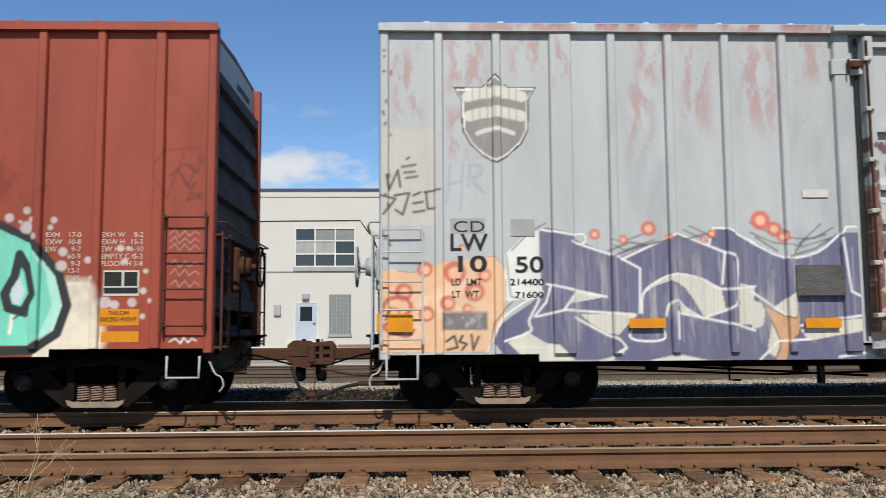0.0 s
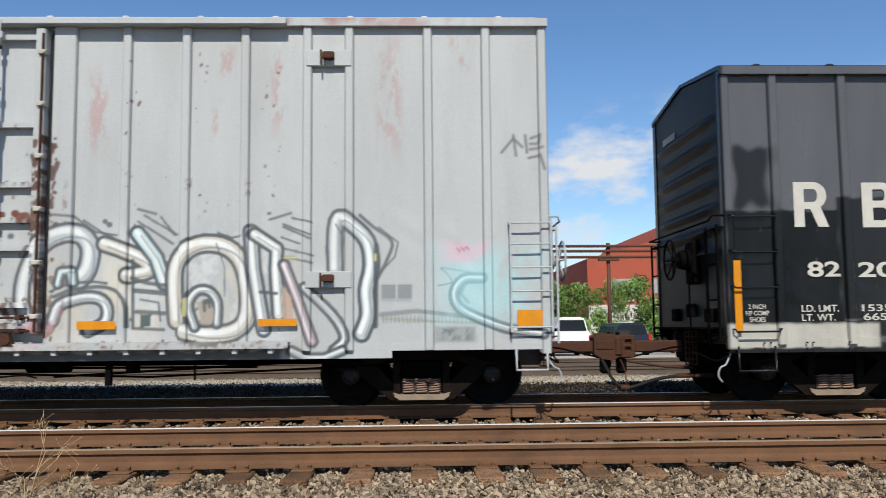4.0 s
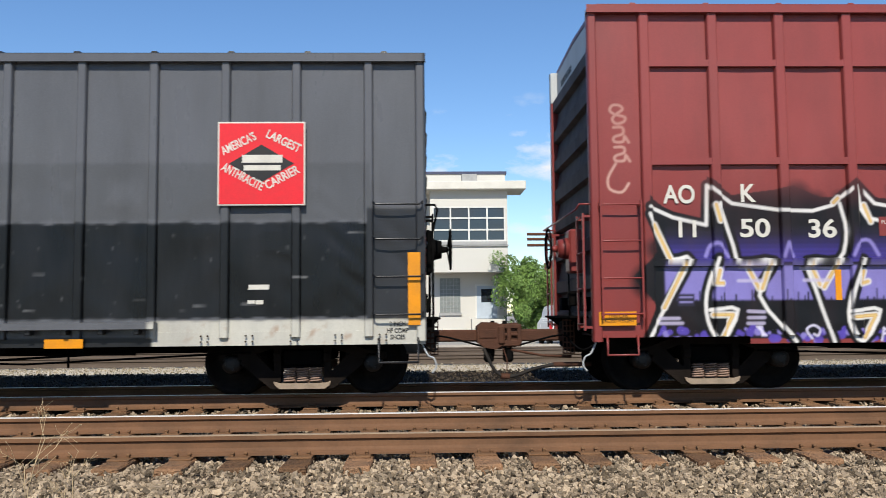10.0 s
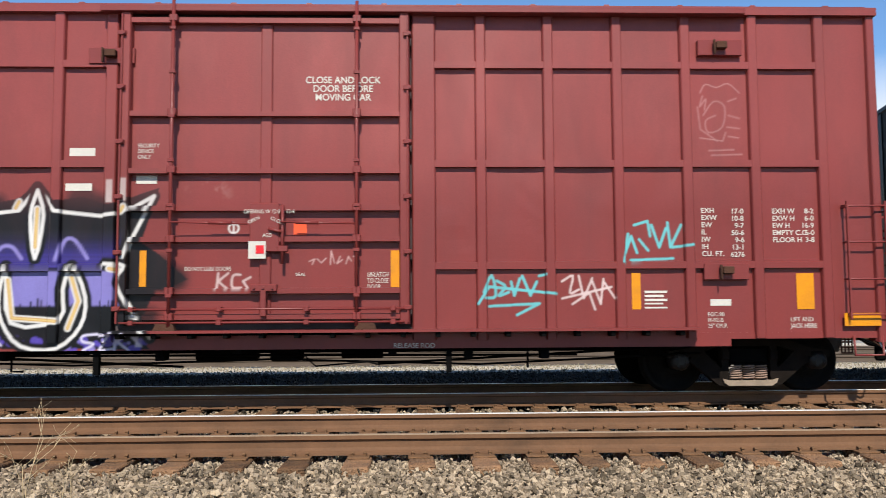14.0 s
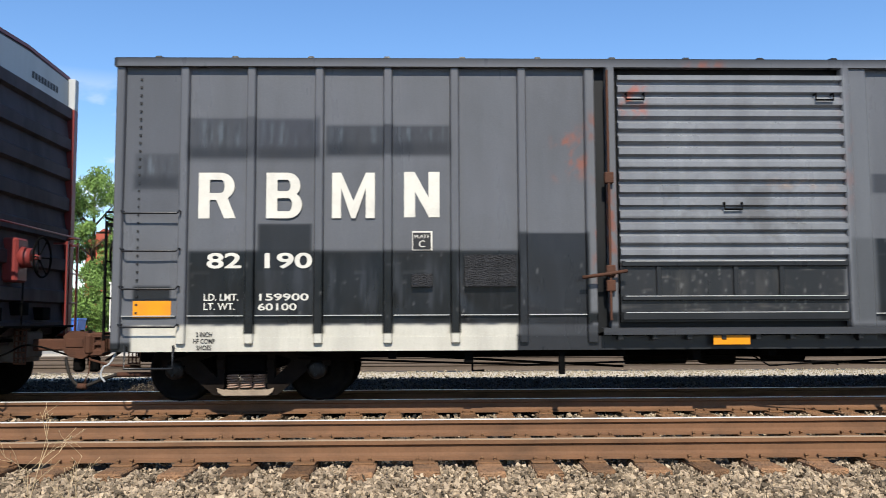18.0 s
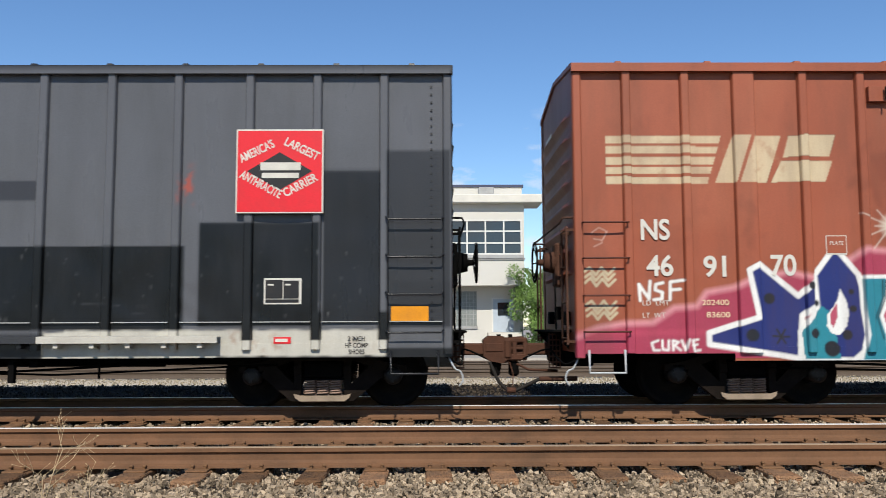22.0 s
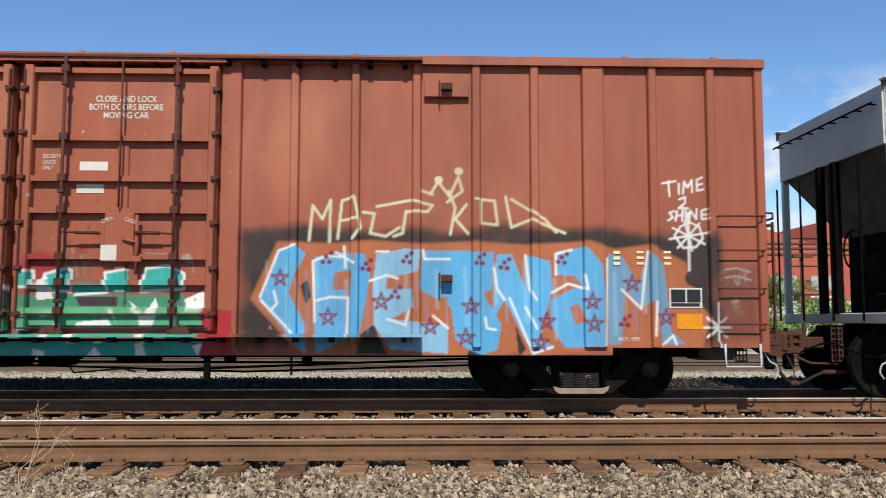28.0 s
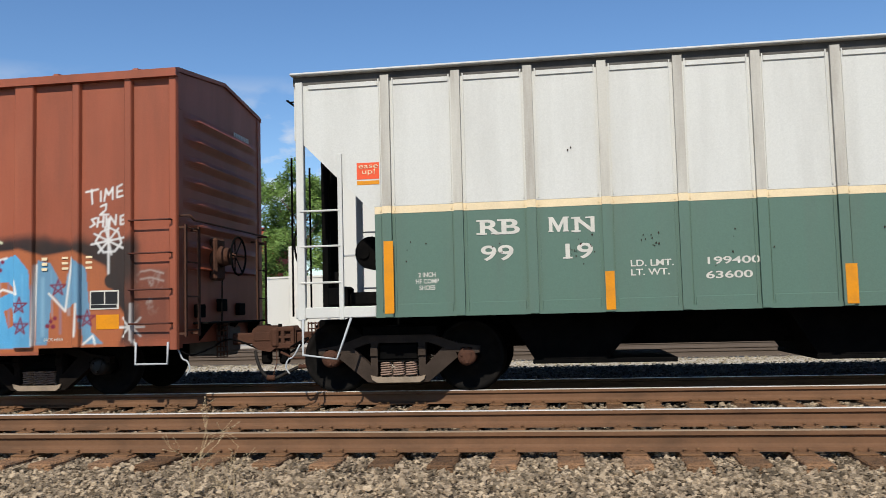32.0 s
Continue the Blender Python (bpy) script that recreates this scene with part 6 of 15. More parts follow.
k2.stroke([(0.59, 2.23), (0.59, 2.23)], 0.083, "c05c46", 0.85, soft=0.017)
k2.stroke([(0.59, 2.22), (0.6, 2.22)], 0.046, "e6b490", 0.95, soft=0.014)
k2.stroke([(-0.25, 1.41), (-0.25, 1.41)], 0.167, "c05c46", 0.85, soft=0.017)
k2.stroke([(-0.25, 1.41), (-0.24, 1.41)], 0.092, "e6b490", 0.95, soft=0.014)
k2.stroke([(-0.39, 1.45), (-0.33, 1.58), (-0.13, 1.62), (-0.04, 1.48), (-0.18, 1.35), (-0.38, 1.25), (-0.11, 1.14), (-0.01, 1.21)], 0.049, "b04038", 0.8)
k2.rect(0.34, 0.9, 1.21, 1.43, "5d6064", 0.9, soft=0.014)
k2.blotches(0.34, 0.9, 1.21, 1.43, "b0b4b4", 8, 0.3, 0.7, 1)
k2.stroke([(0.39, 1.07), (0.49, 1.14), (0.53, 1), (0.4, 0.97)], 0.028, "2c2c2c")
k2.stroke([(0.59, 1.14), (0.55, 1.07), (0.64, 1.04), (0.58, 0.97)], 0.028, "2c2c2c")
k2.stroke([(0.7, 1.15), (0.72, 0.97), (0.79, 1.13)], 0.028, "2c2c2c")
k2.poly([(1.11, 2.13), (1.37, 2.4), (1.61, 2.46), (1.71, 1.62), (1.14, 1.55)], "d8d8d2")
k2.poly([(1.56, 2.43), (1.64, 2.48), (1.96, 2.38), (2.01, 2.32), (2.55, 2.1), (3.28, 2.4), (3.69, 2.25), (3.78, 2.47), (3.92, 2.45), (4.21, 2.28), (4.64, 2.07), (5.07, 2.16), (5.32, 2.4), (6.1, 2.38), (5.76, 1.91), (5.61, 1.7), (5.6, 0.8), (1.15, 0.84), (0.97, 1.04), (1.01, 1.25), (1.42, 1.52), (1.59, 1.66), (1.56, 1.93)], "64637c")
k2.poly([(1.64, 1.77), (1.96, 1.71), (2.38, 1.61), (1.93, 1.53), (2, 1.67)], "cfcabb")
k2.poly([(2.84, 1.64), (2.99, 1.79), (3.28, 1.89), (3.62, 1.82), (3.82, 1.72), (3.87, 1.45), (3.59, 1.36), (3.49, 1.54), (3.36, 1.73), (3.19, 1.81), (2.99, 1.74)], "cfcabb")
k2.poly([(2.04, 1.4), (2.77, 1.4), (2.68, 1.29), (2.51, 1.14), (2.38, 1.16), (2.18, 1.28)], "cfcabb")
k2.poly([(3.25, 0.9), (3.72, 0.8), (2.84, 0.81)], "cfcabb")
k2.poly([(1.61, 1.05), (1.78, 1.02), (1.98, 0.82), (1.38, 0.82), (1.15, 1.05), (1.38, 1.19)], "cfcabb")
k2.poly([(2.51, 0.96), (2.63, 0.99), (2.56, 0.9), (2.18, 0.81), (2.44, 0.81)], "cfcabb")
k2.poly([(4.06, 1.77), (4.25, 1.73), (4.2, 1.26), (4.03, 1.26)], "cfcabb")
k2.poly([(3.26, 1.51), (3.56, 1.33), (3.34, 1.39)], "cfcabb")
k2.poly([(4.48, 1.47), (4.82, 1.71), (4.71, 1.09), (4.51, 0.82), (4.37, 0.91)], "cfcabb")
k2.poly([(4.8, 1.19), (5.43, 1.32), (5.62, 1.32), (5.62, 1.18), (4.9, 1.05)], "cfcabb")
k2.poly([(4.19, 1.57), (4.38, 1.5), (4.33, 1.24), (4.19, 1.19)], "cfcabb")
k2.poly([(4.34, 1.5), (4.71, 1.33), (4.79, 1.45), (4.8, 1.19), (4.66, 1.05), (4.6, 0.8), (4.46, 0.81), (4.54, 1.05)], "c99a72", edge="6a4a3c", edge_width=0.017)
k2.stroke([(1.59, 2.45), (1.96, 2.38), (2.01, 2.39), (2.11, 2.39), (2.14, 2.31), (2.08, 2.27)], 0.028, "e2e1da", soft=0.008)
k2.stroke([(1.96, 2.3), (2.55, 2.1), (2.81, 1.96), (2.79, 1.41)], 0.028, "e2e1da", soft=0.008)
k2.stroke([(2.57, 2.07), (3.29, 2.4), (3.88, 2.16), (3.84, 1.77)], 0.028, "e2e1da", soft=0.008)
k2.stroke([(3.69, 2.27), (3.75, 2.47), (3.92, 2.46), (4.26, 2.28)], 0.028, "e2e1da", soft=0.008)
k2.stroke([(1.64, 1.77), (2.38, 1.61)], 0.028, "e2e1da", soft=0.008)
k2.stroke([(1.84, 1.45), (2, 1.67), (2.38, 1.61)], 0.028, "e2e1da", soft=0.008)
k2.stroke([(1.51, 1.37), (1.86, 1.45), (2.72, 1.39)], 0.028, "e2e1da", soft=0.008)
k2.stroke([(1.48, 1.37), (1.63, 1.55), (1.68, 1.73)], 0.028, "e2e1da", soft=0.008)
k2.stroke([(0.91, 0.96), (1.09, 1.35), (1.44, 1.59), (1.54, 1.58), (1.41, 1.32), (1.43, 1.19), (1.11, 1.07)], 0.028, "e2e1da", soft=0.008)
k2.stroke([(2.82, 1.41), (2.84, 1.64), (2.99, 1.78), (3.26, 1.89), (3.6, 1.82), (3.82, 1.7), (4.25, 1.73)], 0.028, "e2e1da", soft=0.008)
k2.stroke([(1.98, 1.36), (2.38, 1.14), (2.51, 1.09), (2.61, 0.98), (2.48, 0.91)], 0.028, "e2e1da", soft=0.008)
k2.stroke([(2.68, 1.19), (2.66, 1.12), (2.75, 1.07), (2.98, 1.06), (3.1, 1.1), (3.08, 1.2)], 0.028, "e2e1da", soft=0.008)
k2.stroke([(3.31, 1.4), (4.03, 1.25), (4.23, 1.18)], 0.028, "e2e1da", soft=0.008)
k2.stroke([(3.26, 1.42), (3.26, 1.09)], 0.028, "e2e1da", soft=0.008)
k2.stroke([(3.88, 2.16), (4.03, 2.08), (4.02, 1.77), (3.99, 1.5), (3.61, 1.35)], 0.028, "e2e1da", soft=0.008)
k2.stroke([(3.12, 1.37), (3.16, 1.51), (3.27, 1.56), (3.36, 1.47), (3.59, 1.33)], 0.028, "e2e1da", soft=0.008)
k2.stroke([(4.21, 2.29), (4.64, 2.09), (5.07, 2.16), (5.37, 2.4), (5.47, 2.47), (6.1, 2.37), (5.64, 1.7)], 0.028, "e2e1da", soft=0.008)
k2.stroke([(5.37, 2.33), (5.44, 1.66), (5.63, 1.56)], 0.028, "e2e1da", soft=0.008)
k2.stroke([(4.2, 1.67), (4.48, 1.47), (4.62, 1.38)], 0.028, "e2e1da", soft=0.008)
k2.stroke([(4.81, 1.24), (5.34, 1.33), (5.62, 1.37)], 0.028, "e2e1da", soft=0.008)
k2.stroke([(4.27, 0.82), (4.52, 1.05), (4.9, 1.07)], 0.028, "e2e1da", soft=0.008)
k2.stroke([(5.8, 0.8), (5.61, 0.9), (5.27, 0.85)], 0.028, "e2e1da", soft=0.008)
k2.stroke([(0.93, 0.96), (0.98, 1.29), (1.14, 1.49), (1.21, 1.55)], 0.017, "4a4448", 0.8, soft=0.008)
k2.stroke([(1.14, 2.13), (1.19, 1.62), (1.31, 1.59)], 0.017, "4a4448", 0.8, soft=0.008)
k2.stroke([(1.21, 2.19), (1.44, 2.43), (1.64, 2.53)], 0.017, "4a4448", 0.8, soft=0.008)
k2.stroke([(2.45, 2.32), (2.59, 2.29), (2.93, 2.42)], 0.017, "4a4448", 0.8, soft=0.008)
k2.stroke([(2.47, 2.25), (2.62, 2.19), (3, 2.32)], 0.017, "4a4448", 0.8, soft=0.008)
k2.stroke([(2.55, 2.15), (3.06, 2.3)], 0.017, "4a4448", 0.8, soft=0.008)
k2.stroke([(3.37, 2.44), (3.68, 2.3)], 0.017, "4a4448", 0.8, soft=0.008)
k2.stroke([(3.44, 2.49), (3.71, 2.37)], 0.017, "4a4448", 0.8, soft=0.008)
k2.stroke([(4.21, 2.41), (4.5, 2.28), (4.88, 2.23), (5.22, 2.33)], 0.017, "3f3c40", 0.8, soft=0.008)
k2.stroke([(4.21, 2.53), (4.6, 2.33), (5.03, 2.33), (5.28, 2.47)], 0.017, "3f3c40", 0.8, soft=0.008)
k2.stroke([(4.83, 2.26), (5.13, 2.52)], 0.017, "3f3c40", 0.8, soft=0.008)
k2.stroke([(4.31, 2.62), (4.69, 2.4)], 0.017, "3f3c40", 0.8, soft=0.008)
k2.stroke([(1.55, 2.23), (1.58, 1.13)], 0.011, "a3a2b0", 0.16)
k2.stroke([(1.6, 1.94), (1.62, 0.92)], 0.018, "8b8aa0", 0.21000000000000002)
k2.stroke([(1.63, 2.13), (1.66, 1.26)], 0.025, "4e4c66", 0.26)
k2.stroke([(1.67, 2.33), (1.7, 1.06)], 0.011, "b8b6b6", 0.31000000000000005)
k2.stroke([(1.71, 2.04), (1.73, 1.4)], 0.018, "a3a2b0", 0.16)
k2.stroke([(1.75, 2.23), (1.78, 1.19)], 0.025, "8b8aa0", 0.21000000000000002)
k2.stroke([(1.8, 1.94), (1.82, 0.99)], 0.011, "4e4c66", 0.26)
k2.stroke([(1.83, 2.13), (1.86, 1.33)], 0.018, "b8b6b6", 0.31000000000000005)
k2.stroke([(1.87, 2.33), (1.9, 1.12)], 0.025, "a3a2b0", 0.16)
k2.stroke([(1.92, 2.03), (1.95, 0.92)], 0.011, "8b8aa0", 0.21000000000000002)
k2.stroke([(1.96, 2.23), (1.98, 1.26)], 0.018, "4e4c66", 0.26)
k2.stroke([(2, 1.94), (2.02, 1.06)], 0.025, "b8b6b6", 0.31000000000000005)
k2.stroke([(2.04, 2.13), (2.06, 1.4)], 0.011, "a3a2b0", 0.16)
k2.stroke([(2.08, 2.32), (2.1, 1.19)], 0.018, "8b8aa0", 0.21000000000000002)
k2.stroke([(2.12, 2.03), (2.15, 0.99)], 0.025, "4e4c66", 0.26)
k2.stroke([(2.16, 2.23), (2.18, 1.33)], 0.011, "b8b6b6", 0.31000000000000005)
k2.stroke([(2.21, 1.94), (2.23, 1.12)], 0.018, "a3a2b0", 0.16)
k2.stroke([(2.24, 2.13), (2.27, 0.92)], 0.025, "8b8aa0", 0.21000000000000002)
k2.stroke([(2.28, 2.32), (2.3, 1.26)], 0.011, "4e4c66", 0.26)
k2.stroke([(2.33, 2.03), (2.35, 1.05)], 0.018, "b8b6b6", 0.31000000000000005)
k2.stroke([(2.36, 2.23), (2.38, 1.39)], 0.025, "a3a2b0", 0.16)
k2.stroke([(2.41, 1.93), (2.43, 1.19)], 0.011, "8b8aa0", 0.21000000000000002)
k2.stroke([(2.45, 2.13), (2.47, 0.98)], 0.018, "4e4c66", 0.26)
k2.stroke([(2.49, 2.32), (2.51, 1.32)], 0.025, "b8b6b6", 0.31000000000000005)
k2.stroke([(2.53, 2.03), (2.55, 1.12)], 0.011, "a3a2b0", 0.16)
k2.stroke([(2.57, 2.22), (2.59, 0.91)], 0.018, "8b8aa0", 0.21000000000000002)
k2.stroke([(2.62, 1.93), (2.63, 1.25)], 0.025, "4e4c66", 0.26)
k2.stroke([(2.65, 2.13), (2.67, 1.05)], 0.011, "b8b6b6", 0.31000000000000005)
k2.stroke([(2.69, 2.32), (2.71, 1.39)], 0.018, "a3a2b0", 0.16)
k2.stroke([(2.74, 2.03), (2.75, 1.19)], 0.025, "8b8aa0", 0.21000000000000002)
k2.stroke([(2.78, 2.22), (2.8, 0.98)], 0.011, "4e4c66", 0.26)
k2.stroke([(2.82, 1.93), (2.83, 1.32)], 0.018, "b8b6b6", 0.31000000000000005)
k2.stroke([(2.86, 2.13), (2.88, 1.12)], 0.025, "a3a2b0", 0.16)
k2.stroke([(2.9, 2.32), (2.92, 0.91)], 0.011, "8b8aa0", 0.21000000000000002)
k2.stroke([(2.94, 2.03), (2.96, 1.25)], 0.018, "4e4c66", 0.26)
k2.stroke([(2.98, 2.22), (3, 1.05)], 0.025, "b8b6b6", 0.31000000000000005)
k2.stroke([(3.03, 1.93), (3.04, 1.39)], 0.011, "a3a2b0", 0.16)
k2.stroke([(3.06, 2.12), (3.08, 1.18)], 0.018, "8b8aa0", 0.21000000000000002)
k2.stroke([(3.1, 2.32), (3.12, 0.98)], 0.025, "4e4c66", 0.26)
k2.stroke([(3.15, 2.03), (3.16, 1.32)], 0.011, "b8b6b6", 0.31000000000000005)
k2.stroke([(3.19, 2.22), (3.2, 1.11)], 0.018, "a3a2b0", 0.16)
k2.stroke([(3.23, 1.93), (3.25, 0.91)], 0.025, "8b8aa0", 0.21000000000000002)
k2.stroke([(3.27, 2.12), (3.28, 1.25)], 0.011, "4e4c66", 0.26)
k2.stroke([(3.31, 2.32), (3.33, 1.04)], 0.018, "b8b6b6", 0.31000000000000005)
k2.stroke([(3.35, 2.03), (3.36, 1.38)], 0.025, "a3a2b0", 0.16)
k2.stroke([(3.39, 2.22), (3.41, 1.18)], 0.011, "8b8aa0", 0.21000000000000002)
k2.stroke([(3.44, 1.93), (3.45, 0.97)], 0.018, "4e4c66", 0.26)
k2.stroke([(3.48, 2.12), (3.49, 1.32)], 0.025, "b8b6b6", 0.31000000000000005)
k2.stroke([(3.52, 2.32), (3.53, 1.11)], 0.011, "a3a2b0", 0.16)
k2.stroke([(3.56, 2.02), (3.57, 0.91)], 0.018, "8b8aa0", 0.21000000000000002)
k2.stroke([(3.6, 2.22), (3.61, 1.25)], 0.025, "4e4c66", 0.26)
k2.stroke([(3.64, 1.93), (3.65, 1.04)], 0.011, "b8b6b6", 0.31000000000000005)
k2.stroke([(3.68, 2.12), (3.69, 1.38)], 0.018, "a3a2b0", 0.16)
k2.stroke([(3.72, 2.32), (3.73, 1.18)], 0.025, "8b8aa0", 0.21000000000000002)
k2.stroke([(3.77, 2.02), (3.78, 0.97)], 0.011, "4e4c66", 0.26)
k2.stroke([(3.81, 2.22), (3.82, 1.31)], 0.018, "b8b6b6", 0.31000000000000005)
k2.stroke([(3.85, 1.93), (3.86, 1.11)], 0.025, "a3a2b0", 0.16)
k2.stroke([(3.89, 2.12), (3.9, 0.9)], 0.011, "8b8aa0", 0.21000000000000002)
k2.stroke([(3.93, 2.32), (3.94, 1.24)], 0.018, "4e4c66", 0.26)
k2.stroke([(3.97, 2.02), (3.98, 1.04)], 0.025, "b8b6b6", 0.31000000000000005)
k2.stroke([(4.01, 2.22), (4.02, 1.38)], 0.011, "a3a2b0", 0.16)
k2.stroke([(4.06, 1.92), (4.06, 1.17)], 0.018, "8b8aa0", 0.21000000000000002)
k2.stroke([(4.1, 2.12), (4.1, 0.97)], 0.025, "4e4c66", 0.26)
k2.stroke([(4.14, 2.31), (4.14, 1.31)], 0.011, "b8b6b6", 0.31000000000000005)
k2.stroke([(4.18, 2.02), (4.19, 1.1)], 0.018, "a3a2b0", 0.16)
k2.stroke([(4.22, 2.22), (4.23, 0.9)], 0.025, "8b8aa0", 0.21000000000000002)
k2.stroke([(4.26, 1.92), (4.27, 1.24)], 0.011, "4e4c66", 0.26)
k2.stroke([(4.31, 2.12), (4.31, 1.03)], 0.018, "b8b6b6", 0.31000000000000005)
k2.stroke([(4.35, 2.31), (4.35, 1.38)], 0.025, "a3a2b0", 0.16)
k2.stroke([(4.39, 2.02), (4.39, 1.17)], 0.011, "8b8aa0", 0.21000000000000002)
k2.stroke([(4.43, 2.21), (4.43, 0.96)], 0.018, "4e4c66", 0.26)
k2.stroke([(4.47, 1.92), (4.47, 1.31)], 0.025, "b8b6b6", 0.31000000000000005)
k2.stroke([(4.51, 2.12), (4.52, 1.1)], 0.011, "a3a2b0", 0.16)
k2.stroke([(4.56, 2.31), (4.56, 0.9)], 0.018, "8b8aa0", 0.21000000000000002)
k2.stroke([(4.6, 2.02), (4.6, 1.24)], 0.025, "4e4c66", 0.26)
k2.stroke([(4.64, 2.21), (4.64, 1.03)], 0.011, "b8b6b6", 0.31000000000000005)
k2.stroke([(4.68, 1.92), (4.68, 1.37)], 0.018, "a3a2b0", 0.16)
k2.stroke([(4.72, 2.12), (4.72, 1.17)], 0.025, "8b8aa0", 0.21000000000000002)
k2.stroke([(4.76, 2.31), (4.76, 0.96)], 0.011, "4e4c66", 0.26)
k2.stroke([(4.8, 2.02), (4.8, 1.3)], 0.018, "b8b6b6", 0.31000000000000005)
k2.stroke([(4.85, 2.21), (4.85, 1.1)], 0.025, "a3a2b0", 0.16)
k2.stroke([(4.89, 1.92), (4.89, 0.89)], 0.011, "8b8aa0", 0.21000000000000002)
k2.stroke([(4.93, 2.11), (4.93, 1.23)], 0.018, "4e4c66", 0.26)
k2.stroke([(4.97, 2.31), (4.97, 1.03)], 0.025, "b8b6b6", 0.31000000000000005)
k2.stroke([(5.01, 2.02), (5.01, 1.37)], 0.011, "a3a2b0", 0.16)
k2.stroke([(5.06, 2.21), (5.05, 1.16)], 0.018, "8b8aa0", 0.21000000000000002)
k2.stroke([(5.1, 1.92), (5.09, 0.96)], 0.025, "4e4c66", 0.26)
k2.stroke([(5.14, 2.11), (5.14, 1.3)], 0.011, "b8b6b6", 0.31000000000000005)
k2.stroke([(5.18, 2.31), (5.18, 1.09)], 0.018, "a3a2b0", 0.16)
k2.stroke([(5.22, 2.02), (5.22, 0.89)], 0.025, "8b8aa0", 0.21000000000000002)
k2.stroke([(5.26, 2.21), (5.26, 1.23)], 0.011, "4e4c66", 0.26)
k2.stroke([(5.3, 1.92), (5.3, 1.03)], 0.018, "b8b6b6", 0.31000000000000005)
k2.stroke([(5.35, 2.11), (5.34, 1.37)], 0.025, "a3a2b0", 0.16)
k2.stroke([(5.39, 2.31), (5.38, 1.16)], 0.011, "8b8aa0", 0.21000000000000002)
k2.stroke([(5.43, 2.01), (5.42, 0.96)], 0.018, "4e4c66", 0.26)
k2.stroke([(5.47, 2.21), (5.47, 1.3)], 0.025, "b8b6b6", 0.31000000000000005)
k2.stroke([(5.51, 1.92), (5.51, 1.09)], 0.011, "a3a2b0", 0.16)
k2.stroke([(5.56, 2.11), (5.55, 0.89)], 0.018, "8b8aa0", 0.21000000000000002)
k2.stroke([(5.6, 2.31), (5.59, 1.23)], 0.025, "4e4c66", 0.26)
k2.stroke([(5.64, 2.01), (5.63, 1.02)], 0.011, "b8b6b6", 0.31000000000000005)
k2.stroke([(5.68, 2.21), (5.68, 1.37)], 0.018, "a3a2b0", 0.16)
k2.stroke([(5.72, 1.91), (5.72, 1.16)], 0.025, "8b8aa0", 0.21000000000000002)
k2.stroke([(5.77, 2.11), (5.76, 0.95)], 0.011, "4e4c66", 0.26)
k2.stroke([(5.81, 2.31), (5.8, 1.3)], 0.018, "b8b6b6", 0.31000000000000005)
k2.stroke([(5.85, 2.01), (5.84, 1.09)], 0.025, "a3a2b0", 0.16)
k2.stroke([(5.89, 2.21), (5.88, 0.88)], 0.011, "8b8aa0", 0.21000000000000002)
k2.blotches(1.03, 5.88, 0.86, 2.34, "b9b6ae", 5, 0.1, 0.45, 8, 6)
k2.stroke([(2.25, 2.39), (2.25, 2.39)], 0.139, "c9604a", 0.85, soft=0.021)
k2.stroke([(2.25, 2.39), (2.25, 2.39)], 0.069, "e6b090", 0.95, soft=0.014)
k2.stroke([(2.6, 2.32), (2.61, 2.32)], 0.111, "c9604a", 0.85, soft=0.021)
k2.stroke([(2.6, 2.32), (2.61, 2.32)], 0.056, "e6b090", 0.95, soft=0.014)
k2.stroke([(2.93, 2.46), (2.93, 2.46)], 0.194, "c9604a", 0.85, soft=0.021)
k2.stroke([(2.93, 2.46), (2.93, 2.46)], 0.097, "e6b090", 0.95, soft=0.014)
k2.stroke([(3.17, 2.35), (3.18, 2.35)], 0.083, "c9604a", 0.85, soft=0.021)
k2.stroke([(3.17, 2.35), (3.18, 2.35)], 0.042, "e6b090", 0.95, soft=0.014)
k2.stroke([(4.35, 2.56), (4.35, 2.56)], 0.250, "c9604a", 0.85, soft=0.021)
k2.stroke([(4.35, 2.56), (4.35, 2.56)], 0.125, "e6b090", 0.95, soft=0.014)
k2.stroke([(4.52, 2.45), (4.52, 2.45)], 0.194, "c9604a", 0.85, soft=0.021)
k2.stroke([(4.52, 2.45), (4.52, 2.45)], 0.097, "e6b090", 0.95, soft=0.014)
k2.stroke([(4.62, 2.35), (4.63, 2.35)], 0.139, "c9604a", 0.85, soft=0.021)
k2.stroke([(4.62, 2.35), (4.63, 2.35)], 0.069, "e6b090", 0.95, soft=0.014)
k2.stroke([(3.72, 2.39), (3.73, 2.39)], 0.111, "c9604a", 0.85, soft=0.021)
k2.stroke([(3.72, 2.39), (3.73, 2.39)], 0.056, "e6b090", 0.95, soft=0.014)
k2.stroke([(3.62, 2.32), (3.62, 2.32)], 0.083, "c9604a", 0.85, soft=0.021)
k2.stroke([(3.62, 2.32), (3.62, 2.32)], 0.042, "e6b090", 0.95, soft=0.014)
k2.stroke([(2.42, 2.18), (2.69, 2.29), (2.9, 2.25)], 0.028, "4a4448", 0.7)
k2.stroke([(2.46, 2.11), (2.76, 2.22), (3.17, 2.32)], 0.028, "4a4448", 0.7)
k2.stroke([(3.38, 2.32), (3.65, 2.39), (3.76, 2.32)], 0.028, "4a4448", 0.7)
k2.stroke([(4.76, 2.14), (4.9, 2.31), (5.18, 2.38)], 0.028, "4a4448", 0.7)
k2.stroke([(4.69, 2.1), (5.04, 2.2), (5.25, 2.34)], 0.028, "4a4448", 0.7)
k2.stroke([(4.28, 2.35), (4.55, 2.17)], 0.028, "4a4448", 0.7)
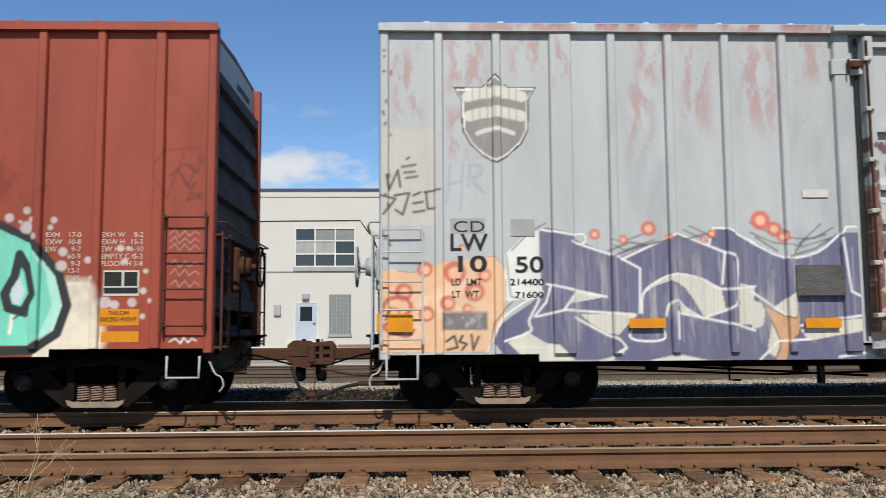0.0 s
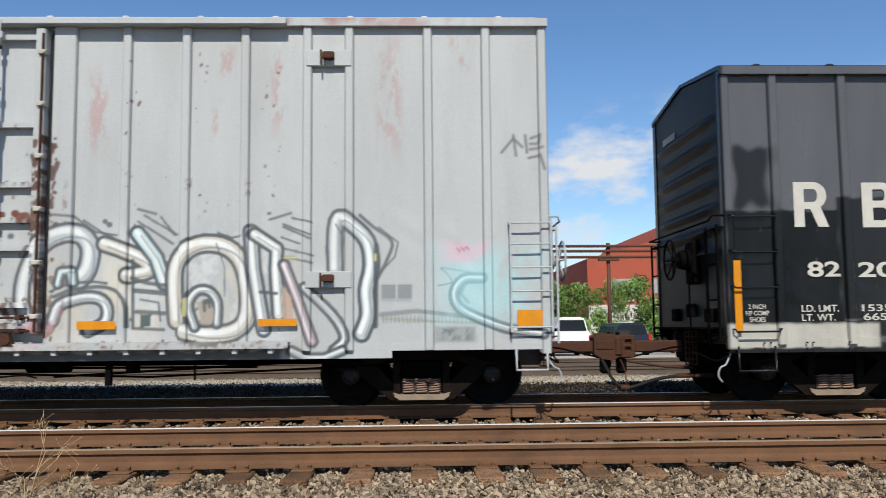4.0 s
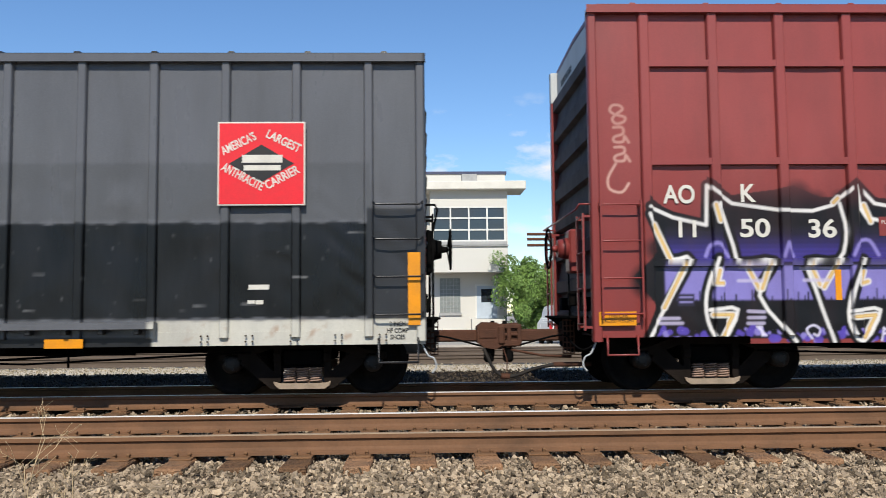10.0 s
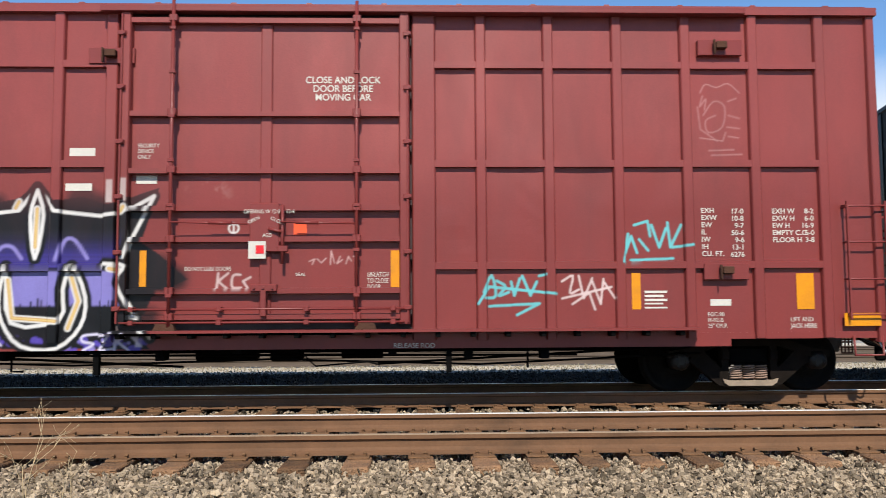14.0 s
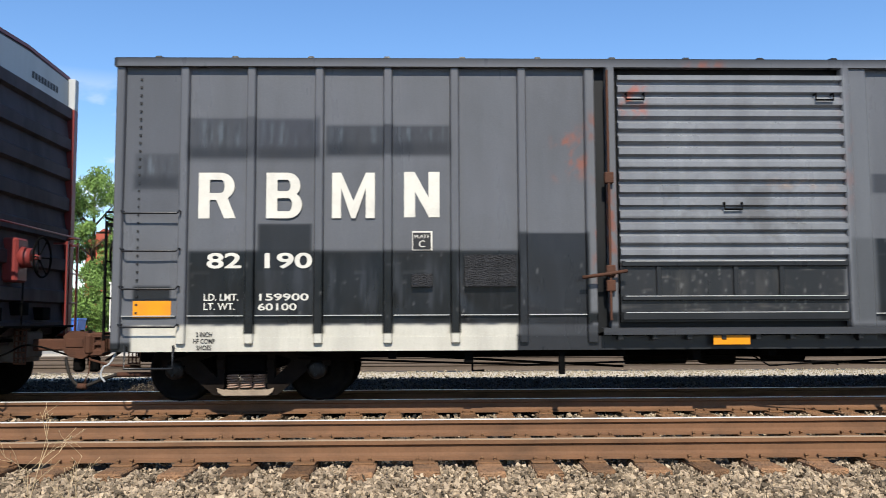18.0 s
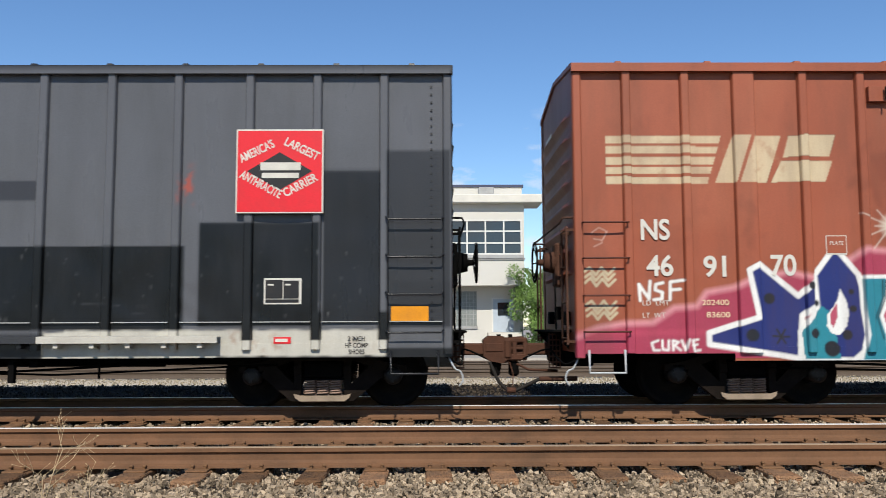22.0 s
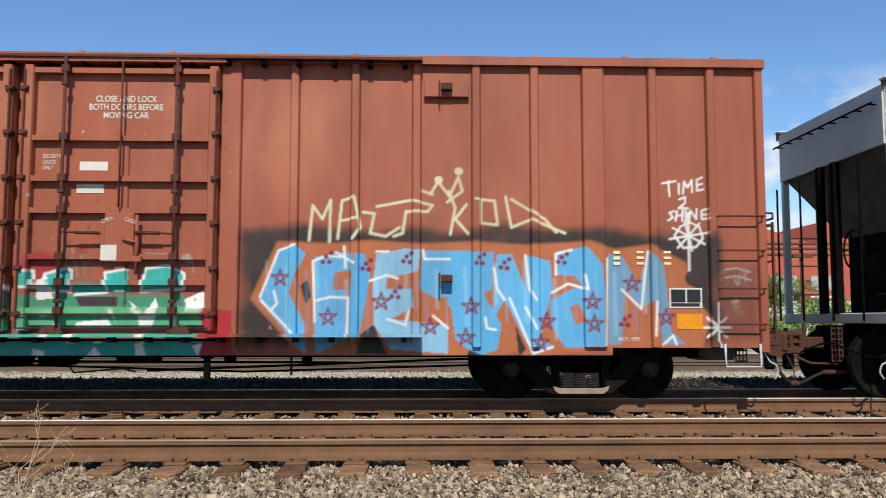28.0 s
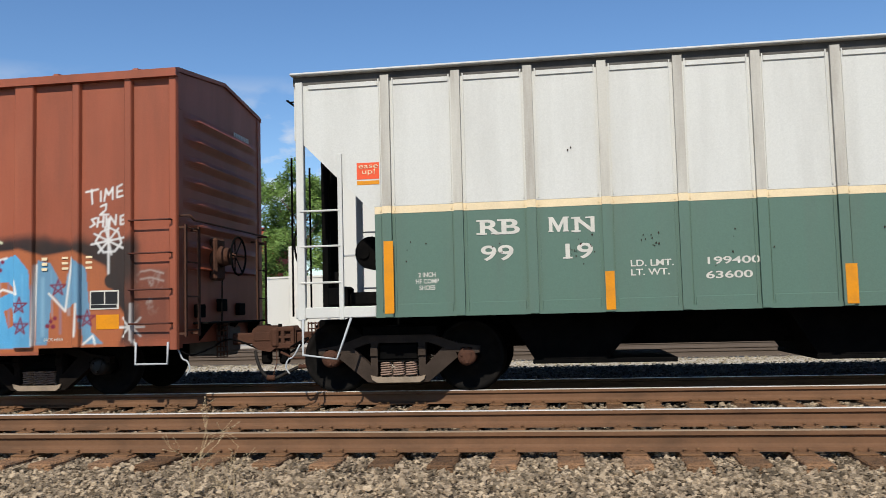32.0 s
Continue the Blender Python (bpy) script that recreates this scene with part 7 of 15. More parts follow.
k2.poly([(5.8, 1.64), (6.02, 2.06), (6.23, 2.23), (6.58, 2.13), (6.75, 1.99), (6.89, 1.77), (6.87, 0.94), (5.79, 1.02)], "dba56a")
k2.blotches(5.72, 6.93, 0.95, 2.19, "e8c498", 2.5, 0.3, 0.8, 6)
k2.stroke([(6.09, 2.06), (6.09, 2.06)], 0.167, "c25438", 0.9, soft=0.017)
k2.stroke([(6.09, 2.06), (6.09, 2.06)], 0.092, "e8b080", 0.95, soft=0.014)
k2.stroke([(6.01, 1.78), (6.02, 1.78)], 0.194, "c25438", 0.9, soft=0.017)
k2.stroke([(6.01, 1.78), (6.02, 1.78)], 0.107, "e8b080", 0.95, soft=0.014)
k2.stroke([(6.4, 2.02), (6.41, 2.02)], 0.181, "c25438", 0.9, soft=0.017)
k2.stroke([(6.4, 2.02), (6.41, 2.02)], 0.099, "e8b080", 0.95, soft=0.014)
k2.stroke([(6.68, 1.92), (6.69, 1.92)], 0.153, "c25438", 0.9, soft=0.017)
k2.stroke([(6.68, 1.92), (6.69, 1.92)], 0.084, "e8b080", 0.95, soft=0.014)
k2.stroke([(6.75, 1.78), (6.75, 1.77)], 0.125, "c25438", 0.9, soft=0.017)
k2.stroke([(6.75, 1.78), (6.75, 1.77)], 0.069, "e8b080", 0.95, soft=0.014)
k2.stroke([(6.08, 1.47), (6.08, 1.47)], 0.194, "c25438", 0.9, soft=0.017)
k2.stroke([(6.08, 1.47), (6.08, 1.47)], 0.107, "e8b080", 0.95, soft=0.014)
k2.stroke([(5.9, 1.47), (5.91, 1.47)], 0.125, "c25438", 0.9, soft=0.017)
k2.stroke([(5.9, 1.47), (5.91, 1.47)], 0.069, "e8b080", 0.95, soft=0.014)
k2.stroke([(6.23, 2.27), (6.24, 2.27)], 0.097, "c25438", 0.9, soft=0.017)
k2.stroke([(6.23, 2.27), (6.24, 2.27)], 0.053, "e8b080", 0.95, soft=0.014)
k2.stroke([(6.78, 1.6), (6.78, 1.6)], 0.111, "c25438", 0.9, soft=0.017)
k2.stroke([(6.78, 1.6), (6.78, 1.6)], 0.061, "e8b080", 0.95, soft=0.014)
k2.poly([(6.54, 1.9), (6.78, 1.36), (6.29, 1.36)], "64637c", edge="e2e1da", edge_width=0.042)
k2.poly([(6.18, 1.29), (6.81, 1.3), (6.76, 0.8), (6, 0.81)], "64637c", edge="e2e1da", edge_width=0.035)
k2.poly([(6.85, 1.5), (7.41, 1.56), (7.47, 1), (6.84, 0.91)], "d89c4c")
k2.blotches(7.43, 8.0, 0.94, 2.12, "a8d4d0", 1.5, 0.4, 0.7, 2)
k2.rect(7.4, 7.93, 1.56, 1.92, "50565c", 0.8, soft=0.042)
k2.stroke([(7.66, 1.73), (7.67, 1.73)], 0.167, "c8d0d4", 0.8, soft=0.056)
k2.flecks(5.65, 5.81, 1.1, 3.58, 90, "4d2b1d", 0.028, 0.097, 1, 1.5, 0.95)
k2.flecks(5.64, 5.83, 1.1, 2.97, 110, "7a4a33", 0.028, 0.097, 2, 2, 0.95)
k2.flecks(8.47, 8.75, 1.07, 3.54, 120, "4d2b1d", 0.028, 0.097, 3, 1.5, 0.95)
k2.flecks(5.81, 8.53, 2.53, 2.62, 60, "6a3c2a", 0.028, 0.111, 4, 0.8, 0.95)
k2.flecks(6.4, 7.8, 2.53, 2.61, 40, "4a2a1e", 0.028, 0.111, 5, 0.6, 0.95)
k2.flecks(5.71, 8.69, 1.37, 1.49, 60, "6a4030", 0.028, 0.097, 6, 0.6, 0.95)
k2.flecks(5.71, 8.69, 1.09, 1.26, 90, "4d2b1d", 0.028, 0.097, 7, 0.6, 0.95)
k2.flecks(7.17, 7.52, 1.15, 2.51, 45, "7a4630", 0.028, 0.097, 8, 2, 0.95)
k2.flecks(7.24, 7.35, 2.54, 2.97, 14, "4d2b1d", 0.028, 0.097, 9, 2, 0.95)
k2.flecks(6.33, 6.68, 2.63, 2.74, 12, "7a4a3a", 0.028, 0.056, 10, 0.5, 0.95)
k2.flecks(5.84, 6.05, 3.4, 3.54, 10, "4d2b1d", 0.028, 0.097, 11, 1.5, 0.95)
k2.flecks(5.43, 11.29, 0.95, 1.05, 80, "8a5f48", 0.028, 0.042, 12, 0.4, 0.7)
k2.flecks(11.22, 11.47, 1.05, 4.94, 14, "6a4434", 0.011, 0.035, 13, 1.5, 0.95)
k2.flecks(9.52, 9.72, 1.06, 4.93, 12, "6a4434", 0.011, 0.035, 14, 1.5, 0.95)
k2.flecks(10.38, 10.59, 1.33, 4.94, 12, "6a4434", 0.011, 0.035, 15, 1.5, 0.95)
k2.flecks(-0.38, -0.29, 1.12, 4.92, 16, "7a5444", 0.028, 0.035, 16, 1.5, 0.95)
k2.flecks(3.52, 12.65, 1.39, 4.8, 60, "6f6560", 0.008, 0.018, 17, 1.5, 0.6)
k2.flecks(5.33, 11.57, 4.99, 5.12, 50, "6a3a30", 0.028, 0.097, 18, 0.4, 0.95)
k2.blotches(6.05, 8.48, 1.09, 1.63, "b5a27c", 3, 0.3, 0.6, 3)
k2.rect(5.79, 8.68, 1.09, 1.14, "3a2c28", 0.7, soft=0.007)
k2.blotches(8.19, 12.32, 0.95, 2.3, "cfc5ae", 1.6, 0.3, 0.6, 5, 2)
k2.blotches(9.0, 12.04, 1.01, 2.58, "c9cccb", 2.2, 0.4, 0.8, 15)
k2.stroke([(8.45, 1.31), (8.39, 1.61), (8.44, 1.93), (8.6, 2.23), (8.82, 2.36), (9.04, 2.36), (9.16, 2.19), (9.13, 1.93), (9.03, 1.8)], 0.271, "454d52", 0.95, soft=0.010)
k2.stroke([(8.45, 1.31), (8.39, 1.61), (8.44, 1.93), (8.6, 2.23), (8.82, 2.36), (9.04, 2.36), (9.16, 2.19), (9.13, 1.93), (9.03, 1.8)], 0.181, "b3babd", soft=0.010)
k2.stroke([(8.43, 1.34), (8.37, 1.63), (8.42, 1.96), (8.57, 2.26), (8.79, 2.39), (9.01, 2.39), (9.13, 2.22), (9.11, 1.96), (9, 1.83)], 0.076, "e2e5e3", 0.95, soft=0.022)
k2.stroke([(8.51, 1.27), (8.45, 1.56), (8.5, 1.89), (8.65, 2.18), (8.87, 2.31), (9.09, 2.31), (9.21, 2.14), (9.19, 1.88), (9.08, 1.76)], 0.025, "7b868b", 0.9, soft=0.010)
k2.stroke([(8.76, 1.31), (8.83, 1.49), (9.05, 1.58), (9.27, 1.58), (9.38, 1.47), (9.36, 1.29), (9.16, 1.18)], 0.181, "454d52", 0.95, soft=0.010)
k2.stroke([(8.76, 1.31), (8.83, 1.49), (9.05, 1.58), (9.27, 1.58), (9.38, 1.47), (9.36, 1.29), (9.16, 1.18)], 0.090, "b3babd", soft=0.010)
k2.stroke([(8.75, 1.33), (8.82, 1.51), (9.03, 1.6), (9.25, 1.6), (9.36, 1.48), (9.35, 1.3), (9.15, 1.19)], 0.038, "e2e5e3", 0.95, soft=0.011)
k2.stroke([(8.79, 1.29), (8.86, 1.47), (9.07, 1.56), (9.29, 1.56), (9.4, 1.45), (9.39, 1.26), (9.19, 1.16)], 0.014, "7b868b", 0.9, soft=0.010)
k2.stroke([(8.77, 1.6), (9.01, 1.69), (9.37, 1.71), (9.59, 1.56), (9.63, 1.23)], 0.049, "4c5458", 0.9, soft=0.010)
k2.stroke([(8.72, 1.66), (8.97, 1.77), (9.23, 1.78), (9.37, 1.76)], 0.035, "4c5458", 0.9, soft=0.010)
k2.stroke([(8.81, 1.75), (8.84, 1.9), (8.95, 1.91), (8.97, 1.77)], 0.146, "454d52", 0.95, soft=0.010)
k2.stroke([(8.81, 1.75), (8.84, 1.9), (8.95, 1.91), (8.97, 1.77)], 0.056, "bcdce2", soft=0.010)
k2.stroke([(8.8, 1.76), (8.83, 1.9), (8.94, 1.92), (8.96, 1.78)], 0.023, "e2e5e3", 0.95, soft=0.007)
k2.stroke([(8.82, 1.73), (8.86, 1.88), (8.97, 1.9), (8.99, 1.75)], 0.014, "7b868b", 0.9, soft=0.010)
k2.stroke([(9.33, 2.24), (9.59, 2.15), (9.81, 2.04), (9.88, 1.91), (9.63, 1.85)], 0.229, "454d52", 0.95, soft=0.010)
k2.stroke([(9.33, 2.24), (9.59, 2.15), (9.81, 2.04), (9.88, 1.91), (9.63, 1.85)], 0.139, "c6bfb2", soft=0.010)
k2.stroke([(9.31, 2.27), (9.57, 2.17), (9.79, 2.06), (9.86, 1.93), (9.61, 1.88)], 0.058, "e2e5e3", 0.95, soft=0.017)
k2.stroke([(9.37, 2.21), (9.63, 2.11), (9.85, 2), (9.93, 1.87), (9.67, 1.82)], 0.019, "7b868b", 0.9, soft=0.010)
k2.stroke([(9.73, 2.37), (9.96, 2.07), (10.07, 1.76)], 0.215, "454d52", 0.95, soft=0.010)
k2.stroke([(9.73, 2.37), (9.96, 2.07), (10.07, 1.76)], 0.125, "bdd3d6", soft=0.010)
k2.stroke([(9.72, 2.39), (9.94, 2.09), (10.05, 1.78)], 0.052, "e2e5e3", 0.95, soft=0.015)
k2.stroke([(9.77, 2.34), (9.99, 2.04), (10.11, 1.73)], 0.018, "7b868b", 0.9, soft=0.010)
k2.stroke([(9.67, 1.82), (9.85, 1.76), (10.14, 1.72)], 0.049, "4c5458", 0.9, soft=0.010)
k2.stroke([(9.7, 1.67), (10.11, 1.63)], 0.062, "4c5458", 0.9, soft=0.010)
k2.stroke([(9.74, 1.41), (10.07, 1.39)], 0.056, "4c5458", 0.9, soft=0.010)
k2.stroke([(9.68, 2.04), (9.7, 1.21), (10.07, 1.19)], 0.042, "4c5458", 0.9, soft=0.010)
k2.stroke([(9.78, 1.56), (10, 1.52), (10.03, 1.3)], 0.028, "4c5458", 0.9, soft=0.010)
k2.poly([(9.78, 1.38), (9.92, 1.37), (9.91, 1.23), (9.78, 1.22)], "3c5450")
k2.stroke([(10.23, 1.3), (10.2, 1.67), (10.21, 1.96), (10.34, 2.16), (10.56, 2.24), (10.82, 2.19), (11.01, 1.99), (11.1, 1.59), (11.06, 1.29), (10.88, 1.15), (10.55, 1.12), (10.33, 1.17)], 0.257, "454d52", 0.95, soft=0.010)
k2.stroke([(10.23, 1.3), (10.2, 1.67), (10.21, 1.96), (10.34, 2.16), (10.56, 2.24), (10.82, 2.19), (11.01, 1.99), (11.1, 1.59), (11.06, 1.29), (10.88, 1.15), (10.55, 1.12), (10.33, 1.17)], 0.167, "c4beb2", soft=0.010)
k2.stroke([(10.21, 1.33), (10.17, 1.69), (10.19, 1.99), (10.32, 2.19), (10.54, 2.26), (10.8, 2.21), (10.98, 2.02), (11.07, 1.61), (11.04, 1.32), (10.85, 1.17), (10.52, 1.15), (10.3, 1.2)], 0.070, "e2e5e3", 0.95, soft=0.020)
k2.stroke([(10.28, 1.26), (10.25, 1.62), (10.26, 1.92), (10.39, 2.12), (10.61, 2.19), (10.87, 2.14), (11.06, 1.95), (11.15, 1.54), (11.11, 1.25), (10.92, 1.1), (10.6, 1.08), (10.38, 1.13)], 0.023, "7b868b", 0.9, soft=0.010)
k2.stroke([(10.44, 1.22), (10.36, 1.48), (10.45, 1.65), (10.6, 1.66), (10.71, 1.52), (10.71, 1.26)], 0.153, "454d52", 0.95, soft=0.010)
k2.stroke([(10.44, 1.22), (10.36, 1.48), (10.45, 1.65), (10.6, 1.66), (10.71, 1.52), (10.71, 1.26)], 0.062, "b3babd", soft=0.010)
k2.stroke([(10.43, 1.23), (10.35, 1.49), (10.45, 1.66), (10.59, 1.67), (10.7, 1.53), (10.7, 1.27)], 0.026, "e2e5e3", 0.95, soft=0.008)
k2.stroke([(10.45, 1.21), (10.38, 1.46), (10.47, 1.63), (10.62, 1.65), (10.73, 1.5), (10.73, 1.24)], 0.014, "7b868b", 0.9, soft=0.010)
k2.poly([(10.47, 1.52), (10.58, 1.57), (10.67, 1.44), (10.66, 1.26), (10.51, 1.26)], "a39a8c")
k2.stroke([(10.55, 1.52), (10.56, 1.42)], 0.042, "4c5458", 0.9, soft=0.010)
k2.stroke([(10.61, 1.53), (10.62, 1.46)], 0.035, "4c5458", 0.9, soft=0.010)
k2.stroke([(10.69, 2.24), (10.79, 1.96), (10.8, 1.59)], 0.017, "4c5458", 0.9, soft=0.010)
k2.stroke([(10.33, 1.55), (10.33, 1.37)], 0.049, "b9b878", 0.9, soft=0.010)
k2.stroke([(11.12, 2.38), (11.15, 1.92), (11.28, 1.18)], 0.208, "454d52", 0.95, soft=0.010)
k2.stroke([(11.12, 2.38), (11.15, 1.92), (11.28, 1.18)], 0.118, "b3babd", soft=0.010)
k2.stroke([(11.1, 2.4), (11.14, 1.94), (11.26, 1.2)], 0.050, "e2e5e3", 0.95, soft=0.014)
k2.stroke([(11.15, 2.35), (11.19, 1.89), (11.31, 1.15)], 0.017, "7b868b", 0.9, soft=0.010)
k2.stroke([(11.16, 2.35), (11.43, 2.17), (11.42, 1.92), (11.46, 1.36)], 0.194, "454d52", 0.95, soft=0.010)
k2.stroke([(11.16, 2.35), (11.43, 2.17), (11.42, 1.92), (11.46, 1.36)], 0.104, "c9ccc8", soft=0.010)
k2.stroke([(11.14, 2.36), (11.42, 2.19), (11.41, 1.93), (11.45, 1.38)], 0.044, "e2e5e3", 0.95, soft=0.012)
k2.stroke([(11.19, 2.32), (11.46, 2.14), (11.46, 1.89), (11.5, 1.34)], 0.015, "7b868b", 0.9, soft=0.010)
k2.stroke([(11.23, 1.64), (11.43, 1.62)], 0.042, "4c5458", 0.9, soft=0.010)
k2.stroke([(11.52, 1.97), (11.69, 1.54), (11.87, 1.03)], 0.167, "454d52", 0.95, soft=0.010)
k2.stroke([(11.52, 1.97), (11.69, 1.54), (11.87, 1.03)], 0.076, "c8a8b0", soft=0.010)
k2.stroke([(11.51, 1.98), (11.68, 1.56), (11.86, 1.04)], 0.032, "e2e5e3", 0.95, soft=0.009)
k2.stroke([(11.55, 1.95), (11.71, 1.52), (11.89, 1.01)], 0.014, "7b868b", 0.9, soft=0.010)
k2.poly([(11.49, 1.73), (11.61, 1.58), (11.65, 1.29), (11.52, 1.29)], "b89a84", 0.8)
k2.stroke([(9.73, 2.52), (10.16, 2.24)], 0.031, "4c5458", 0.85, soft=0.010)
k2.stroke([(9.81, 2.59), (10.21, 2.35)], 0.031, "4c5458", 0.85, soft=0.010)
k2.stroke([(10.01, 2.57), (10.18, 2.35)], 0.031, "4c5458", 0.85, soft=0.010)
k2.stroke([(11.34, 2.53), (11.6, 2.61)], 0.031, "4c5458", 0.85, soft=0.010)
k2.stroke([(11.62, 2.55), (11.86, 2.49)], 0.031, "4c5458", 0.85, soft=0.010)
k2.stroke([(11.51, 2.47), (11.84, 2.34)], 0.031, "4c5458", 0.85, soft=0.010)
k2.stroke([(11.51, 2.44), (11.84, 2.29)], 0.031, "4c5458", 0.85, soft=0.010)
k2.stroke([(11.49, 2.31), (11.71, 2.23)], 0.031, "4c5458", 0.85, soft=0.010)
k2.stroke([(11.49, 2.18), (11.88, 2.08)], 0.031, "4c5458", 0.85, soft=0.010)
k2.stroke([(11.49, 2.08), (11.86, 1.99)], 0.031, "4c5458", 0.85, soft=0.010)
k2.stroke([(10.71, 2.37), (10.88, 2.31), (10.99, 2.33)], 0.031, "4c5458", 0.85, soft=0.010)
k2.stroke([(9.73, 2.67), (9.95, 2.61)], 0.031, "4c5458", 0.85, soft=0.010)
k2.stroke([(8.72, 2.6), (8.96, 2.58), (9.22, 2.39), (9.48, 2.35)], 0.031, "4c5458", 0.85, soft=0.010)
k2.stroke([(9.07, 2.54), (9.29, 2.39), (9.55, 2.26)], 0.031, "4c5458", 0.85, soft=0.010)
k2.stroke([(11.53, 2.06), (11.67, 2.06)], 0.028, "c8c47a", 0.9, soft=0.010)
k2.stroke([(9.33, 2.52), (9.33, 2.52)], 0.069, "4c5458", 0.9, soft=0.014)
k2.stroke([(9.38, 2.48), (9.39, 2.48)], 0.069, "4c5458", 0.9, soft=0.014)
k2.stroke([(8.21, 2.34), (8.22, 2.34)], 0.069, "4c5458", 0.9, soft=0.014)
k2.stroke([(10.58, 1.53), (10.59, 1.53)], 0.069, "4c5458", 0.9, soft=0.014)
k2.stroke([(12.15, 1.91), (12.14, 2.32), (12.19, 2.55), (12.34, 2.47), (12.54, 2.26), (12.59, 1.95), (12.53, 1.65), (12.55, 1.35), (12.47, 1.12)], 0.229, "454d52", 0.95, soft=0.010)
k2.stroke([(12.15, 1.91), (12.14, 2.32), (12.19, 2.55), (12.34, 2.47), (12.54, 2.26), (12.59, 1.95), (12.53, 1.65), (12.55, 1.35), (12.47, 1.12)], 0.139, "b3babd", soft=0.010)
k2.stroke([(12.13, 1.93), (12.13, 2.34), (12.17, 2.57), (12.32, 2.49), (12.52, 2.29), (12.57, 1.97), (12.51, 1.67), (12.53, 1.38), (12.45, 1.14)], 0.058, "e2e5e3", 0.95, soft=0.017)
k2.stroke([(12.19, 1.88), (12.19, 2.29), (12.23, 2.51), (12.38, 2.43), (12.58, 2.23), (12.63, 1.91), (12.57, 1.61), (12.59, 1.32), (12.51, 1.08)], 0.019, "7b868b", 0.9, soft=0.010)
k2.stroke([(12.15, 2.47), (12.26, 2.28), (12.22, 1.91)], 0.021, "4c5458", 0.9, soft=0.010)
k2.stroke([(12.45, 2.58), (12.62, 2.43), (12.84, 2.26), (12.8, 2.06), (12.65, 1.76)], 0.042, "4c5458", 0.9, soft=0.010)
k2.stroke([(12.68, 2.43), (12.92, 2.24), (12.88, 2.06), (12.7, 1.87)], 0.021, "4c5458", 0.9, soft=0.010)
k2.stroke([(12.65, 2.21), (12.64, 1.21)], 0.062, "3f464a", 0.9, soft=0.010)
k2.stroke([(12.64, 2.09), (12.64, 2.02)], 0.028, "c8c47a", 0.9, soft=0.010)
k2.stroke([(11.77, 1.69), (11.96, 1.51), (12.17, 1.28), (12.26, 1.06), (12.13, 0.92)], 0.153, "454d52", 0.95, soft=0.010)
k2.stroke([(11.77, 1.69), (11.96, 1.51), (12.17, 1.28), (12.26, 1.06), (12.13, 0.92)], 0.062, "b3babd", soft=0.010)
k2.stroke([(11.76, 1.7), (11.95, 1.52), (12.17, 1.29), (12.26, 1.07), (12.12, 0.93)], 0.026, "e2e5e3", 0.95, soft=0.008)
k2.stroke([(11.79, 1.68), (11.97, 1.49), (12.19, 1.27), (12.28, 1.05), (12.15, 0.9)], 0.014, "7b868b", 0.9, soft=0.010)
k2.stroke([(11.62, 0.92), (11.8, 0.83), (12.02, 0.83), (12.24, 0.92)], 0.146, "454d52", 0.95, soft=0.010)
k2.stroke([(11.62, 0.92), (11.8, 0.83), (12.02, 0.83), (12.24, 0.92)], 0.056, "b3babd", soft=0.010)
k2.stroke([(11.61, 0.93), (11.79, 0.84), (12.01, 0.84), (12.24, 0.93)], 0.023, "e2e5e3", 0.95, soft=0.007)
k2.stroke([(11.63, 0.91), (11.82, 0.82), (12.04, 0.81), (12.26, 0.9)], 0.014, "7b868b", 0.9, soft=0.010)
k2.stroke([(12.71, 1.35), (13.14, 1.39), (13.51, 1.35), (14.11, 1.27)], 0.056, "6d7474", 0.7, soft=0.010)
k2.stroke([(12.73, 1.3), (14.25, 1.21)], 0.035, "8a8f70", 0.5, soft=0.010)
k2.stroke([(12.73, 1.33), (12.74, 1.25)], 0.011, "4c5458", 0.7, soft=0.010)
k2.stroke([(12.78, 1.33), (12.78, 1.25)], 0.011, "4c5458", 0.7, soft=0.010)
k2.stroke([(12.83, 1.33), (12.83, 1.25)], 0.011, "4c5458", 0.7, soft=0.010)
k2.stroke([(12.88, 1.33), (12.88, 1.25)], 0.011, "4c5458", 0.7, soft=0.010)
k2.stroke([(12.92, 1.33), (12.93, 1.25)], 0.011, "4c5458", 0.7, soft=0.010)
k2.stroke([(12.97, 1.33), (12.98, 1.25)], 0.011, "4c5458", 0.7, soft=0.010)
k2.stroke([(13.02, 1.33), (13.03, 1.25)], 0.011, "4c5458", 0.7, soft=0.010)
k2.stroke([(13.07, 1.33), (13.07, 1.25)], 0.011, "4c5458", 0.7, soft=0.010)
k2.stroke([(13.12, 1.33), (13.12, 1.25)], 0.011, "4c5458", 0.7, soft=0.010)
k2.stroke([(13.17, 1.33), (13.17, 1.25)], 0.011, "4c5458", 0.7, soft=0.010)
k2.stroke([(13.21, 1.33), (13.22, 1.25)], 0.011, "4c5458", 0.7, soft=0.010)
k2.stroke([(13.26, 1.33), (13.27, 1.25)], 0.011, "4c5458", 0.7, soft=0.010)
k2.stroke([(13.31, 1.33), (13.32, 1.24)], 0.011, "4c5458", 0.7, soft=0.010)
k2.stroke([(13.36, 1.33), (13.36, 1.24)], 0.011, "4c5458", 0.7, soft=0.010)
k2.stroke([(13.41, 1.33), (13.41, 1.24)], 0.011, "4c5458", 0.7, soft=0.010)
k2.stroke([(13.46, 1.33), (13.46, 1.24)], 0.011, "4c5458", 0.7, soft=0.010)
k2.stroke([(13.5, 1.33), (13.51, 1.24)], 0.011, "4c5458", 0.7, soft=0.010)
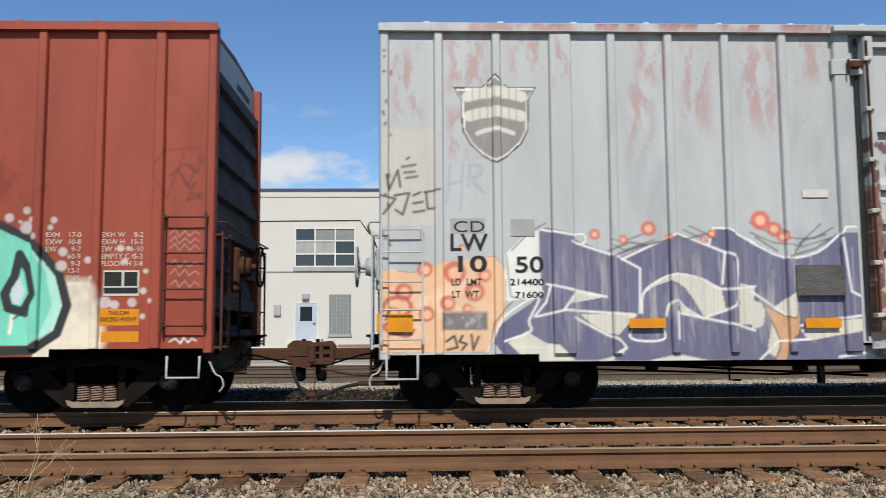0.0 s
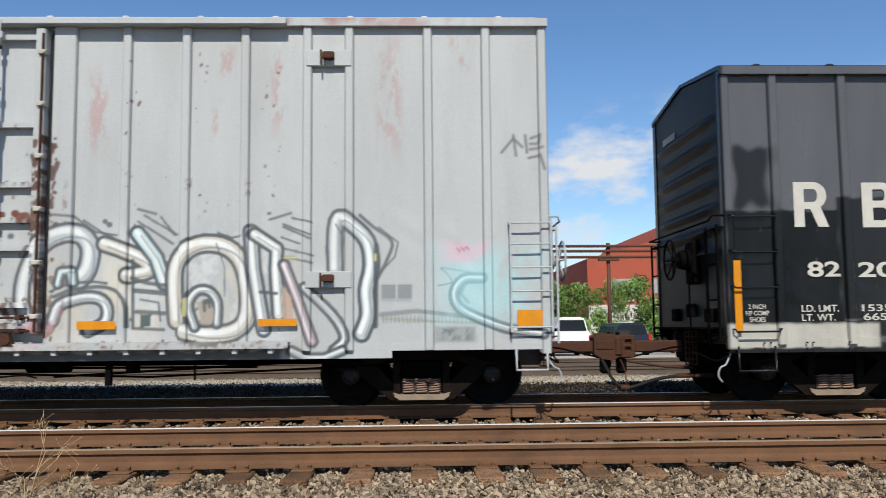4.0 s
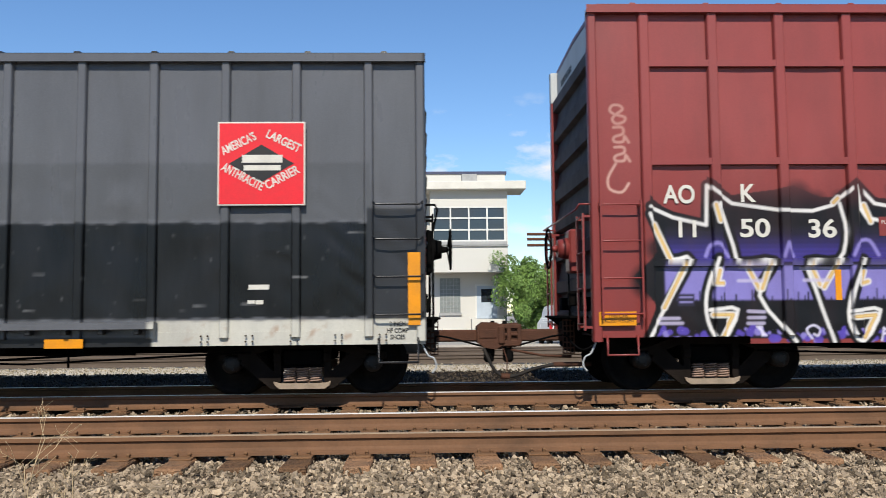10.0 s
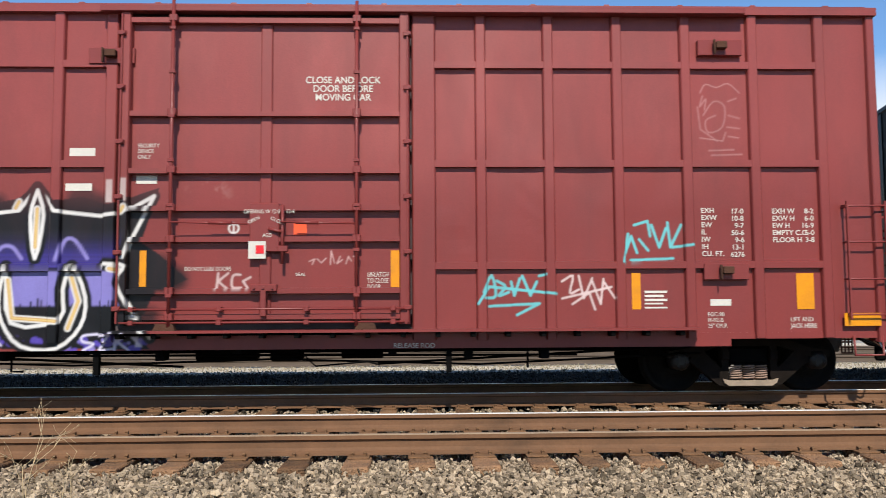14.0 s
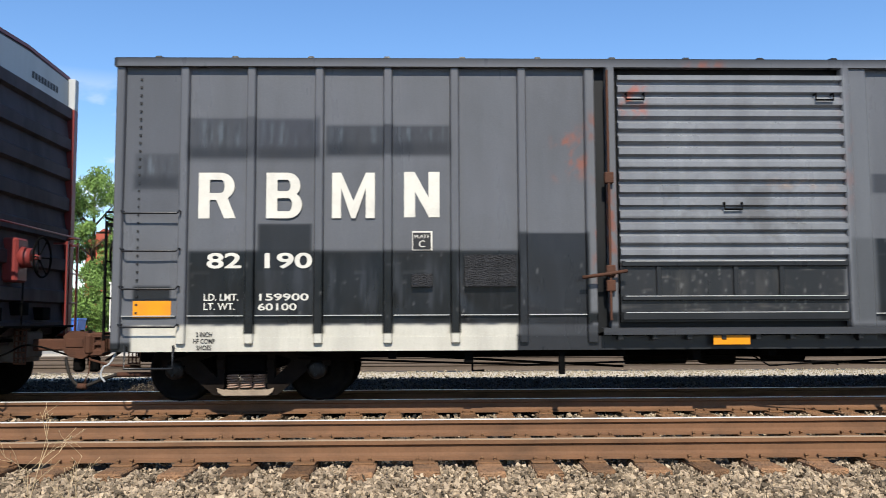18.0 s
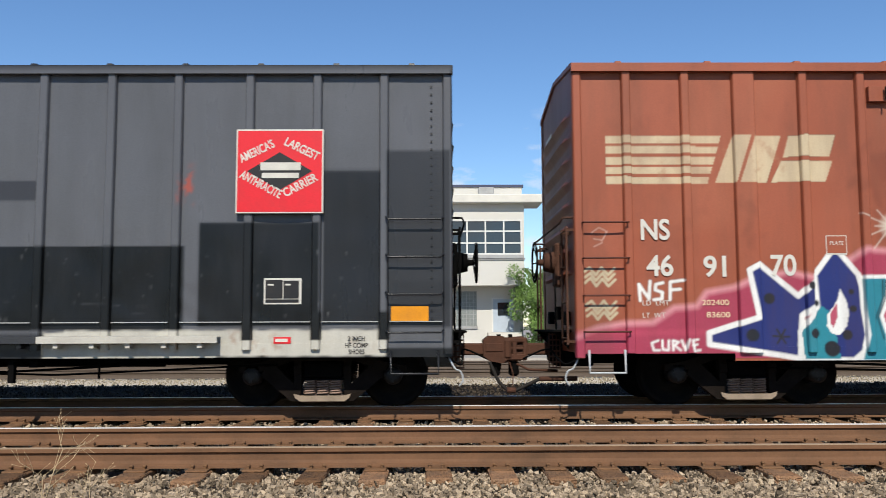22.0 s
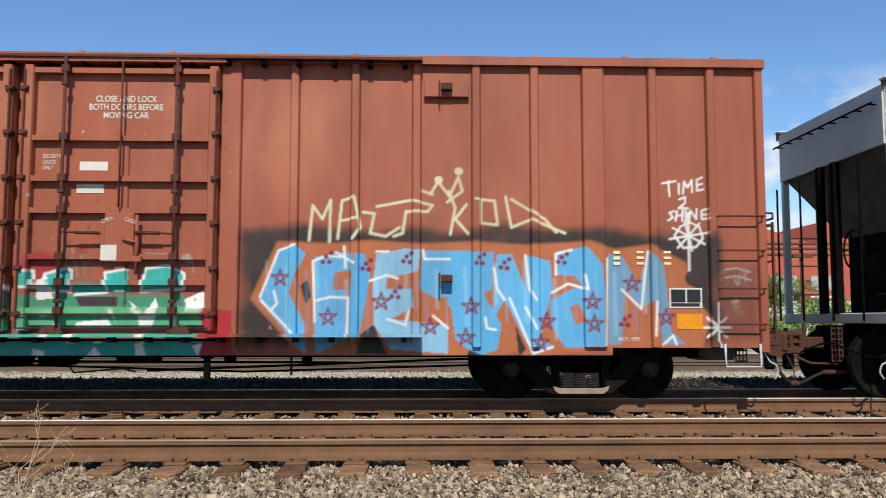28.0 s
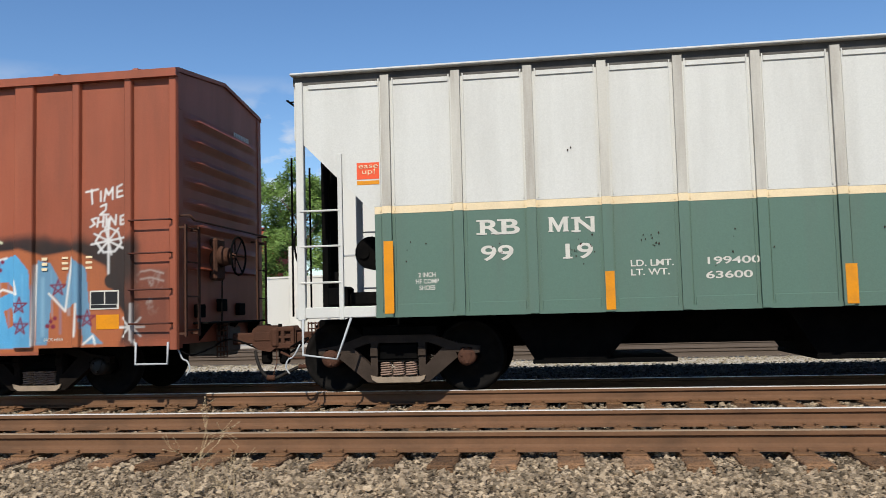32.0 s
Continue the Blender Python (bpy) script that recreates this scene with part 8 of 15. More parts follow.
k2.stroke([(13.55, 1.33), (13.56, 1.24)], 0.011, "4c5458", 0.7, soft=0.010)
k2.stroke([(13.6, 1.33), (13.61, 1.24)], 0.011, "4c5458", 0.7, soft=0.010)
k2.stroke([(13.65, 1.33), (13.65, 1.24)], 0.011, "4c5458", 0.7, soft=0.010)
k2.stroke([(13.7, 1.33), (13.7, 1.24)], 0.011, "4c5458", 0.7, soft=0.010)
k2.stroke([(13.75, 1.33), (13.75, 1.24)], 0.011, "4c5458", 0.7, soft=0.010)
k2.stroke([(13.79, 1.33), (13.8, 1.24)], 0.011, "4c5458", 0.7, soft=0.010)
k2.stroke([(13.84, 1.33), (13.85, 1.24)], 0.011, "4c5458", 0.7, soft=0.010)
k2.stroke([(13.89, 1.33), (13.9, 1.24)], 0.011, "4c5458", 0.7, soft=0.010)
k2.stroke([(13.94, 1.32), (13.95, 1.24)], 0.011, "4c5458", 0.7, soft=0.010)
k2.stroke([(13.99, 1.32), (13.99, 1.24)], 0.011, "4c5458", 0.7, soft=0.010)
k2.stroke([(13.95, 1.79), (13.73, 1.78), (13.61, 1.62), (13.66, 1.44), (13.88, 1.31), (14.25, 1.17), (14.7, 1.1)], 0.146, "454d52", 0.95, soft=0.010)
k2.stroke([(13.95, 1.79), (13.73, 1.78), (13.61, 1.62), (13.66, 1.44), (13.88, 1.31), (14.25, 1.17), (14.7, 1.1)], 0.056, "b3babd", soft=0.010)
k2.stroke([(13.95, 1.8), (13.72, 1.79), (13.6, 1.63), (13.66, 1.45), (13.88, 1.32), (14.25, 1.18), (14.69, 1.11)], 0.023, "e8ecec", 0.95, soft=0.007)
k2.stroke([(13.97, 1.77), (13.75, 1.77), (13.63, 1.61), (13.68, 1.42), (13.9, 1.29), (14.27, 1.16), (14.72, 1.08)], 0.014, "7b868b", 0.9, soft=0.010)
k2.stroke([(13.41, 1.7), (13.58, 1.74), (13.52, 1.85), (13.45, 1.92), (13.71, 1.88), (13.9, 1.84)], 0.017, "4c5458", 0.9, soft=0.010)
k2.stroke([(13.93, 1.75), (13.75, 1.73), (13.69, 1.6), (13.78, 1.49)], 0.035, "4c5458", 0.9, soft=0.010)
k2.blotches(13.21, 14.9, 1.11, 2.29, "9fd0d6", 1.1, 0.75, 0.6, 9)
k2.blotches(13.37, 14.3, 1.94, 2.29, "d6a6b6", 2, 0.55, 0.6, 11)
k2.blotches(8.19, 9.0, 0.95, 1.49, "d6a2a8", 1.6, 0.5, 0.6, 12)
k2.stroke([(13.65, 2.16), (13.68, 2.13), (13.67, 2.11)], 0.014, "a83040", 0.9, soft=0.010)
k2.stroke([(13.7, 2.17), (13.74, 2.13)], 0.014, "a83040", 0.9, soft=0.010)
k2.stroke([(13.75, 2.16), (13.77, 2.18), (13.8, 2.14)], 0.014, "a83040", 0.9, soft=0.010)
k2.rect(12.7, 13.1, 1.5, 1.73, "b4b6b4", 0.9, soft=0.007)
k2.rect(12.71, 12.89, 1.54, 1.72, "7c8284", 0.9)
k2.rect(12.91, 13.09, 1.54, 1.72, "7c8284", 0.9)
k2.rect(12.71, 13.08, 1.51, 1.53, "8c9294", 0.9)
k2.rect(13.36, 13.87, 1.0, 1.2, "8f9494", 0.8, soft=0.021)
k2.blotches(13.36, 13.87, 1.0, 1.2, "4e5456", 8, 0.5, 0.8, 4)
k2.blotches(8.83, 8.9, 1.08, 3.16, "6a4a3c", 8, 0.35, 0.8, 0.0)
k2.blotches(9.57, 9.67, 2.88, 3.16, "6a4a3c", 8, 0.35, 0.8, 3.1)
k2.blotches(10.31, 10.39, 2.87, 3.16, "6a4a3c", 8, 0.35, 0.8, 6.2)
k2.blotches(11.04, 11.11, 2.8, 3.08, "6a4a3c", 8, 0.35, 0.8, 9.3)
k2.blotches(8.47, 8.73, 2.11, 3.02, "6a4a3c", 8, 0.35, 0.8, 12.4)
k2.stroke([(8.5, 3.08), (8.51, 3.08)], 0.035, "5a3a2e", 0.8, soft=0.010)
k2.stroke([(8.6, 2.96), (8.61, 2.96)], 0.035, "5a3a2e", 0.8, soft=0.010)
k2.stroke([(8.7, 2.85), (8.7, 2.85)], 0.035, "5a3a2e", 0.8, soft=0.010)
k2.stroke([(8.51, 2.74), (8.51, 2.74)], 0.035, "5a3a2e", 0.8, soft=0.010)
k2.stroke([(8.61, 2.63), (8.61, 2.63)], 0.035, "5a3a2e", 0.8, soft=0.010)
k2.stroke([(8.71, 2.51), (8.71, 2.51)], 0.035, "5a3a2e", 0.8, soft=0.010)
k2.stroke([(8.52, 2.4), (8.52, 2.4)], 0.035, "5a3a2e", 0.8, soft=0.010)
k2.stroke([(8.61, 2.29), (8.62, 2.29)], 0.035, "5a3a2e", 0.8, soft=0.010)
k2.stroke([(8.71, 2.18), (8.72, 2.18)], 0.035, "5a3a2e", 0.8, soft=0.010)
k2.stroke([(-0.34, 3.13), (-0.31, 2.95), (-0.2, 3.2), (-0.17, 2.99)], 0.031, "2b2b2e", 0.85)
k2.stroke([(-0.15, 3.24), (0.02, 3.27)], 0.031, "2b2b2e", 0.85)
k2.stroke([(-0.12, 3.17), (0.01, 3.18)], 0.031, "2b2b2e", 0.85)
k2.stroke([(-0.1, 3.1), (0.04, 3.12)], 0.031, "2b2b2e", 0.85)
k2.stroke([(-0.09, 3.34), (-0.06, 3.36)], 0.031, "2b2b2e", 0.85)
k2.stroke([(-0.44, 2.88), (-0.23, 2.84), (-0.38, 2.64)], 0.031, "2b2b2e", 0.85)
k2.stroke([(-0.24, 2.88), (-0.06, 2.91), (-0.14, 2.64), (-0.23, 2.7)], 0.031, "2b2b2e", 0.85)
k2.stroke([(-0.01, 2.88), (0.08, 2.92)], 0.031, "2b2b2e", 0.85)
k2.stroke([(-0.01, 2.78), (0.11, 2.8)], 0.031, "2b2b2e", 0.85)
k2.stroke([(-0.01, 2.67), (0.13, 2.69)], 0.031, "2b2b2e", 0.85)
k2.stroke([(0.15, 2.92), (0.17, 2.71), (0.25, 2.72)], 0.031, "2b2b2e", 0.85)
k2.stroke([(0.13, 2.92), (0.32, 2.95)], 0.031, "2b2b2e", 0.85)
k2.stroke([(0.45, 3.27), (0.41, 2.78)], 0.028, "9aa2a8", 0.7)
k2.stroke([(0.61, 3.29), (0.58, 2.71)], 0.028, "9aa2a8", 0.7)
k2.stroke([(0.42, 3.02), (0.61, 3.06)], 0.028, "9aa2a8", 0.7)
k2.stroke([(0.7, 3.27), (0.68, 2.99)], 0.028, "9aa2a8", 0.7)
k2.stroke([(0.7, 3.27), (0.84, 3.24), (0.82, 3.13), (0.72, 3.09), (0.87, 2.92)], 0.028, "9aa2a8", 0.7)
k2.stroke([(14.22, 3.36), (14.37, 3.54), (14.48, 3.43)], 0.035, "55595d", 0.8)
k2.stroke([(14.37, 3.58), (14.4, 3.32)], 0.035, "55595d", 0.8)
k2.stroke([(14.52, 3.58), (14.54, 3.36)], 0.035, "55595d", 0.8)
k2.stroke([(14.59, 3.54), (14.7, 3.58), (14.68, 3.47), (14.58, 3.47)], 0.035, "55595d", 0.8)
k2.stroke([(14.56, 3.29), (14.7, 3.32), (14.75, 3.14)], 0.035, "55595d", 0.8)
k2.stroke([(14.58, 3.4), (14.73, 3.42)], 0.035, "55595d", 0.8)
# Shadow below the door track, painted dark along the sill.
k2.rect(5.7, 11.5, 0.80, 0.94, "3a3632", 0.75, soft=0.02, rough=0.02)
k2.rect(7.45, 7.92, 1.60, 1.93, "26282a", 0.85, soft=0.02, rough=0.03)
k2.blotches(7.5, 7.85, 1.62, 1.9, "a8b0b4", 5, 0.35, 0.8, 3)
for xa_, xb_, za_, zb_, n_, tint_, big_, tall_ in ((5.69, 5.88, 1.15, 3.3, 150, "4a2c22", 0.04, 1.5), (8.44, 8.64, 1.15, 3.3, 120, "4a2c22", 0.035, 1.5), (5.8, 8.5, 2.91, 3.01, 130, "5a3426", 0.035, 0.6),
                                                  (5.8, 8.5, 1.18, 1.60, 260, "4e3024", 0.04, 1.2), (5.8, 7.35, 1.2, 2.0, 90, "2e2825", 0.018, 5.0), (5.6, 11.6, 0.93, 1.06, 150, "4a342a", 0.03, 0.6), (5.8, 8.5, 1.6, 3.7, 60, "6a4030", 0.03, 2.0)):
    k2.flecks(xa_, xb_, za_, zb_, n_, tint_, 0.008, big_, int(n_), tall_, 0.85)
shell(c2, k2, "pale", 0.82, 5.07, [(0.31, 0.10), (1.04, 0.10), (1.85, 0.27), (2.50, 0.10), (3.23, 0.10), (3.96, 0.10), (4.70, 0.10), (5.46, 0.20), (8.81, 0.27), (9.57, 0.10), (10.30, 0.10), (11.03, 0.10), (11.80, 0.10), (12.32, 0.10), (13.30, 0.10), (14.03, 0.10)], (5.6, 8.7), reach=(1.0, 1.12), band="pale")
plug_door(c2, k2, "pale", 5.72, 8.60, 1.16, 4.90, [4.80, 3.70, 2.96, 2.53, 2.19, 1.50, 1.25], [6.25, 8.06], rod_mat="grey_rod", panel_x=(7.16,), panel_top=1)
track_rail(c2, 5.6, 11.6, 0.95, "pale", k2)
ladder(c2, -0.40, 0.10, [2.44, 2.16, 1.80, 1.46, 1.10], "grey_rod", stirrup=(0.62, 0.92))
ladder(c2, 14.30, 14.80, [2.46, 2.2, 1.91, 1.62, 1.18], "grey_rod", stirrup=(0.66, 0.92))
bogie(c2, 1.115)
bogie(c2, 13.20)

# first black car
b3 = new_car("boxcar", "black steel boxcar with painted-over patches and white lettering", 17.0, 32.25)
k3 = Canvas(16.9, 32.3, 0.7, 4.6, 0.019)
k3.rect(17.0, 32.25, 0.95, 4.5, "55565a")
k3.rect(17.01, 18.44, 1.06, 2.6, "0c0d0e", soft=0.007, rough=0.014)
k3.rect(18.44, 19.42, 1.04, 2.77, "0c0d0e", 0.9, soft=0.007, rough=0.014)
k3.rect(19.4, 20.33, 1.03, 3.03, "0c0d0e", 0.9, soft=0.007, rough=0.014)
k3.rect(20.3, 21.24, 1.02, 2.6, "0c0d0e", soft=0.007, rough=0.014)
k3.rect(21.2, 22.0, 1.01, 3.11, "1b1c1e", soft=0.007, rough=0.014)
k3.rect(21.89, 23.3, 0.72, 2.68, "0c0d0e", soft=0.007, rough=0.014)
k3.rect(17.17, 17.59, 2.68, 3.4, "1e1f22", soft=0.042, rough=0.056)
k3.blotches(17.69, 23.22, 1.05, 2.38, "1f2022", 1.5, 0.2, 0.5, 2)
k3.rect(23.24, 26.52, 1.12, 2.28, "2a2b2d", 0.7, soft=0.028, rough=0.028)
k3.rect(18.89, 25.49, 0.82, 0.95, "1c1d20")
k3.rect(16.95, 18.9, 0.89, 1.19, "aeaba1", rough=0.007)
k3.rect(26.18, 31.59, 2.37, 3.09, "4c4d50", soft=0.007, rough=0.014)
k3.rect(26.19, 32.24, 1.18, 2.35, "0c0d0e", soft=0.007, rough=0.014)
k3.rect(31.54, 32.25, 1.14, 2.51, "26272a", soft=0.007)
k3.blotches(26.25, 31.55, 2.44, 2.97, "5a5b5f", 2, 0.2, 0.4, 6)
k3.rect(28.92, 32.28, 0.81, 1.14, "aeaba1", rough=0.007)
k3.blotches(28.86, 32.28, 0.81, 1.17, "8a6a50", 5, 0.0, 0.6, 2)
k3.stroke([(18.48, 1.23), (18.7, 1.24)], 0.011, "9a9a9a", 0.47, soft=0.008)
k3.stroke([(20.3, 1.79), (20.39, 1.79)], 0.011, "9a9a9a", 0.35, soft=0.008)
k3.stroke([(21.9, 2.25), (22.05, 2.24)], 0.008, "9a9a9a", 0.41, soft=0.008)
k3.stroke([(18.3, 1.89), (18.35, 1.88)], 0.008, "9a9a9a", 0.53, soft=0.008)
k3.stroke([(19.81, 2), (19.95, 2.02)], 0.008, "9a9a9a", 0.47, soft=0.008)
k3.stroke([(22.85, 1.54), (22.97, 1.53)], 0.011, "9a9a9a", 0.53, soft=0.008)
k3.stroke([(22.79, 1.72), (23.05, 1.7)], 0.008, "9a9a9a", 0.27, soft=0.008)
k3.stroke([(23.13, 1.15), (23.2, 1.16)], 0.014, "9a9a9a", 0.54, soft=0.008)
k3.stroke([(20.45, 1.06), (20.61, 1.03)], 0.008, "9a9a9a", 0.31, soft=0.008)
k3.stroke([(27.49, 1.72), (27.62, 1.72)], 0.014, "9a9a9a", 0.4, soft=0.008)
k3.stroke([(29.42, 1.33), (29.57, 1.32)], 0.008, "9a9a9a", 0.55, soft=0.008)
k3.stroke([(28.7, 1.41), (28.86, 1.41)], 0.008, "9a9a9a", 0.28, soft=0.008)
k3.stroke([(27.04, 1.33), (27.17, 1.35)], 0.008, "9a9a9a", 0.26, soft=0.008)
k3.stroke([(31.31, 2.22), (31.53, 2.21)], 0.011, "9a9a9a", 0.37, soft=0.008)
k3.stroke([(30.01, 1.35), (30.23, 1.34)], 0.011, "9a9a9a", 0.45, soft=0.008)
k3.stroke([(29.26, 1.27), (29.34, 1.28)], 0.008, "9a9a9a", 0.25, soft=0.008)
k3.stroke([(27.39, 1.29), (27.53, 1.28)], 0.011, "9a9a9a", 0.35, soft=0.008)
k3.stroke([(30.63, 1.67), (30.8, 1.67)], 0.008, "9a9a9a", 0.52, soft=0.008)
k3.flecks(17.1, 23.2, 1.1, 2.4, 80, "8a8a8a", 0.004, 0.012, 31, 4.0, 0.35)
k3.flecks(26.2, 32.2, 1.2, 2.3, 80, "8a8a8a", 0.004, 0.012, 32, 4.0, 0.35)
k3.flecks(23.3, 26.0, 1.2, 2.6, 60, "b0b0b0", 0.005, 0.014, 33, 1.5, 0.5)
for n_, (a_, b_) in enumerate(((20.5, 21.35), (21.4, 22.2), (22.2, 23.1))):
    k3.blotches(a_, b_, 1.05, 2.55, "4c5056", 1.6, 0.3, 0.35, n_ + 3, hard=1.2)
    k3.blotches(a_, b_, 1.05, 2.6, "484b50", 7, 0.25, 0.45, n_, 9)
shell(b3, k3, "black", 0.84, 4.45, [(17.66, 0.10), (18.55, 0.10), (19.42, 0.10), (20.31, 0.10), (21.18, 0.10), (22.07, 0.10), (22.93, 0.16), (26.22, 0.18), (27.14, 0.10), (28.04, 0.10), (28.92, 0.10), (29.80, 0.10), (30.67, 0.10), (31.56, 0.10)], (23.1, 26.1), reach=(1.12, 1.03), dent=0.02, step=0.0, end_mat="end_black_shade")
sheet_panel(b3, 23.35, 25.95, 1.22, 4.22, k3, "black", depth=wave(0.137, 0.05, 1.22), name="door_sheet", y=SIDE + 0.02, dent=0.026)
for px in (23.24, 26.02):
    post(b3, px, 0.16, 1.10, 4.36, k3, "black", "door_stile", y=SIDE - 0.04)
track_rail(b3, 23.0, 29.0, 1.05, "black", k3)
ladder(b3, 17.04, 17.62, [2.52, 2.08, 1.64, 1.10], "black", rails=False, sag=0.03, stirrup=(0.62, 0.92))
ladder(b3, 31.62, 32.22, [2.55, 2.12, 1.66, 1.20], "black", rails=False, sag=0.03, stirrup=(0.62, 0.92))
bogie(b3, 18.54)
bogie(b3, 30.69)

# maroon high-cube car with belt rails
r4 = new_car("boxcar", "tall maroon steel boxcar with purple and black graffiti", 34.32, 49.60)
k4 = Canvas(34.2, 49.6, 0.7, 5.2, 0.012, 0.74)
k4.rounded = 4
k4.poly([(35.04, 2.67), (35.3, 2.47), (35.75, 2.31), (35.79, 2.91), (36.1, 2.66), (36.67, 2.73), (36.89, 2.77), (37.21, 2.63), (37.47, 2.63), (37.7, 2.88), (37.88, 2.63), (38.5, 2.56), (38.91, 2.67), (39.14, 2.87), (39.29, 2.62), (39.68, 2.68), (39.99, 2.57), (40.63, 2.79), (40.41, 2.11), (40.61, 1.98), (40.98, 1.66), (40.55, 1.44), (40.4, 1.04), (40.53, 0.81), (34.93, 0.88), (35.1, 1.28), (34.83, 1.63), (35.14, 1.94)], "0d0c0f")
k4.stroke([(36.94, 2.66), (36.94, 2.66)], 0.333, "0d0c0f", 0.85, soft=0.056)
k4.stroke([(36.76, 2.57), (36.76, 2.57)], 0.250, "0d0c0f", 0.85, soft=0.056)
k4.stroke([(37.16, 2.57), (37.17, 2.57)], 0.250, "0d0c0f", 0.85, soft=0.056)
k4.stroke([(38.64, 2.6), (38.64, 2.6)], 0.250, "0d0c0f", 0.85, soft=0.056)
k4.stroke([(39.67, 2.64), (39.68, 2.64)], 0.361, "0d0c0f", 0.85, soft=0.056)
k4.stroke([(39.9, 2.59), (39.9, 2.59)], 0.250, "0d0c0f", 0.85, soft=0.056)
k4.stroke([(35.01, 1.58), (35.01, 1.58)], 0.417, "0d0c0f", 0.85, soft=0.056)
k4.stroke([(40.83, 1.66), (40.83, 1.66)], 0.306, "0d0c0f", 0.85, soft=0.056)
k4.stroke([(40.6, 1.75), (40.61, 1.75)], 0.417, "0d0c0f", 0.85, soft=0.056)
k4.stroke([(40.54, 1.21), (40.55, 1.21)], 0.222, "0d0c0f", 0.85, soft=0.056)
k4.stroke([(37.47, 2.61), (37.48, 2.61)], 0.167, "0d0c0f", 0.85, soft=0.056)
k4.stroke([(38.15, 2.72), (38.15, 2.72)], 0.111, "0d0c0f", 0.85, soft=0.056)
k4.stroke([(35.13, 1.98), (35.14, 1.98)], 0.278, "0d0c0f", 0.85, soft=0.056)
k4.rect(35.26, 40.23, 2.22, 2.25, "1e1b26", 0.9, soft=0.035)
k4.rect(35.26, 40.23, 2.17, 2.2, "241f38", 0.9, soft=0.035)
k4.rect(35.26, 40.23, 2.11, 2.14, "2b2450", 0.9, soft=0.035)
k4.rect(35.26, 40.23, 2.06, 2.09, "352c6c", 0.9, soft=0.035)
k4.rect(35.27, 40.23, 2.01, 2.03, "40358a", 0.9, soft=0.035)
k4.rect(35.27, 40.22, 1.95, 1.98, "4b3ea2", 0.9, soft=0.035)
k4.rect(35.27, 40.22, 1.9, 1.92, "5445ae", 0.9, soft=0.035)
k4.rect(35.27, 40.22, 1.85, 1.87, "5446b0", 0.9, soft=0.035)
k4.rect(35.23, 40.22, 1.34, 1.76, "857cc0", soft=0.014)
k4.rect(35.22, 40.22, 1.81, 1.83, "5446b0", soft=0.014)
k4.rect(35.22, 40.2, 1.79, 1.79, "0d0c0f", 0.55, soft=0.014)
drip_rng = np.random.default_rng(44)
for i in range(123):
    x, tall = 35.24 + 0.0414 * i, 0.05 + 0.17 * drip_rng.uniform() ** 3
    k4.stroke([(x, 1.24), (x + 0.005, 1.25 + tall)], 0.017 + 0.007 * (i % 2), "0d0c0f", 0.95, soft=0.010)
k4.rect(35.1, 40.36, 1.08, 1.23, "0d0c0f", 0.95, soft=0.021)
k4.stroke([(35.08, 1.01), (35.08, 1.01)], 0.042, "8f84cc", 0.9, soft=0.010)
k4.stroke([(35.12, 0.96), (35.13, 0.96)], 0.111, "5a49ae", 0.9, soft=0.010)
k4.stroke([(35.17, 0.99), (35.18, 0.99)], 0.097, "5a49ae", 0.9, soft=0.010)
k4.stroke([(35.22, 0.93), (35.22, 0.93)], 0.083, "8f84cc", 0.9, soft=0.010)
k4.stroke([(35.27, 0.95), (35.27, 0.95)], 0.069, "5a49ae", 0.9, soft=0.010)
k4.stroke([(35.32, 0.87), (35.32, 0.87)], 0.056, "5a49ae", 0.9, soft=0.010)
k4.stroke([(35.36, 0.88), (35.37, 0.88)], 0.042, "8f84cc", 0.9, soft=0.010)
k4.stroke([(35.41, 0.97), (35.41, 0.97)], 0.111, "5a49ae", 0.9, soft=0.010)
k4.stroke([(35.46, 0.96), (35.46, 0.96)], 0.097, "5a49ae", 0.9, soft=0.010)
k4.stroke([(35.51, 0.86), (35.51, 0.86)], 0.083, "8f84cc", 0.9, soft=0.010)
k4.stroke([(35.55, 0.84), (35.56, 0.84)], 0.069, "5a49ae", 0.9, soft=0.010)
k4.stroke([(35.6, 0.9), (35.6, 0.9)], 0.056, "5a49ae", 0.9, soft=0.010)
k4.stroke([(35.65, 0.86), (35.65, 0.86)], 0.042, "8f84cc", 0.9, soft=0.010)
k4.stroke([(35.7, 0.91), (35.7, 0.91)], 0.111, "5a49ae", 0.9, soft=0.010)
k4.stroke([(35.74, 0.86), (35.75, 0.86)], 0.097, "5a49ae", 0.9, soft=0.010)
k4.stroke([(35.79, 0.89), (35.79, 0.89)], 0.083, "8f84cc", 0.9, soft=0.010)
k4.stroke([(35.84, 0.83), (35.84, 0.83)], 0.069, "5a49ae", 0.9, soft=0.010)
k4.stroke([(35.89, 0.85), (35.89, 0.85)], 0.056, "5a49ae", 0.9, soft=0.010)
k4.stroke([(35.93, 0.95), (35.94, 0.95)], 0.042, "8f84cc", 0.9, soft=0.010)
k4.stroke([(35.98, 0.96), (35.98, 0.96)], 0.111, "5a49ae", 0.9, soft=0.010)
k4.stroke([(36.03, 0.87), (36.03, 0.87)], 0.097, "5a49ae", 0.9, soft=0.010)
k4.stroke([(36.08, 0.86), (36.08, 0.86)], 0.083, "8f84cc", 0.9, soft=0.010)
k4.stroke([(36.12, 0.94), (36.13, 0.94)], 0.069, "5a49ae", 0.9, soft=0.010)
k4.stroke([(36.17, 0.92), (36.17, 0.92)], 0.056, "5a49ae", 0.9, soft=0.010)
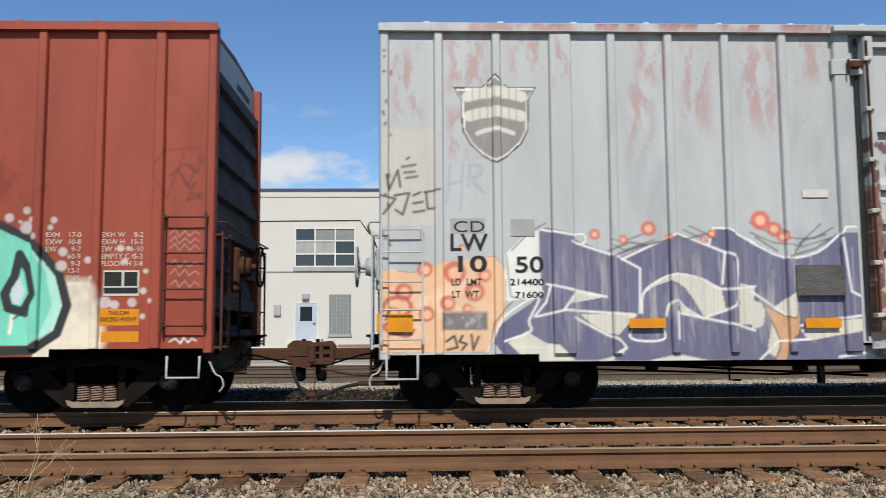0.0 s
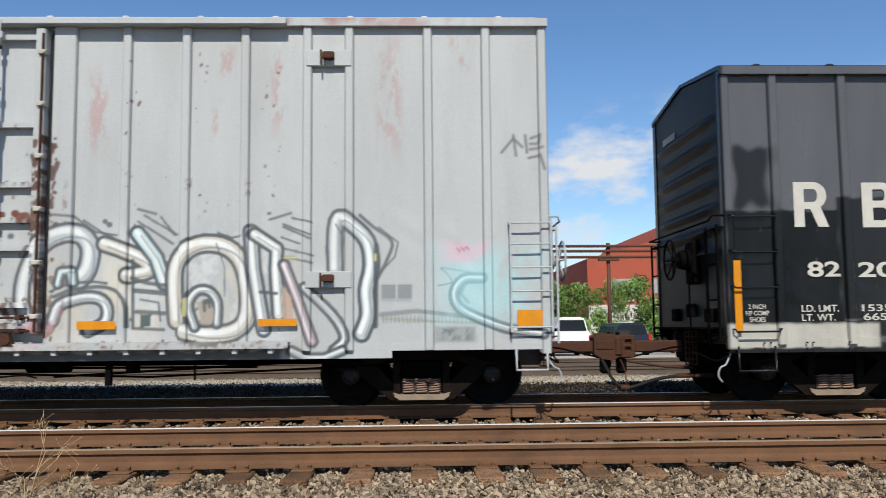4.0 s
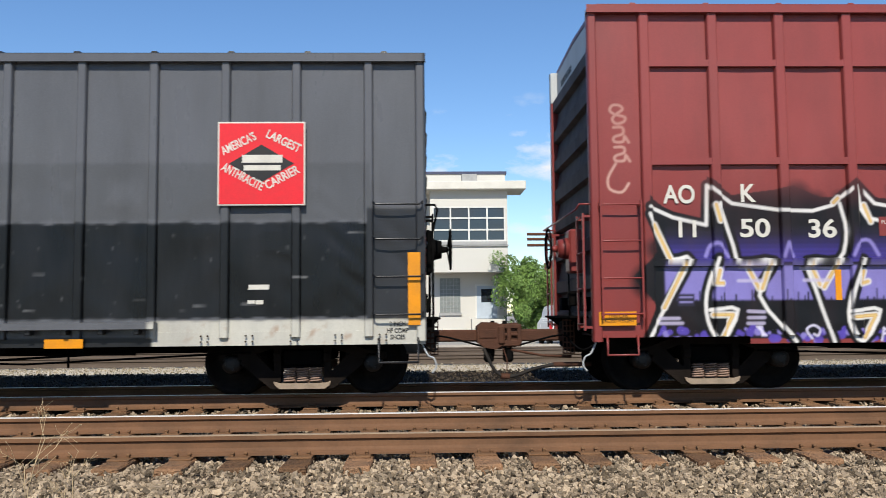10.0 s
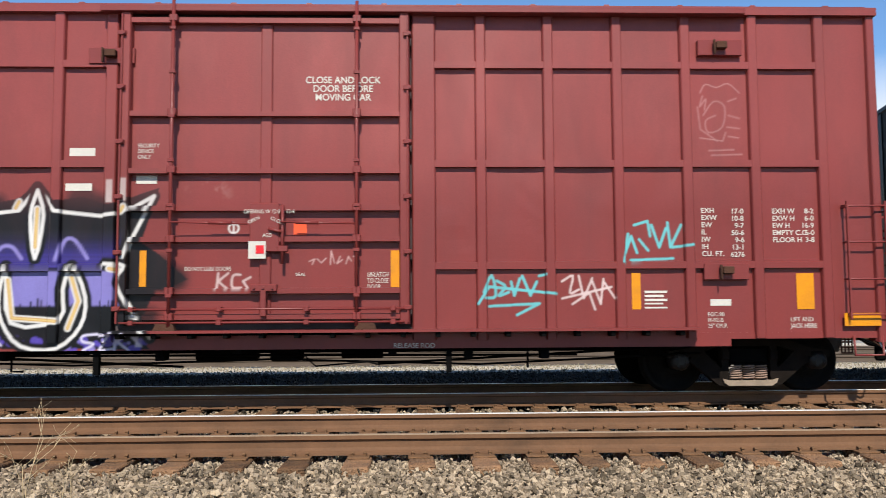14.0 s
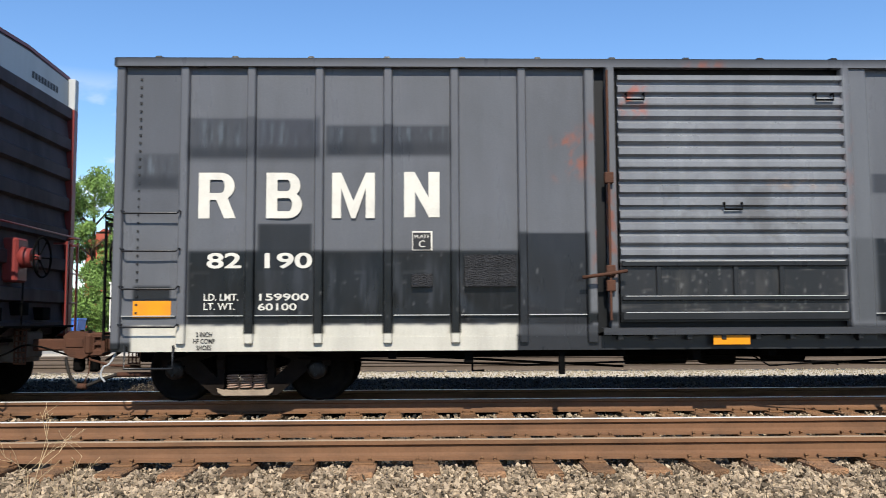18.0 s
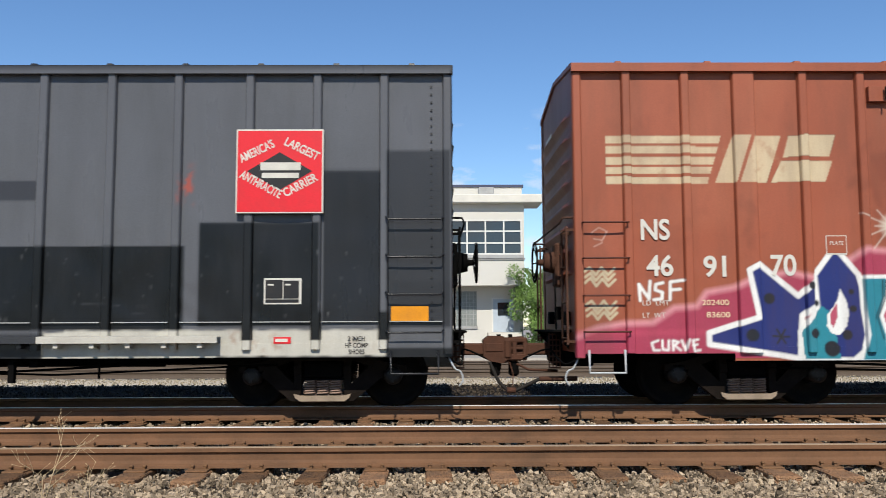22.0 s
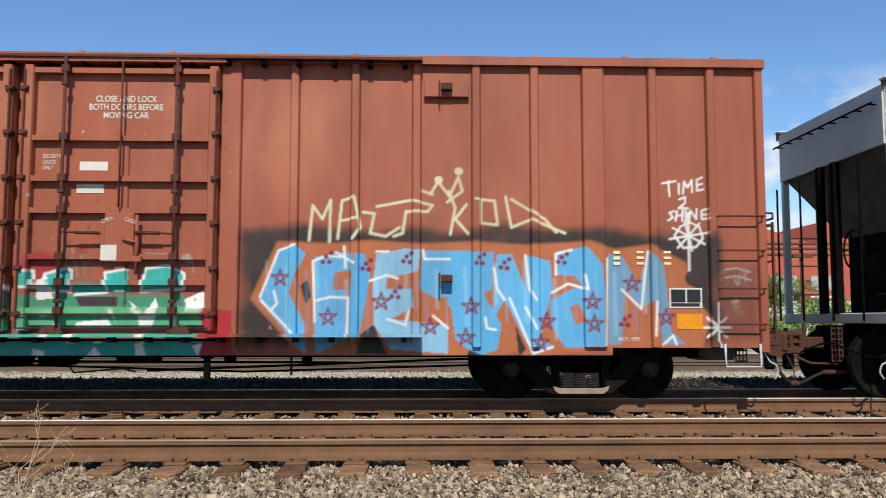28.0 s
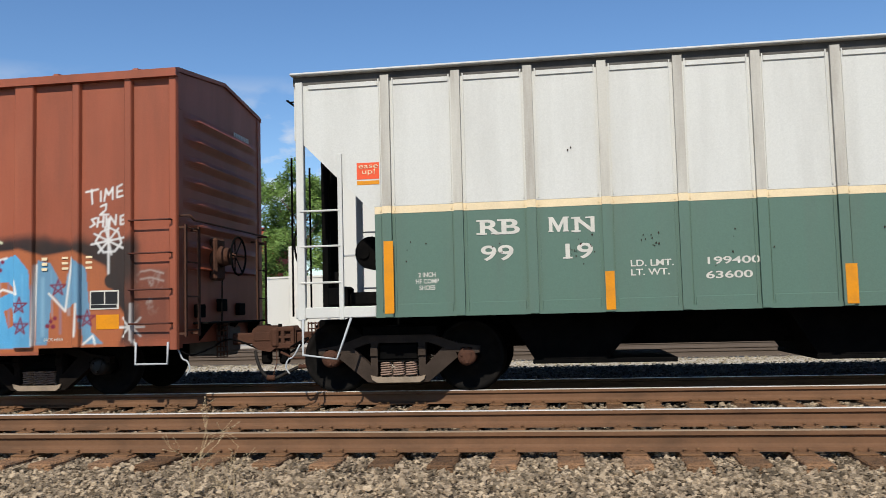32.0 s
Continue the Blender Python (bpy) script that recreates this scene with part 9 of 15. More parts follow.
k4.stroke([(36.22, 0.98), (36.22, 0.98)], 0.042, "8f84cc", 0.9, soft=0.010)
k4.stroke([(36.27, 0.94), (36.27, 0.94)], 0.111, "5a49ae", 0.9, soft=0.010)
k4.stroke([(36.31, 0.99), (36.32, 0.99)], 0.097, "5a49ae", 0.9, soft=0.010)
k4.stroke([(36.36, 0.94), (36.37, 0.94)], 0.083, "8f84cc", 0.9, soft=0.010)
k4.stroke([(36.41, 0.98), (36.41, 0.98)], 0.069, "5a49ae", 0.9, soft=0.010)
k4.stroke([(36.46, 0.91), (36.46, 0.91)], 0.056, "5a49ae", 0.9, soft=0.010)
k4.stroke([(36.51, 0.93), (36.51, 0.93)], 0.042, "8f84cc", 0.9, soft=0.010)
k4.stroke([(36.55, 0.86), (36.56, 0.86)], 0.111, "5a49ae", 0.9, soft=0.010)
k4.stroke([(36.6, 0.86), (36.61, 0.86)], 0.097, "5a49ae", 0.9, soft=0.010)
k4.stroke([(36.65, 0.95), (36.65, 0.95)], 0.083, "8f84cc", 0.9, soft=0.010)
k4.stroke([(36.7, 0.95), (36.7, 0.95)], 0.069, "5a49ae", 0.9, soft=0.010)
k4.stroke([(36.75, 0.84), (36.75, 0.84)], 0.056, "5a49ae", 0.9, soft=0.010)
k4.stroke([(36.79, 0.82), (36.8, 0.82)], 0.042, "8f84cc", 0.9, soft=0.010)
k4.stroke([(36.84, 0.88), (36.84, 0.88)], 0.111, "5a49ae", 0.9, soft=0.010)
k4.stroke([(36.89, 0.85), (36.89, 0.85)], 0.097, "5a49ae", 0.9, soft=0.010)
k4.stroke([(36.94, 0.89), (36.94, 0.89)], 0.083, "8f84cc", 0.9, soft=0.010)
k4.stroke([(36.98, 0.85), (36.99, 0.85)], 0.069, "5a49ae", 0.9, soft=0.010)
k4.stroke([(37.03, 0.88), (37.04, 0.88)], 0.056, "5a49ae", 0.9, soft=0.010)
k4.stroke([(37.08, 0.82), (37.08, 0.82)], 0.042, "8f84cc", 0.9, soft=0.010)
k4.stroke([(37.13, 0.84), (37.13, 0.84)], 0.111, "5a49ae", 0.9, soft=0.010)
k4.stroke([(37.18, 0.94), (37.18, 0.94)], 0.097, "5a49ae", 0.9, soft=0.010)
k4.stroke([(37.22, 0.95), (37.23, 0.95)], 0.083, "8f84cc", 0.9, soft=0.010)
k4.stroke([(37.27, 0.86), (37.28, 0.86)], 0.069, "5a49ae", 0.9, soft=0.010)
k4.stroke([(37.32, 0.85), (37.32, 0.85)], 0.056, "5a49ae", 0.9, soft=0.010)
k4.stroke([(37.37, 0.92), (37.37, 0.92)], 0.042, "8f84cc", 0.9, soft=0.010)
k4.stroke([(37.42, 0.9), (37.42, 0.9)], 0.111, "5a49ae", 0.9, soft=0.010)
k4.stroke([(37.47, 0.96), (37.47, 0.96)], 0.097, "5a49ae", 0.9, soft=0.010)
k4.stroke([(37.51, 0.93), (37.52, 0.93)], 0.083, "8f84cc", 0.9, soft=0.010)
k4.stroke([(37.56, 0.98), (37.56, 0.98)], 0.069, "5a49ae", 0.9, soft=0.010)
k4.stroke([(37.61, 0.93), (37.61, 0.93)], 0.056, "5a49ae", 0.9, soft=0.010)
k4.stroke([(37.66, 0.96), (37.66, 0.96)], 0.042, "8f84cc", 0.9, soft=0.010)
k4.stroke([(37.71, 0.9), (37.71, 0.9)], 0.111, "5a49ae", 0.9, soft=0.010)
k4.stroke([(37.75, 0.92), (37.76, 0.92)], 0.097, "5a49ae", 0.9, soft=0.010)
k4.stroke([(37.8, 0.84), (37.8, 0.84)], 0.083, "8f84cc", 0.9, soft=0.010)
k4.stroke([(37.85, 0.85), (37.85, 0.85)], 0.069, "5a49ae", 0.9, soft=0.010)
k4.stroke([(37.9, 0.94), (37.9, 0.94)], 0.056, "5a49ae", 0.9, soft=0.010)
k4.stroke([(37.95, 0.93), (37.95, 0.93)], 0.042, "8f84cc", 0.9, soft=0.010)
k4.stroke([(37.99, 0.83), (38, 0.83)], 0.111, "5a49ae", 0.9, soft=0.010)
k4.stroke([(38.04, 0.81), (38.05, 0.81)], 0.097, "5a49ae", 0.9, soft=0.010)
k4.stroke([(38.09, 0.87), (38.09, 0.87)], 0.083, "8f84cc", 0.9, soft=0.010)
k4.stroke([(38.14, 0.83), (38.14, 0.83)], 0.069, "5a49ae", 0.9, soft=0.010)
k4.stroke([(38.19, 0.88), (38.19, 0.88)], 0.056, "5a49ae", 0.9, soft=0.010)
k4.stroke([(38.24, 0.83), (38.24, 0.83)], 0.042, "8f84cc", 0.9, soft=0.010)
k4.stroke([(38.28, 0.86), (38.29, 0.86)], 0.111, "5a49ae", 0.9, soft=0.010)
k4.stroke([(38.33, 0.8), (38.33, 0.8)], 0.097, "5a49ae", 0.9, soft=0.010)
k4.stroke([(38.38, 0.82), (38.38, 0.82)], 0.083, "8f84cc", 0.9, soft=0.010)
k4.stroke([(38.43, 0.92), (38.43, 0.92)], 0.069, "5a49ae", 0.9, soft=0.010)
k4.stroke([(38.48, 0.93), (38.48, 0.93)], 0.056, "5a49ae", 0.9, soft=0.010)
k4.stroke([(38.53, 0.84), (38.53, 0.84)], 0.042, "8f84cc", 0.9, soft=0.010)
k4.stroke([(38.57, 0.83), (38.58, 0.83)], 0.111, "5a49ae", 0.9, soft=0.010)
k4.stroke([(38.62, 0.91), (38.63, 0.91)], 0.097, "5a49ae", 0.9, soft=0.010)
k4.stroke([(38.67, 0.89), (38.67, 0.89)], 0.083, "8f84cc", 0.9, soft=0.010)
k4.stroke([(38.72, 0.95), (38.72, 0.95)], 0.069, "5a49ae", 0.9, soft=0.010)
k4.stroke([(38.77, 0.91), (38.77, 0.91)], 0.056, "5a49ae", 0.9, soft=0.010)
k4.stroke([(38.82, 0.96), (38.82, 0.96)], 0.042, "8f84cc", 0.9, soft=0.010)
k4.stroke([(38.87, 0.91), (38.87, 0.91)], 0.111, "5a49ae", 0.9, soft=0.010)
k4.stroke([(38.91, 0.95), (38.92, 0.95)], 0.097, "5a49ae", 0.9, soft=0.010)
k4.stroke([(38.96, 0.88), (38.97, 0.88)], 0.083, "8f84cc", 0.9, soft=0.010)
k4.stroke([(39.01, 0.9), (39.01, 0.9)], 0.069, "5a49ae", 0.9, soft=0.010)
k4.stroke([(39.06, 0.83), (39.06, 0.83)], 0.056, "5a49ae", 0.9, soft=0.010)
k4.stroke([(39.11, 0.83), (39.11, 0.83)], 0.042, "8f84cc", 0.9, soft=0.010)
k4.stroke([(39.16, 0.92), (39.16, 0.92)], 0.111, "5a49ae", 0.9, soft=0.010)
k4.stroke([(39.21, 0.91), (39.21, 0.91)], 0.097, "5a49ae", 0.9, soft=0.010)
k4.stroke([(39.25, 0.81), (39.26, 0.81)], 0.083, "8f84cc", 0.9, soft=0.010)
k4.stroke([(39.3, 0.79), (39.3, 0.79)], 0.069, "5a49ae", 0.9, soft=0.010)
k4.stroke([(39.35, 0.85), (39.35, 0.85)], 0.056, "5a49ae", 0.9, soft=0.010)
k4.stroke([(39.4, 0.82), (39.4, 0.82)], 0.042, "8f84cc", 0.9, soft=0.010)
k4.stroke([(39.45, 0.86), (39.45, 0.86)], 0.111, "5a49ae", 0.9, soft=0.010)
k4.stroke([(39.5, 0.81), (39.5, 0.81)], 0.097, "5a49ae", 0.9, soft=0.010)
k4.stroke([(39.54, 0.85), (39.55, 0.85)], 0.083, "8f84cc", 0.9, soft=0.010)
k4.stroke([(39.59, 0.79), (39.6, 0.79)], 0.069, "5a49ae", 0.9, soft=0.010)
k4.stroke([(39.64, 0.81), (39.64, 0.81)], 0.056, "5a49ae", 0.9, soft=0.010)
k4.stroke([(39.69, 0.91), (39.7, 0.91)], 0.042, "8f84cc", 0.9, soft=0.010)
k4.stroke([(39.74, 0.92), (39.74, 0.92)], 0.111, "5a49ae", 0.9, soft=0.010)
k4.stroke([(39.79, 0.83), (39.79, 0.83)], 0.097, "5a49ae", 0.9, soft=0.010)
k4.stroke([(39.84, 0.82), (39.84, 0.82)], 0.083, "8f84cc", 0.9, soft=0.010)
k4.stroke([(39.89, 0.89), (39.89, 0.89)], 0.069, "5a49ae", 0.9, soft=0.010)
k4.stroke([(39.93, 0.87), (39.94, 0.87)], 0.056, "5a49ae", 0.9, soft=0.010)
k4.stroke([(39.99, 0.93), (39.99, 0.93)], 0.042, "8f84cc", 0.9, soft=0.010)
k4.stroke([(40.03, 0.9), (40.04, 0.9)], 0.111, "5a49ae", 0.9, soft=0.010)
k4.stroke([(40.08, 0.95), (40.09, 0.95)], 0.097, "5a49ae", 0.9, soft=0.010)
k4.stroke([(40.13, 0.9), (40.13, 0.9)], 0.083, "8f84cc", 0.9, soft=0.010)
k4.stroke([(40.18, 0.93), (40.18, 0.93)], 0.069, "5a49ae", 0.9, soft=0.010)
k4.stroke([(40.23, 0.87), (40.23, 0.87)], 0.056, "5a49ae", 0.9, soft=0.010)
k4.stroke([(40.28, 0.89), (40.28, 0.89)], 0.042, "8f84cc", 0.9, soft=0.010)
k4.stroke([(40.32, 0.81), (40.33, 0.81)], 0.111, "5a49ae", 0.9, soft=0.010)
k4.stroke([(40.37, 0.82), (40.38, 0.82)], 0.097, "5a49ae", 0.9, soft=0.010)
k4.stroke([(40.42, 0.91), (40.43, 0.91)], 0.083, "8f84cc", 0.9, soft=0.010)
k4.stroke([(40.47, 0.9), (40.48, 0.9)], 0.069, "5a49ae", 0.9, soft=0.010)
k4.stroke([(35.75, 1.89), (35.81, 2.02), (35.92, 2.04), (36.04, 1.88)], 0.042, "9a8fd6", 0.85, soft=0.021)
k4.stroke([(36.72, 1.88), (36.78, 2.05), (36.85, 1.88)], 0.042, "9a8fd6", 0.85, soft=0.021)
k4.stroke([(37.6, 1.89), (37.69, 2.05), (37.83, 2.07), (37.94, 1.89)], 0.042, "9a8fd6", 0.85, soft=0.021)
k4.stroke([(38.61, 1.9), (38.72, 2.06), (38.85, 2.06), (38.96, 1.92)], 0.042, "9a8fd6", 0.85, soft=0.021)
k4.stroke([(39.39, 1.9), (39.48, 2.14), (39.6, 2.14), (39.75, 1.92)], 0.042, "9a8fd6", 0.85, soft=0.021)
k4.stroke([(35.06, 2.51), (35.35, 2.38), (35.77, 2.28), (35.79, 2.78), (36.1, 2.55), (36.72, 2.46), (37.12, 2.45), (37.38, 2.52), (37.69, 2.79), (37.92, 2.54), (38.41, 2.45), (38.91, 2.51), (39.13, 2.8), (39.36, 2.5), (39.9, 2.44), (40.21, 2.48), (40.56, 2.68), (40.32, 2.2), (40.2, 1.87)], 0.15, "0d0c0f", soft=0.012)
k4.stroke([(35.06, 2.51), (35.35, 2.38), (35.77, 2.28), (35.79, 2.78), (36.1, 2.55), (36.72, 2.46), (37.12, 2.45), (37.38, 2.52), (37.69, 2.79), (37.92, 2.54), (38.41, 2.45), (38.91, 2.51), (39.13, 2.8), (39.36, 2.5), (39.9, 2.44), (40.21, 2.48), (40.56, 2.68), (40.32, 2.2), (40.2, 1.87)], 0.044, "e9e6e2", 0.95, soft=0.009)
k4.stroke([(35.05, 2.42), (35.22, 2.02), (35.33, 1.85), (35.55, 1.85), (35.23, 1.27), (35.02, 0.9)], 0.15, "0d0c0f", soft=0.012)
k4.stroke([(35.05, 2.42), (35.22, 2.02), (35.33, 1.85), (35.55, 1.85), (35.23, 1.27), (35.02, 0.9)], 0.044, "e9e6e2", 0.95, soft=0.009)
k4.stroke([(35.94, 2.55), (36.1, 2.02), (36.19, 1.81), (36.61, 1.82), (36.41, 1.39), (36.85, 0.82)], 0.15, "0d0c0f", soft=0.012)
k4.stroke([(35.94, 2.55), (36.1, 2.02), (36.19, 1.81), (36.61, 1.82), (36.41, 1.39), (36.85, 0.82)], 0.044, "e9e6e2", 0.95, soft=0.009)
k4.stroke([(35.9, 1.86), (35.75, 1.44), (35.75, 1.09), (35.91, 0.83), (36.13, 1.22), (35.78, 1.22)], 0.15, "0d0c0f", soft=0.012)
k4.stroke([(35.9, 1.86), (35.75, 1.44), (35.75, 1.09), (35.91, 0.83), (36.13, 1.22), (35.78, 1.22)], 0.044, "e9e6e2", 0.95, soft=0.009)
k4.stroke([(37.47, 2.54), (37.54, 2.18), (37.43, 1.83), (37.03, 1.82), (37.12, 1.47), (37.33, 0.81)], 0.15, "0d0c0f", soft=0.012)
k4.stroke([(37.47, 2.54), (37.54, 2.18), (37.43, 1.83), (37.03, 1.82), (37.12, 1.47), (37.33, 0.81)], 0.044, "e9e6e2", 0.95, soft=0.009)
k4.stroke([(37.7, 2.76), (37.81, 2.36), (38.36, 2.29), (38.14, 1.95), (38.38, 1.82), (38.18, 1.51), (38.59, 0.8)], 0.15, "0d0c0f", soft=0.012)
k4.stroke([(37.7, 2.76), (37.81, 2.36), (38.36, 2.29), (38.14, 1.95), (38.38, 1.82), (38.18, 1.51), (38.59, 0.8)], 0.044, "e9e6e2", 0.95, soft=0.009)
k4.stroke([(37.74, 1.84), (37.58, 1.42), (37.53, 1.07), (37.69, 0.81), (37.93, 1.2), (37.56, 1.19)], 0.15, "0d0c0f", soft=0.012)
k4.stroke([(37.74, 1.84), (37.58, 1.42), (37.53, 1.07), (37.69, 0.81), (37.93, 1.2), (37.56, 1.19)], 0.044, "e9e6e2", 0.95, soft=0.009)
k4.stroke([(38.78, 1.83), (38.71, 1.5), (38.75, 1.15), (38.99, 0.86), (39.41, 0.83), (39.69, 1.09), (39.74, 1.45), (39.57, 1.83), (39.47, 1.54), (39.44, 1.18), (38.86, 1.14), (38.78, 1.83)], 0.15, "0d0c0f", soft=0.012)
k4.stroke([(38.78, 1.83), (38.71, 1.5), (38.75, 1.15), (38.99, 0.86), (39.41, 0.83), (39.69, 1.09), (39.74, 1.45), (39.57, 1.83), (39.47, 1.54), (39.44, 1.18), (38.86, 1.14), (38.78, 1.83)], 0.044, "e9e6e2", 0.95, soft=0.009)
k4.stroke([(39.97, 1.85), (40.24, 1.82), (40.15, 1.62), (40.36, 1.22), (40.53, 0.95)], 0.15, "0d0c0f", soft=0.012)
k4.stroke([(39.97, 1.85), (40.24, 1.82), (40.15, 1.62), (40.36, 1.22), (40.53, 0.95)], 0.044, "e9e6e2", 0.95, soft=0.009)
k4.stroke([(39.13, 2.76), (39.05, 2.44), (39.12, 1.92), (39.21, 2.44), (39.13, 2.76)], 0.15, "0d0c0f", soft=0.012)
k4.stroke([(39.13, 2.76), (39.05, 2.44), (39.12, 1.92), (39.21, 2.44), (39.13, 2.76)], 0.044, "e9e6e2", 0.95, soft=0.009)
k4.stroke([(35.11, 2.29), (35.3, 1.87)], 0.083, "e9e6e2", 0.9, soft=0.010)
k4.stroke([(35.11, 2.29), (35.3, 1.87)], 0.042, "d0a24c", soft=0.010)
k4.stroke([(35.11, 2.29), (35.3, 1.87)], 0.015, "e6cf94", 0.8, soft=0.010)
k4.stroke([(35.48, 1.76), (35.21, 1.25)], 0.083, "e9e6e2", 0.9, soft=0.010)
k4.stroke([(35.48, 1.76), (35.21, 1.25)], 0.042, "d0a24c", soft=0.010)
k4.stroke([(35.48, 1.76), (35.21, 1.25)], 0.015, "e6cf94", 0.8, soft=0.010)
k4.stroke([(35.88, 2.53), (35.93, 2.33)], 0.083, "e9e6e2", 0.9, soft=0.010)
k4.stroke([(35.88, 2.53), (35.93, 2.33)], 0.042, "d0a24c", soft=0.010)
k4.stroke([(35.88, 2.53), (35.93, 2.33)], 0.015, "e6cf94", 0.8, soft=0.010)
k4.stroke([(36.27, 1.76), (36.41, 1.48)], 0.083, "e9e6e2", 0.9, soft=0.010)
k4.stroke([(36.27, 1.76), (36.41, 1.48)], 0.042, "d0a24c", soft=0.010)
k4.stroke([(36.27, 1.76), (36.41, 1.48)], 0.015, "e6cf94", 0.8, soft=0.010)
k4.stroke([(36.55, 1.75), (36.45, 1.48)], 0.083, "e9e6e2", 0.9, soft=0.010)
k4.stroke([(36.55, 1.75), (36.45, 1.48)], 0.042, "d0a24c", soft=0.010)
k4.stroke([(36.55, 1.75), (36.45, 1.48)], 0.015, "e6cf94", 0.8, soft=0.010)
k4.stroke([(35.9, 1.71), (35.86, 1.55), (35.95, 1.55)], 0.083, "e9e6e2", 0.9, soft=0.010)
k4.stroke([(35.9, 1.71), (35.86, 1.55), (35.95, 1.55)], 0.042, "d0a24c", soft=0.010)
k4.stroke([(35.9, 1.71), (35.86, 1.55), (35.95, 1.55)], 0.015, "e6cf94", 0.8, soft=0.010)
k4.stroke([(35.82, 1.16), (36.07, 1.16), (35.92, 0.89)], 0.083, "e9e6e2", 0.9, soft=0.010)
k4.stroke([(35.82, 1.16), (36.07, 1.16), (35.92, 0.89)], 0.042, "d0a24c", soft=0.010)
k4.stroke([(35.82, 1.16), (36.07, 1.16), (35.92, 0.89)], 0.015, "e6cf94", 0.8, soft=0.010)
k4.stroke([(37.08, 1.75), (37.18, 1.52)], 0.083, "e9e6e2", 0.9, soft=0.010)
k4.stroke([(37.08, 1.75), (37.18, 1.52)], 0.042, "d0a24c", soft=0.010)
k4.stroke([(37.08, 1.75), (37.18, 1.52)], 0.015, "e6cf94", 0.8, soft=0.010)
k4.stroke([(37.39, 1.75), (37.23, 1.49)], 0.083, "e9e6e2", 0.9, soft=0.010)
k4.stroke([(37.39, 1.75), (37.23, 1.49)], 0.042, "d0a24c", soft=0.010)
k4.stroke([(37.39, 1.75), (37.23, 1.49)], 0.015, "e6cf94", 0.8, soft=0.010)
k4.stroke([(37.78, 2.52), (37.86, 2.31)], 0.083, "e9e6e2", 0.9, soft=0.010)
k4.stroke([(37.78, 2.52), (37.86, 2.31)], 0.042, "d0a24c", soft=0.010)
k4.stroke([(37.78, 2.52), (37.86, 2.31)], 0.015, "e6cf94", 0.8, soft=0.010)
k4.stroke([(38.2, 1.73), (38.31, 1.74), (38.21, 1.55)], 0.083, "e9e6e2", 0.9, soft=0.010)
k4.stroke([(38.2, 1.73), (38.31, 1.74), (38.21, 1.55)], 0.042, "d0a24c", soft=0.010)
k4.stroke([(38.2, 1.73), (38.31, 1.74), (38.21, 1.55)], 0.015, "e6cf94", 0.8, soft=0.010)
k4.stroke([(37.74, 1.69), (37.69, 1.53), (37.79, 1.56)], 0.083, "e9e6e2", 0.9, soft=0.010)
k4.stroke([(37.74, 1.69), (37.69, 1.53), (37.79, 1.56)], 0.042, "d0a24c", soft=0.010)
k4.stroke([(37.74, 1.69), (37.69, 1.53), (37.79, 1.56)], 0.015, "e6cf94", 0.8, soft=0.010)
k4.stroke([(37.59, 1.12), (37.87, 1.14), (37.71, 0.86)], 0.083, "e9e6e2", 0.9, soft=0.010)
k4.stroke([(37.59, 1.12), (37.87, 1.14), (37.71, 0.86)], 0.042, "d0a24c", soft=0.010)
k4.stroke([(37.59, 1.12), (37.87, 1.14), (37.71, 0.86)], 0.015, "e6cf94", 0.8, soft=0.010)
k4.stroke([(38.81, 1.66), (38.87, 1.2), (39.41, 1.16)], 0.083, "e9e6e2", 0.9, soft=0.010)
k4.stroke([(38.81, 1.66), (38.87, 1.2), (39.41, 1.16)], 0.042, "d0a24c", soft=0.010)
k4.stroke([(38.81, 1.66), (38.87, 1.2), (39.41, 1.16)], 0.015, "e6cf94", 0.8, soft=0.010)
k4.stroke([(39.57, 1.69), (39.66, 1.4), (39.54, 1.07)], 0.083, "e9e6e2", 0.9, soft=0.010)
k4.stroke([(39.57, 1.69), (39.66, 1.4), (39.54, 1.07)], 0.042, "d0a24c", soft=0.010)
k4.stroke([(39.57, 1.69), (39.66, 1.4), (39.54, 1.07)], 0.015, "e6cf94", 0.8, soft=0.010)
k4.stroke([(40.04, 1.79), (40.17, 1.77)], 0.083, "e9e6e2", 0.9, soft=0.010)
k4.stroke([(40.04, 1.79), (40.17, 1.77)], 0.042, "d0a24c", soft=0.010)
k4.stroke([(40.04, 1.79), (40.17, 1.77)], 0.015, "e6cf94", 0.8, soft=0.010)
k4.stroke([(39.13, 2.53), (39.12, 2.06)], 0.083, "e9e6e2", 0.9, soft=0.010)
k4.stroke([(39.13, 2.53), (39.12, 2.06)], 0.042, "d0a24c", soft=0.010)
k4.stroke([(39.13, 2.53), (39.12, 2.06)], 0.015, "e6cf94", 0.8, soft=0.010)
k4.stroke([(38.91, 2.62), (38.87, 2.54)], 0.083, "e9e6e2", 0.9, soft=0.010)
k4.stroke([(38.91, 2.62), (38.87, 2.54)], 0.042, "d0a24c", soft=0.010)
k4.stroke([(38.91, 2.62), (38.87, 2.54)], 0.015, "e6cf94", 0.8, soft=0.010)
k4.stroke([(37.45, 2.61), (37.39, 2.55)], 0.083, "e9e6e2", 0.9, soft=0.010)
k4.stroke([(37.45, 2.61), (37.39, 2.55)], 0.042, "d0a24c", soft=0.010)
k4.stroke([(37.45, 2.61), (37.39, 2.55)], 0.015, "e6cf94", 0.8, soft=0.010)
k4.stroke([(40.22, 2.54), (40.19, 2.48)], 0.083, "e9e6e2", 0.9, soft=0.010)
k4.stroke([(40.22, 2.54), (40.19, 2.48)], 0.042, "d0a24c", soft=0.010)
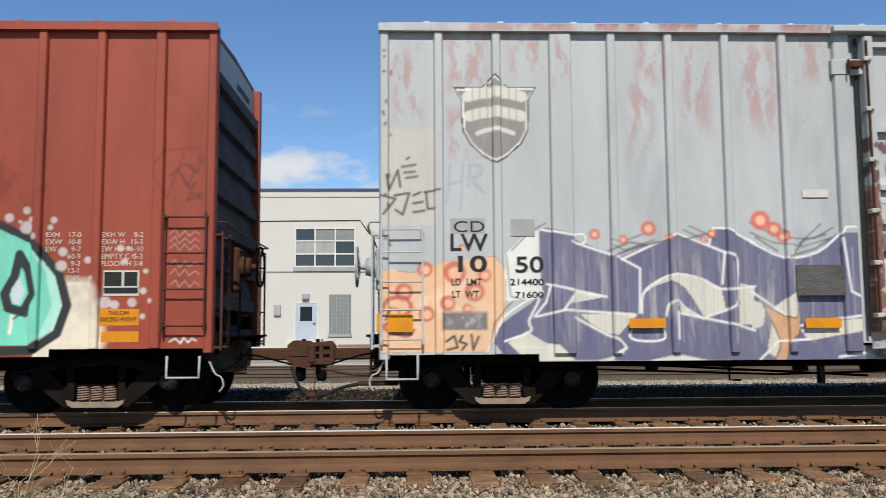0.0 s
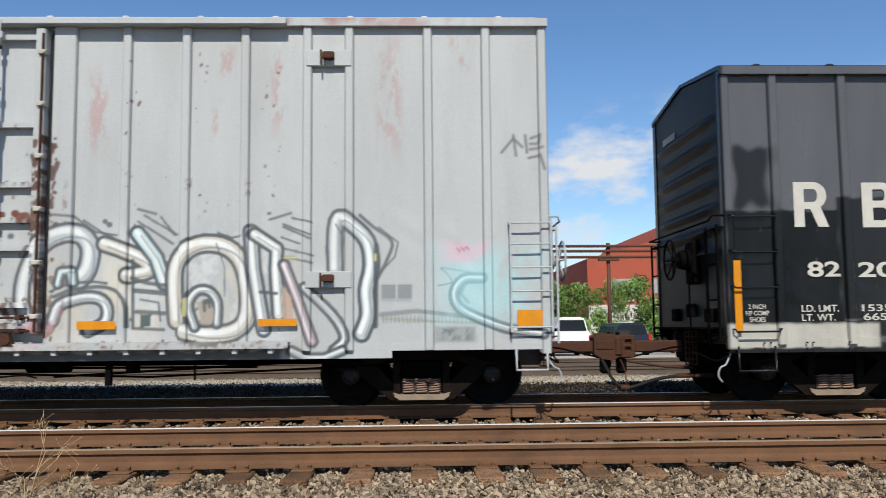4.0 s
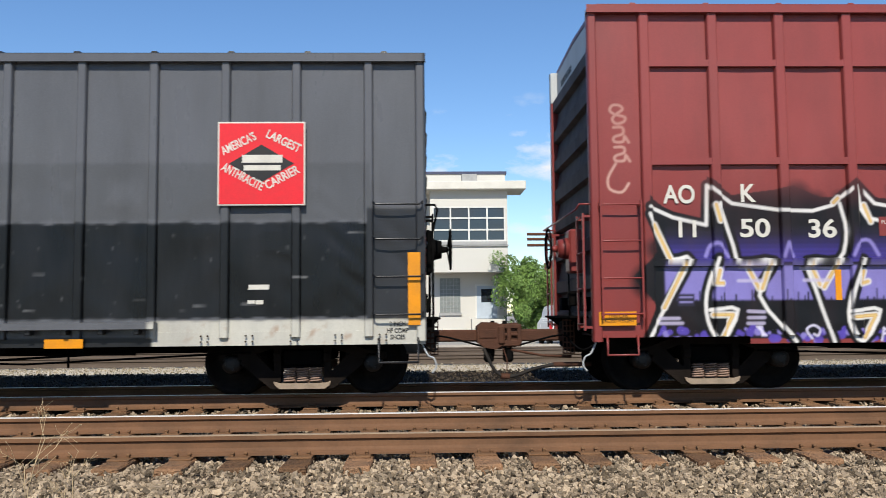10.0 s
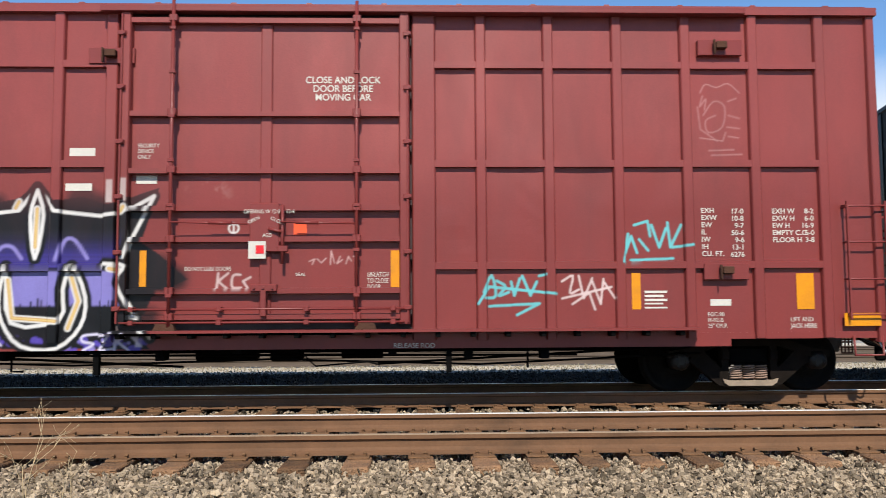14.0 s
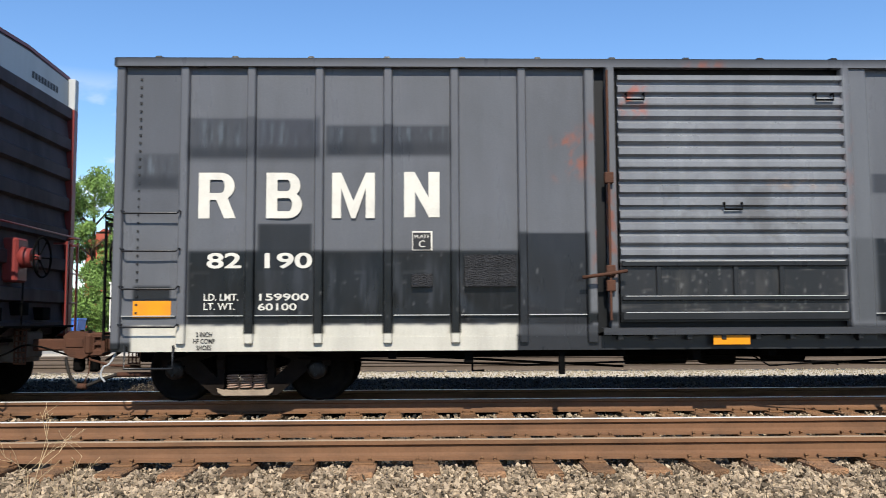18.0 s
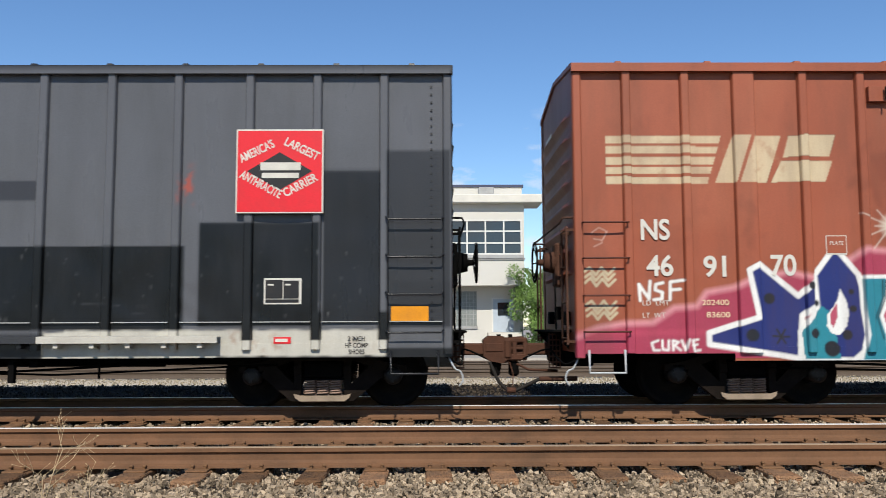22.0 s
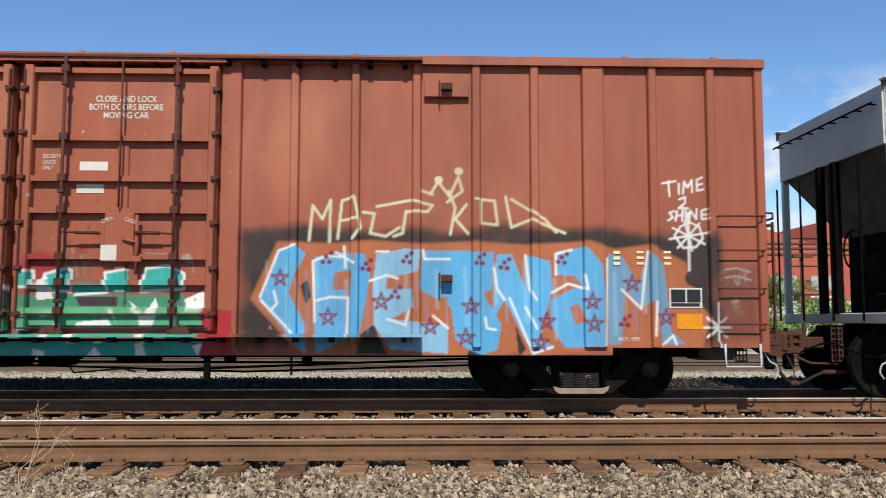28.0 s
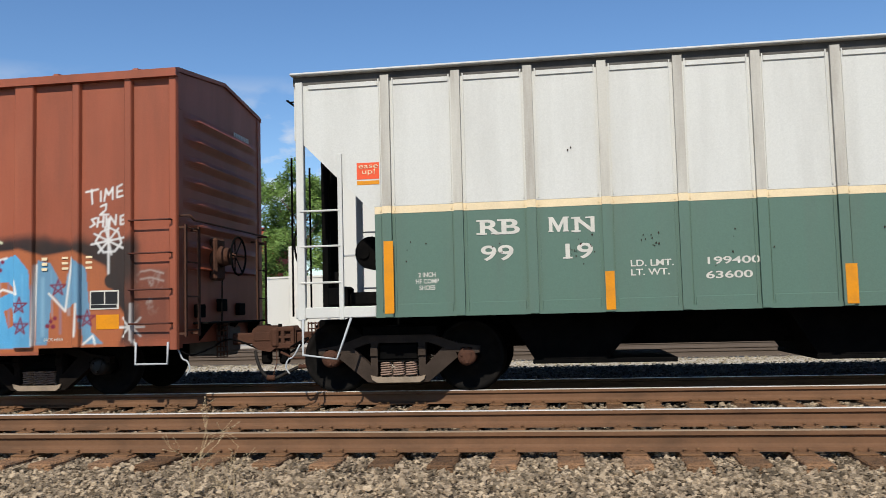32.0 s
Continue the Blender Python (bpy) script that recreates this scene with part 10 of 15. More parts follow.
k4.stroke([(40.22, 2.54), (40.19, 2.48)], 0.015, "e6cf94", 0.8, soft=0.010)
k4.rect(35.38, 35.59, 1.27, 1.42, "26263a")
k4.stroke([(35.41, 1.38), (35.56, 1.38)], 0.021, "8f88c0")
k4.stroke([(35.41, 1.32), (35.56, 1.32)], 0.021, "8f88c0")
k4.stroke([(36.17, 1.75), (36.48, 1.75)], 0.042, "c4bcd8", 0.75, soft=0.010)
k4.stroke([(36.15, 1.58), (36.45, 1.58)], 0.042, "c4bcd8", 0.75, soft=0.010)
k4.stroke([(36.94, 1.73), (37.31, 1.73)], 0.042, "c4bcd8", 0.75, soft=0.010)
k4.stroke([(36.98, 1.58), (37.29, 1.58)], 0.042, "c4bcd8", 0.75, soft=0.010)
k4.stroke([(35.15, 1.12), (35.39, 1.12)], 0.042, "c4bcd8", 0.75, soft=0.010)
k4.stroke([(35.15, 1.06), (35.43, 1.06)], 0.042, "c4bcd8", 0.75, soft=0.010)
k4.stroke([(36.26, 1.2), (36.46, 1.19)], 0.042, "c4bcd8", 0.75, soft=0.010)
k4.stroke([(36.26, 1.12), (36.46, 1.12)], 0.042, "c4bcd8", 0.75, soft=0.010)
k4.stroke([(36.25, 1.05), (36.45, 1.05)], 0.042, "c4bcd8", 0.75, soft=0.010)
k4.stroke([(37.96, 0.98), (37.92, 0.82)], 0.024, "dad4ea")
k4.stroke([(37.96, 0.97), (38.04, 0.94), (37.95, 0.9)], 0.024, "dad4ea")
k4.stroke([(38.08, 0.82), (38.13, 0.96), (38.17, 0.82)], 0.024, "dad4ea")
k4.stroke([(38.1, 0.87), (38.16, 0.87)], 0.024, "dad4ea")
k4.stroke([(38.24, 0.95), (38.21, 0.9), (38.25, 0.86), (38.29, 0.9)], 0.024, "dad4ea")
k4.stroke([(38.35, 0.95), (38.33, 0.82)], 0.024, "dad4ea")
k4.stroke([(38.42, 0.94), (38.35, 0.88), (38.43, 0.82)], 0.024, "dad4ea")
k4.stroke([(39.91, 1), (39.73, 0.98), (39.73, 0.91), (39.86, 0.88), (39.73, 0.8)], 0.028, "dad4ea")
k4.stroke([(39.93, 0.98), (40.05, 0.98), (39.93, 0.81), (40.08, 0.82)], 0.028, "dad4ea")
k4.stroke([(40.13, 1.02), (40.11, 0.8)], 0.028, "dad4ea")
k4.stroke([(40.27, 1), (40.14, 0.91), (40.28, 0.8)], 0.028, "dad4ea")
k4.stroke([(37.05, 0.85), (36.98, 0.96), (37.07, 1.02), (37.15, 0.97), (37.12, 0.89), (37.07, 0.91)], 0.024, "dad4ea")
k4.stroke([(36.36, 1.01), (36.47, 0.9)], 0.024, "dad4ea")
k4.stroke([(36.39, 1.01), (36.44, 0.9)], 0.024, "dad4ea")
k4.stroke([(36.42, 1.01), (36.42, 0.9)], 0.024, "dad4ea")
k4.stroke([(38.65, 0.98), (38.76, 0.87)], 0.024, "dad4ea")
k4.stroke([(38.68, 0.98), (38.73, 0.87)], 0.024, "dad4ea")
k4.stroke([(38.71, 0.98), (38.71, 0.87)], 0.024, "dad4ea")
k4.stroke([(40.32, 0.96), (40.43, 0.85)], 0.024, "dad4ea")
k4.stroke([(40.35, 0.96), (40.4, 0.85)], 0.024, "dad4ea")
k4.stroke([(40.38, 0.96), (40.37, 0.85)], 0.024, "dad4ea")
k4.stroke([(34.66, 3.68), (34.59, 3.73), (34.62, 3.8), (34.71, 3.8), (34.75, 3.75), (34.67, 3.69), (34.62, 3.63), (34.66, 3.57), (34.76, 3.59), (34.78, 3.65), (34.67, 3.68)], 0.035, "e0b8a8", 0.85)
k4.stroke([(34.63, 3.52), (34.74, 3.52), (34.75, 3.44), (34.64, 3.4), (34.64, 3.34), (34.75, 3.34), (34.77, 3.41), (34.82, 3.33)], 0.035, "e0b8a8", 0.85)
k4.stroke([(34.64, 3.27), (34.75, 3.27), (34.76, 3.2), (34.65, 3.16), (34.65, 3.1), (34.76, 3.1), (34.78, 3.17), (34.83, 3.09)], 0.035, "e0b8a8", 0.85)
k4.stroke([(34.65, 3.06), (34.55, 2.88), (34.57, 2.74), (34.72, 2.7), (34.81, 2.81)], 0.035, "e0b8a8", 0.85)
k4.stroke([(44.59, 1.48), (44.69, 1.69), (44.74, 1.44), (44.62, 1.41)], 0.035, "6cc8cc", 0.95)
k4.stroke([(44.76, 1.62), (44.86, 1.55), (44.78, 1.44), (44.9, 1.48)], 0.035, "6cc8cc", 0.95)
k4.stroke([(44.93, 1.61), (44.97, 1.44), (45.04, 1.65)], 0.035, "6cc8cc", 0.95)
k4.stroke([(45.07, 1.68), (45.17, 1.44), (45.25, 1.61)], 0.035, "6cc8cc", 0.95)
k4.stroke([(44.52, 1.34), (44.66, 1.55), (45.49, 1.46)], 0.035, "6cc8cc", 0.95)
k4.stroke([(45.28, 1.68), (45.36, 1.7)], 0.035, "6cc8cc", 0.95)
k4.stroke([(44.66, 1.31), (45.28, 1.34), (45, 1.2)], 0.035, "6cc8cc", 0.95)
k4.stroke([(46.36, 1.96), (46.44, 2.17), (46.51, 1.96)], 0.035, "6cc8cc", 0.95)
k4.stroke([(46.48, 2.31), (46.65, 2.36), (46.68, 2.17)], 0.035, "6cc8cc", 0.95)
k4.stroke([(46.54, 2.13), (46.65, 1.99)], 0.035, "6cc8cc", 0.95)
k4.stroke([(46.7, 2.31), (46.79, 2.03), (46.88, 2.27)], 0.035, "6cc8cc", 0.95)
k4.stroke([(46.9, 2.34), (46.93, 2.03), (47.07, 2.31)], 0.035, "6cc8cc", 0.95)
k4.stroke([(46.43, 1.87), (46.96, 1.89)], 0.035, "6cc8cc", 0.95)
k4.stroke([(46.33, 1.85), (46.4, 2.2)], 0.035, "6cc8cc", 0.95)
k4.stroke([(46.96, 2.03), (47.21, 2.06)], 0.035, "6cc8cc", 0.95)
k4.stroke([(45.56, 1.61), (45.7, 1.68), (45.66, 1.47), (45.77, 1.51)], 0.028, "e0c8c4", 0.95)
k4.stroke([(45.77, 1.68), (45.83, 1.4), (45.94, 1.65)], 0.028, "e0c8c4", 0.95)
k4.stroke([(45.94, 1.61), (46.04, 1.33), (46.08, 1.64)], 0.028, "e0c8c4", 0.95)
k4.stroke([(45.56, 1.4), (46.18, 1.54)], 0.028, "e0c8c4", 0.95)
k4.stroke([(45.69, 1.33), (45.9, 1.47), (45.97, 1.26)], 0.028, "e0c8c4", 0.95)
k4.stroke([(46.08, 1.61), (46.22, 1.4)], 0.028, "e0c8c4", 0.95)
k4.stroke([(47.36, 3.99), (47.43, 4.1), (47.57, 4.06), (47.72, 4.11), (47.86, 3.99)], 0.013, "d8b0ac", 0.85)
k4.stroke([(47.32, 3.81), (47.35, 3.52), (47.56, 3.37)], 0.013, "d8b0ac", 0.85)
k4.stroke([(47.39, 3.7), (47.53, 3.88), (47.67, 3.81), (47.63, 3.55), (47.45, 3.48), (47.42, 3.63), (47.55, 3.7)], 0.013, "d8b0ac", 0.85)
k4.stroke([(47.34, 3.41), (47.63, 3.37), (47.67, 3.48)], 0.013, "d8b0ac", 0.85)
k4.stroke([(47.71, 3.7), (47.85, 3.66)], 0.013, "d8b0ac", 0.85)
k4.stroke([(47.69, 3.55), (47.85, 3.53)], 0.013, "d8b0ac", 0.85)
k4.stroke([(47.7, 3.43), (47.83, 3.41)], 0.013, "d8b0ac", 0.85)
k4.stroke([(47.45, 3.25), (47.77, 3.26)], 0.013, "d8b0ac", 0.85)
k4.stroke([(47.48, 3.19), (47.87, 3.2)], 0.013, "d8b0ac", 0.85)
k4.stroke([(47.39, 3.95), (47.35, 3.81), (47.43, 3.91), (47.41, 3.77)], 0.013, "d8b0ac", 0.85)
k4.stroke([(47.71, 3.88), (47.82, 3.92)], 0.013, "d8b0ac", 0.85)
k4.stroke([(42.45, 1.87), (42.52, 1.9), (42.49, 1.83)], 0.015, "d8b0ac", 0.85)
k4.stroke([(42.55, 1.9), (42.6, 1.85), (42.66, 1.91)], 0.015, "d8b0ac", 0.85)
k4.stroke([(42.71, 1.83), (42.72, 2), (42.76, 1.85)], 0.015, "d8b0ac", 0.85)
k4.stroke([(42.83, 1.93), (42.79, 1.84), (42.86, 1.89)], 0.015, "d8b0ac", 0.85)
k4.stroke([(42.9, 1.84), (42.93, 1.93), (42.97, 1.87)], 0.015, "d8b0ac", 0.85)
k4.stroke([(42.99, 1.93), (43.04, 1.93)], 0.015, "d8b0ac", 0.85)
k4.stroke([(41.35, 1.73), (41.33, 1.53)], 0.031, "cfb4b0", 0.9)
k4.stroke([(41.47, 1.73), (41.35, 1.63), (41.47, 1.53)], 0.031, "cfb4b0", 0.9)
k4.stroke([(41.62, 1.71), (41.53, 1.7), (41.52, 1.56), (41.63, 1.55)], 0.031, "cfb4b0", 0.9)
k4.stroke([(41.74, 1.68), (41.65, 1.63), (41.72, 1.53)], 0.031, "cfb4b0", 0.9)
k4.blotches(40.9, 41.54, 2.63, 2.91, "b08880", 4, 0.25, 0.5, 3)
k4.rect(39.98, 40.06, 2.6, 2.88, "c8b8b4")
k4.rect(40.17, 40.25, 2.61, 2.89, "c8b8b4")
P4 = [(35.03, 0.12), (35.90, 0.12), (36.76, 0.12), (37.63, 0.12), (38.50, 0.12), (39.37, 0.12), (40.02, 0.14), (43.86, 0.28), (44.57, 0.12), (45.42, 0.12), (46.29, 0.12), (47.16, 0.12), (48.02, 0.12), (48.88, 0.12)]
k4.rect(34.2, 49.7, 2.95, 5.3, "a2514d", 0.5, soft=0.5)
k4.blotches(34.3, 49.6, 2.6, 5.1, "b0605a", 0.7, 0.25, 0.35, 4, 2, 1.2)
shell(r4, k4, "maroon", 0.80, 5.08, P4, (40.1, 43.7), end_mat="end_shade_maroon", roof_mat="maroon", reach=(1.03, 0.89), band="pale")
for za in (4.33, 3.08, 1.81):
    for a, b in ((35.03, 40.0), (43.95, 48.88)):
        cols = np.linspace(a, b, int((b - a) / 0.02))
        zz = np.array([za - 0.05, za - 0.046, za + 0.04, za + 0.05])
        Y = np.repeat(np.array([[SKIN, SIDE + 0.005, SIDE + 0.005, SKIN]]), len(cols), 0)
        part("belt_rail", lattice("belt_rail", cols, zz, Y, lambda c: c, k4, "maroon", r4["x"]), None, r4["ob"])
k4.stroke([(41.53 + 0.06 * math.cos(a * 0.4), 2.28 + 0.06 * math.sin(a * 0.4)) for a in range(17)], 0.022, "e9e6e2")
k4.stroke([(41.53, 2.32), (41.53, 2.24)], 0.022, "e9e6e2")
plug_door(r4, k4, "maroon", 40.15, 43.68, 1.10, 4.98, [4.86, 3.69, 2.98, 2.52, 2.14, 1.51, 1.20], [40.80, 43.04], panel_x=(41.92,))
track_rail(r4, 40.0, 47.2, 1.0, "maroon", k4, SIDE - 0.19, 0.04)
ladder(r4, 34.42, 34.92, [2.53, 2.08, 1.62, 1.18], "maroon", stirrup=(0.68, 0.92))
ladder(r4, 49.12, 49.60, [2.53, 2.08, 1.62, 1.18], "maroon", stirrup=(0.68, 0.92))
bogie(r4, 35.93)
bogie(r4, 48.05)

# second black car
b5 = new_car("boxcar", "black steel boxcar with worn grey corrugated door and white lettering", 51.33, 66.53)
k5 = Canvas(51.2, 66.6, 0.7, 4.6, 0.019)
k5.rect(51.33, 66.53, 0.95, 4.5, "535458")
k5.rect(52.22, 53.06, 3.23, 3.73, "3a3b3f", soft=0.007)
k5.rect(53.06, 53.84, 3.22, 3.72, "33343a", soft=0.014)
k5.rect(53.91, 55.45, 3.26, 3.64, "2f3034", soft=0.007)
k5.rect(51.56, 52.1, 2.84, 3.28, "2c2d30", soft=0.007)
k5.rect(53.08, 53.74, 1.83, 2.4, "1a1b1d", soft=0.007)
k5.rect(52.24, 56.36, 1.17, 2.07, "0c0d0e", soft=0.007)
k5.rect(53.07, 53.73, 1.28, 1.83, "17181a", soft=0.007)
k5.rect(56.29, 57.19, 1.14, 2.29, "1c1d20", soft=0.007)
k5.rect(57.14, 57.51, 1.17, 2.08, "0c0d0e", soft=0.007)
k5.rect(51.57, 52.03, 1.46, 1.64, "1b1c1e")
k5.rect(51.56, 56.27, 0.81, 1.15, "aeaa9f", rough=0.007)
k5.rect(56.26, 57.46, 0.8, 1.03, "222326")
k5.rect(51.37, 52.14, 2.53, 4.32, "45464a", 0.6, soft=0.021)
k5.blotches(56.68, 57.29, 2.9, 3.7, "8a4a30", 4, 0.15, 0.7, 3)
k5.rect(57.17, 57.51, 1.3, 4.3, "5c5d60", 0.9, soft=0.014)
k5.rect(57.52, 60.38, 1.16, 1.91, "1e1f21", soft=0.014, rough=0.014)
k5.rect(57.51, 60.43, 1.92, 4.27, "6e7074", soft=0.007)
k5.blotches(57.51, 60.47, 1.85, 4.27, "888a8c", 4.8, 0.2, 0.28, 4)
k5.blotches(57.55, 57.94, 3.68, 4.19, "a04a28", 5, 0.5, 0.9, 1)
k5.blotches(58.99, 60.4, 2.79, 2.97, "8a7a70", 4, 0.3, 0.7, 8)
k5.blotches(57.17, 57.58, 1.57, 3.11, "7a4430", 6, 0.3, 0.8, 0)
k5.blotches(60.32, 60.54, 2.4, 4.2, "7a4430", 6, 0.3, 0.8, 1)
k5.blotches(57.16, 57.34, 3.4, 3.83, "7a4430", 6, 0.3, 0.8, 2)
k5.blotches(58.29, 59.0, 4.34, 4.43, "7a4430", 6, 0.3, 0.8, 3)
k5.rect(60.43, 63.23, 1.18, 2.21, "0c0d0e", soft=0.007)
k5.rect(60.75, 61.4, 2.78, 3.03, "34353a", soft=0.007)
k5.rect(60.36, 60.79, 1.15, 4.27, "5a5c60", 0.6, soft=0.028)
k5.blotches(63.11, 63.35, 2.69, 3.26, "a04430", 5, 0.25, 0.8, 9)
k5.rect(61.54, 63.66, 0.83, 1.15, "aeaa9f", rough=0.007)
k5.rect(56.31, 61.55, 0.85, 1.14, "26272a", 0.8)
k5.rect(63.41, 64.9, 1.22, 2.5, "0c0d0e", soft=0.007)
k5.rect(64.94, 65.65, 1.25, 3.15, "1c1d20", soft=0.007)
k5.rect(65.72, 66.51, 1.2, 3.4, "222326", 0.85, soft=0.007)
k5.rect(65.79, 66.51, 1.45, 1.76, "26272a", 0.6, soft=0.014)
k5.rect(61.8, 65.73, 0.85, 1.17, "aeaa9f", rough=0.007)
k5.blotches(62.48, 65.76, 0.85, 1.21, "8a6a54", 5, -0.02, 0.6, 4)
k5.stroke([(53.37, 1.96), (53.51, 1.97)], 0.008, "47484a", 0.21, soft=0.008)
k5.stroke([(54.87, 1.8), (55.16, 1.82)], 0.014, "47484a", 0.39, soft=0.008)
k5.stroke([(53.57, 1.9), (53.63, 1.91)], 0.008, "47484a", 0.49, soft=0.008)
k5.stroke([(56.11, 1.37), (56.2, 1.38)], 0.014, "47484a", 0.5, soft=0.008)
k5.stroke([(56.85, 1.33), (56.99, 1.32)], 0.011, "47484a", 0.44, soft=0.008)
k5.stroke([(54.67, 1.9), (54.83, 1.91)], 0.014, "47484a", 0.49, soft=0.008)
k5.stroke([(52.28, 1.8), (52.49, 1.8)], 0.014, "47484a", 0.27, soft=0.008)
k5.stroke([(54.27, 1.8), (54.42, 1.81)], 0.011, "47484a", 0.48, soft=0.008)
k5.stroke([(59.28, 1.37), (59.51, 1.35)], 0.014, "676360", 0.43, soft=0.008)
k5.stroke([(59.02, 1.3), (59.25, 1.31)], 0.008, "676360", 0.52, soft=0.008)
k5.stroke([(57.83, 1.58), (57.94, 1.57)], 0.014, "676360", 0.29, soft=0.008)
k5.stroke([(59.6, 1.61), (59.69, 1.6)], 0.011, "676360", 0.26, soft=0.008)
k5.stroke([(59.79, 1.81), (59.98, 1.83)], 0.008, "676360", 0.54, soft=0.008)
k5.stroke([(57.53, 1.36), (57.8, 1.37)], 0.008, "676360", 0.3, soft=0.008)
k5.stroke([(60.26, 1.51), (60.46, 1.53)], 0.014, "676360", 0.27, soft=0.008)
k5.stroke([(60.27, 1.63), (60.32, 1.63)], 0.008, "676360", 0.29, soft=0.008)
k5.stroke([(58.46, 1.32), (58.64, 1.32)], 0.014, "676360", 0.32, soft=0.008)
k5.stroke([(58.39, 1.32), (58.55, 1.33)], 0.011, "676360", 0.37, soft=0.008)
k5.stroke([(58.01, 1.73), (58.28, 1.71)], 0.011, "676360", 0.5, soft=0.008)
k5.stroke([(57.56, 1.34), (57.69, 1.34)], 0.008, "676360", 0.36, soft=0.008)
k5.stroke([(59.53, 1.46), (59.8, 1.47)], 0.008, "676360", 0.53, soft=0.008)
k5.stroke([(60.2, 1.66), (60.33, 1.66)], 0.011, "676360", 0.24, soft=0.008)
k5.stroke([(59.65, 1.33), (59.89, 1.35)], 0.008, "676360", 0.27, soft=0.008)
k5.stroke([(58.97, 1.65), (59.05, 1.66)], 0.014, "676360", 0.39, soft=0.008)
k5.stroke([(62.61, 1.38), (62.78, 1.39)], 0.008, "47484a", 0.25, soft=0.008)
k5.stroke([(62.04, 1.24), (62.26, 1.25)], 0.008, "47484a", 0.3, soft=0.008)
k5.stroke([(62.65, 1.47), (62.79, 1.47)], 0.014, "47484a", 0.23, soft=0.008)
k5.stroke([(61.99, 1.5), (62.21, 1.49)], 0.014, "47484a", 0.44, soft=0.008)
k5.stroke([(62.78, 1.86), (62.84, 1.84)], 0.011, "47484a", 0.36, soft=0.008)
k5.stroke([(60.71, 2), (60.9, 2.01)], 0.008, "47484a", 0.41, soft=0.008)
k5.stroke([(60.99, 1.55), (61.12, 1.53)], 0.008, "47484a", 0.38, soft=0.008)
k5.stroke([(62.21, 1.5), (62.45, 1.48)], 0.008, "47484a", 0.42, soft=0.008)
for n_, (a_, b_, l_, u_) in enumerate(((52.22, 53.0, 3.2, 3.73), (53.06, 53.84, 3.2, 3.72), (53.91, 54.62, 3.24, 3.64), (54.74, 55.45, 3.26, 3.64), (51.56, 52.1, 2.84, 3.28))):
    k5.rect(a_, b_, l_, l_ + 0.16, "1c1d20", 0.7, soft=0.05)
    k5.blotches(a_, b_, l_, u_, "1a1b1d", 9, 0.35, 0.5, n_, 12)
    k5.blotches(a_, b_, l_ + 0.15, u_, "6a747c", 11, 0.2, 0.35, n_ + 7, 14)
k5.blotches(52.24, 57.19, 1.17, 2.07, "33353a", 6, 0.25, 0.55, 11, 9)
k5.blotches(57.52, 60.4, 1.2, 1.9, "3c3a38", 6, 0.25, 0.5, 12, 6)
k5.blotches(57.55, 60.4, 1.92, 3.1, "4c4a48", 2, 0.35, 0.5, 13)
k5.rect(51.3, 66.6, 4.44, 4.52, "1c1d1f", 0.8, soft=0.01)
for p_ in (52.99, 53.83, 54.68, 55.51, 64.02, 64.86, 65.69):
    k5.rect(p_ - 0.07, p_ + 0.07, 1.05, 1.4, "141516")
k5.flecks(57.55, 60.4, 1.2, 1.9, 150, "9a9896", 0.004, 0.012, 21, 7.0, 0.35)
k5.flecks(57.55, 60.4, 1.95, 4.2, 60, "b4b2ae", 0.005, 0.014, 22, 2.0, 0.5)
k5.flecks(52.2, 57.2, 1.2, 2.05, 70, "8a8a8a", 0.004, 0.012, 23, 5.0, 0.3)
k5.flecks(60.5, 65.6, 1.2, 2.2, 90, "8a8a8a", 0.004, 0.012, 24, 5.0, 0.3)
shell(b5, k5, "black", 0.84, 4.47, [(52.17, 0.10), (52.99, 0.10), (53.83, 0.10), (54.68, 0.10), (55.51, 0.10), (56.35, 0.10), (57.2, 0.12), (60.6, 0.24), (61.46, 0.10), (62.30, 0.10), (63.13, 0.10), (64.02, 0.10), (64.86, 0.10), (65.69, 0.10)], (57.3, 60.5), reach=(0.89, 0.76), dent=0.02, step=0.0, end_mat="end_black_shade")
sheet_panel(b5, 57.55, 60.40, 1.18, 4.26, k5, "black", depth=wave(0.158, 0.055, 1.95, 1.95), name="door_sheet", y=SIDE + 0.02)
for px in (57.46, 60.44):
    post(b5, px, 0.10, 1.10, 4.36, k5, "black", "door_stile", y=SIDE - 0.04)
for za, zb in ((1.20, 1.30), (1.44, 1.50), (1.86, 1.93)):
    bm = bmesh.new()
    soft_box(bm, 57.56, 60.38, SIDE - 0.03, SIDE + 0.03, za, zb, b=0.008)
    piece(b5, "door_belt", bm, "black")
    # Pale grey strip paints the sunlit glint on the belt's upper edge.
    bm = bmesh.new()
    soft_box(bm, 57.60, 60.34, SIDE - 0.036, SIDE - 0.02, zb - 0.014, zb - 0.002, b=0.003)
    piece(b5, "worn_edge", bm, "sill")
for px in (58.02, 58.98, 59.55):
    bm = bmesh.new()
    soft_box(bm, px - 0.03, px + 0.03, SIDE - 0.015, SIDE + 0.03, 1.50, 1.86, b=0.006)
    piece(b5, "door_stile", bm, "black")
E5 = [51.38, 52.17, 52.99, 53.83, 54.68, 55.51, 56.35, 57.2, 60.6, 61.46, 62.30, 63.13, 64.02, 64.86, 65.69, 66.48]
for a, b in zip(E5[:-1], E5[1:]):
    if b - a < 1.5:
        # Pale grey front puts the glint along the ledge into its colour.
        bm = bmesh.new()
        box(bm, a + 0.07, b - 0.07, SKIN - 0.035, SKIN, 1.268, 1.280)
        piece(b5, "panel_ledge", bm, "sill")
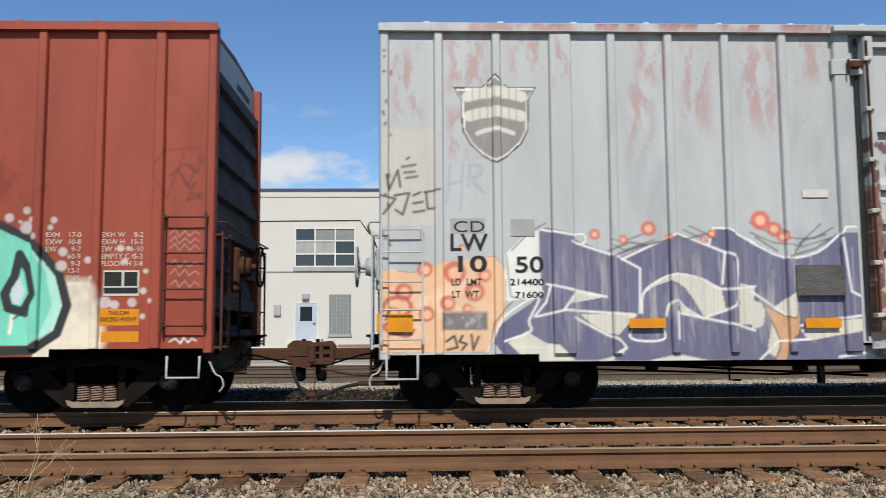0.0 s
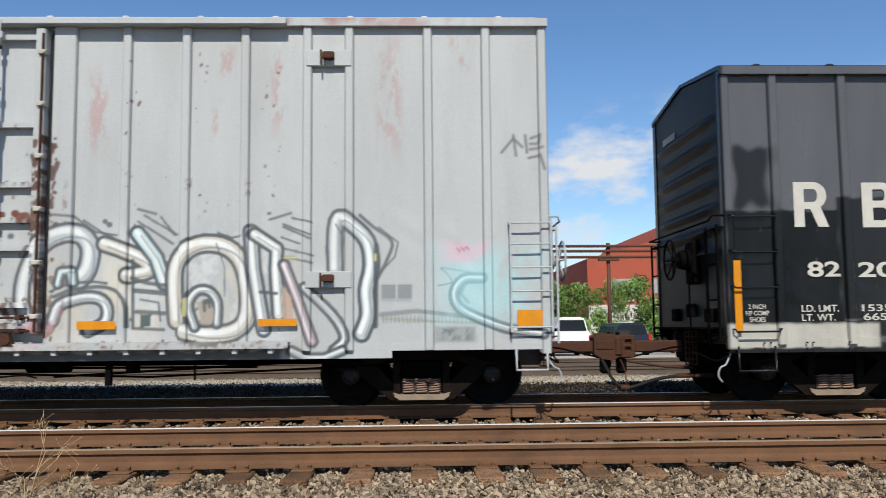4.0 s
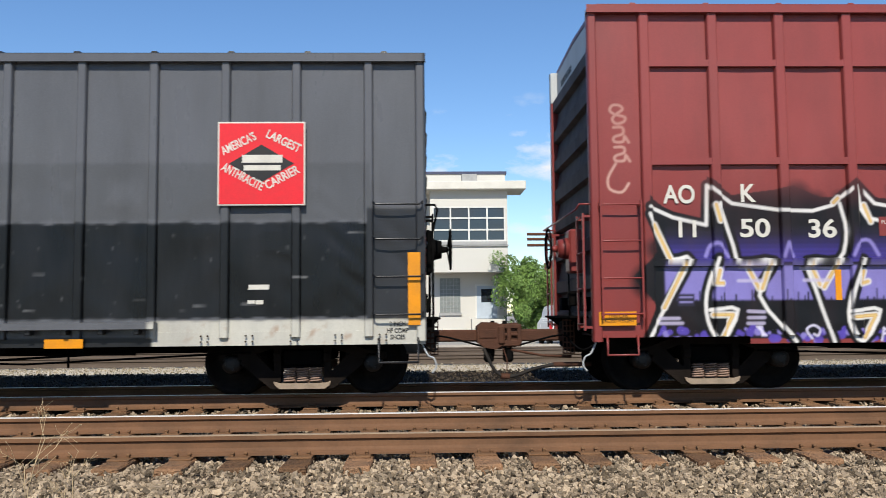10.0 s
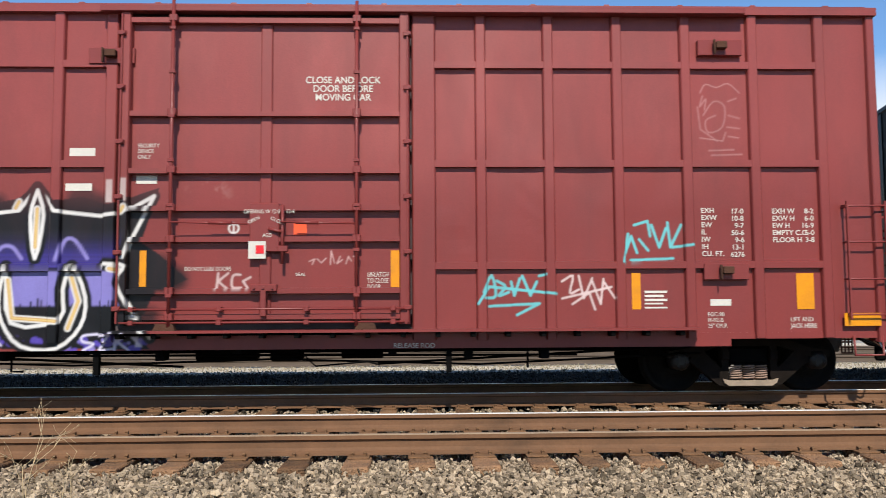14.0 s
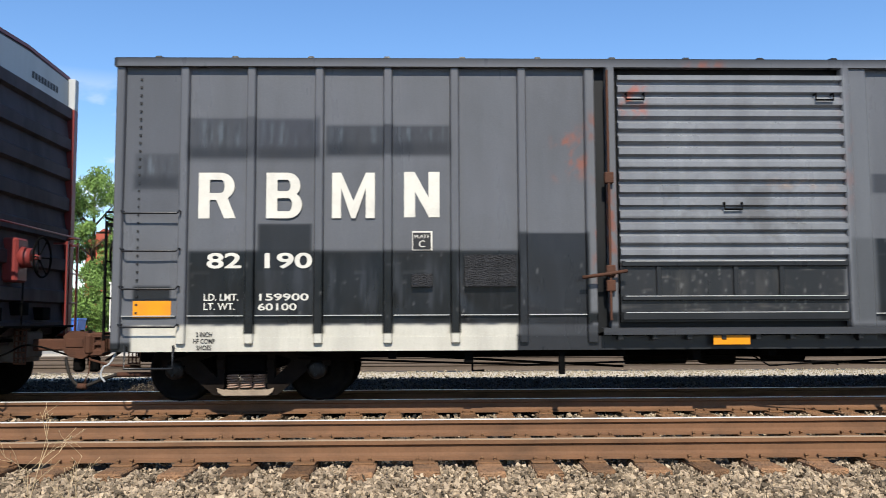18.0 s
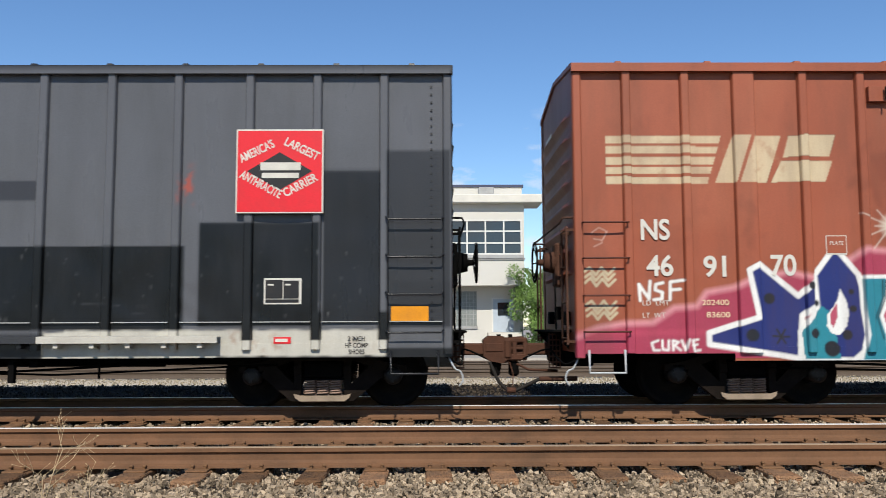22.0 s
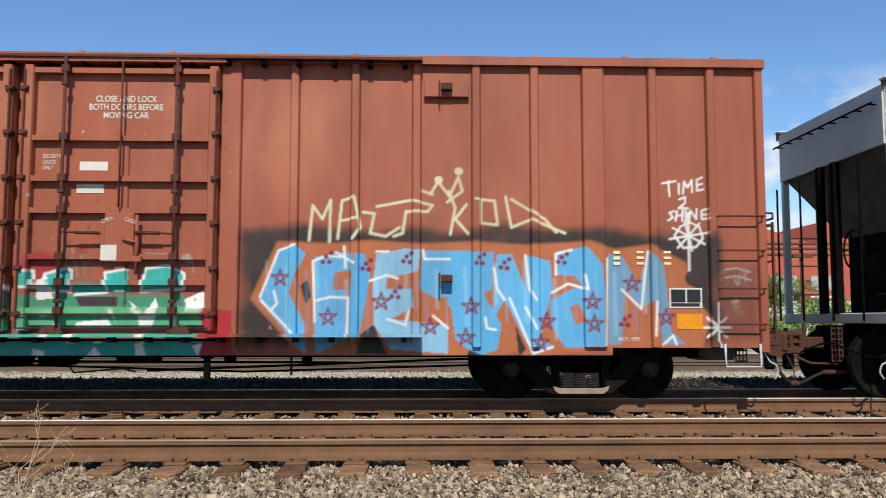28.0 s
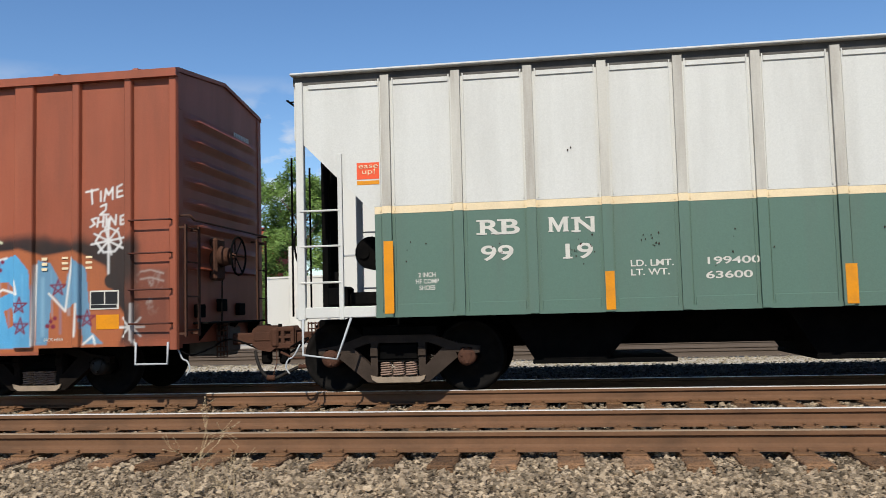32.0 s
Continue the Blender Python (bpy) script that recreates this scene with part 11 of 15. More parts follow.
track_rail(b5, 57.3, 61.53, 1.02, "black", k5)
track_rail(b5, 61.54, 63.7, 1.02, "white_sill")
ladder(b5, 51.45, 52.15, [2.52, 2.06, 1.60, 1.14], "black", rails=False, sag=0.03, stirrup=(0.64, 0.92))
ladder(b5, 65.72, 66.42, [2.52, 2.06, 1.60, 1.14], "black", rails=False, sag=0.03, stirrup=(0.64, 0.92))
bogie(b5, 52.87)
bogie(b5, 64.89)

# long red-brown car with double doors
n6 = new_car("boxcar", "long red-brown steel boxcar with double doors and blue graffiti", 68.05, 86.30)
k6 = Canvas(67.9, 86.4, 0.7, 4.6, 0.0128, 0.76)
k6.poly([(68.46, 3.59), (69.92, 3.59), (69.89, 3.49), (68.46, 3.49)], "cdb998")
k6.poly([(68.46, 3.46), (69.88, 3.45), (69.85, 3.35), (68.46, 3.36)], "cdb998")
k6.poly([(68.46, 3.32), (69.84, 3.32), (69.81, 3.22), (68.46, 3.22)], "cdb998")
k6.poly([(68.46, 3.19), (69.8, 3.19), (69.77, 3.1), (68.46, 3.1)], "cdb998")
k6.poly([(68.46, 3.07), (69.75, 3.06), (69.73, 2.97), (68.46, 2.97)], "cdb998")
k6.poly([(70.06, 3.59), (70.28, 3.59), (70.08, 2.98), (69.82, 2.98)], "cdb998")
k6.poly([(70.33, 3.59), (70.68, 3.59), (70.48, 2.99), (70.12, 2.99)], "cdb998")
k6.poly([(70.77, 3.59), (71.37, 3.6), (71.28, 3.32), (70.69, 3.31)], "cdb998")
k6.poly([(70.66, 3.26), (71.32, 3.27), (71.22, 3), (70.53, 2.99)], "cdb998")
k6.blotches(68.41, 71.41, 2.94, 3.64, "a8795a", 4, -0.05, 0.5, 6)
k6.blotches(67.32, 77.83, 0.83, 4.45, "6e3424", 1.0, 0.1, 0.4, 2)
k6.poly([(67.99, 1.06), (68.33, 1.19), (68.66, 1.24), (69, 1.25), (69.27, 1.43), (69.55, 1.45), (69.68, 1.62), (70.02, 1.68), (70.23, 1.78), (70.71, 1.87), (71.12, 1.76), (71.4, 1.97), (71.67, 2.15), (71.95, 2.13), (72.23, 1.96), (72.4, 2.28), (72.61, 2.31), (72.86, 2.1), (73.14, 2.06), (73.35, 2.18), (73.62, 2.1), (73.87, 1.88), (73.88, 0.78), (68, 0.82)], "a63c54")
k6.stroke([(67.99, 1.06), (68.33, 1.19), (68.66, 1.24), (69, 1.25), (69.27, 1.43), (69.55, 1.45), (69.68, 1.62), (70.02, 1.68), (70.23, 1.78), (70.71, 1.87), (71.12, 1.76), (71.4, 1.97), (71.67, 2.15), (71.95, 2.13), (72.23, 1.96), (72.4, 2.28), (72.61, 2.31), (72.86, 2.1), (73.14, 2.06), (73.35, 2.18), (73.62, 2.1), (73.87, 1.88)], 0.062, "e09aa0", 0.9, soft=0.035)
k6.rect(67.99, 70.17, 1.09, 1.16, "c04a62", 0.5, soft=0.028)
k6.poly([(70.19, 1.89), (70.34, 1.97), (70.81, 1.57), (71.04, 1.77), (71.02, 1.45), (70.85, 1.33), (70.8, 0.8), (70.58, 0.84), (69.69, 0.98), (69.69, 1.12), (70.3, 1.31)], "1f2d6e", edge="ecebe6", edge_width=0.069)
k6.poly([(71.02, 1.83), (71.29, 2.18), (71.57, 1.83), (71.68, 1.34), (71.65, 0.93), (71.47, 0.78), (70.86, 0.79), (70.82, 1.13), (71.04, 1.43)], "1f2d6e", edge="ecebe6", edge_width=0.069)
k6.poly([(70.86, 0.8), (70.84, 1.13), (71.09, 1.45), (71.23, 1.34), (71.3, 0.8)], "2a8494")
k6.poly([(71.33, 1.66), (71.40, 1.52), (71.43, 1.36), (71.40, 1.20), (71.31, 1.09), (71.21, 1.10), (71.15, 1.20), (71.16, 1.34), (71.24, 1.44), (71.30, 1.54)], "ecebe6")
k6.poly([(71.20, 1.36), (71.28, 1.48), (71.29, 1.32), (71.23, 1.18), (71.19, 1.24)], "b45064")
k6.poly([(71.59, 1.80), (71.94, 1.81), (71.92, 1.60), (71.83, 1.33), (71.90, 1.09), (71.91, 0.76), (71.55, 0.76), (71.64, 1.09), (71.60, 1.41)], "2a7f90", edge="ecebe6", edge_width=0.045)
k6.poly([(71.92, 1.81), (72.14, 1.84), (72.17, 2.21), (72.23, 2.21), (72.39, 1.96), (72.39, 1.66), (72.49, 1.41), (72.86, 1.25), (73.08, 0.97), (72.78, 0.76), (71.92, 0.76), (71.91, 1.09), (72.00, 1.41), (72.02, 1.64)], "1f2d6e", edge="ecebe6", edge_width=0.045)
k6.poly([(71.95, 1.58), (72.01, 1.60), (71.99, 1.41), (71.92, 1.13), (71.84, 1.23), (71.85, 1.37)], "ecebe6")
k6.poly([(71.86, 1.33), (71.90, 1.41), (71.90, 1.17)], "b45064")
k6.poly([(72.24, 2.18), (72.49, 2.00), (72.78, 1.74), (72.66, 1.78), (72.82, 2.13), (73.28, 1.96), (73.14, 1.66), (73.20, 1.51), (73.43, 1.11), (73.41, 0.97), (73.08, 0.98), (72.90, 1.25), (72.65, 1.33), (72.41, 1.68), (72.37, 1.96)], "2a7f90")
k6.stroke([(72.24, 2.20), (72.49, 2.00), (72.80, 1.74)], 0.050, "ecebe6")
k6.stroke([(72.66, 1.80), (72.73, 2.04), (72.82, 2.13), (73.28, 1.96), (73.13, 1.65), (73.20, 1.51)], 0.050, "ecebe6")
k6.poly([(72.67, 1.80), (72.71, 2.00), (72.80, 2.11), (72.80, 1.74)], "ecebe6")
k6.poly([(72.41, 1.72), (72.65, 1.33), (72.91, 1.26), (72.78, 1.21), (72.57, 1.29), (72.47, 1.45)], "ecebe6")
k6.poly([(72.46, 1.56), (72.56, 1.38), (72.65, 1.30), (72.53, 1.38)], "b45064")
k6.stroke([(72.91, 1.25), (73.08, 0.97), (72.76, 0.78)], 0.035, "ecebe6")
k6.stroke([(73.08, 0.98), (73.41, 0.98), (73.41, 1.13)], 0.030, "ecebe6")
k6.poly([(73.18, 1.66), (73.26, 1.76), (73.39, 1.84), (73.55, 1.88), (73.69, 1.85), (73.80, 1.76), (73.85, 1.62), (73.85, 1.36), (73.55, 1.34), (73.53, 1.48), (73.49, 1.56), (73.42, 1.56), (73.37, 1.47), (73.39, 1.25), (73.48, 1.11), (73.46, 0.76), (72.78, 0.76), (73.08, 0.96), (73.41, 0.97), (73.43, 1.11), (73.20, 1.51)], "1f2d6e")
k6.stroke([(73.18, 1.64), (73.26, 1.76), (73.39, 1.84), (73.55, 1.88), (73.69, 1.85), (73.80, 1.76), (73.85, 1.62), (73.85, 1.36)], 0.055, "ecebe6")
k6.stroke([(73.85, 1.35), (73.55, 1.33), (73.53, 1.48), (73.49, 1.56), (73.42, 1.56), (73.37, 1.47), (73.39, 1.25), (73.47, 1.10)], 0.050, "ecebe6")
k6.poly([(73.39, 1.45), (73.42, 1.53), (73.48, 1.53), (73.50, 1.33), (73.43, 1.23)], "ecebe6")
k6.poly([(73.41, 1.41), (73.45, 1.49), (73.47, 1.33), (73.43, 1.27)], "b45064")
k6.poly([(73.48, 1.21), (73.59, 1.32), (73.79, 1.32), (73.92, 1.15), (73.94, 0.76), (73.46, 0.76)], "1f2d6e", edge="ecebe6", edge_width=0.040)
k6.poly([(73.57, 1.24), (73.77, 1.26), (73.77, 1.04), (73.73, 1.01), (73.69, 1.04), (73.68, 1.17), (73.60, 1.17)], "15181f")
k6.poly([(73.89, 2.02), (73.98, 2.01), (74.48, 1.77), (74.53, 1.82), (74.77, 2.02), (74.85, 2.00), (74.87, 1.74), (74.77, 1.60), (74.59, 1.39), (73.96, 0.76), (73.94, 1.15), (73.85, 1.37)], "2a7f90")
k6.poly([(74.24, 1.85), (74.49, 1.76), (74.62, 1.84), (74.61, 1.58), (74.53, 1.42), (74.16, 1.44), (74.26, 1.50), (74.21, 1.58)], "1f2d6e")
k6.poly([(73.93, 1.22), (74.53, 1.09), (74.56, 0.98), (73.93, 0.98)], "1f2d6e")
k6.poly([(73.96, 0.76), (73.96, 1.01), (74.14, 1.02), (74.53, 1.07), (74.57, 1.37), (74.73, 1.25), (75.05, 0.98), (75.13, 0.76)], "1f2d6e")
k6.stroke([(73.87, 1.39), (73.89, 2.02), (73.98, 2.01), (74.48, 1.76), (74.53, 1.82), (74.77, 2.02), (74.86, 2.00), (74.88, 1.74), (74.77, 1.60), (74.59, 1.37)], 0.048, "ecebe6")
k6.poly([(74.02, 1.41), (74.53, 1.43), (74.53, 1.07), (74.00, 1.21)], "2a7f90", edge="ecebe6", edge_width=0.026)
k6.poly([(73.98, 1.43), (74.25, 1.45), (74.09, 1.55)], "ecebe6")
k6.poly([(74.00, 1.16), (74.30, 1.08), (74.14, 1.01)], "ecebe6")
k6.poly([(74.55, 1.37), (74.73, 1.41), (74.83, 1.56), (74.81, 1.33), (74.97, 1.09), (75.26, 0.98), (74.97, 1.00)], "ecebe6")
k6.poly([(75.06, 1.20), (75.24, 1.32), (75.22, 1.21), (75.28, 1.03), (75.14, 1.14)], "ecebe6")
k6.poly([(72.78, 2.10), (73.06, 2.03), (73.03, 1.92), (73.00, 1.76), (72.95, 1.72), (72.91, 1.93), (72.84, 1.86), (72.79, 1.91)], "15181f")
k6.poly([(74.65, 1.93), (74.75, 1.99), (74.73, 1.84), (74.70, 1.66), (74.66, 1.56), (74.61, 1.60), (74.65, 1.76)], "15181f")
k6.stroke([(71.91, 1.76), (71.89, 1.53), (71.79, 1.29), (71.85, 1.04)], 0.016, "15181f")
k6.stroke([(71.87, 1.76), (71.86, 1.53), (71.75, 1.27)], 0.016, "15181f")
k6.stroke([(73.27, 1.66), (73.38, 1.78), (73.55, 1.83), (73.72, 1.76), (73.79, 1.62), (73.80, 1.40)], 0.016, "15181f")
k6.stroke([(73.31, 1.64), (73.41, 1.74), (73.55, 1.78), (73.68, 1.72), (73.75, 1.58)], 0.016, "15181f")
k6.stroke([(74.02, 1.94), (74.26, 1.82), (74.40, 1.77)], 0.016, "15181f")
k6.stroke([(72.69, 1.23), (72.88, 1.20), (72.96, 1.05)], 0.016, "15181f")
k6.stroke([(72.21, 1.45), (72.21, 0.97), (71.96, 0.97), (71.96, 1.03)], 0.018, "ecebe6")
k6.stroke([(72.19, 1.66), (72.37, 1.67)], 0.030, "ecebe6")
k6.stroke([(70.45, 1.54), (70.45, 1.54)], 0.139, "1b2028")
k6.stroke([(70.2, 1.09), (70.21, 1.09)], 0.153, "1b2028")
k6.stroke([(70.97, 1.7), (70.97, 1.7)], 0.097, "1b2028")
k6.stroke([(71.02, 1.48), (71.02, 1.48)], 0.083, "1b2028")
k6.stroke([(71.47, 1.62), (71.47, 1.62)], 0.069, "1b2028")
k6.stroke([(71.48, 1.41), (71.49, 1.41)], 0.083, "1b2028")
k6.stroke([(70.99, 1.11), (70.99, 1.11)], 0.125, "1b2028")
k6.stroke([(71.4, 1.09), (71.4, 1.09)], 0.125, "1b2028")
k6.stroke([(71.2, 0.92), (71.2, 0.92)], 0.194, "1b2028")
k6.stroke([(72.35, 1.91), (72.36, 1.91)], 0.097, "1b2028")
k6.stroke([(72.54, 1.8), (72.55, 1.8)], 0.125, "1b2028")
k6.stroke([(72.75, 1.58), (72.75, 1.58)], 0.222, "1b2028")
k6.stroke([(73.02, 1.35), (73.03, 1.35)], 0.278, "1b2028")
k6.stroke([(73.97, 1.26), (73.98, 1.26)], 0.125, "1b2028")
k6.stroke([(74.22, 1.26), (74.23, 1.26)], 0.194, "1b2028")
k6.stroke([(70.58, 1.07), (70.68, 1.07)], 0.024, "1b2028")
k6.stroke([(70.58, 1.07), (70.63, 0.99)], 0.024, "1b2028")
k6.stroke([(70.58, 1.07), (70.53, 0.99)], 0.024, "1b2028")
k6.stroke([(70.58, 1.07), (70.48, 1.08)], 0.024, "1b2028")
k6.stroke([(70.58, 1.07), (70.53, 1.16)], 0.024, "1b2028")
k6.stroke([(70.58, 1.07), (70.63, 1.16)], 0.024, "1b2028")
k6.stroke([(72.02, 2.44), (72.23, 2.44)], 0.017, "e8dccc", 0.7, soft=0.014)
k6.stroke([(72.02, 2.44), (72.31, 2.56)], 0.017, "e8dccc", 0.7, soft=0.014)
k6.stroke([(72.02, 2.44), (72.25, 2.72)], 0.017, "e8dccc", 0.7, soft=0.014)
k6.stroke([(72.02, 2.44), (72.02, 2.59)], 0.017, "e8dccc", 0.7, soft=0.014)
k6.stroke([(72.02, 2.44), (71.85, 2.64)], 0.017, "e8dccc", 0.7, soft=0.014)
k6.stroke([(72.02, 2.44), (71.62, 2.6)], 0.017, "e8dccc", 0.7, soft=0.014)
k6.stroke([(72.02, 2.44), (71.81, 2.44)], 0.017, "e8dccc", 0.7, soft=0.014)
k6.stroke([(72.02, 2.44), (71.73, 2.32)], 0.017, "e8dccc", 0.7, soft=0.014)
k6.stroke([(72.02, 2.44), (71.79, 2.16)], 0.017, "e8dccc", 0.7, soft=0.014)
k6.stroke([(72.02, 2.44), (72.02, 2.29)], 0.017, "e8dccc", 0.7, soft=0.014)
k6.stroke([(72.02, 2.44), (72.19, 2.23)], 0.017, "e8dccc", 0.7, soft=0.014)
k6.stroke([(72.02, 2.44), (72.42, 2.27)], 0.017, "e8dccc", 0.7, soft=0.014)
k6.stroke([(72.02, 2.44), (72.03, 2.44)], 0.236, "ece0cc", 0.8, soft=0.056)
k6.stroke([(72.72, 2.17), (72.93, 2.38), (73.28, 2.48), (73.7, 2.45), (74.12, 2.55), (74.33, 2.44), (74.4, 2.23), (74.18, 2.02), (73.91, 2.16)], 0.028, "d09080", 0.7, soft=0.021)
k6.rounded = 5
k6.stroke([(73.96, 2.36), (74.08, 2.51), (74.28, 2.56), (74.46, 2.46), (74.53, 2.30), (74.46, 2.10), (74.30, 2.04), (74.08, 2.08), (74.02, 2.24), (74.05, 2.40), (74.14, 2.52)], 0.030, "e09a86", 0.75, soft=0.014)
k6.stroke([(74.00, 2.16), (74.02, 2.36), (74.16, 2.49), (74.36, 2.51), (74.52, 2.36), (74.51, 2.18), (74.36, 2.00)], 0.020, "e8b8a4", 0.70, soft=0.014)
k6.stroke([(73.10, 2.16), (73.18, 2.36), (73.35, 2.44), (73.55, 2.48), (73.75, 2.52), (73.96, 2.54)], 0.022, "e0a08c", 0.70, soft=0.014)
k6.stroke([(72.73, 2.22), (72.86, 2.42), (73.00, 2.48), (73.18, 2.45), (73.06, 2.32), (72.92, 2.16), (72.94, 2.32), (73.10, 2.46)], 0.022, "e0a890", 0.70, soft=0.014)
k6.rounded = 99
k6.stroke([(72.79, 2.41), (73.14, 2.45), (73.49, 2.31)], 0.021, "d8a898", 0.6, soft=0.014)
k6.stroke([(68.26, 2.36), (68.36, 2.43), (68.46, 2.38), (68.4, 2.27), (68.29, 2.29)], 0.017, "d8b0a0", 0.8)
k6.stroke([(68.29, 2.19), (68.4, 2.24)], 0.017, "d8b0a0", 0.8)
k6.stroke([(68.17, 1.88), (68.23, 1.93), (68.31, 1.84), (68.38, 1.93), (68.46, 1.84), (68.54, 1.92)], 0.035, "d8d4b0", 0.75)
k6.stroke([(68.17, 1.81), (68.24, 1.86), (68.31, 1.77), (68.39, 1.86), (68.46, 1.77), (68.54, 1.85)], 0.035, "d8d4b0", 0.75)
k6.stroke([(68.17, 1.74), (68.24, 1.8), (68.31, 1.7), (68.39, 1.79), (68.46, 1.7), (68.55, 1.78)], 0.035, "d8d4b0", 0.75)
k6.stroke([(68.18, 1.47), (68.25, 1.52), (68.32, 1.42), (68.4, 1.52), (68.47, 1.42), (68.55, 1.51)], 0.035, "d8d4b0", 0.75)
k6.stroke([(68.18, 1.4), (68.25, 1.45), (68.32, 1.36), (68.4, 1.45), (68.47, 1.35), (68.56, 1.44)], 0.035, "d8d4b0", 0.75)
k6.stroke([(68.19, 1.33), (68.25, 1.38), (68.32, 1.29), (68.4, 1.38), (68.47, 1.29), (68.56, 1.37)], 0.035, "d8d4b0", 0.75)
k6.stroke([(68.84, 1.72), (68.85, 1.52)], 0.042, "ecebe6")
k6.stroke([(68.84, 1.72), (68.96, 1.54), (68.98, 1.76)], 0.042, "ecebe6")
k6.stroke([(69.14, 1.74), (69.05, 1.72), (69.04, 1.65), (69.13, 1.62), (69.12, 1.54), (69.02, 1.53)], 0.042, "ecebe6")
k6.stroke([(69.23, 1.75), (69.22, 1.53)], 0.042, "ecebe6")
k6.stroke([(69.23, 1.75), (69.39, 1.77)], 0.042, "ecebe6")
k6.stroke([(69.23, 1.65), (69.35, 1.66)], 0.042, "ecebe6")
k6.stroke([(69.06, 1.03), (68.98, 1), (69, 0.91), (69.07, 0.91)], 0.028, "ecebe6")
k6.stroke([(69.11, 1.03), (69.11, 0.92), (69.18, 0.91), (69.19, 1.03)], 0.028, "ecebe6")
k6.stroke([(69.24, 0.91), (69.24, 1.03), (69.31, 1.01), (69.26, 0.97), (69.33, 0.91)], 0.028, "ecebe6")
k6.stroke([(69.35, 1.03), (69.39, 0.91), (69.43, 1.04)], 0.028, "ecebe6")
k6.stroke([(69.55, 1.04), (69.47, 1.03), (69.49, 0.9), (69.57, 0.91)], 0.028, "ecebe6")
k6.stroke([(69.47, 0.97), (69.54, 0.98)], 0.028, "ecebe6")
k6.stroke([(76.87, 1.93), (76.88, 1.93)], 0.139, "a01c26", 0.85, soft=0.035)
k6.stroke([(77.11, 1.86), (77.12, 1.86)], 0.194, "a01c26", 0.85, soft=0.035)
k6.stroke([(77.39, 1.86), (77.39, 1.86)], 0.361, "a01c26", 0.85, soft=0.035)
k6.stroke([(77.56, 1.85), (77.56, 1.85)], 0.278, "a01c26", 0.85, soft=0.035)
k6.stroke([(77.87, 2.05), (77.87, 2.05)], 0.125, "a01c26", 0.85, soft=0.035)
k6.stroke([(75.72, 1.73), (75.72, 1.73)], 0.139, "a01c26", 0.85, soft=0.035)
k6.poly([(74.87, 1.81), (74.96, 1.76), (75.05, 1.67), (75.26, 1.58), (75.28, 1.41), (74.91, 1.39), (74.85, 1.53)], "b8606a")
k6.poly([(75.28, 1.51), (75.89, 1.49), (75.91, 1.40), (75.28, 1.38)], "e07c74")
k6.poly([(75.16, 1.25), (75.28, 1.36), (75.91, 1.38), (75.92, 0.93), (75.87, 0.77), (75.08, 0.77), (75.28, 0.93), (75.28, 1.14)], "a03a52")
k6.rect(76.91, 79.12, 1.35, 1.51, "3a8c6c", soft=0.014)
k6.rect(75.95, 79.32, 1.25, 1.36, "5cb680", soft=0.014)
k6.rect(75.95, 79.32, 1.12, 1.26, "50aa82", soft=0.014)
k6.rect(75.95, 79.32, 1.02, 1.13, "3cb49a", soft=0.014)
k6.rect(75.95, 79.32, 0.92, 1.03, "30b0a4", soft=0.014)
k6.rect(75.95, 79.32, 0.77, 0.93, "28a09c", soft=0.014)
k6.poly([(75.80, 1.77), (76.01, 1.81), (76.09, 1.41), (75.96, 1.39), (75.92, 1.28), (75.80, 1.42)], "ecebe6")
k6.poly([(74.69, 1.32), (74.91, 1.34), (75.25, 1.37), (75.05, 1.21), (75.28, 0.99), (75.16, 0.93), (75.08, 0.77), (74.69, 0.77)], "1f2d6e", edge="ecebe6", edge_width=0.020)
k6.poly([(74.83, 1.13), (75.05, 1.11), (75.28, 0.97), (75.26, 0.93), (75.08, 0.93)], "ecebe6")
k6.poly([(76.01, 1.62), (76.91, 1.69), (77.05, 1.49), (77.12, 1.34), (76.64, 1.35), (76.19, 1.49)], "356e6e")
k6.poly([(76.07, 1.79), (76.37, 1.85), (76.64, 1.89), (76.84, 1.85), (76.93, 1.65), (76.41, 1.62), (76.12, 1.58), (76.01, 1.67)], "2aaea2")
k6.stroke([(75.94, 1.77), (76.37, 1.85), (76.48, 1.88), (76.69, 1.89), (76.84, 1.85), (76.91, 1.69), (77.05, 1.55), (77.13, 1.39), (77.09, 1.20)], 0.040, "ecebe6")
k6.stroke([(76.10, 1.51), (76.32, 1.57)], 0.040, "ecebe6")
k6.poly([(76.01, 1.49), (76.64, 1.50), (76.64, 1.37), (76.09, 1.37)], "3a2a34")
k6.poly([(77.80, 1.49), (78.32, 1.49), (78.32, 1.37), (77.87, 1.37)], "3a2a34")
k6.poly([(77.07, 1.79), (77.30, 1.80), (77.32, 1.60), (77.12, 1.60)], "2aaea2", edge="ecebe6", edge_width=0.035)
k6.poly([(77.33, 1.60), (77.43, 1.76), (77.55, 1.46), (77.35, 1.45)], "ecebe6")
k6.poly([(77.43, 1.76), (77.68, 1.83), (77.76, 1.81), (77.76, 1.55), (77.53, 1.55)], "2aaea2", edge="ecebe6", edge_width=0.030)
k6.poly([(77.77, 1.63), (78.14, 1.63), (78.18, 1.79), (78.43, 1.81), (78.48, 1.54), (77.80, 1.53)], "2aaea2")
k6.stroke([(77.80, 1.51), (78.19, 1.54), (78.15, 1.78), (78.43, 1.82)], 0.030, "ecebe6")
k6.poly([(78.64, 1.83), (78.91, 1.87), (79.11, 1.77), (79.11, 1.58), (78.59, 1.55)], "2aaea2", edge="ecebe6", edge_width=0.035)
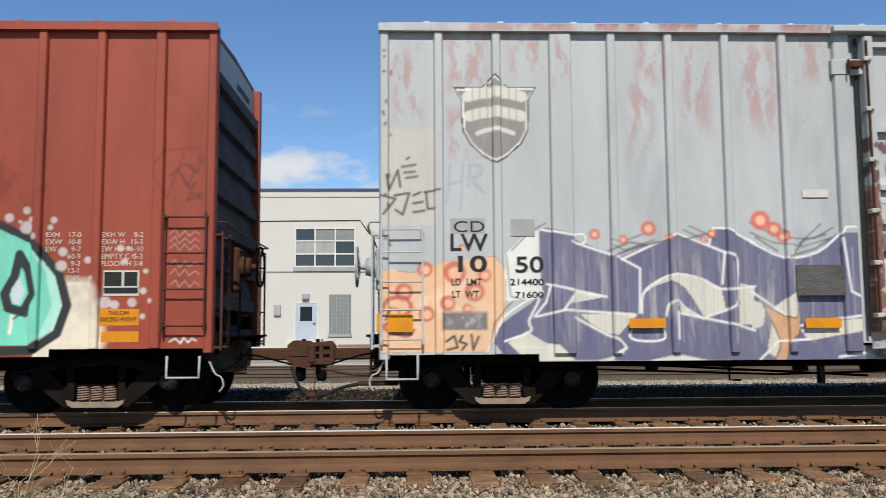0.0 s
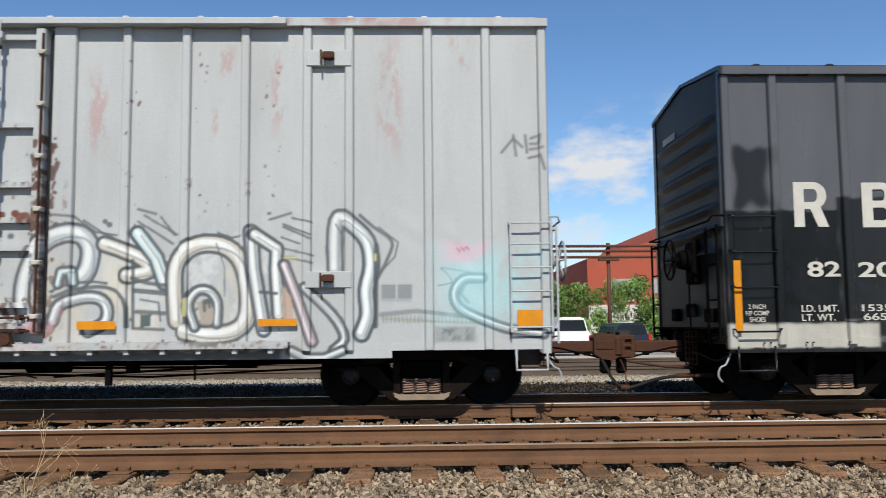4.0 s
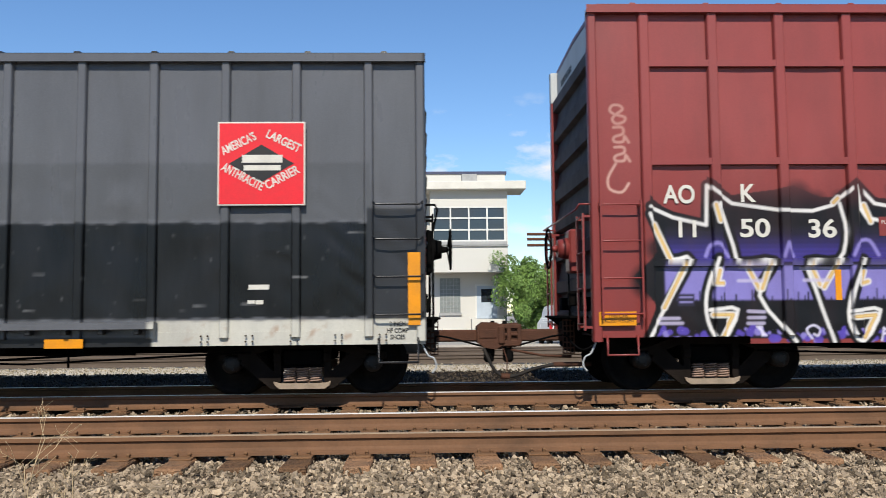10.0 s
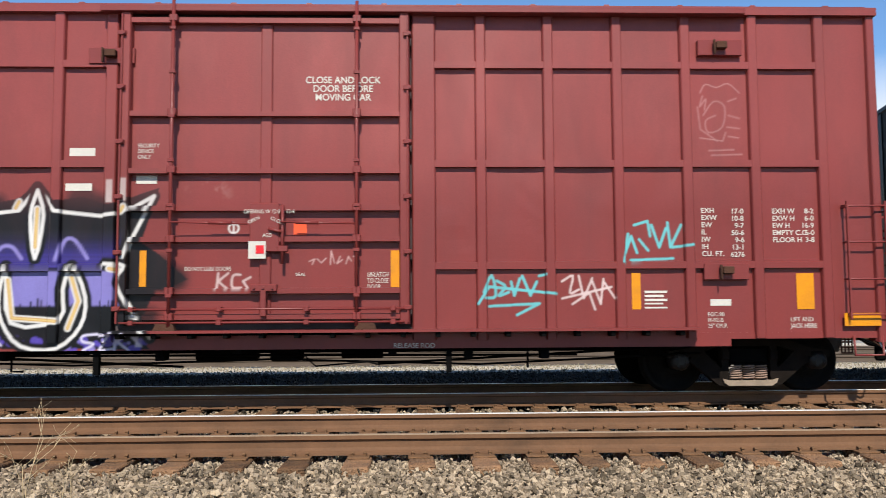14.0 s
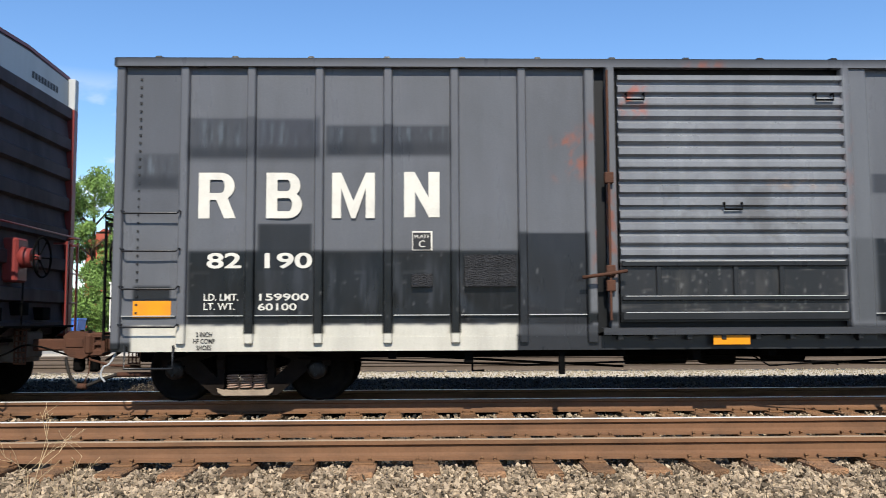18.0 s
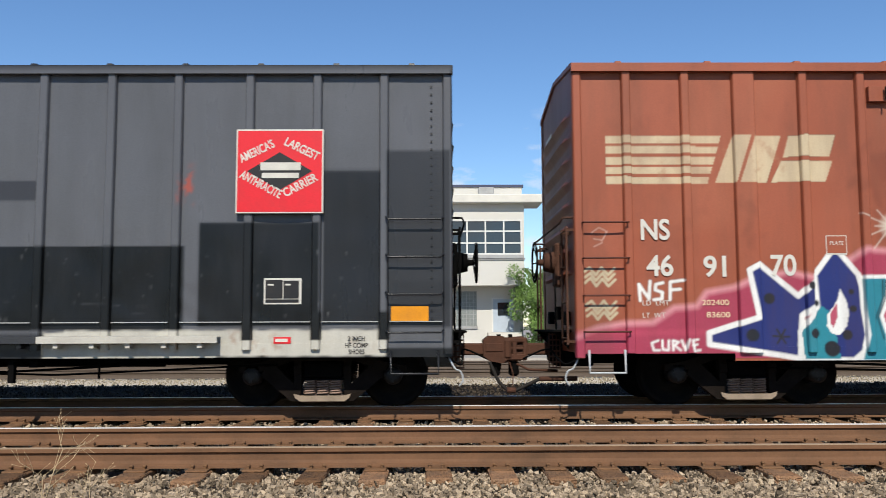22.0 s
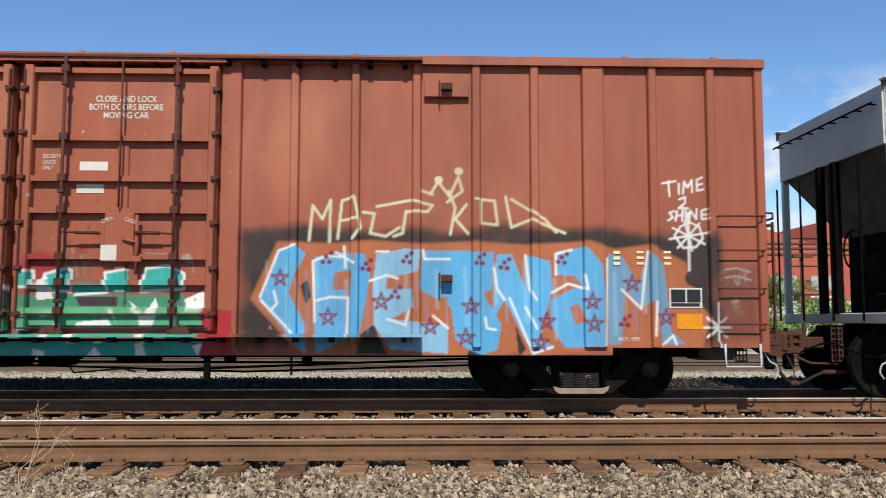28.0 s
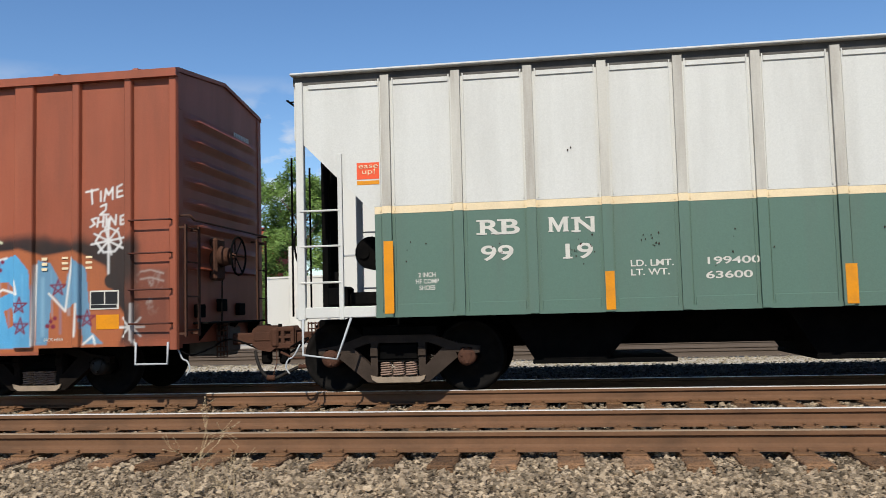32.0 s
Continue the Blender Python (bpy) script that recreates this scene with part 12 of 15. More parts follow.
k6.poly([(76.03, 1.35), (76.14, 1.34), (76.12, 1.25), (76.04, 1.18), (75.96, 1.13), (75.96, 0.93), (75.85, 0.93), (75.92, 1.13)], "ecebe6")
k6.poly([(76.12, 1.24), (76.37, 1.08), (76.19, 1.13)], "ecebe6")
k6.poly([(76.48, 1.32), (76.87, 1.32), (76.69, 1.24), (76.93, 0.97), (76.80, 1.00), (76.66, 1.21)], "ecebe6")
k6.poly([(77.35, 1.28), (77.66, 1.28), (77.41, 1.24)], "ecebe6")
k6.poly([(76.69, 1.62), (76.76, 1.46), (76.64, 1.46)], "ecebe6")
k6.poly([(77.50, 1.14), (77.64, 1.16), (77.55, 0.96), (77.47, 0.97)], "ecebe6")
k6.poly([(77.84, 1.18), (78.21, 1.22), (78.31, 1.02), (78.21, 1.11), (77.94, 1.12), (77.81, 0.93), (77.72, 0.93)], "ecebe6")
k6.poly([(78.03, 0.93), (78.09, 1.00), (78.13, 0.93)], "ecebe6")
k6.poly([(78.21, 1.34), (78.27, 1.35), (78.30, 1.18)], "ecebe6")
k6.poly([(78.44, 1.46), (78.65, 1.26), (78.77, 1.48), (78.81, 1.35), (78.67, 0.93), (78.60, 0.93), (78.57, 1.24)], "ecebe6")
k6.poly([(78.94, 1.12), (79.03, 1.46), (79.03, 1.12)], "ecebe6")
k6.poly([(79.12, 1.46), (79.37, 1.58), (79.36, 1.35), (79.14, 1.35)], "ecebe6")
k6.poly([(77.32, 0.86), (77.45, 0.83), (77.45, 0.77), (77.32, 0.77)], "ecebe6")
k6.poly([(77.96, 0.77), (78.05, 0.89), (78.14, 0.77)], "ecebe6")
k6.poly([(78.53, 0.93), (78.62, 0.93), (78.67, 0.77), (78.55, 0.77)], "ecebe6")
k6.poly([(79.22, 0.89), (79.34, 0.93), (79.29, 0.77)], "ecebe6")
k6.poly([(79.34, 1.34), (79.69, 1.32), (79.69, 0.77), (79.30, 0.77), (79.34, 0.93)], "a8222c")
k6.stroke([(75.35, 1.72), (75.35, 1.51)], 0.028, "ecebe6", 0.9, soft=0.010)
k6.stroke([(75.45, 1.72), (75.35, 1.61), (75.46, 1.51)], 0.028, "ecebe6", 0.9, soft=0.010)
k6.stroke([(75.5, 1.51), (75.5, 1.71), (75.58, 1.68), (75.51, 1.61)], 0.028, "ecebe6", 0.9, soft=0.010)
k6.stroke([(75.73, 1.7), (75.63, 1.7), (75.61, 1.55), (75.72, 1.51), (75.73, 1.6)], 0.028, "ecebe6", 0.9, soft=0.010)
k6.stroke([(75.36, 0.78), (75.41, 0.87), (75.45, 0.78)], 0.028, "ecebe6", 0.9, soft=0.010)
k6.stroke([(75.48, 0.86), (75.47, 0.78), (75.53, 0.78), (75.53, 0.82)], 0.028, "ecebe6", 0.9, soft=0.010)
k6.stroke([(75.58, 0.78), (75.6, 0.87), (75.63, 0.78)], 0.028, "ecebe6", 0.9, soft=0.010)
k6.stroke([(75.66, 0.86), (75.66, 0.78)], 0.028, "ecebe6", 0.9, soft=0.010)
k6.stroke([(75.69, 0.78), (75.69, 0.86), (75.73, 0.77), (75.74, 0.86)], 0.028, "ecebe6", 0.9, soft=0.010)
k6.stroke([(77.68, 2.05), (77.69, 1.78)], 0.014, "c8b8a8", 0.6, soft=0.010)
k6.stroke([(77.75, 2.09), (77.83, 1.73)], 0.014, "c8b8a8", 0.6, soft=0.010)
k6.stroke([(77.9, 2.02), (77.91, 1.75)], 0.014, "c8b8a8", 0.6, soft=0.010)
k6.stroke([(78.64, 2.02), (78.95, 2.01)], 0.014, "c8b8a8", 0.6, soft=0.010)
k6.stroke([(79.1, 1.95), (79.21, 1.95), (79.22, 1.78)], 0.014, "c8b8a8", 0.6, soft=0.010)
k6.stroke([(79.15, 1.95), (79.16, 1.95)], 0.125, "b0a8a0", 0.7, soft=0.021)
k6.rect(77.71, 78.02, 1.61, 2.07, "6a5a4e", 0.35, soft=0.042)
k6.flecks(74.69, 79.51, 1.35, 2.43, 50, "4a261c", 0.010, 0.035, 31, 1.5, 0.7)
k6.stroke([(74.94, 2.47), (74.94, 1.78)], 0.014, "3a1c14", 0.35, soft=0.010)
k6.stroke([(75.28, 2.47), (75.28, 1.78)], 0.014, "3a1c14", 0.35, soft=0.010)
k6.stroke([(75.72, 2.47), (75.72, 1.78)], 0.014, "3a1c14", 0.35, soft=0.010)
k6.stroke([(76.16, 2.47), (76.16, 1.78)], 0.014, "3a1c14", 0.35, soft=0.010)
k6.stroke([(76.61, 2.47), (76.6, 1.78)], 0.014, "3a1c14", 0.35, soft=0.010)
k6.stroke([(77.02, 2.47), (77.01, 1.78)], 0.014, "3a1c14", 0.35, soft=0.010)
k6.stroke([(77.26, 2.47), (77.25, 1.78)], 0.014, "3a1c14", 0.35, soft=0.010)
k6.stroke([(77.67, 2.47), (77.66, 1.78)], 0.014, "3a1c14", 0.35, soft=0.010)
k6.stroke([(78.08, 2.47), (78.07, 1.78)], 0.014, "3a1c14", 0.35, soft=0.010)
k6.stroke([(78.43, 2.47), (78.41, 1.78)], 0.014, "3a1c14", 0.35, soft=0.010)
k6.stroke([(79.05, 2.47), (79.03, 1.78)], 0.014, "3a1c14", 0.35, soft=0.010)
k6.stroke([(79.43, 2.47), (79.41, 1.78)], 0.014, "3a1c14", 0.35, soft=0.010)
k6.rect(79.82, 85.68, 0.88, 2.29, "2a2422", soft=0.083, rough=0.056)
k6.stroke([(79.87, 2.2), (80.55, 2.29), (81.45, 2.17), (82, 2.25), (82.42, 2.14), (82.97, 2.32), (83.6, 2.22), (84.23, 2.26), (85.08, 2.08), (85.65, 2.16)], 0.208, "2a2422", 0.9, soft=0.062)
k6.poly([(79.94, 1.47), (80.24, 2.14), (80.61, 2.13), (80.96, 2.12), (81.35, 2.16), (81.96, 2.12), (82.66, 2.15), (83.28, 2.11), (84.08, 2.16), (84.39, 2.06), (84.84, 2.12), (85.26, 1.91), (85.39, 1.46), (85.55, 1.24), (85.45, 0.88), (85.04, 0.88), (83.72, 0.84), (83.37, 0.74), (83.15, 0.85), (82.58, 0.73), (82.15, 0.75), (80.59, 0.76)], "b2663e")
k6.stroke([(79.94, 1.47), (80.24, 2.14), (80.61, 2.13), (80.96, 2.12), (81.35, 2.16), (81.96, 2.12), (82.66, 2.15), (83.28, 2.11), (84.08, 2.16), (84.39, 2.06), (84.84, 2.12), (85.26, 1.91), (85.39, 1.46), (85.55, 1.24), (85.45, 0.88), (85.04, 0.88), (83.72, 0.84), (83.37, 0.74), (83.15, 0.85), (82.58, 0.73), (82.15, 0.75), (80.59, 0.76), (79.94, 1.47)], 0.069, "b2663e", 0.9, soft=0.028)
k6.poly([(80.01, 1.47), (80.24, 2.08), (80.44, 2.13), (80.57, 2.02), (80.46, 1.8), (80.38, 1.54), (80.56, 1.17), (80.59, 0.8), (80.48, 0.89)], "58a8d4")
k6.poly([(80.68, 1.98), (81, 2.04), (81.14, 2.02), (81.14, 1.82), (80.92, 1.79), (80.91, 1.58), (81.07, 1.58), (81.08, 0.98), (80.72, 0.8), (80.68, 1.15)], "5aa9d6")
k6.poly([(81.17, 2.02), (81.29, 2.02), (81.36, 1.76), (81.23, 0.98), (81.12, 0.98), (81.12, 1.58)], "4f9fce")
k6.poly([(81.44, 2.02), (81.79, 2.09), (81.98, 2.07), (81.95, 1.81), (81.57, 1.72), (81.55, 1.59), (81.88, 1.59), (81.9, 1.37), (81.62, 1.22), (81.91, 1.19), (82.32, 1.15), (82.32, 0.8), (81.63, 0.85), (81.41, 1.15), (81.4, 1.67)], "86b9d6")
k6.poly([(82.01, 2.07), (82.89, 2.05), (82.86, 1.59), (82.75, 1.54), (82.98, 1.15), (82.93, 0.85), (82.67, 0.76), (82.41, 0.98), (82.36, 1.37), (81.97, 1.59), (81.99, 1.85)], "58a8d4")
k6.poly([(82.93, 2.03), (83.11, 2.03), (83.28, 1.59), (83.28, 2.01), (83.59, 1.94), (83.61, 1.59), (83.46, 0.98), (83.61, 0.89), (83.37, 0.78), (83.02, 1.46), (82.87, 1.2), (82.89, 1.76)], "5eaedb")
k6.poly([(83.66, 2.05), (84.04, 2.12), (84.23, 1.9), (84.25, 1.59), (84.26, 0.89), (83.76, 0.87), (83.59, 1.15), (83.59, 1.46), (83.86, 1.59), (83.99, 1.64), (83.9, 1.75), (83.68, 1.77)], "5aa6d2")
k6.poly([(84.31, 2.04), (84.5, 1.99), (84.7, 1.64), (84.82, 2.08), (85.01, 1.9), (85.09, 1.07), (85.27, 0.91), (84.98, 0.91), (84.9, 1.46), (84.72, 1.37), (84.52, 1.59), (84.47, 0.91), (84.3, 0.91)], "6b9ab8")
k6.poly([(83.83, 1.37), (83.94, 1.42), (84.03, 1.2), (83.9, 1.14)], "b2663e")
k6.poly([(82.1, 1.46), (82.32, 1.5), (82.32, 1.39)], "b2663e")
k6.poly([(80.51, 1.63), (80.6, 1.71), (80.64, 1.5), (80.58, 1.39)], "2a2422")
k6.poly([(81.28, 1.06), (81.41, 1.15), (81.58, 0.8), (81.2, 0.8)], "2a2422")
k6.poly([(82.58, 0.85), (82.84, 0.74), (82.54, 0.73)], "2a2422")
k6.poly([(83.15, 1.15), (83.28, 0.85), (83.19, 0.76)], "2a2422")
k6.stroke([(80.09, 1.93), (80.12, 1.45)], 0.021, "8cc6e4", 0.3, soft=0.021)
k6.stroke([(80.22, 1.77), (80.25, 1.22)], 0.035, "4893c4", 0.3, soft=0.021)
k6.stroke([(80.34, 1.87), (80.37, 0.99)], 0.049, "a8d2e4", 0.3, soft=0.021)
k6.stroke([(80.46, 1.71), (80.49, 1.24)], 0.021, "8cc6e4", 0.3, soft=0.021)
k6.stroke([(80.58, 1.81), (80.61, 1.01)], 0.035, "4893c4", 0.3, soft=0.021)
k6.stroke([(80.7, 1.91), (80.73, 1.26)], 0.049, "a8d2e4", 0.3, soft=0.021)
k6.stroke([(80.82, 1.75), (80.86, 1.03)], 0.021, "8cc6e4", 0.3, soft=0.021)
k6.stroke([(80.94, 1.85), (80.97, 1.28)], 0.035, "4893c4", 0.3, soft=0.021)
k6.stroke([(81.07, 1.69), (81.1, 1.05)], 0.049, "a8d2e4", 0.3, soft=0.021)
k6.stroke([(81.19, 1.79), (81.21, 1.29)], 0.021, "8cc6e4", 0.3, soft=0.021)
k6.stroke([(81.31, 1.89), (81.34, 1.06)], 0.035, "4893c4", 0.3, soft=0.021)
k6.stroke([(81.43, 1.73), (81.46, 1.31)], 0.049, "a8d2e4", 0.3, soft=0.021)
k6.stroke([(81.55, 1.83), (81.58, 1.08)], 0.021, "8cc6e4", 0.3, soft=0.021)
k6.stroke([(81.68, 1.93), (81.7, 1.33)], 0.035, "4893c4", 0.3, soft=0.021)
k6.stroke([(81.8, 1.77), (81.82, 1.1)], 0.049, "a8d2e4", 0.3, soft=0.021)
k6.stroke([(81.92, 1.87), (81.94, 1.35)], 0.021, "8cc6e4", 0.3, soft=0.021)
k6.stroke([(82.04, 1.71), (82.07, 1.12)], 0.035, "4893c4", 0.3, soft=0.021)
k6.stroke([(82.17, 1.81), (82.19, 1.36)], 0.049, "a8d2e4", 0.3, soft=0.021)
k6.stroke([(82.29, 1.91), (82.31, 1.13)], 0.021, "8cc6e4", 0.3, soft=0.021)
k6.stroke([(82.41, 1.75), (82.43, 1.38)], 0.035, "4893c4", 0.3, soft=0.021)
k6.stroke([(82.53, 1.85), (82.56, 1.15)], 0.049, "a8d2e4", 0.3, soft=0.021)
k6.stroke([(82.66, 1.69), (82.68, 1.4)], 0.021, "8cc6e4", 0.3, soft=0.021)
k6.stroke([(82.78, 1.79), (82.8, 1.17)], 0.035, "4893c4", 0.3, soft=0.021)
k6.stroke([(82.9, 1.89), (82.92, 1.42)], 0.049, "a8d2e4", 0.3, soft=0.021)
k6.stroke([(83.03, 1.73), (83.05, 1.19)], 0.021, "8cc6e4", 0.3, soft=0.021)
k6.stroke([(83.15, 1.83), (83.17, 1.44)], 0.035, "4893c4", 0.3, soft=0.021)
k6.stroke([(83.27, 1.93), (83.29, 1.2)], 0.049, "a8d2e4", 0.3, soft=0.021)
k6.stroke([(83.4, 1.77), (83.41, 1.45)], 0.021, "8cc6e4", 0.3, soft=0.021)
k6.stroke([(83.52, 1.87), (83.54, 1.22)], 0.035, "4893c4", 0.3, soft=0.021)
k6.stroke([(83.64, 1.71), (83.66, 0.99)], 0.049, "a8d2e4", 0.3, soft=0.021)
k6.stroke([(83.77, 1.81), (83.78, 1.24)], 0.021, "8cc6e4", 0.3, soft=0.021)
k6.stroke([(83.89, 1.91), (83.91, 1.01)], 0.035, "4893c4", 0.3, soft=0.021)
k6.stroke([(84.02, 1.75), (84.03, 1.26)], 0.049, "a8d2e4", 0.3, soft=0.021)
k6.stroke([(84.14, 1.85), (84.15, 1.03)], 0.021, "8cc6e4", 0.3, soft=0.021)
k6.stroke([(84.26, 1.69), (84.28, 1.28)], 0.035, "4893c4", 0.3, soft=0.021)
k6.stroke([(84.39, 1.79), (84.4, 1.04)], 0.049, "a8d2e4", 0.3, soft=0.021)
k6.stroke([(84.51, 1.89), (84.53, 1.29)], 0.021, "8cc6e4", 0.3, soft=0.021)
k6.stroke([(84.64, 1.73), (84.65, 1.06)], 0.035, "4893c4", 0.3, soft=0.021)
k6.stroke([(84.76, 1.83), (84.77, 1.31)], 0.049, "a8d2e4", 0.3, soft=0.021)
k6.stroke([(84.89, 1.94), (84.9, 1.08)], 0.021, "8cc6e4", 0.3, soft=0.021)
k6.stroke([(80.02, 1.49), (80.24, 2.06), (80.44, 2.13)], 0.028, "ecebe6", 0.95, soft=0.010)
k6.stroke([(80.03, 1.45), (80.41, 1.06)], 0.028, "ecebe6", 0.95, soft=0.010)
k6.stroke([(80.19, 1.56), (80.23, 1.41), (80.15, 1.32)], 0.028, "ecebe6", 0.95, soft=0.010)
k6.stroke([(80.69, 1.19), (80.66, 1.93), (80.83, 2), (81, 1.98)], 0.028, "ecebe6", 0.95, soft=0.010)
k6.stroke([(80.71, 1.45), (80.88, 1.49), (81.1, 1.48), (81.08, 1)], 0.028, "ecebe6", 0.95, soft=0.010)
k6.stroke([(81.04, 2.11), (81.06, 1.85)], 0.028, "ecebe6", 0.95, soft=0.010)
k6.stroke([(80.94, 2.04), (81.16, 1.91)], 0.028, "ecebe6", 0.95, soft=0.010)
k6.stroke([(81.44, 2.05), (81.59, 2.05)], 0.028, "ecebe6", 0.95, soft=0.010)
k6.stroke([(81.36, 1.69), (81.57, 1.76), (81.7, 1.72)], 0.028, "ecebe6", 0.95, soft=0.010)
k6.stroke([(81.58, 1.22), (81.8, 1.15), (81.84, 1.32)], 0.028, "ecebe6", 0.95, soft=0.010)
k6.stroke([(82.01, 2.07), (82.03, 1.96), (82.34, 1.96)], 0.028, "ecebe6", 0.95, soft=0.010)
k6.stroke([(82.14, 1.26), (82.32, 1.11)], 0.028, "ecebe6", 0.95, soft=0.010)
k6.stroke([(82.89, 1.85), (82.93, 1.59), (83.02, 1.46)], 0.028, "ecebe6", 0.95, soft=0.010)
k6.stroke([(82.78, 1.24), (82.8, 1.11), (82.91, 1.09)], 0.028, "ecebe6", 0.95, soft=0.010)
k6.stroke([(83.28, 2.01), (83.33, 1.59), (83.41, 1.46)], 0.028, "ecebe6", 0.95, soft=0.010)
k6.stroke([(83.08, 1.48), (83.37, 0.8), (83.61, 0.88)], 0.028, "ecebe6", 0.95, soft=0.010)
k6.stroke([(83.66, 1.77), (83.66, 2.03), (83.86, 2.08)], 0.028, "ecebe6", 0.95, soft=0.010)
k6.stroke([(83.61, 1.55), (83.81, 1.66), (84.05, 1.59), (84.01, 1.77)], 0.028, "ecebe6", 0.95, soft=0.010)
k6.stroke([(84.27, 0.91), (84.3, 1.97)], 0.028, "ecebe6", 0.95, soft=0.010)
k6.stroke([(84.48, 1.59), (84.72, 1.35), (84.81, 2.06)], 0.028, "ecebe6", 0.95, soft=0.010)
k6.stroke([(84.9, 1.44), (84.88, 1.02)], 0.028, "ecebe6", 0.95, soft=0.010)
k6.stroke([(84.98, 0.91), (85.11, 1.02), (85.15, 0.91)], 0.028, "ecebe6", 0.95, soft=0.010)
k6.stroke([(83.28, 1.37), (83.41, 1.11)], 0.028, "ecebe6", 0.95, soft=0.010)
k6.stroke([(80.26, 1.83), (80.2, 1.63), (80.37, 1.76), (80.15, 1.76), (80.33, 1.63), (80.26, 1.83)], 0.021, "7c1c3c", soft=0.008)
k6.stroke([(80.85, 1.36), (80.79, 1.15), (80.96, 1.28), (80.74, 1.28), (80.92, 1.15), (80.85, 1.36)], 0.021, "7c1c3c", soft=0.008)
k6.stroke([(81.5, 1.55), (81.43, 1.34), (81.61, 1.47), (81.39, 1.47), (81.57, 1.34), (81.5, 1.55)], 0.021, "7c1c3c", soft=0.008)
k6.stroke([(82.1, 1.24), (82.04, 1.04), (82.21, 1.16), (81.99, 1.16), (82.17, 1.04), (82.1, 1.24)], 0.021, "7c1c3c", soft=0.008)
k6.stroke([(82.6, 1.49), (82.54, 1.29), (82.71, 1.41), (82.49, 1.41), (82.67, 1.29), (82.6, 1.49)], 0.021, "7c1c3c", soft=0.008)
k6.stroke([(82.54, 1.11), (82.47, 0.91), (82.65, 1.03), (82.43, 1.03), (82.61, 0.91), (82.54, 1.11)], 0.021, "7c1c3c", soft=0.008)
k6.stroke([(83.54, 1.31), (83.47, 1.1), (83.65, 1.23), (83.43, 1.23), (83.6, 1.1), (83.54, 1.31)], 0.021, "7c1c3c", soft=0.008)
k6.stroke([(83.46, 1.05), (83.39, 0.84), (83.57, 0.97), (83.35, 0.97), (83.52, 0.84), (83.46, 1.05)], 0.021, "7c1c3c", soft=0.008)
k6.stroke([(84.1, 1.55), (84.03, 1.35), (84.21, 1.47), (83.99, 1.47), (84.16, 1.35), (84.1, 1.55)], 0.021, "7c1c3c", soft=0.008)
k6.stroke([(84.12, 1.28), (84.05, 1.07), (84.23, 1.2), (84.01, 1.2), (84.18, 1.07), (84.12, 1.28)], 0.021, "7c1c3c", soft=0.008)
k6.stroke([(84.61, 1.77), (84.54, 1.57), (84.72, 1.7), (84.5, 1.7), (84.68, 1.57), (84.61, 1.77)], 0.021, "7c1c3c", soft=0.008)
k6.stroke([(85.03, 1.36), (84.96, 1.15), (85.14, 1.28), (84.92, 1.28), (85.09, 1.15), (85.03, 1.36)], 0.021, "7c1c3c", soft=0.008)
k6.stroke([(80.82, 1.99), (80.82, 1.99)], 0.058, "7c1c3c")
k6.stroke([(80.88, 2.03), (80.88, 2.03)], 0.058, "7c1c3c")
k6.stroke([(80.86, 1.92), (80.86, 1.92)], 0.058, "7c1c3c")
k6.stroke([(80.78, 1.92), (80.78, 1.92)], 0.058, "7c1c3c")
k6.stroke([(81.31, 1.9), (81.31, 1.9)], 0.058, "7c1c3c")
k6.stroke([(81.37, 1.94), (81.37, 1.94)], 0.058, "7c1c3c")
k6.stroke([(81.34, 1.83), (81.35, 1.83)], 0.058, "7c1c3c")
k6.stroke([(81.27, 1.84), (81.27, 1.84)], 0.058, "7c1c3c")
k6.stroke([(81.81, 1.99), (81.81, 1.99)], 0.058, "7c1c3c")
k6.stroke([(81.87, 2.03), (81.87, 2.03)], 0.058, "7c1c3c")
k6.stroke([(81.85, 1.92), (81.85, 1.92)], 0.058, "7c1c3c")
k6.stroke([(81.77, 1.93), (81.77, 1.93)], 0.058, "7c1c3c")
k6.stroke([(81.67, 1.56), (81.67, 1.56)], 0.058, "7c1c3c")
k6.stroke([(81.73, 1.61), (81.73, 1.61)], 0.058, "7c1c3c")
k6.stroke([(81.71, 1.49), (81.71, 1.49)], 0.058, "7c1c3c")
k6.stroke([(81.63, 1.5), (81.63, 1.5)], 0.058, "7c1c3c")
k6.stroke([(82.71, 1.98), (82.71, 1.98)], 0.058, "7c1c3c")
k6.stroke([(82.77, 2.02), (82.77, 2.02)], 0.058, "7c1c3c")
k6.stroke([(82.74, 1.91), (82.75, 1.91)], 0.058, "7c1c3c")
k6.stroke([(82.67, 1.91), (82.67, 1.91)], 0.058, "7c1c3c")
k6.stroke([(83.02, 1.92), (83.02, 1.92)], 0.058, "7c1c3c")
k6.stroke([(83.08, 1.96), (83.08, 1.96)], 0.058, "7c1c3c")
k6.stroke([(83.05, 1.85), (83.06, 1.85)], 0.058, "7c1c3c")
k6.stroke([(82.97, 1.86), (82.98, 1.86)], 0.058, "7c1c3c")
k6.stroke([(83.73, 1.99), (83.74, 1.99)], 0.058, "7c1c3c")
k6.stroke([(83.8, 2.03), (83.8, 2.03)], 0.058, "7c1c3c")
k6.stroke([(83.77, 1.92), (83.77, 1.92)], 0.058, "7c1c3c")
k6.stroke([(83.69, 1.93), (83.69, 1.93)], 0.058, "7c1c3c")
k6.stroke([(84.51, 1.22), (84.51, 1.22)], 0.058, "7c1c3c")
k6.stroke([(84.57, 1.26), (84.57, 1.26)], 0.058, "7c1c3c")
k6.stroke([(84.54, 1.15), (84.55, 1.15)], 0.058, "7c1c3c")
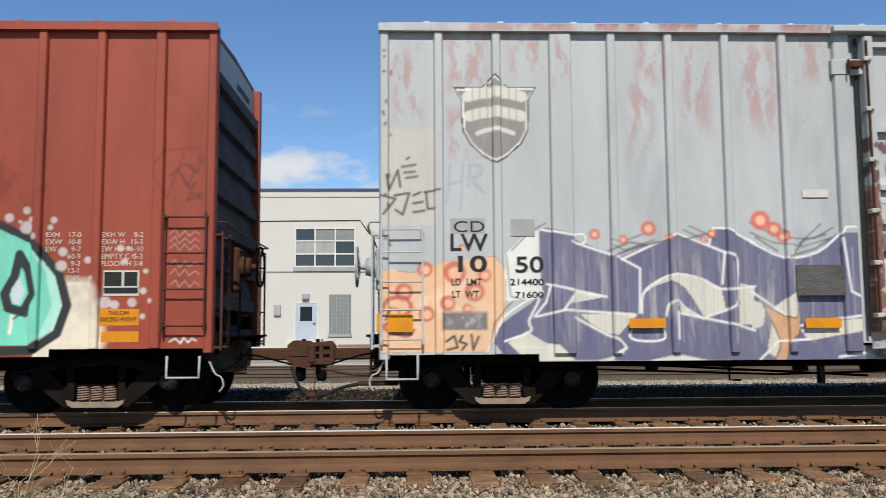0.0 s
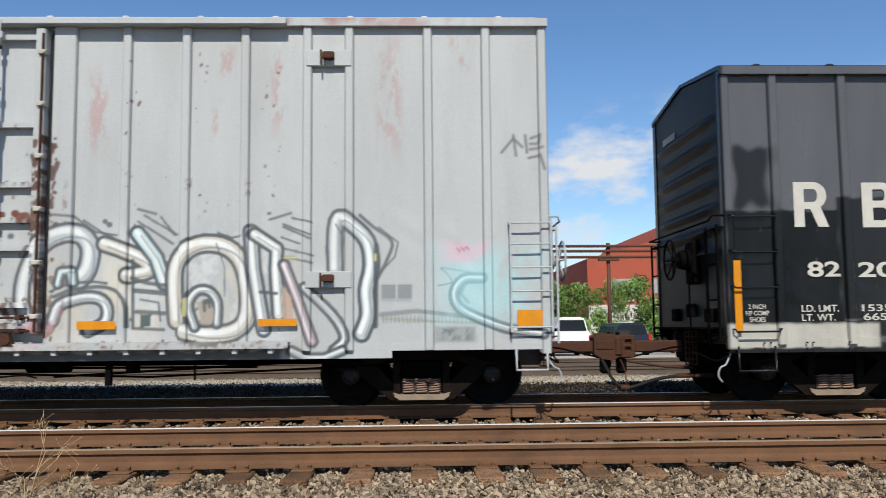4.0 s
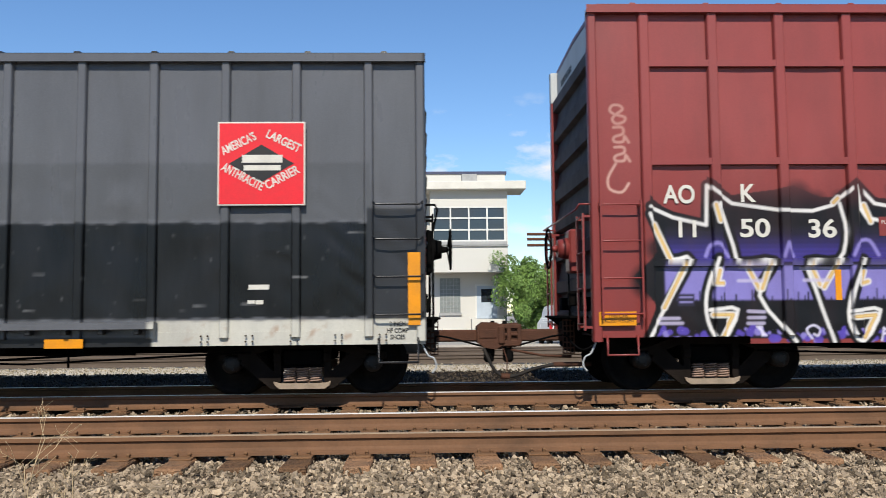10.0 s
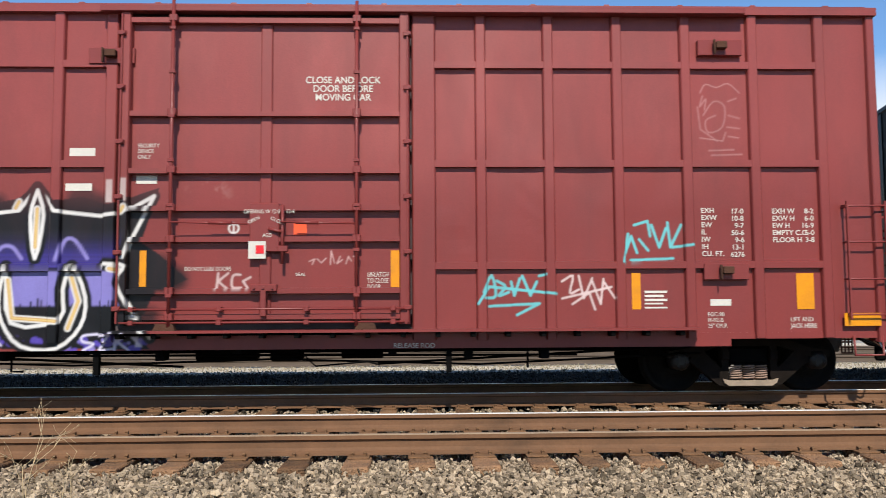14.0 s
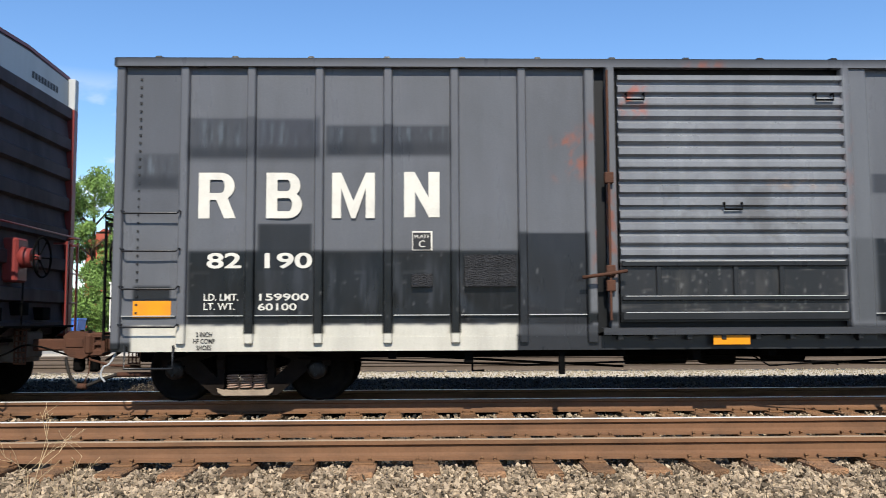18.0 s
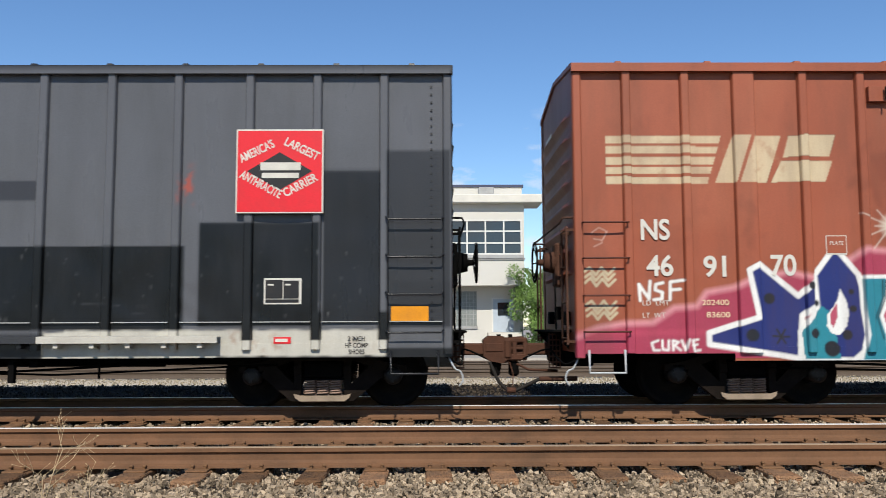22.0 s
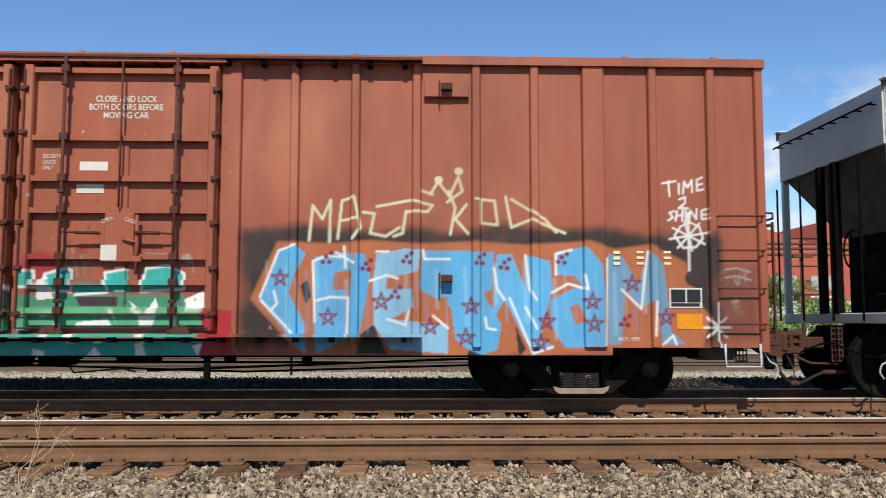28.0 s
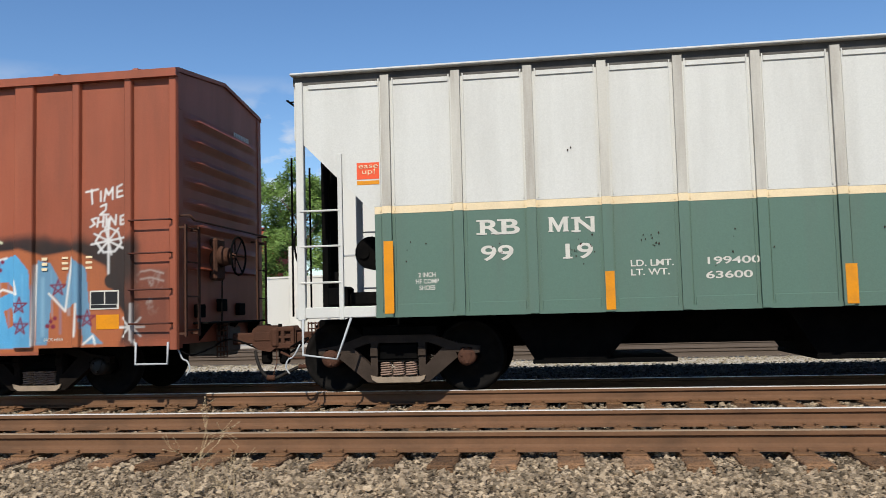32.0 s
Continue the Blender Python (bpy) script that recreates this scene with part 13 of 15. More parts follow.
k6.stroke([(84.46, 1.16), (84.47, 1.16)], 0.058, "7c1c3c")
k6.stroke([(80.61, 2.19), (80.65, 2.62), (80.77, 2.45), (80.87, 2.69), (80.86, 2.17)], 0.035, "d6d6b2", 0.95, soft=0.014)
k6.stroke([(80.96, 2.21), (81.01, 2.68), (81.16, 2.73), (81.24, 2.35), (81.14, 2.21)], 0.035, "d6d6b2", 0.95, soft=0.014)
k6.stroke([(80.99, 2.43), (81.2, 2.47)], 0.035, "d6d6b2", 0.95, soft=0.014)
k6.stroke([(81.27, 2.54), (81.41, 2.52), (81.36, 2.28), (81.55, 2.24), (81.72, 2.35)], 0.035, "d6d6b2", 0.95, soft=0.014)
k6.stroke([(81.44, 2.61), (81.86, 2.69), (82.13, 2.63), (82.07, 2.55), (81.8, 2.55), (81.76, 2.28), (81.65, 2.24)], 0.035, "d6d6b2", 0.95, soft=0.014)
k6.stroke([(82.33, 2.81), (82.41, 2.6), (82.35, 2.27)], 0.035, "d6d6b2", 0.95, soft=0.014)
k6.stroke([(82.55, 2.64), (82.41, 2.46), (82.57, 2.28)], 0.035, "d6d6b2", 0.95, soft=0.014)
k6.stroke([(82.66, 2.71), (82.9, 2.69), (82.94, 2.39), (82.73, 2.41), (82.73, 2.69)], 0.035, "d6d6b2", 0.95, soft=0.014)
k6.stroke([(83.04, 2.74), (83.11, 2.36), (83.36, 2.46), (83.78, 2.29)], 0.035, "d6d6b2", 0.95, soft=0.014)
k6.stroke([(83.11, 2.71), (83.53, 2.46), (83.67, 2.3)], 0.035, "d6d6b2", 0.95, soft=0.014)
k6.stroke([(82.1, 2.77), (82.2, 2.93), (82.34, 2.74), (82.45, 2.99), (82.5, 2.81), (82.31, 2.67)], 0.035, "d6d6b2", 0.95, soft=0.014)
k6.stroke([(81.99, 2.81), (82.13, 2.77)], 0.035, "d6d6b2", 0.95, soft=0.014)
k6.stroke([(82.2, 2.95), (82.21, 2.95)], 0.097, "d6d6b2")
k6.stroke([(82.45, 3.06), (82.46, 3.06)], 0.097, "d6d6b2")
k6.stroke([(85.33, 2.26), (85.57, 2.3)], 0.028, "eceae6")
k6.stroke([(85.33, 2.26), (85.47, 2.42)], 0.028, "eceae6")
k6.stroke([(85.33, 2.26), (85.28, 2.44)], 0.028, "eceae6")
k6.stroke([(85.33, 2.26), (85.13, 2.36)], 0.028, "eceae6")
k6.stroke([(85.33, 2.26), (85.09, 2.22)], 0.028, "eceae6")
k6.stroke([(85.33, 2.26), (85.19, 2.11)], 0.028, "eceae6")
k6.stroke([(85.33, 2.26), (85.37, 2.08)], 0.028, "eceae6")
k6.stroke([(85.33, 2.26), (85.53, 2.16)], 0.028, "eceae6")
k6.stroke([(85.15, 2.26), (85.23, 2.38), (85.35, 2.43), (85.47, 2.37), (85.51, 2.23), (85.42, 2.12), (85.26, 2.11), (85.15, 2.26)], 0.028, "eceae6")
k6.stroke([(85.33, 2.55), (85.33, 1.8)], 0.028, "eceae6")
k6.stroke([(85.01, 2.92), (85.18, 2.95)], 0.028, "eceae6")
k6.stroke([(85.09, 2.95), (85.1, 2.76)], 0.028, "eceae6")
k6.stroke([(85.22, 2.92), (85.22, 2.79)], 0.028, "eceae6")
k6.stroke([(85.27, 2.79), (85.29, 2.95), (85.33, 2.87), (85.39, 2.97), (85.39, 2.81)], 0.028, "eceae6")
k6.stroke([(85.52, 3), (85.45, 2.97), (85.45, 2.83), (85.53, 2.85)], 0.028, "eceae6")
k6.stroke([(85.45, 2.9), (85.52, 2.92)], 0.028, "eceae6")
k6.stroke([(85.22, 2.72), (85.3, 2.75), (85.29, 2.67), (85.21, 2.61), (85.33, 2.61)], 0.028, "eceae6")
k6.stroke([(85.16, 2.57), (85.09, 2.55), (85.14, 2.49), (85.07, 2.45)], 0.028, "eceae6")
k6.stroke([(85.19, 2.57), (85.17, 2.45)], 0.028, "eceae6")
k6.stroke([(85.26, 2.58), (85.25, 2.45)], 0.028, "eceae6")
k6.stroke([(85.18, 2.51), (85.26, 2.52)], 0.028, "eceae6")
k6.stroke([(85.3, 2.58), (85.3, 2.45)], 0.028, "eceae6")
k6.stroke([(85.34, 2.45), (85.36, 2.58), (85.43, 2.47), (85.44, 2.6)], 0.028, "eceae6")
k6.stroke([(85.57, 2.6), (85.5, 2.58), (85.5, 2.47), (85.58, 2.48)], 0.028, "eceae6")
k6.stroke([(85.5, 2.53), (85.57, 2.53)], 0.028, "eceae6")
k6.stroke([(85.49, 1.12), (85.83, 1.12)], 0.028, "eceae6")
k6.stroke([(85.54, 1.24), (85.78, 1)], 0.028, "eceae6")
k6.stroke([(85.67, 1.29), (85.66, 0.96)], 0.028, "eceae6")
k6.stroke([(85.78, 1.24), (85.54, 1)], 0.028, "eceae6")
k6.stroke([(85.67, 1.42), (85.67, 0.97), (85.79, 0.73)], 0.031, "eceae6")
k6.stroke([(85.37, 1.73), (85.37, 1.73)], 0.194, "2a2624")
k6.rect(85.66, 86.17, 0.97, 1.88, "4a2e28", 0.5, soft=0.056)
k6.blotches(85.7, 86.17, 1.25, 1.88, "b8b0a8", 5, 0.1, 0.6, 2)
k6.stroke([(85.78, 1.84), (85.92, 1.86), (86.1, 1.81)], 0.021, "c8c0b8", 0.6)
k6.stroke([(85.78, 1.74), (85.92, 1.76), (86.1, 1.71)], 0.021, "c8c0b8", 0.6)
k6.blotches(67.9, 86.4, 2.3, 4.55, "c07c5c", 0.7, 0.45, 0.42, 7, 2, 1.2)
k6.flecks(74.7, 79.6, 1.1, 4.3, 160, "5a3a2c", 0.006, 0.022, 12, 2.5, 0.7)
k6.flecks(74.2, 80.2, 1.0, 4.35, 26, "d8cfc4", 0.008, 0.03, 13, 2.0, 0.6)
shell(n6, k6, "rust_brown", 0.78, 4.50, [(68.72, 0.10), (69.46, 0.10), (70.20, 0.27), (70.95, 0.10), (71.68, 0.10), (72.41, 0.10), (73.16, 0.10), (73.92, 0.10), (74.58, 0.20), (79.64, 0.24), (80.42, 0.10), (81.17, 0.10), (81.93, 0.10), (82.67, 0.10), (83.40, 0.10), (84.14, 0.27), (84.89, 0.10), (85.63, 0.10)], (74.6, 79.6), reach=(0.76, 0.77))
plug_door(n6, k6, "rust_brown", 74.78, 77.00, 1.08, 4.32, [4.26, 3.42, 2.92, 2.53, 1.97, 1.66, 1.32], [75.28, 76.60], rod_mat="rod_brown", panel_x=(75.94,), panel_top=1)
plug_door(n6, k6, "rust_brown", 77.14, 79.50, 1.08, 4.32, [4.26, 3.42, 2.92, 2.53, 1.97, 1.66, 1.32], [77.66, 79.01], rod_mat="rod_brown", panel_x=(78.34,), panel_top=1)
track_rail(n6, 72.4, 82.0, 1.0, "rust_brown", k6, SIDE - 0.19, 0.04)
track_rail(n6, 72.4, 82.0, 4.40, "rod_brown", None, SIDE - 0.15, 0.04)
ladder(n6, 68.14, 68.70, [2.48, 2.04, 1.58, 1.14], "rod_brown", rails=False, stirrup=(0.64, 0.92))
ladder(n6, 85.68, 86.24, [2.50, 2.07, 1.60, 1.16], "rod_brown", rails=False, stirrup=(0.64, 0.92))
bogie(n6, 70.31)
bogie(n6, 84.04)

upper_track(c2, 5.32, 11.55, 5.0, "pale")
upper_track(r4, 39.9, 47.9, 5.0, "maroon")
upper_track(n6, 72.39, 79.6, 4.40, "rust_brown")

# open-ended hopper car in grey and green
h7 = new_car("hopper_car", "grey and green steel hopper car with a cream stripe", 87.85, 103.4)
X7, E7 = 88.92, 102.33
bm = bmesh.new()
prism(bm, [(X7 - 0.94, 3.60), (X7 - 0.94, 4.28), (E7 + 0.94, 4.28), (E7 + 0.94, 3.50), (E7 - 0.05, 2.45), (E7 - 0.05, 1.25), (X7 + 0.05, 1.25), (X7 + 0.05, 2.56)][::-1], -1.52, 1.52)
piece(h7, "inner_body", bm, "steel_dark")
P7 = [89.09 + 0.899 * i for i in range(15)]
for a, b in zip([X7] + P7, P7 + [E7]):
    for name_, lo, hi, mt in (("side_panel", 2.555, 4.16, "silver"), ("stripe", 2.46, 2.552, "cream"), ("side_panel", 1.20, 2.457, "green")):
        bm = bmesh.new()
        box(bm, a, b, SKIN, SKIN + 0.03, lo, hi)
        piece(h7, name_, bm, mt)
for s_, e_ in ((87.90, X7), (E7, 103.35)):
    left = s_ < 90
    bm = bmesh.new()
    pts = [(s_, 3.50), (s_, 4.16), (e_, 4.16), (e_, 2.46)] if left else [(s_, 2.46), (s_, 4.16), (e_, 4.16), (e_, 3.50)]
    prism(bm, pts[::-1], SKIN, SKIN + 0.03)
    piece(h7, "end_panel", bm, "silver")
    bm = bmesh.new()
    xw = s_ if left else e_
    box(bm, xw - 0.02, xw + 0.02, -1.55, 1.53, 3.46, 4.23)
    piece(h7, "end_sheet", bm, "silver", "grey upper end wall")
    # slope sheet under the overhanging end
    bm = bmesh.new()
    sx = [(s_, 3.62), (s_, 3.57), (e_, 2.53), (e_, 2.58)] if left else [(s_, 2.46), (s_, 2.36), (e_, 3.44), (e_, 3.50)]
    prism(bm, sx, -1.57, 1.55)
    piece(h7, "slope_sheet", bm, "steel_grey", "grimy grey slope sheet")
    # corner post, ladder and end frame
    xo = s_ + 0.06 if left else e_ - 0.06
    xi = s_ + 0.58 if left else e_ - 0.58
    for yy in (-1.58, 1.52):
        bm = bmesh.new()
        soft_box(bm, xo - 0.05, xo + 0.05, yy - 0.03, yy + 0.06, 1.15, 4.2, b=0.008)
        piece(h7, "corner_post", bm, "silver")
        bm = bmesh.new()
        soft_box(bm, xi - 0.03, xi + 0.03, yy - 0.03, yy + 0.02, 1.15, 3.25, b=0.006)
        piece(h7, "ladder_rail", bm, "silver")
        for z in (1.62, 2.08, 2.53):
            bm = bmesh.new()
            cyl(bm, (min(xo, xi), yy - 0.03, z), (max(xo, xi), yy - 0.03, z), 0.013, 6)
            piece(h7, "ladder_rung", bm, "silver")
    bm = bmesh.new()
    soft_box(bm, min(s_, e_) - 0.02, max(s_, e_), -1.60, 1.56, 1.17, 1.31, b=0.01)
    piece(h7, "end_sill", bm, "silver")
    for yy in (-0.22, 0.22):
        bm = bmesh.new()
        soft_box(bm, (s_ if left else e_) - 0.05, (s_ if left else e_) + 0.05, yy - 0.06, yy + 0.06, 1.30, 3.46, b=0.008)
        piece(h7, "end_post", bm, "steel_dark")
    bm = bmesh.new()
    x_ = s_ if left else e_
    for k in range(9):
        cyl(bm, (x_ - 0.14, -1.4 + 0.35 * k, 4.0), (x_ + 0.14, -1.4 + 0.35 * k, 4.0), 0.012, 5)
    for xx in (x_ - 0.13, x_ + 0.13):
        cyl(bm, (xx, -1.5, 4.0), (xx, 1.5, 4.0), 0.015, 5)
    piece(h7, "roof_walk", bm, "steel_dark", "open steel mesh running board")
for p_ in P7:
    for lo, hi, mt in ((2.555, 4.22, "post_paint"), (2.46, 2.553, "cream"), (1.17, 2.458, "green")):
        for dx in (-0.09, 0.09):
            bm = bmesh.new()
            box(bm, p_ + dx - 0.008, p_ + dx + 0.008, SKIN - 0.014, SKIN, lo + 0.03, hi - 0.03)
            piece(h7, "panel_flange", bm, "silver" if mt == "post_paint" else mt)
        bm = bmesh.new()
        prism(bm, [(p_ - 0.055, lo), (p_ + 0.055, lo), (p_ + 0.055, hi), (p_ - 0.055, hi)][::-1], SIDE, SKIN + 0.01)
        piece(h7, "side_post", bm, mt)
for yy in (-1.60, 1.58):
    bm = bmesh.new()
    soft_box(bm, 87.86, 103.38, yy - 0.075, yy + 0.08, 4.275, 4.31, b=0.012)
    piece(h7, "top_chord", bm, "silver")
    # Darker grey web: the shadow under the overhanging chord is in its colour.
    bm = bmesh.new()
    box(bm, 87.88, 103.36, yy + 0.02, yy + 0.06, 4.16, 4.28)
    piece(h7, "top_web", bm, "steel_grey")
# a light rail along the head of each panel and a green one along its foot
for a, b in zip([87.98] + P7, P7 + [103.27]):
    bm = bmesh.new()
    soft_box(bm, a + 0.10, b - 0.10, SKIN - 0.018, SKIN + 0.01, 4.10, 4.162, b=0.005)
    piece(h7, "head_rail", bm, "silver")
    if a > 88.5 and b < 102.4:
        bm = bmesh.new()
        soft_box(bm, a + 0.10, b - 0.10, SKIN - 0.014, SKIN + 0.01, 1.20, 1.325, b=0.005)
        piece(h7, "foot_rail", bm, "green")
rng = random.Random(71)
for cx, cz, n, wide in ((91.5, 1.93, 20, 0.13), (92.3, 1.98, 10, 0.07), (90.5, 1.96, 7, 0.08), (93.4, 1.85, 8, 0.2), (89.4, 2.0, 4, 0.12), (95.2, 1.9, 9, 0.2), (91.35, 3.15, 3, 0.03)):
    bm = bmesh.new()
    for k in range(n):
        x, z, r = rng.gauss(cx, wide), rng.gauss(cz, wide * 0.8), rng.uniform(0.003, 0.011)
        prism(bm, [(x + r * math.cos(q) * rng.uniform(0.6, 1.2), z + r * 1.4 * math.sin(q) * rng.uniform(0.6, 1.3)) for q in (0.2, 1.2, 2.3, 3.3, 4.4, 5.4)], SKIN - 0.011, SKIN - 0.002)
    tagged(piece(h7, "rust_chip", bm, "chip"), kind="stuff")
bm = bmesh.new()
box(bm, X7, E7, -1.60, -1.50, 1.16, 1.22)
piece(h7, "side_sill", bm, "green")
bm = bmesh.new()
prism(bm, [(87.95, 4.16), (103.3, 4.16), (103.3, 4.26), (87.95, 4.26)][::-1], -1.5, 1.48)
piece(h7, "roof", bm, "silver")
bm = bmesh.new()
soft_box(bm, 88.2, 103.05, -0.28, 0.28, 0.72, 1.18, b=0.02)
piece(h7, "centre_sill", bm, "steel_dark")
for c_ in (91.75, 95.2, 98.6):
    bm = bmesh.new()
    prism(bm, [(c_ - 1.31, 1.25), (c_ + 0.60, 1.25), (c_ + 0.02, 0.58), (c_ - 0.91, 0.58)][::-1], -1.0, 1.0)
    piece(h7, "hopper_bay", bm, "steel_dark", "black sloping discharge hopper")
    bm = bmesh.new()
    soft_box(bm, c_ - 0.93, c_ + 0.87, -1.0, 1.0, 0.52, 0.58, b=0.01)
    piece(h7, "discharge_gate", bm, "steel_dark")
# brake gear on the end platform
bm = bmesh.new()
cyl(bm, (88.72, -0.95, 2.02), (88.72, 0.2, 2.02), 0.22, 18)
piece(h7, "air_reservoir", bm, "steel_dark", "black air tank on the end platform")
bm = bmesh.new()
cyl(bm, (88.62, -0.98, 2.02), (88.62, -0.60, 2.02), 0.08, 10)
piece(h7, "brake_cylinder", bm, "steel_dark")
bm = bmesh.new()
soft_box(bm, 88.15, 88.42, -1.1, -0.7, 1.32, 1.58, b=0.03)
piece(h7, "brake_valve", bm, "steel_dark")
bm = bmesh.new()
soft_box(bm, 88.44, 88.85, -1.05, -0.6, 1.32, 1.50, b=0.03)
piece(h7, "brake_valve", bm, "steel_dark")
bm = bmesh.new()
cyl(bm, (88.25, -0.9, 1.55), (88.25, -0.9, 1.78), 0.05, 8)
piece(h7, "vent_pipe", bm, "steel_dark")
bm = bmesh.new()
for k in range(20):
    a, b = 2 * math.pi * k / 20, 2 * math.pi * (k + 1) / 20
    cyl(bm, (87.75, -0.95 + 0.26 * math.cos(a), 2.15 + 0.26 * math.sin(a)), (87.75, -0.95 + 0.26 * math.cos(b), 2.15 + 0.26 * math.sin(b)), 0.014, 5)
for k in range(5):
    a = 2 * math.pi * k / 5
    cyl(bm, (87.77, -0.95, 2.15), (87.75, -0.95 + 0.26 * math.cos(a), 2.15 + 0.26 * math.sin(a)), 0.010, 5)
piece(h7, "brake_wheel", bm, "steel_dark")
bm = bmesh.new()
tube(bm, [(87.98, SIDE + 0.03, 1.17), (87.98, SIDE, 0.72), (88.42, SIDE, 0.66), (88.60, SIDE + 0.03, 1.17)], 0.016, 6)
piece(h7, "sill_step", bm, "grey_rod")
for yy in (-1.2, -0.4, 0.5, 1.3):
    bm = bmesh.new()
    cyl(bm, (87.72, yy, 1.2), (87.72, yy, 3.3), 0.016, 6)
    piece(h7, "grab_iron", bm, "steel_dark")
bogie(h7, 89.09, 0.457)
bogie(h7, 101.9, 0.457)
coupler(h7, 87.85, -1, 0.77)

# ---- lettering, plates and fittings on the cars ----
text(c1, "EXH\nEXW\nEW", -4.45, 2.37, 0.062, "white", line=1.0)
text(c1, "17-0\n10-8\n9-7\n60-9\n9-2\n13-1\n7285", -4.02, 2.37, 0.062, "white", align="RIGHT")
text(c1, "EXH W\nEXW H\nEW H\nEMPTY C.G.\nFLOOR H", -3.78, 2.37, 0.062, "white")
text(c1, "8-2\n15-3\n16-10\n5-2\n3-8", -3.27, 2.37, 0.062, "white", align="RIGHT")
decal(c1, "stencil_board", -3.74, -3.31, 1.65, 1.96, "white")
decal(c1, "stencil_field", -3.73, -3.52, 1.77, 1.94, "ink", y=SKIN - 0.008)
decal(c1, "stencil_field", -3.49, -3.33, 1.77, 1.94, "ink", y=SKIN - 0.008)
decal(c1, "stencil_field", -3.73, -3.32, 1.68, 1.75, "ink", y=SKIN - 0.008)
decal(c1, "reflector_plate", -3.77, -3.30, 1.29, 1.49, "yellow")
decal(c1, "reflector_plate", -3.75, -3.30, 1.03, 1.22, "yellow")
text(c1, "THIS CAR\nEXCESS HEIGHT", -3.54, 1.42, 0.049, "ink", SKIN - 0.012, align="CENTER", width=0.43, line=1.1)
text(c2, "LW", 0.43, 2.19, 0.208, "ink", bold=0.03, width=0.47)
text(c2, "10", 0.46, 1.93, 0.194, "ink", bold=0.03, width=0.36)
text(c2, "50", 1.24, 1.92, 0.194, "ink", bold=0.02, width=0.35)
text(c2, "LD  LMT", 0.45, 1.76, 0.083, "ink", bold=0.02, width=0.38)
text(c2, "LT  WT", 0.46, 1.61, 0.083, "ink", bold=0.02, width=0.33)
text(c2, "214400", 1.18, 1.76, 0.076, "ink", bold=0.03, width=0.42)
text(c2, "71600", 1.24, 1.60, 0.076, "ink", bold=0.03, width=0.35)
decal(c2, "stencil_bar", 0.45, 0.88, 2.40, 2.59, "sill")
text(c2, "CD", 0.48, 2.42, 0.139, "steel", width=0.38)
decal(c2, "stencil_bar", 1.20, 1.50, 2.37, 2.58, "sill")
text(c2, "CLOSE AND LOCK\nDOORS BEFORE\nMOVING CAR", 7.67, 3.35, 0.069, "steel", SIDE + 0.024, align="CENTER", width=0.72, line=0.95)
text(c2, "SECURITY\nDEVICE\nONLY", 5.96, 3.24, 0.035, "steel", SIDE + 0.024, width=0.21)
decal(c2, "reflector_plate", 2.64, 3.09, 1.22, 1.34, "yellow", y=SIDE - 0.004)
decal(c2, "reflector_plate", 4.84, 5.29, 1.21, 1.33, "yellow", y=SIDE - 0.004)
decal(c2, "reflector_plate", -0.46, -0.02, 1.19, 1.41, "yellow", y=SIDE + 0.02)
decal(c2, "reflector_plate", 9.05, 9.51, 1.20, 1.30, "yellow", y=SIDE - 0.004)
decal(c2, "reflector_plate", 11.22, 11.69, 1.22, 1.31, "yellow", y=SIDE - 0.004)
decal(c2, "reflector_plate", 14.38, 14.78, 1.18, 1.39, "yellow", y=SIDE + 0.02)
decal(c2, "reflector_plate", 6.42, 6.85, 1.64, 1.74, "yellow", y=SIDE + 0.024)
decal(c2, "reflector_plate", 6.73, 7.26, 0.96, 1.03, "yellow", y=SIDE - 0.075)
decal(c2, "tack_board", 4.74, 5.36, 1.61, 1.99, "board", y=SIDE - 0.02, label="weathered grey wooden routing board", t=0.04)
decal(c2, "paper_placard", 5.35, 5.57, 3.19, 3.27, "white")
decal(c2, "paper_placard", 5.42, 5.52, 2.97, 3.17, "white")
decal(c2, "paper_placard", 4.90, 5.23, 2.85, 2.95, "white")
decal(c2, "paper_placard", 5.85, 6.20, 2.99, 3.10, "white", y=SIDE + 0.024)
decal(c2, "paper_placard", 5.85, 6.20, 2.77, 2.91, "white", y=SIDE + 0.024)
block_letter(b3, "R", 17.89, 2.40, 0.42, 0.569, "white")
block_letter(b3, "B", 18.76, 2.39, 0.44, 0.569, "white")
letter_m(b3, 19.60, 2.39, 0.521, 0.569, "white", serif=0.0)
block_letter(b3, "N", 20.52, 2.38, 0.43, 0.569, "white")
text(b3, "82", 18.02, 1.78, 0.181, "white", bold=0.03, width=0.42)
text(b3, "201", 18.66, 1.77, 0.181, "white", bold=0.03, width=0.62)
text(b3, "LD. LMT.\nLT. WT.", 17.92, 1.34, 0.083, "white", bold=0.02, width=0.47, line=0.95)
text(b3, "153500", 18.65, 1.34, 0.083, "white", bold=0.02, width=0.59)
text(b3, "66500", 18.70, 1.23, 0.083, "white", bold=0.02, width=0.51)
text(b3, "2 INCH\nHF COMP\nSHOES", 17.37, 1.38, 0.056, "white", bold=0.02, align="CENTER", width=0.29)
decal(b3, "safety_stripe", 17.07, 17.16, 1.10, 1.98, "yellow", y=SIDE - 0.004)
decal(b3, "reflector_plate", 24.46, 24.91, 0.85, 0.94, "yellow", y=SIDE - 0.075)
decal(b3, "tack_board", 21.40, 21.99, 1.22, 1.62, "board_black", y=SIDE - 0.01, label="black routing board", t=0.03)
decal(b3, "sticker", 24.43, 24.77, 1.83, 2.12, "red", y=SIDE - 0.035, label="red and yellow sticker")
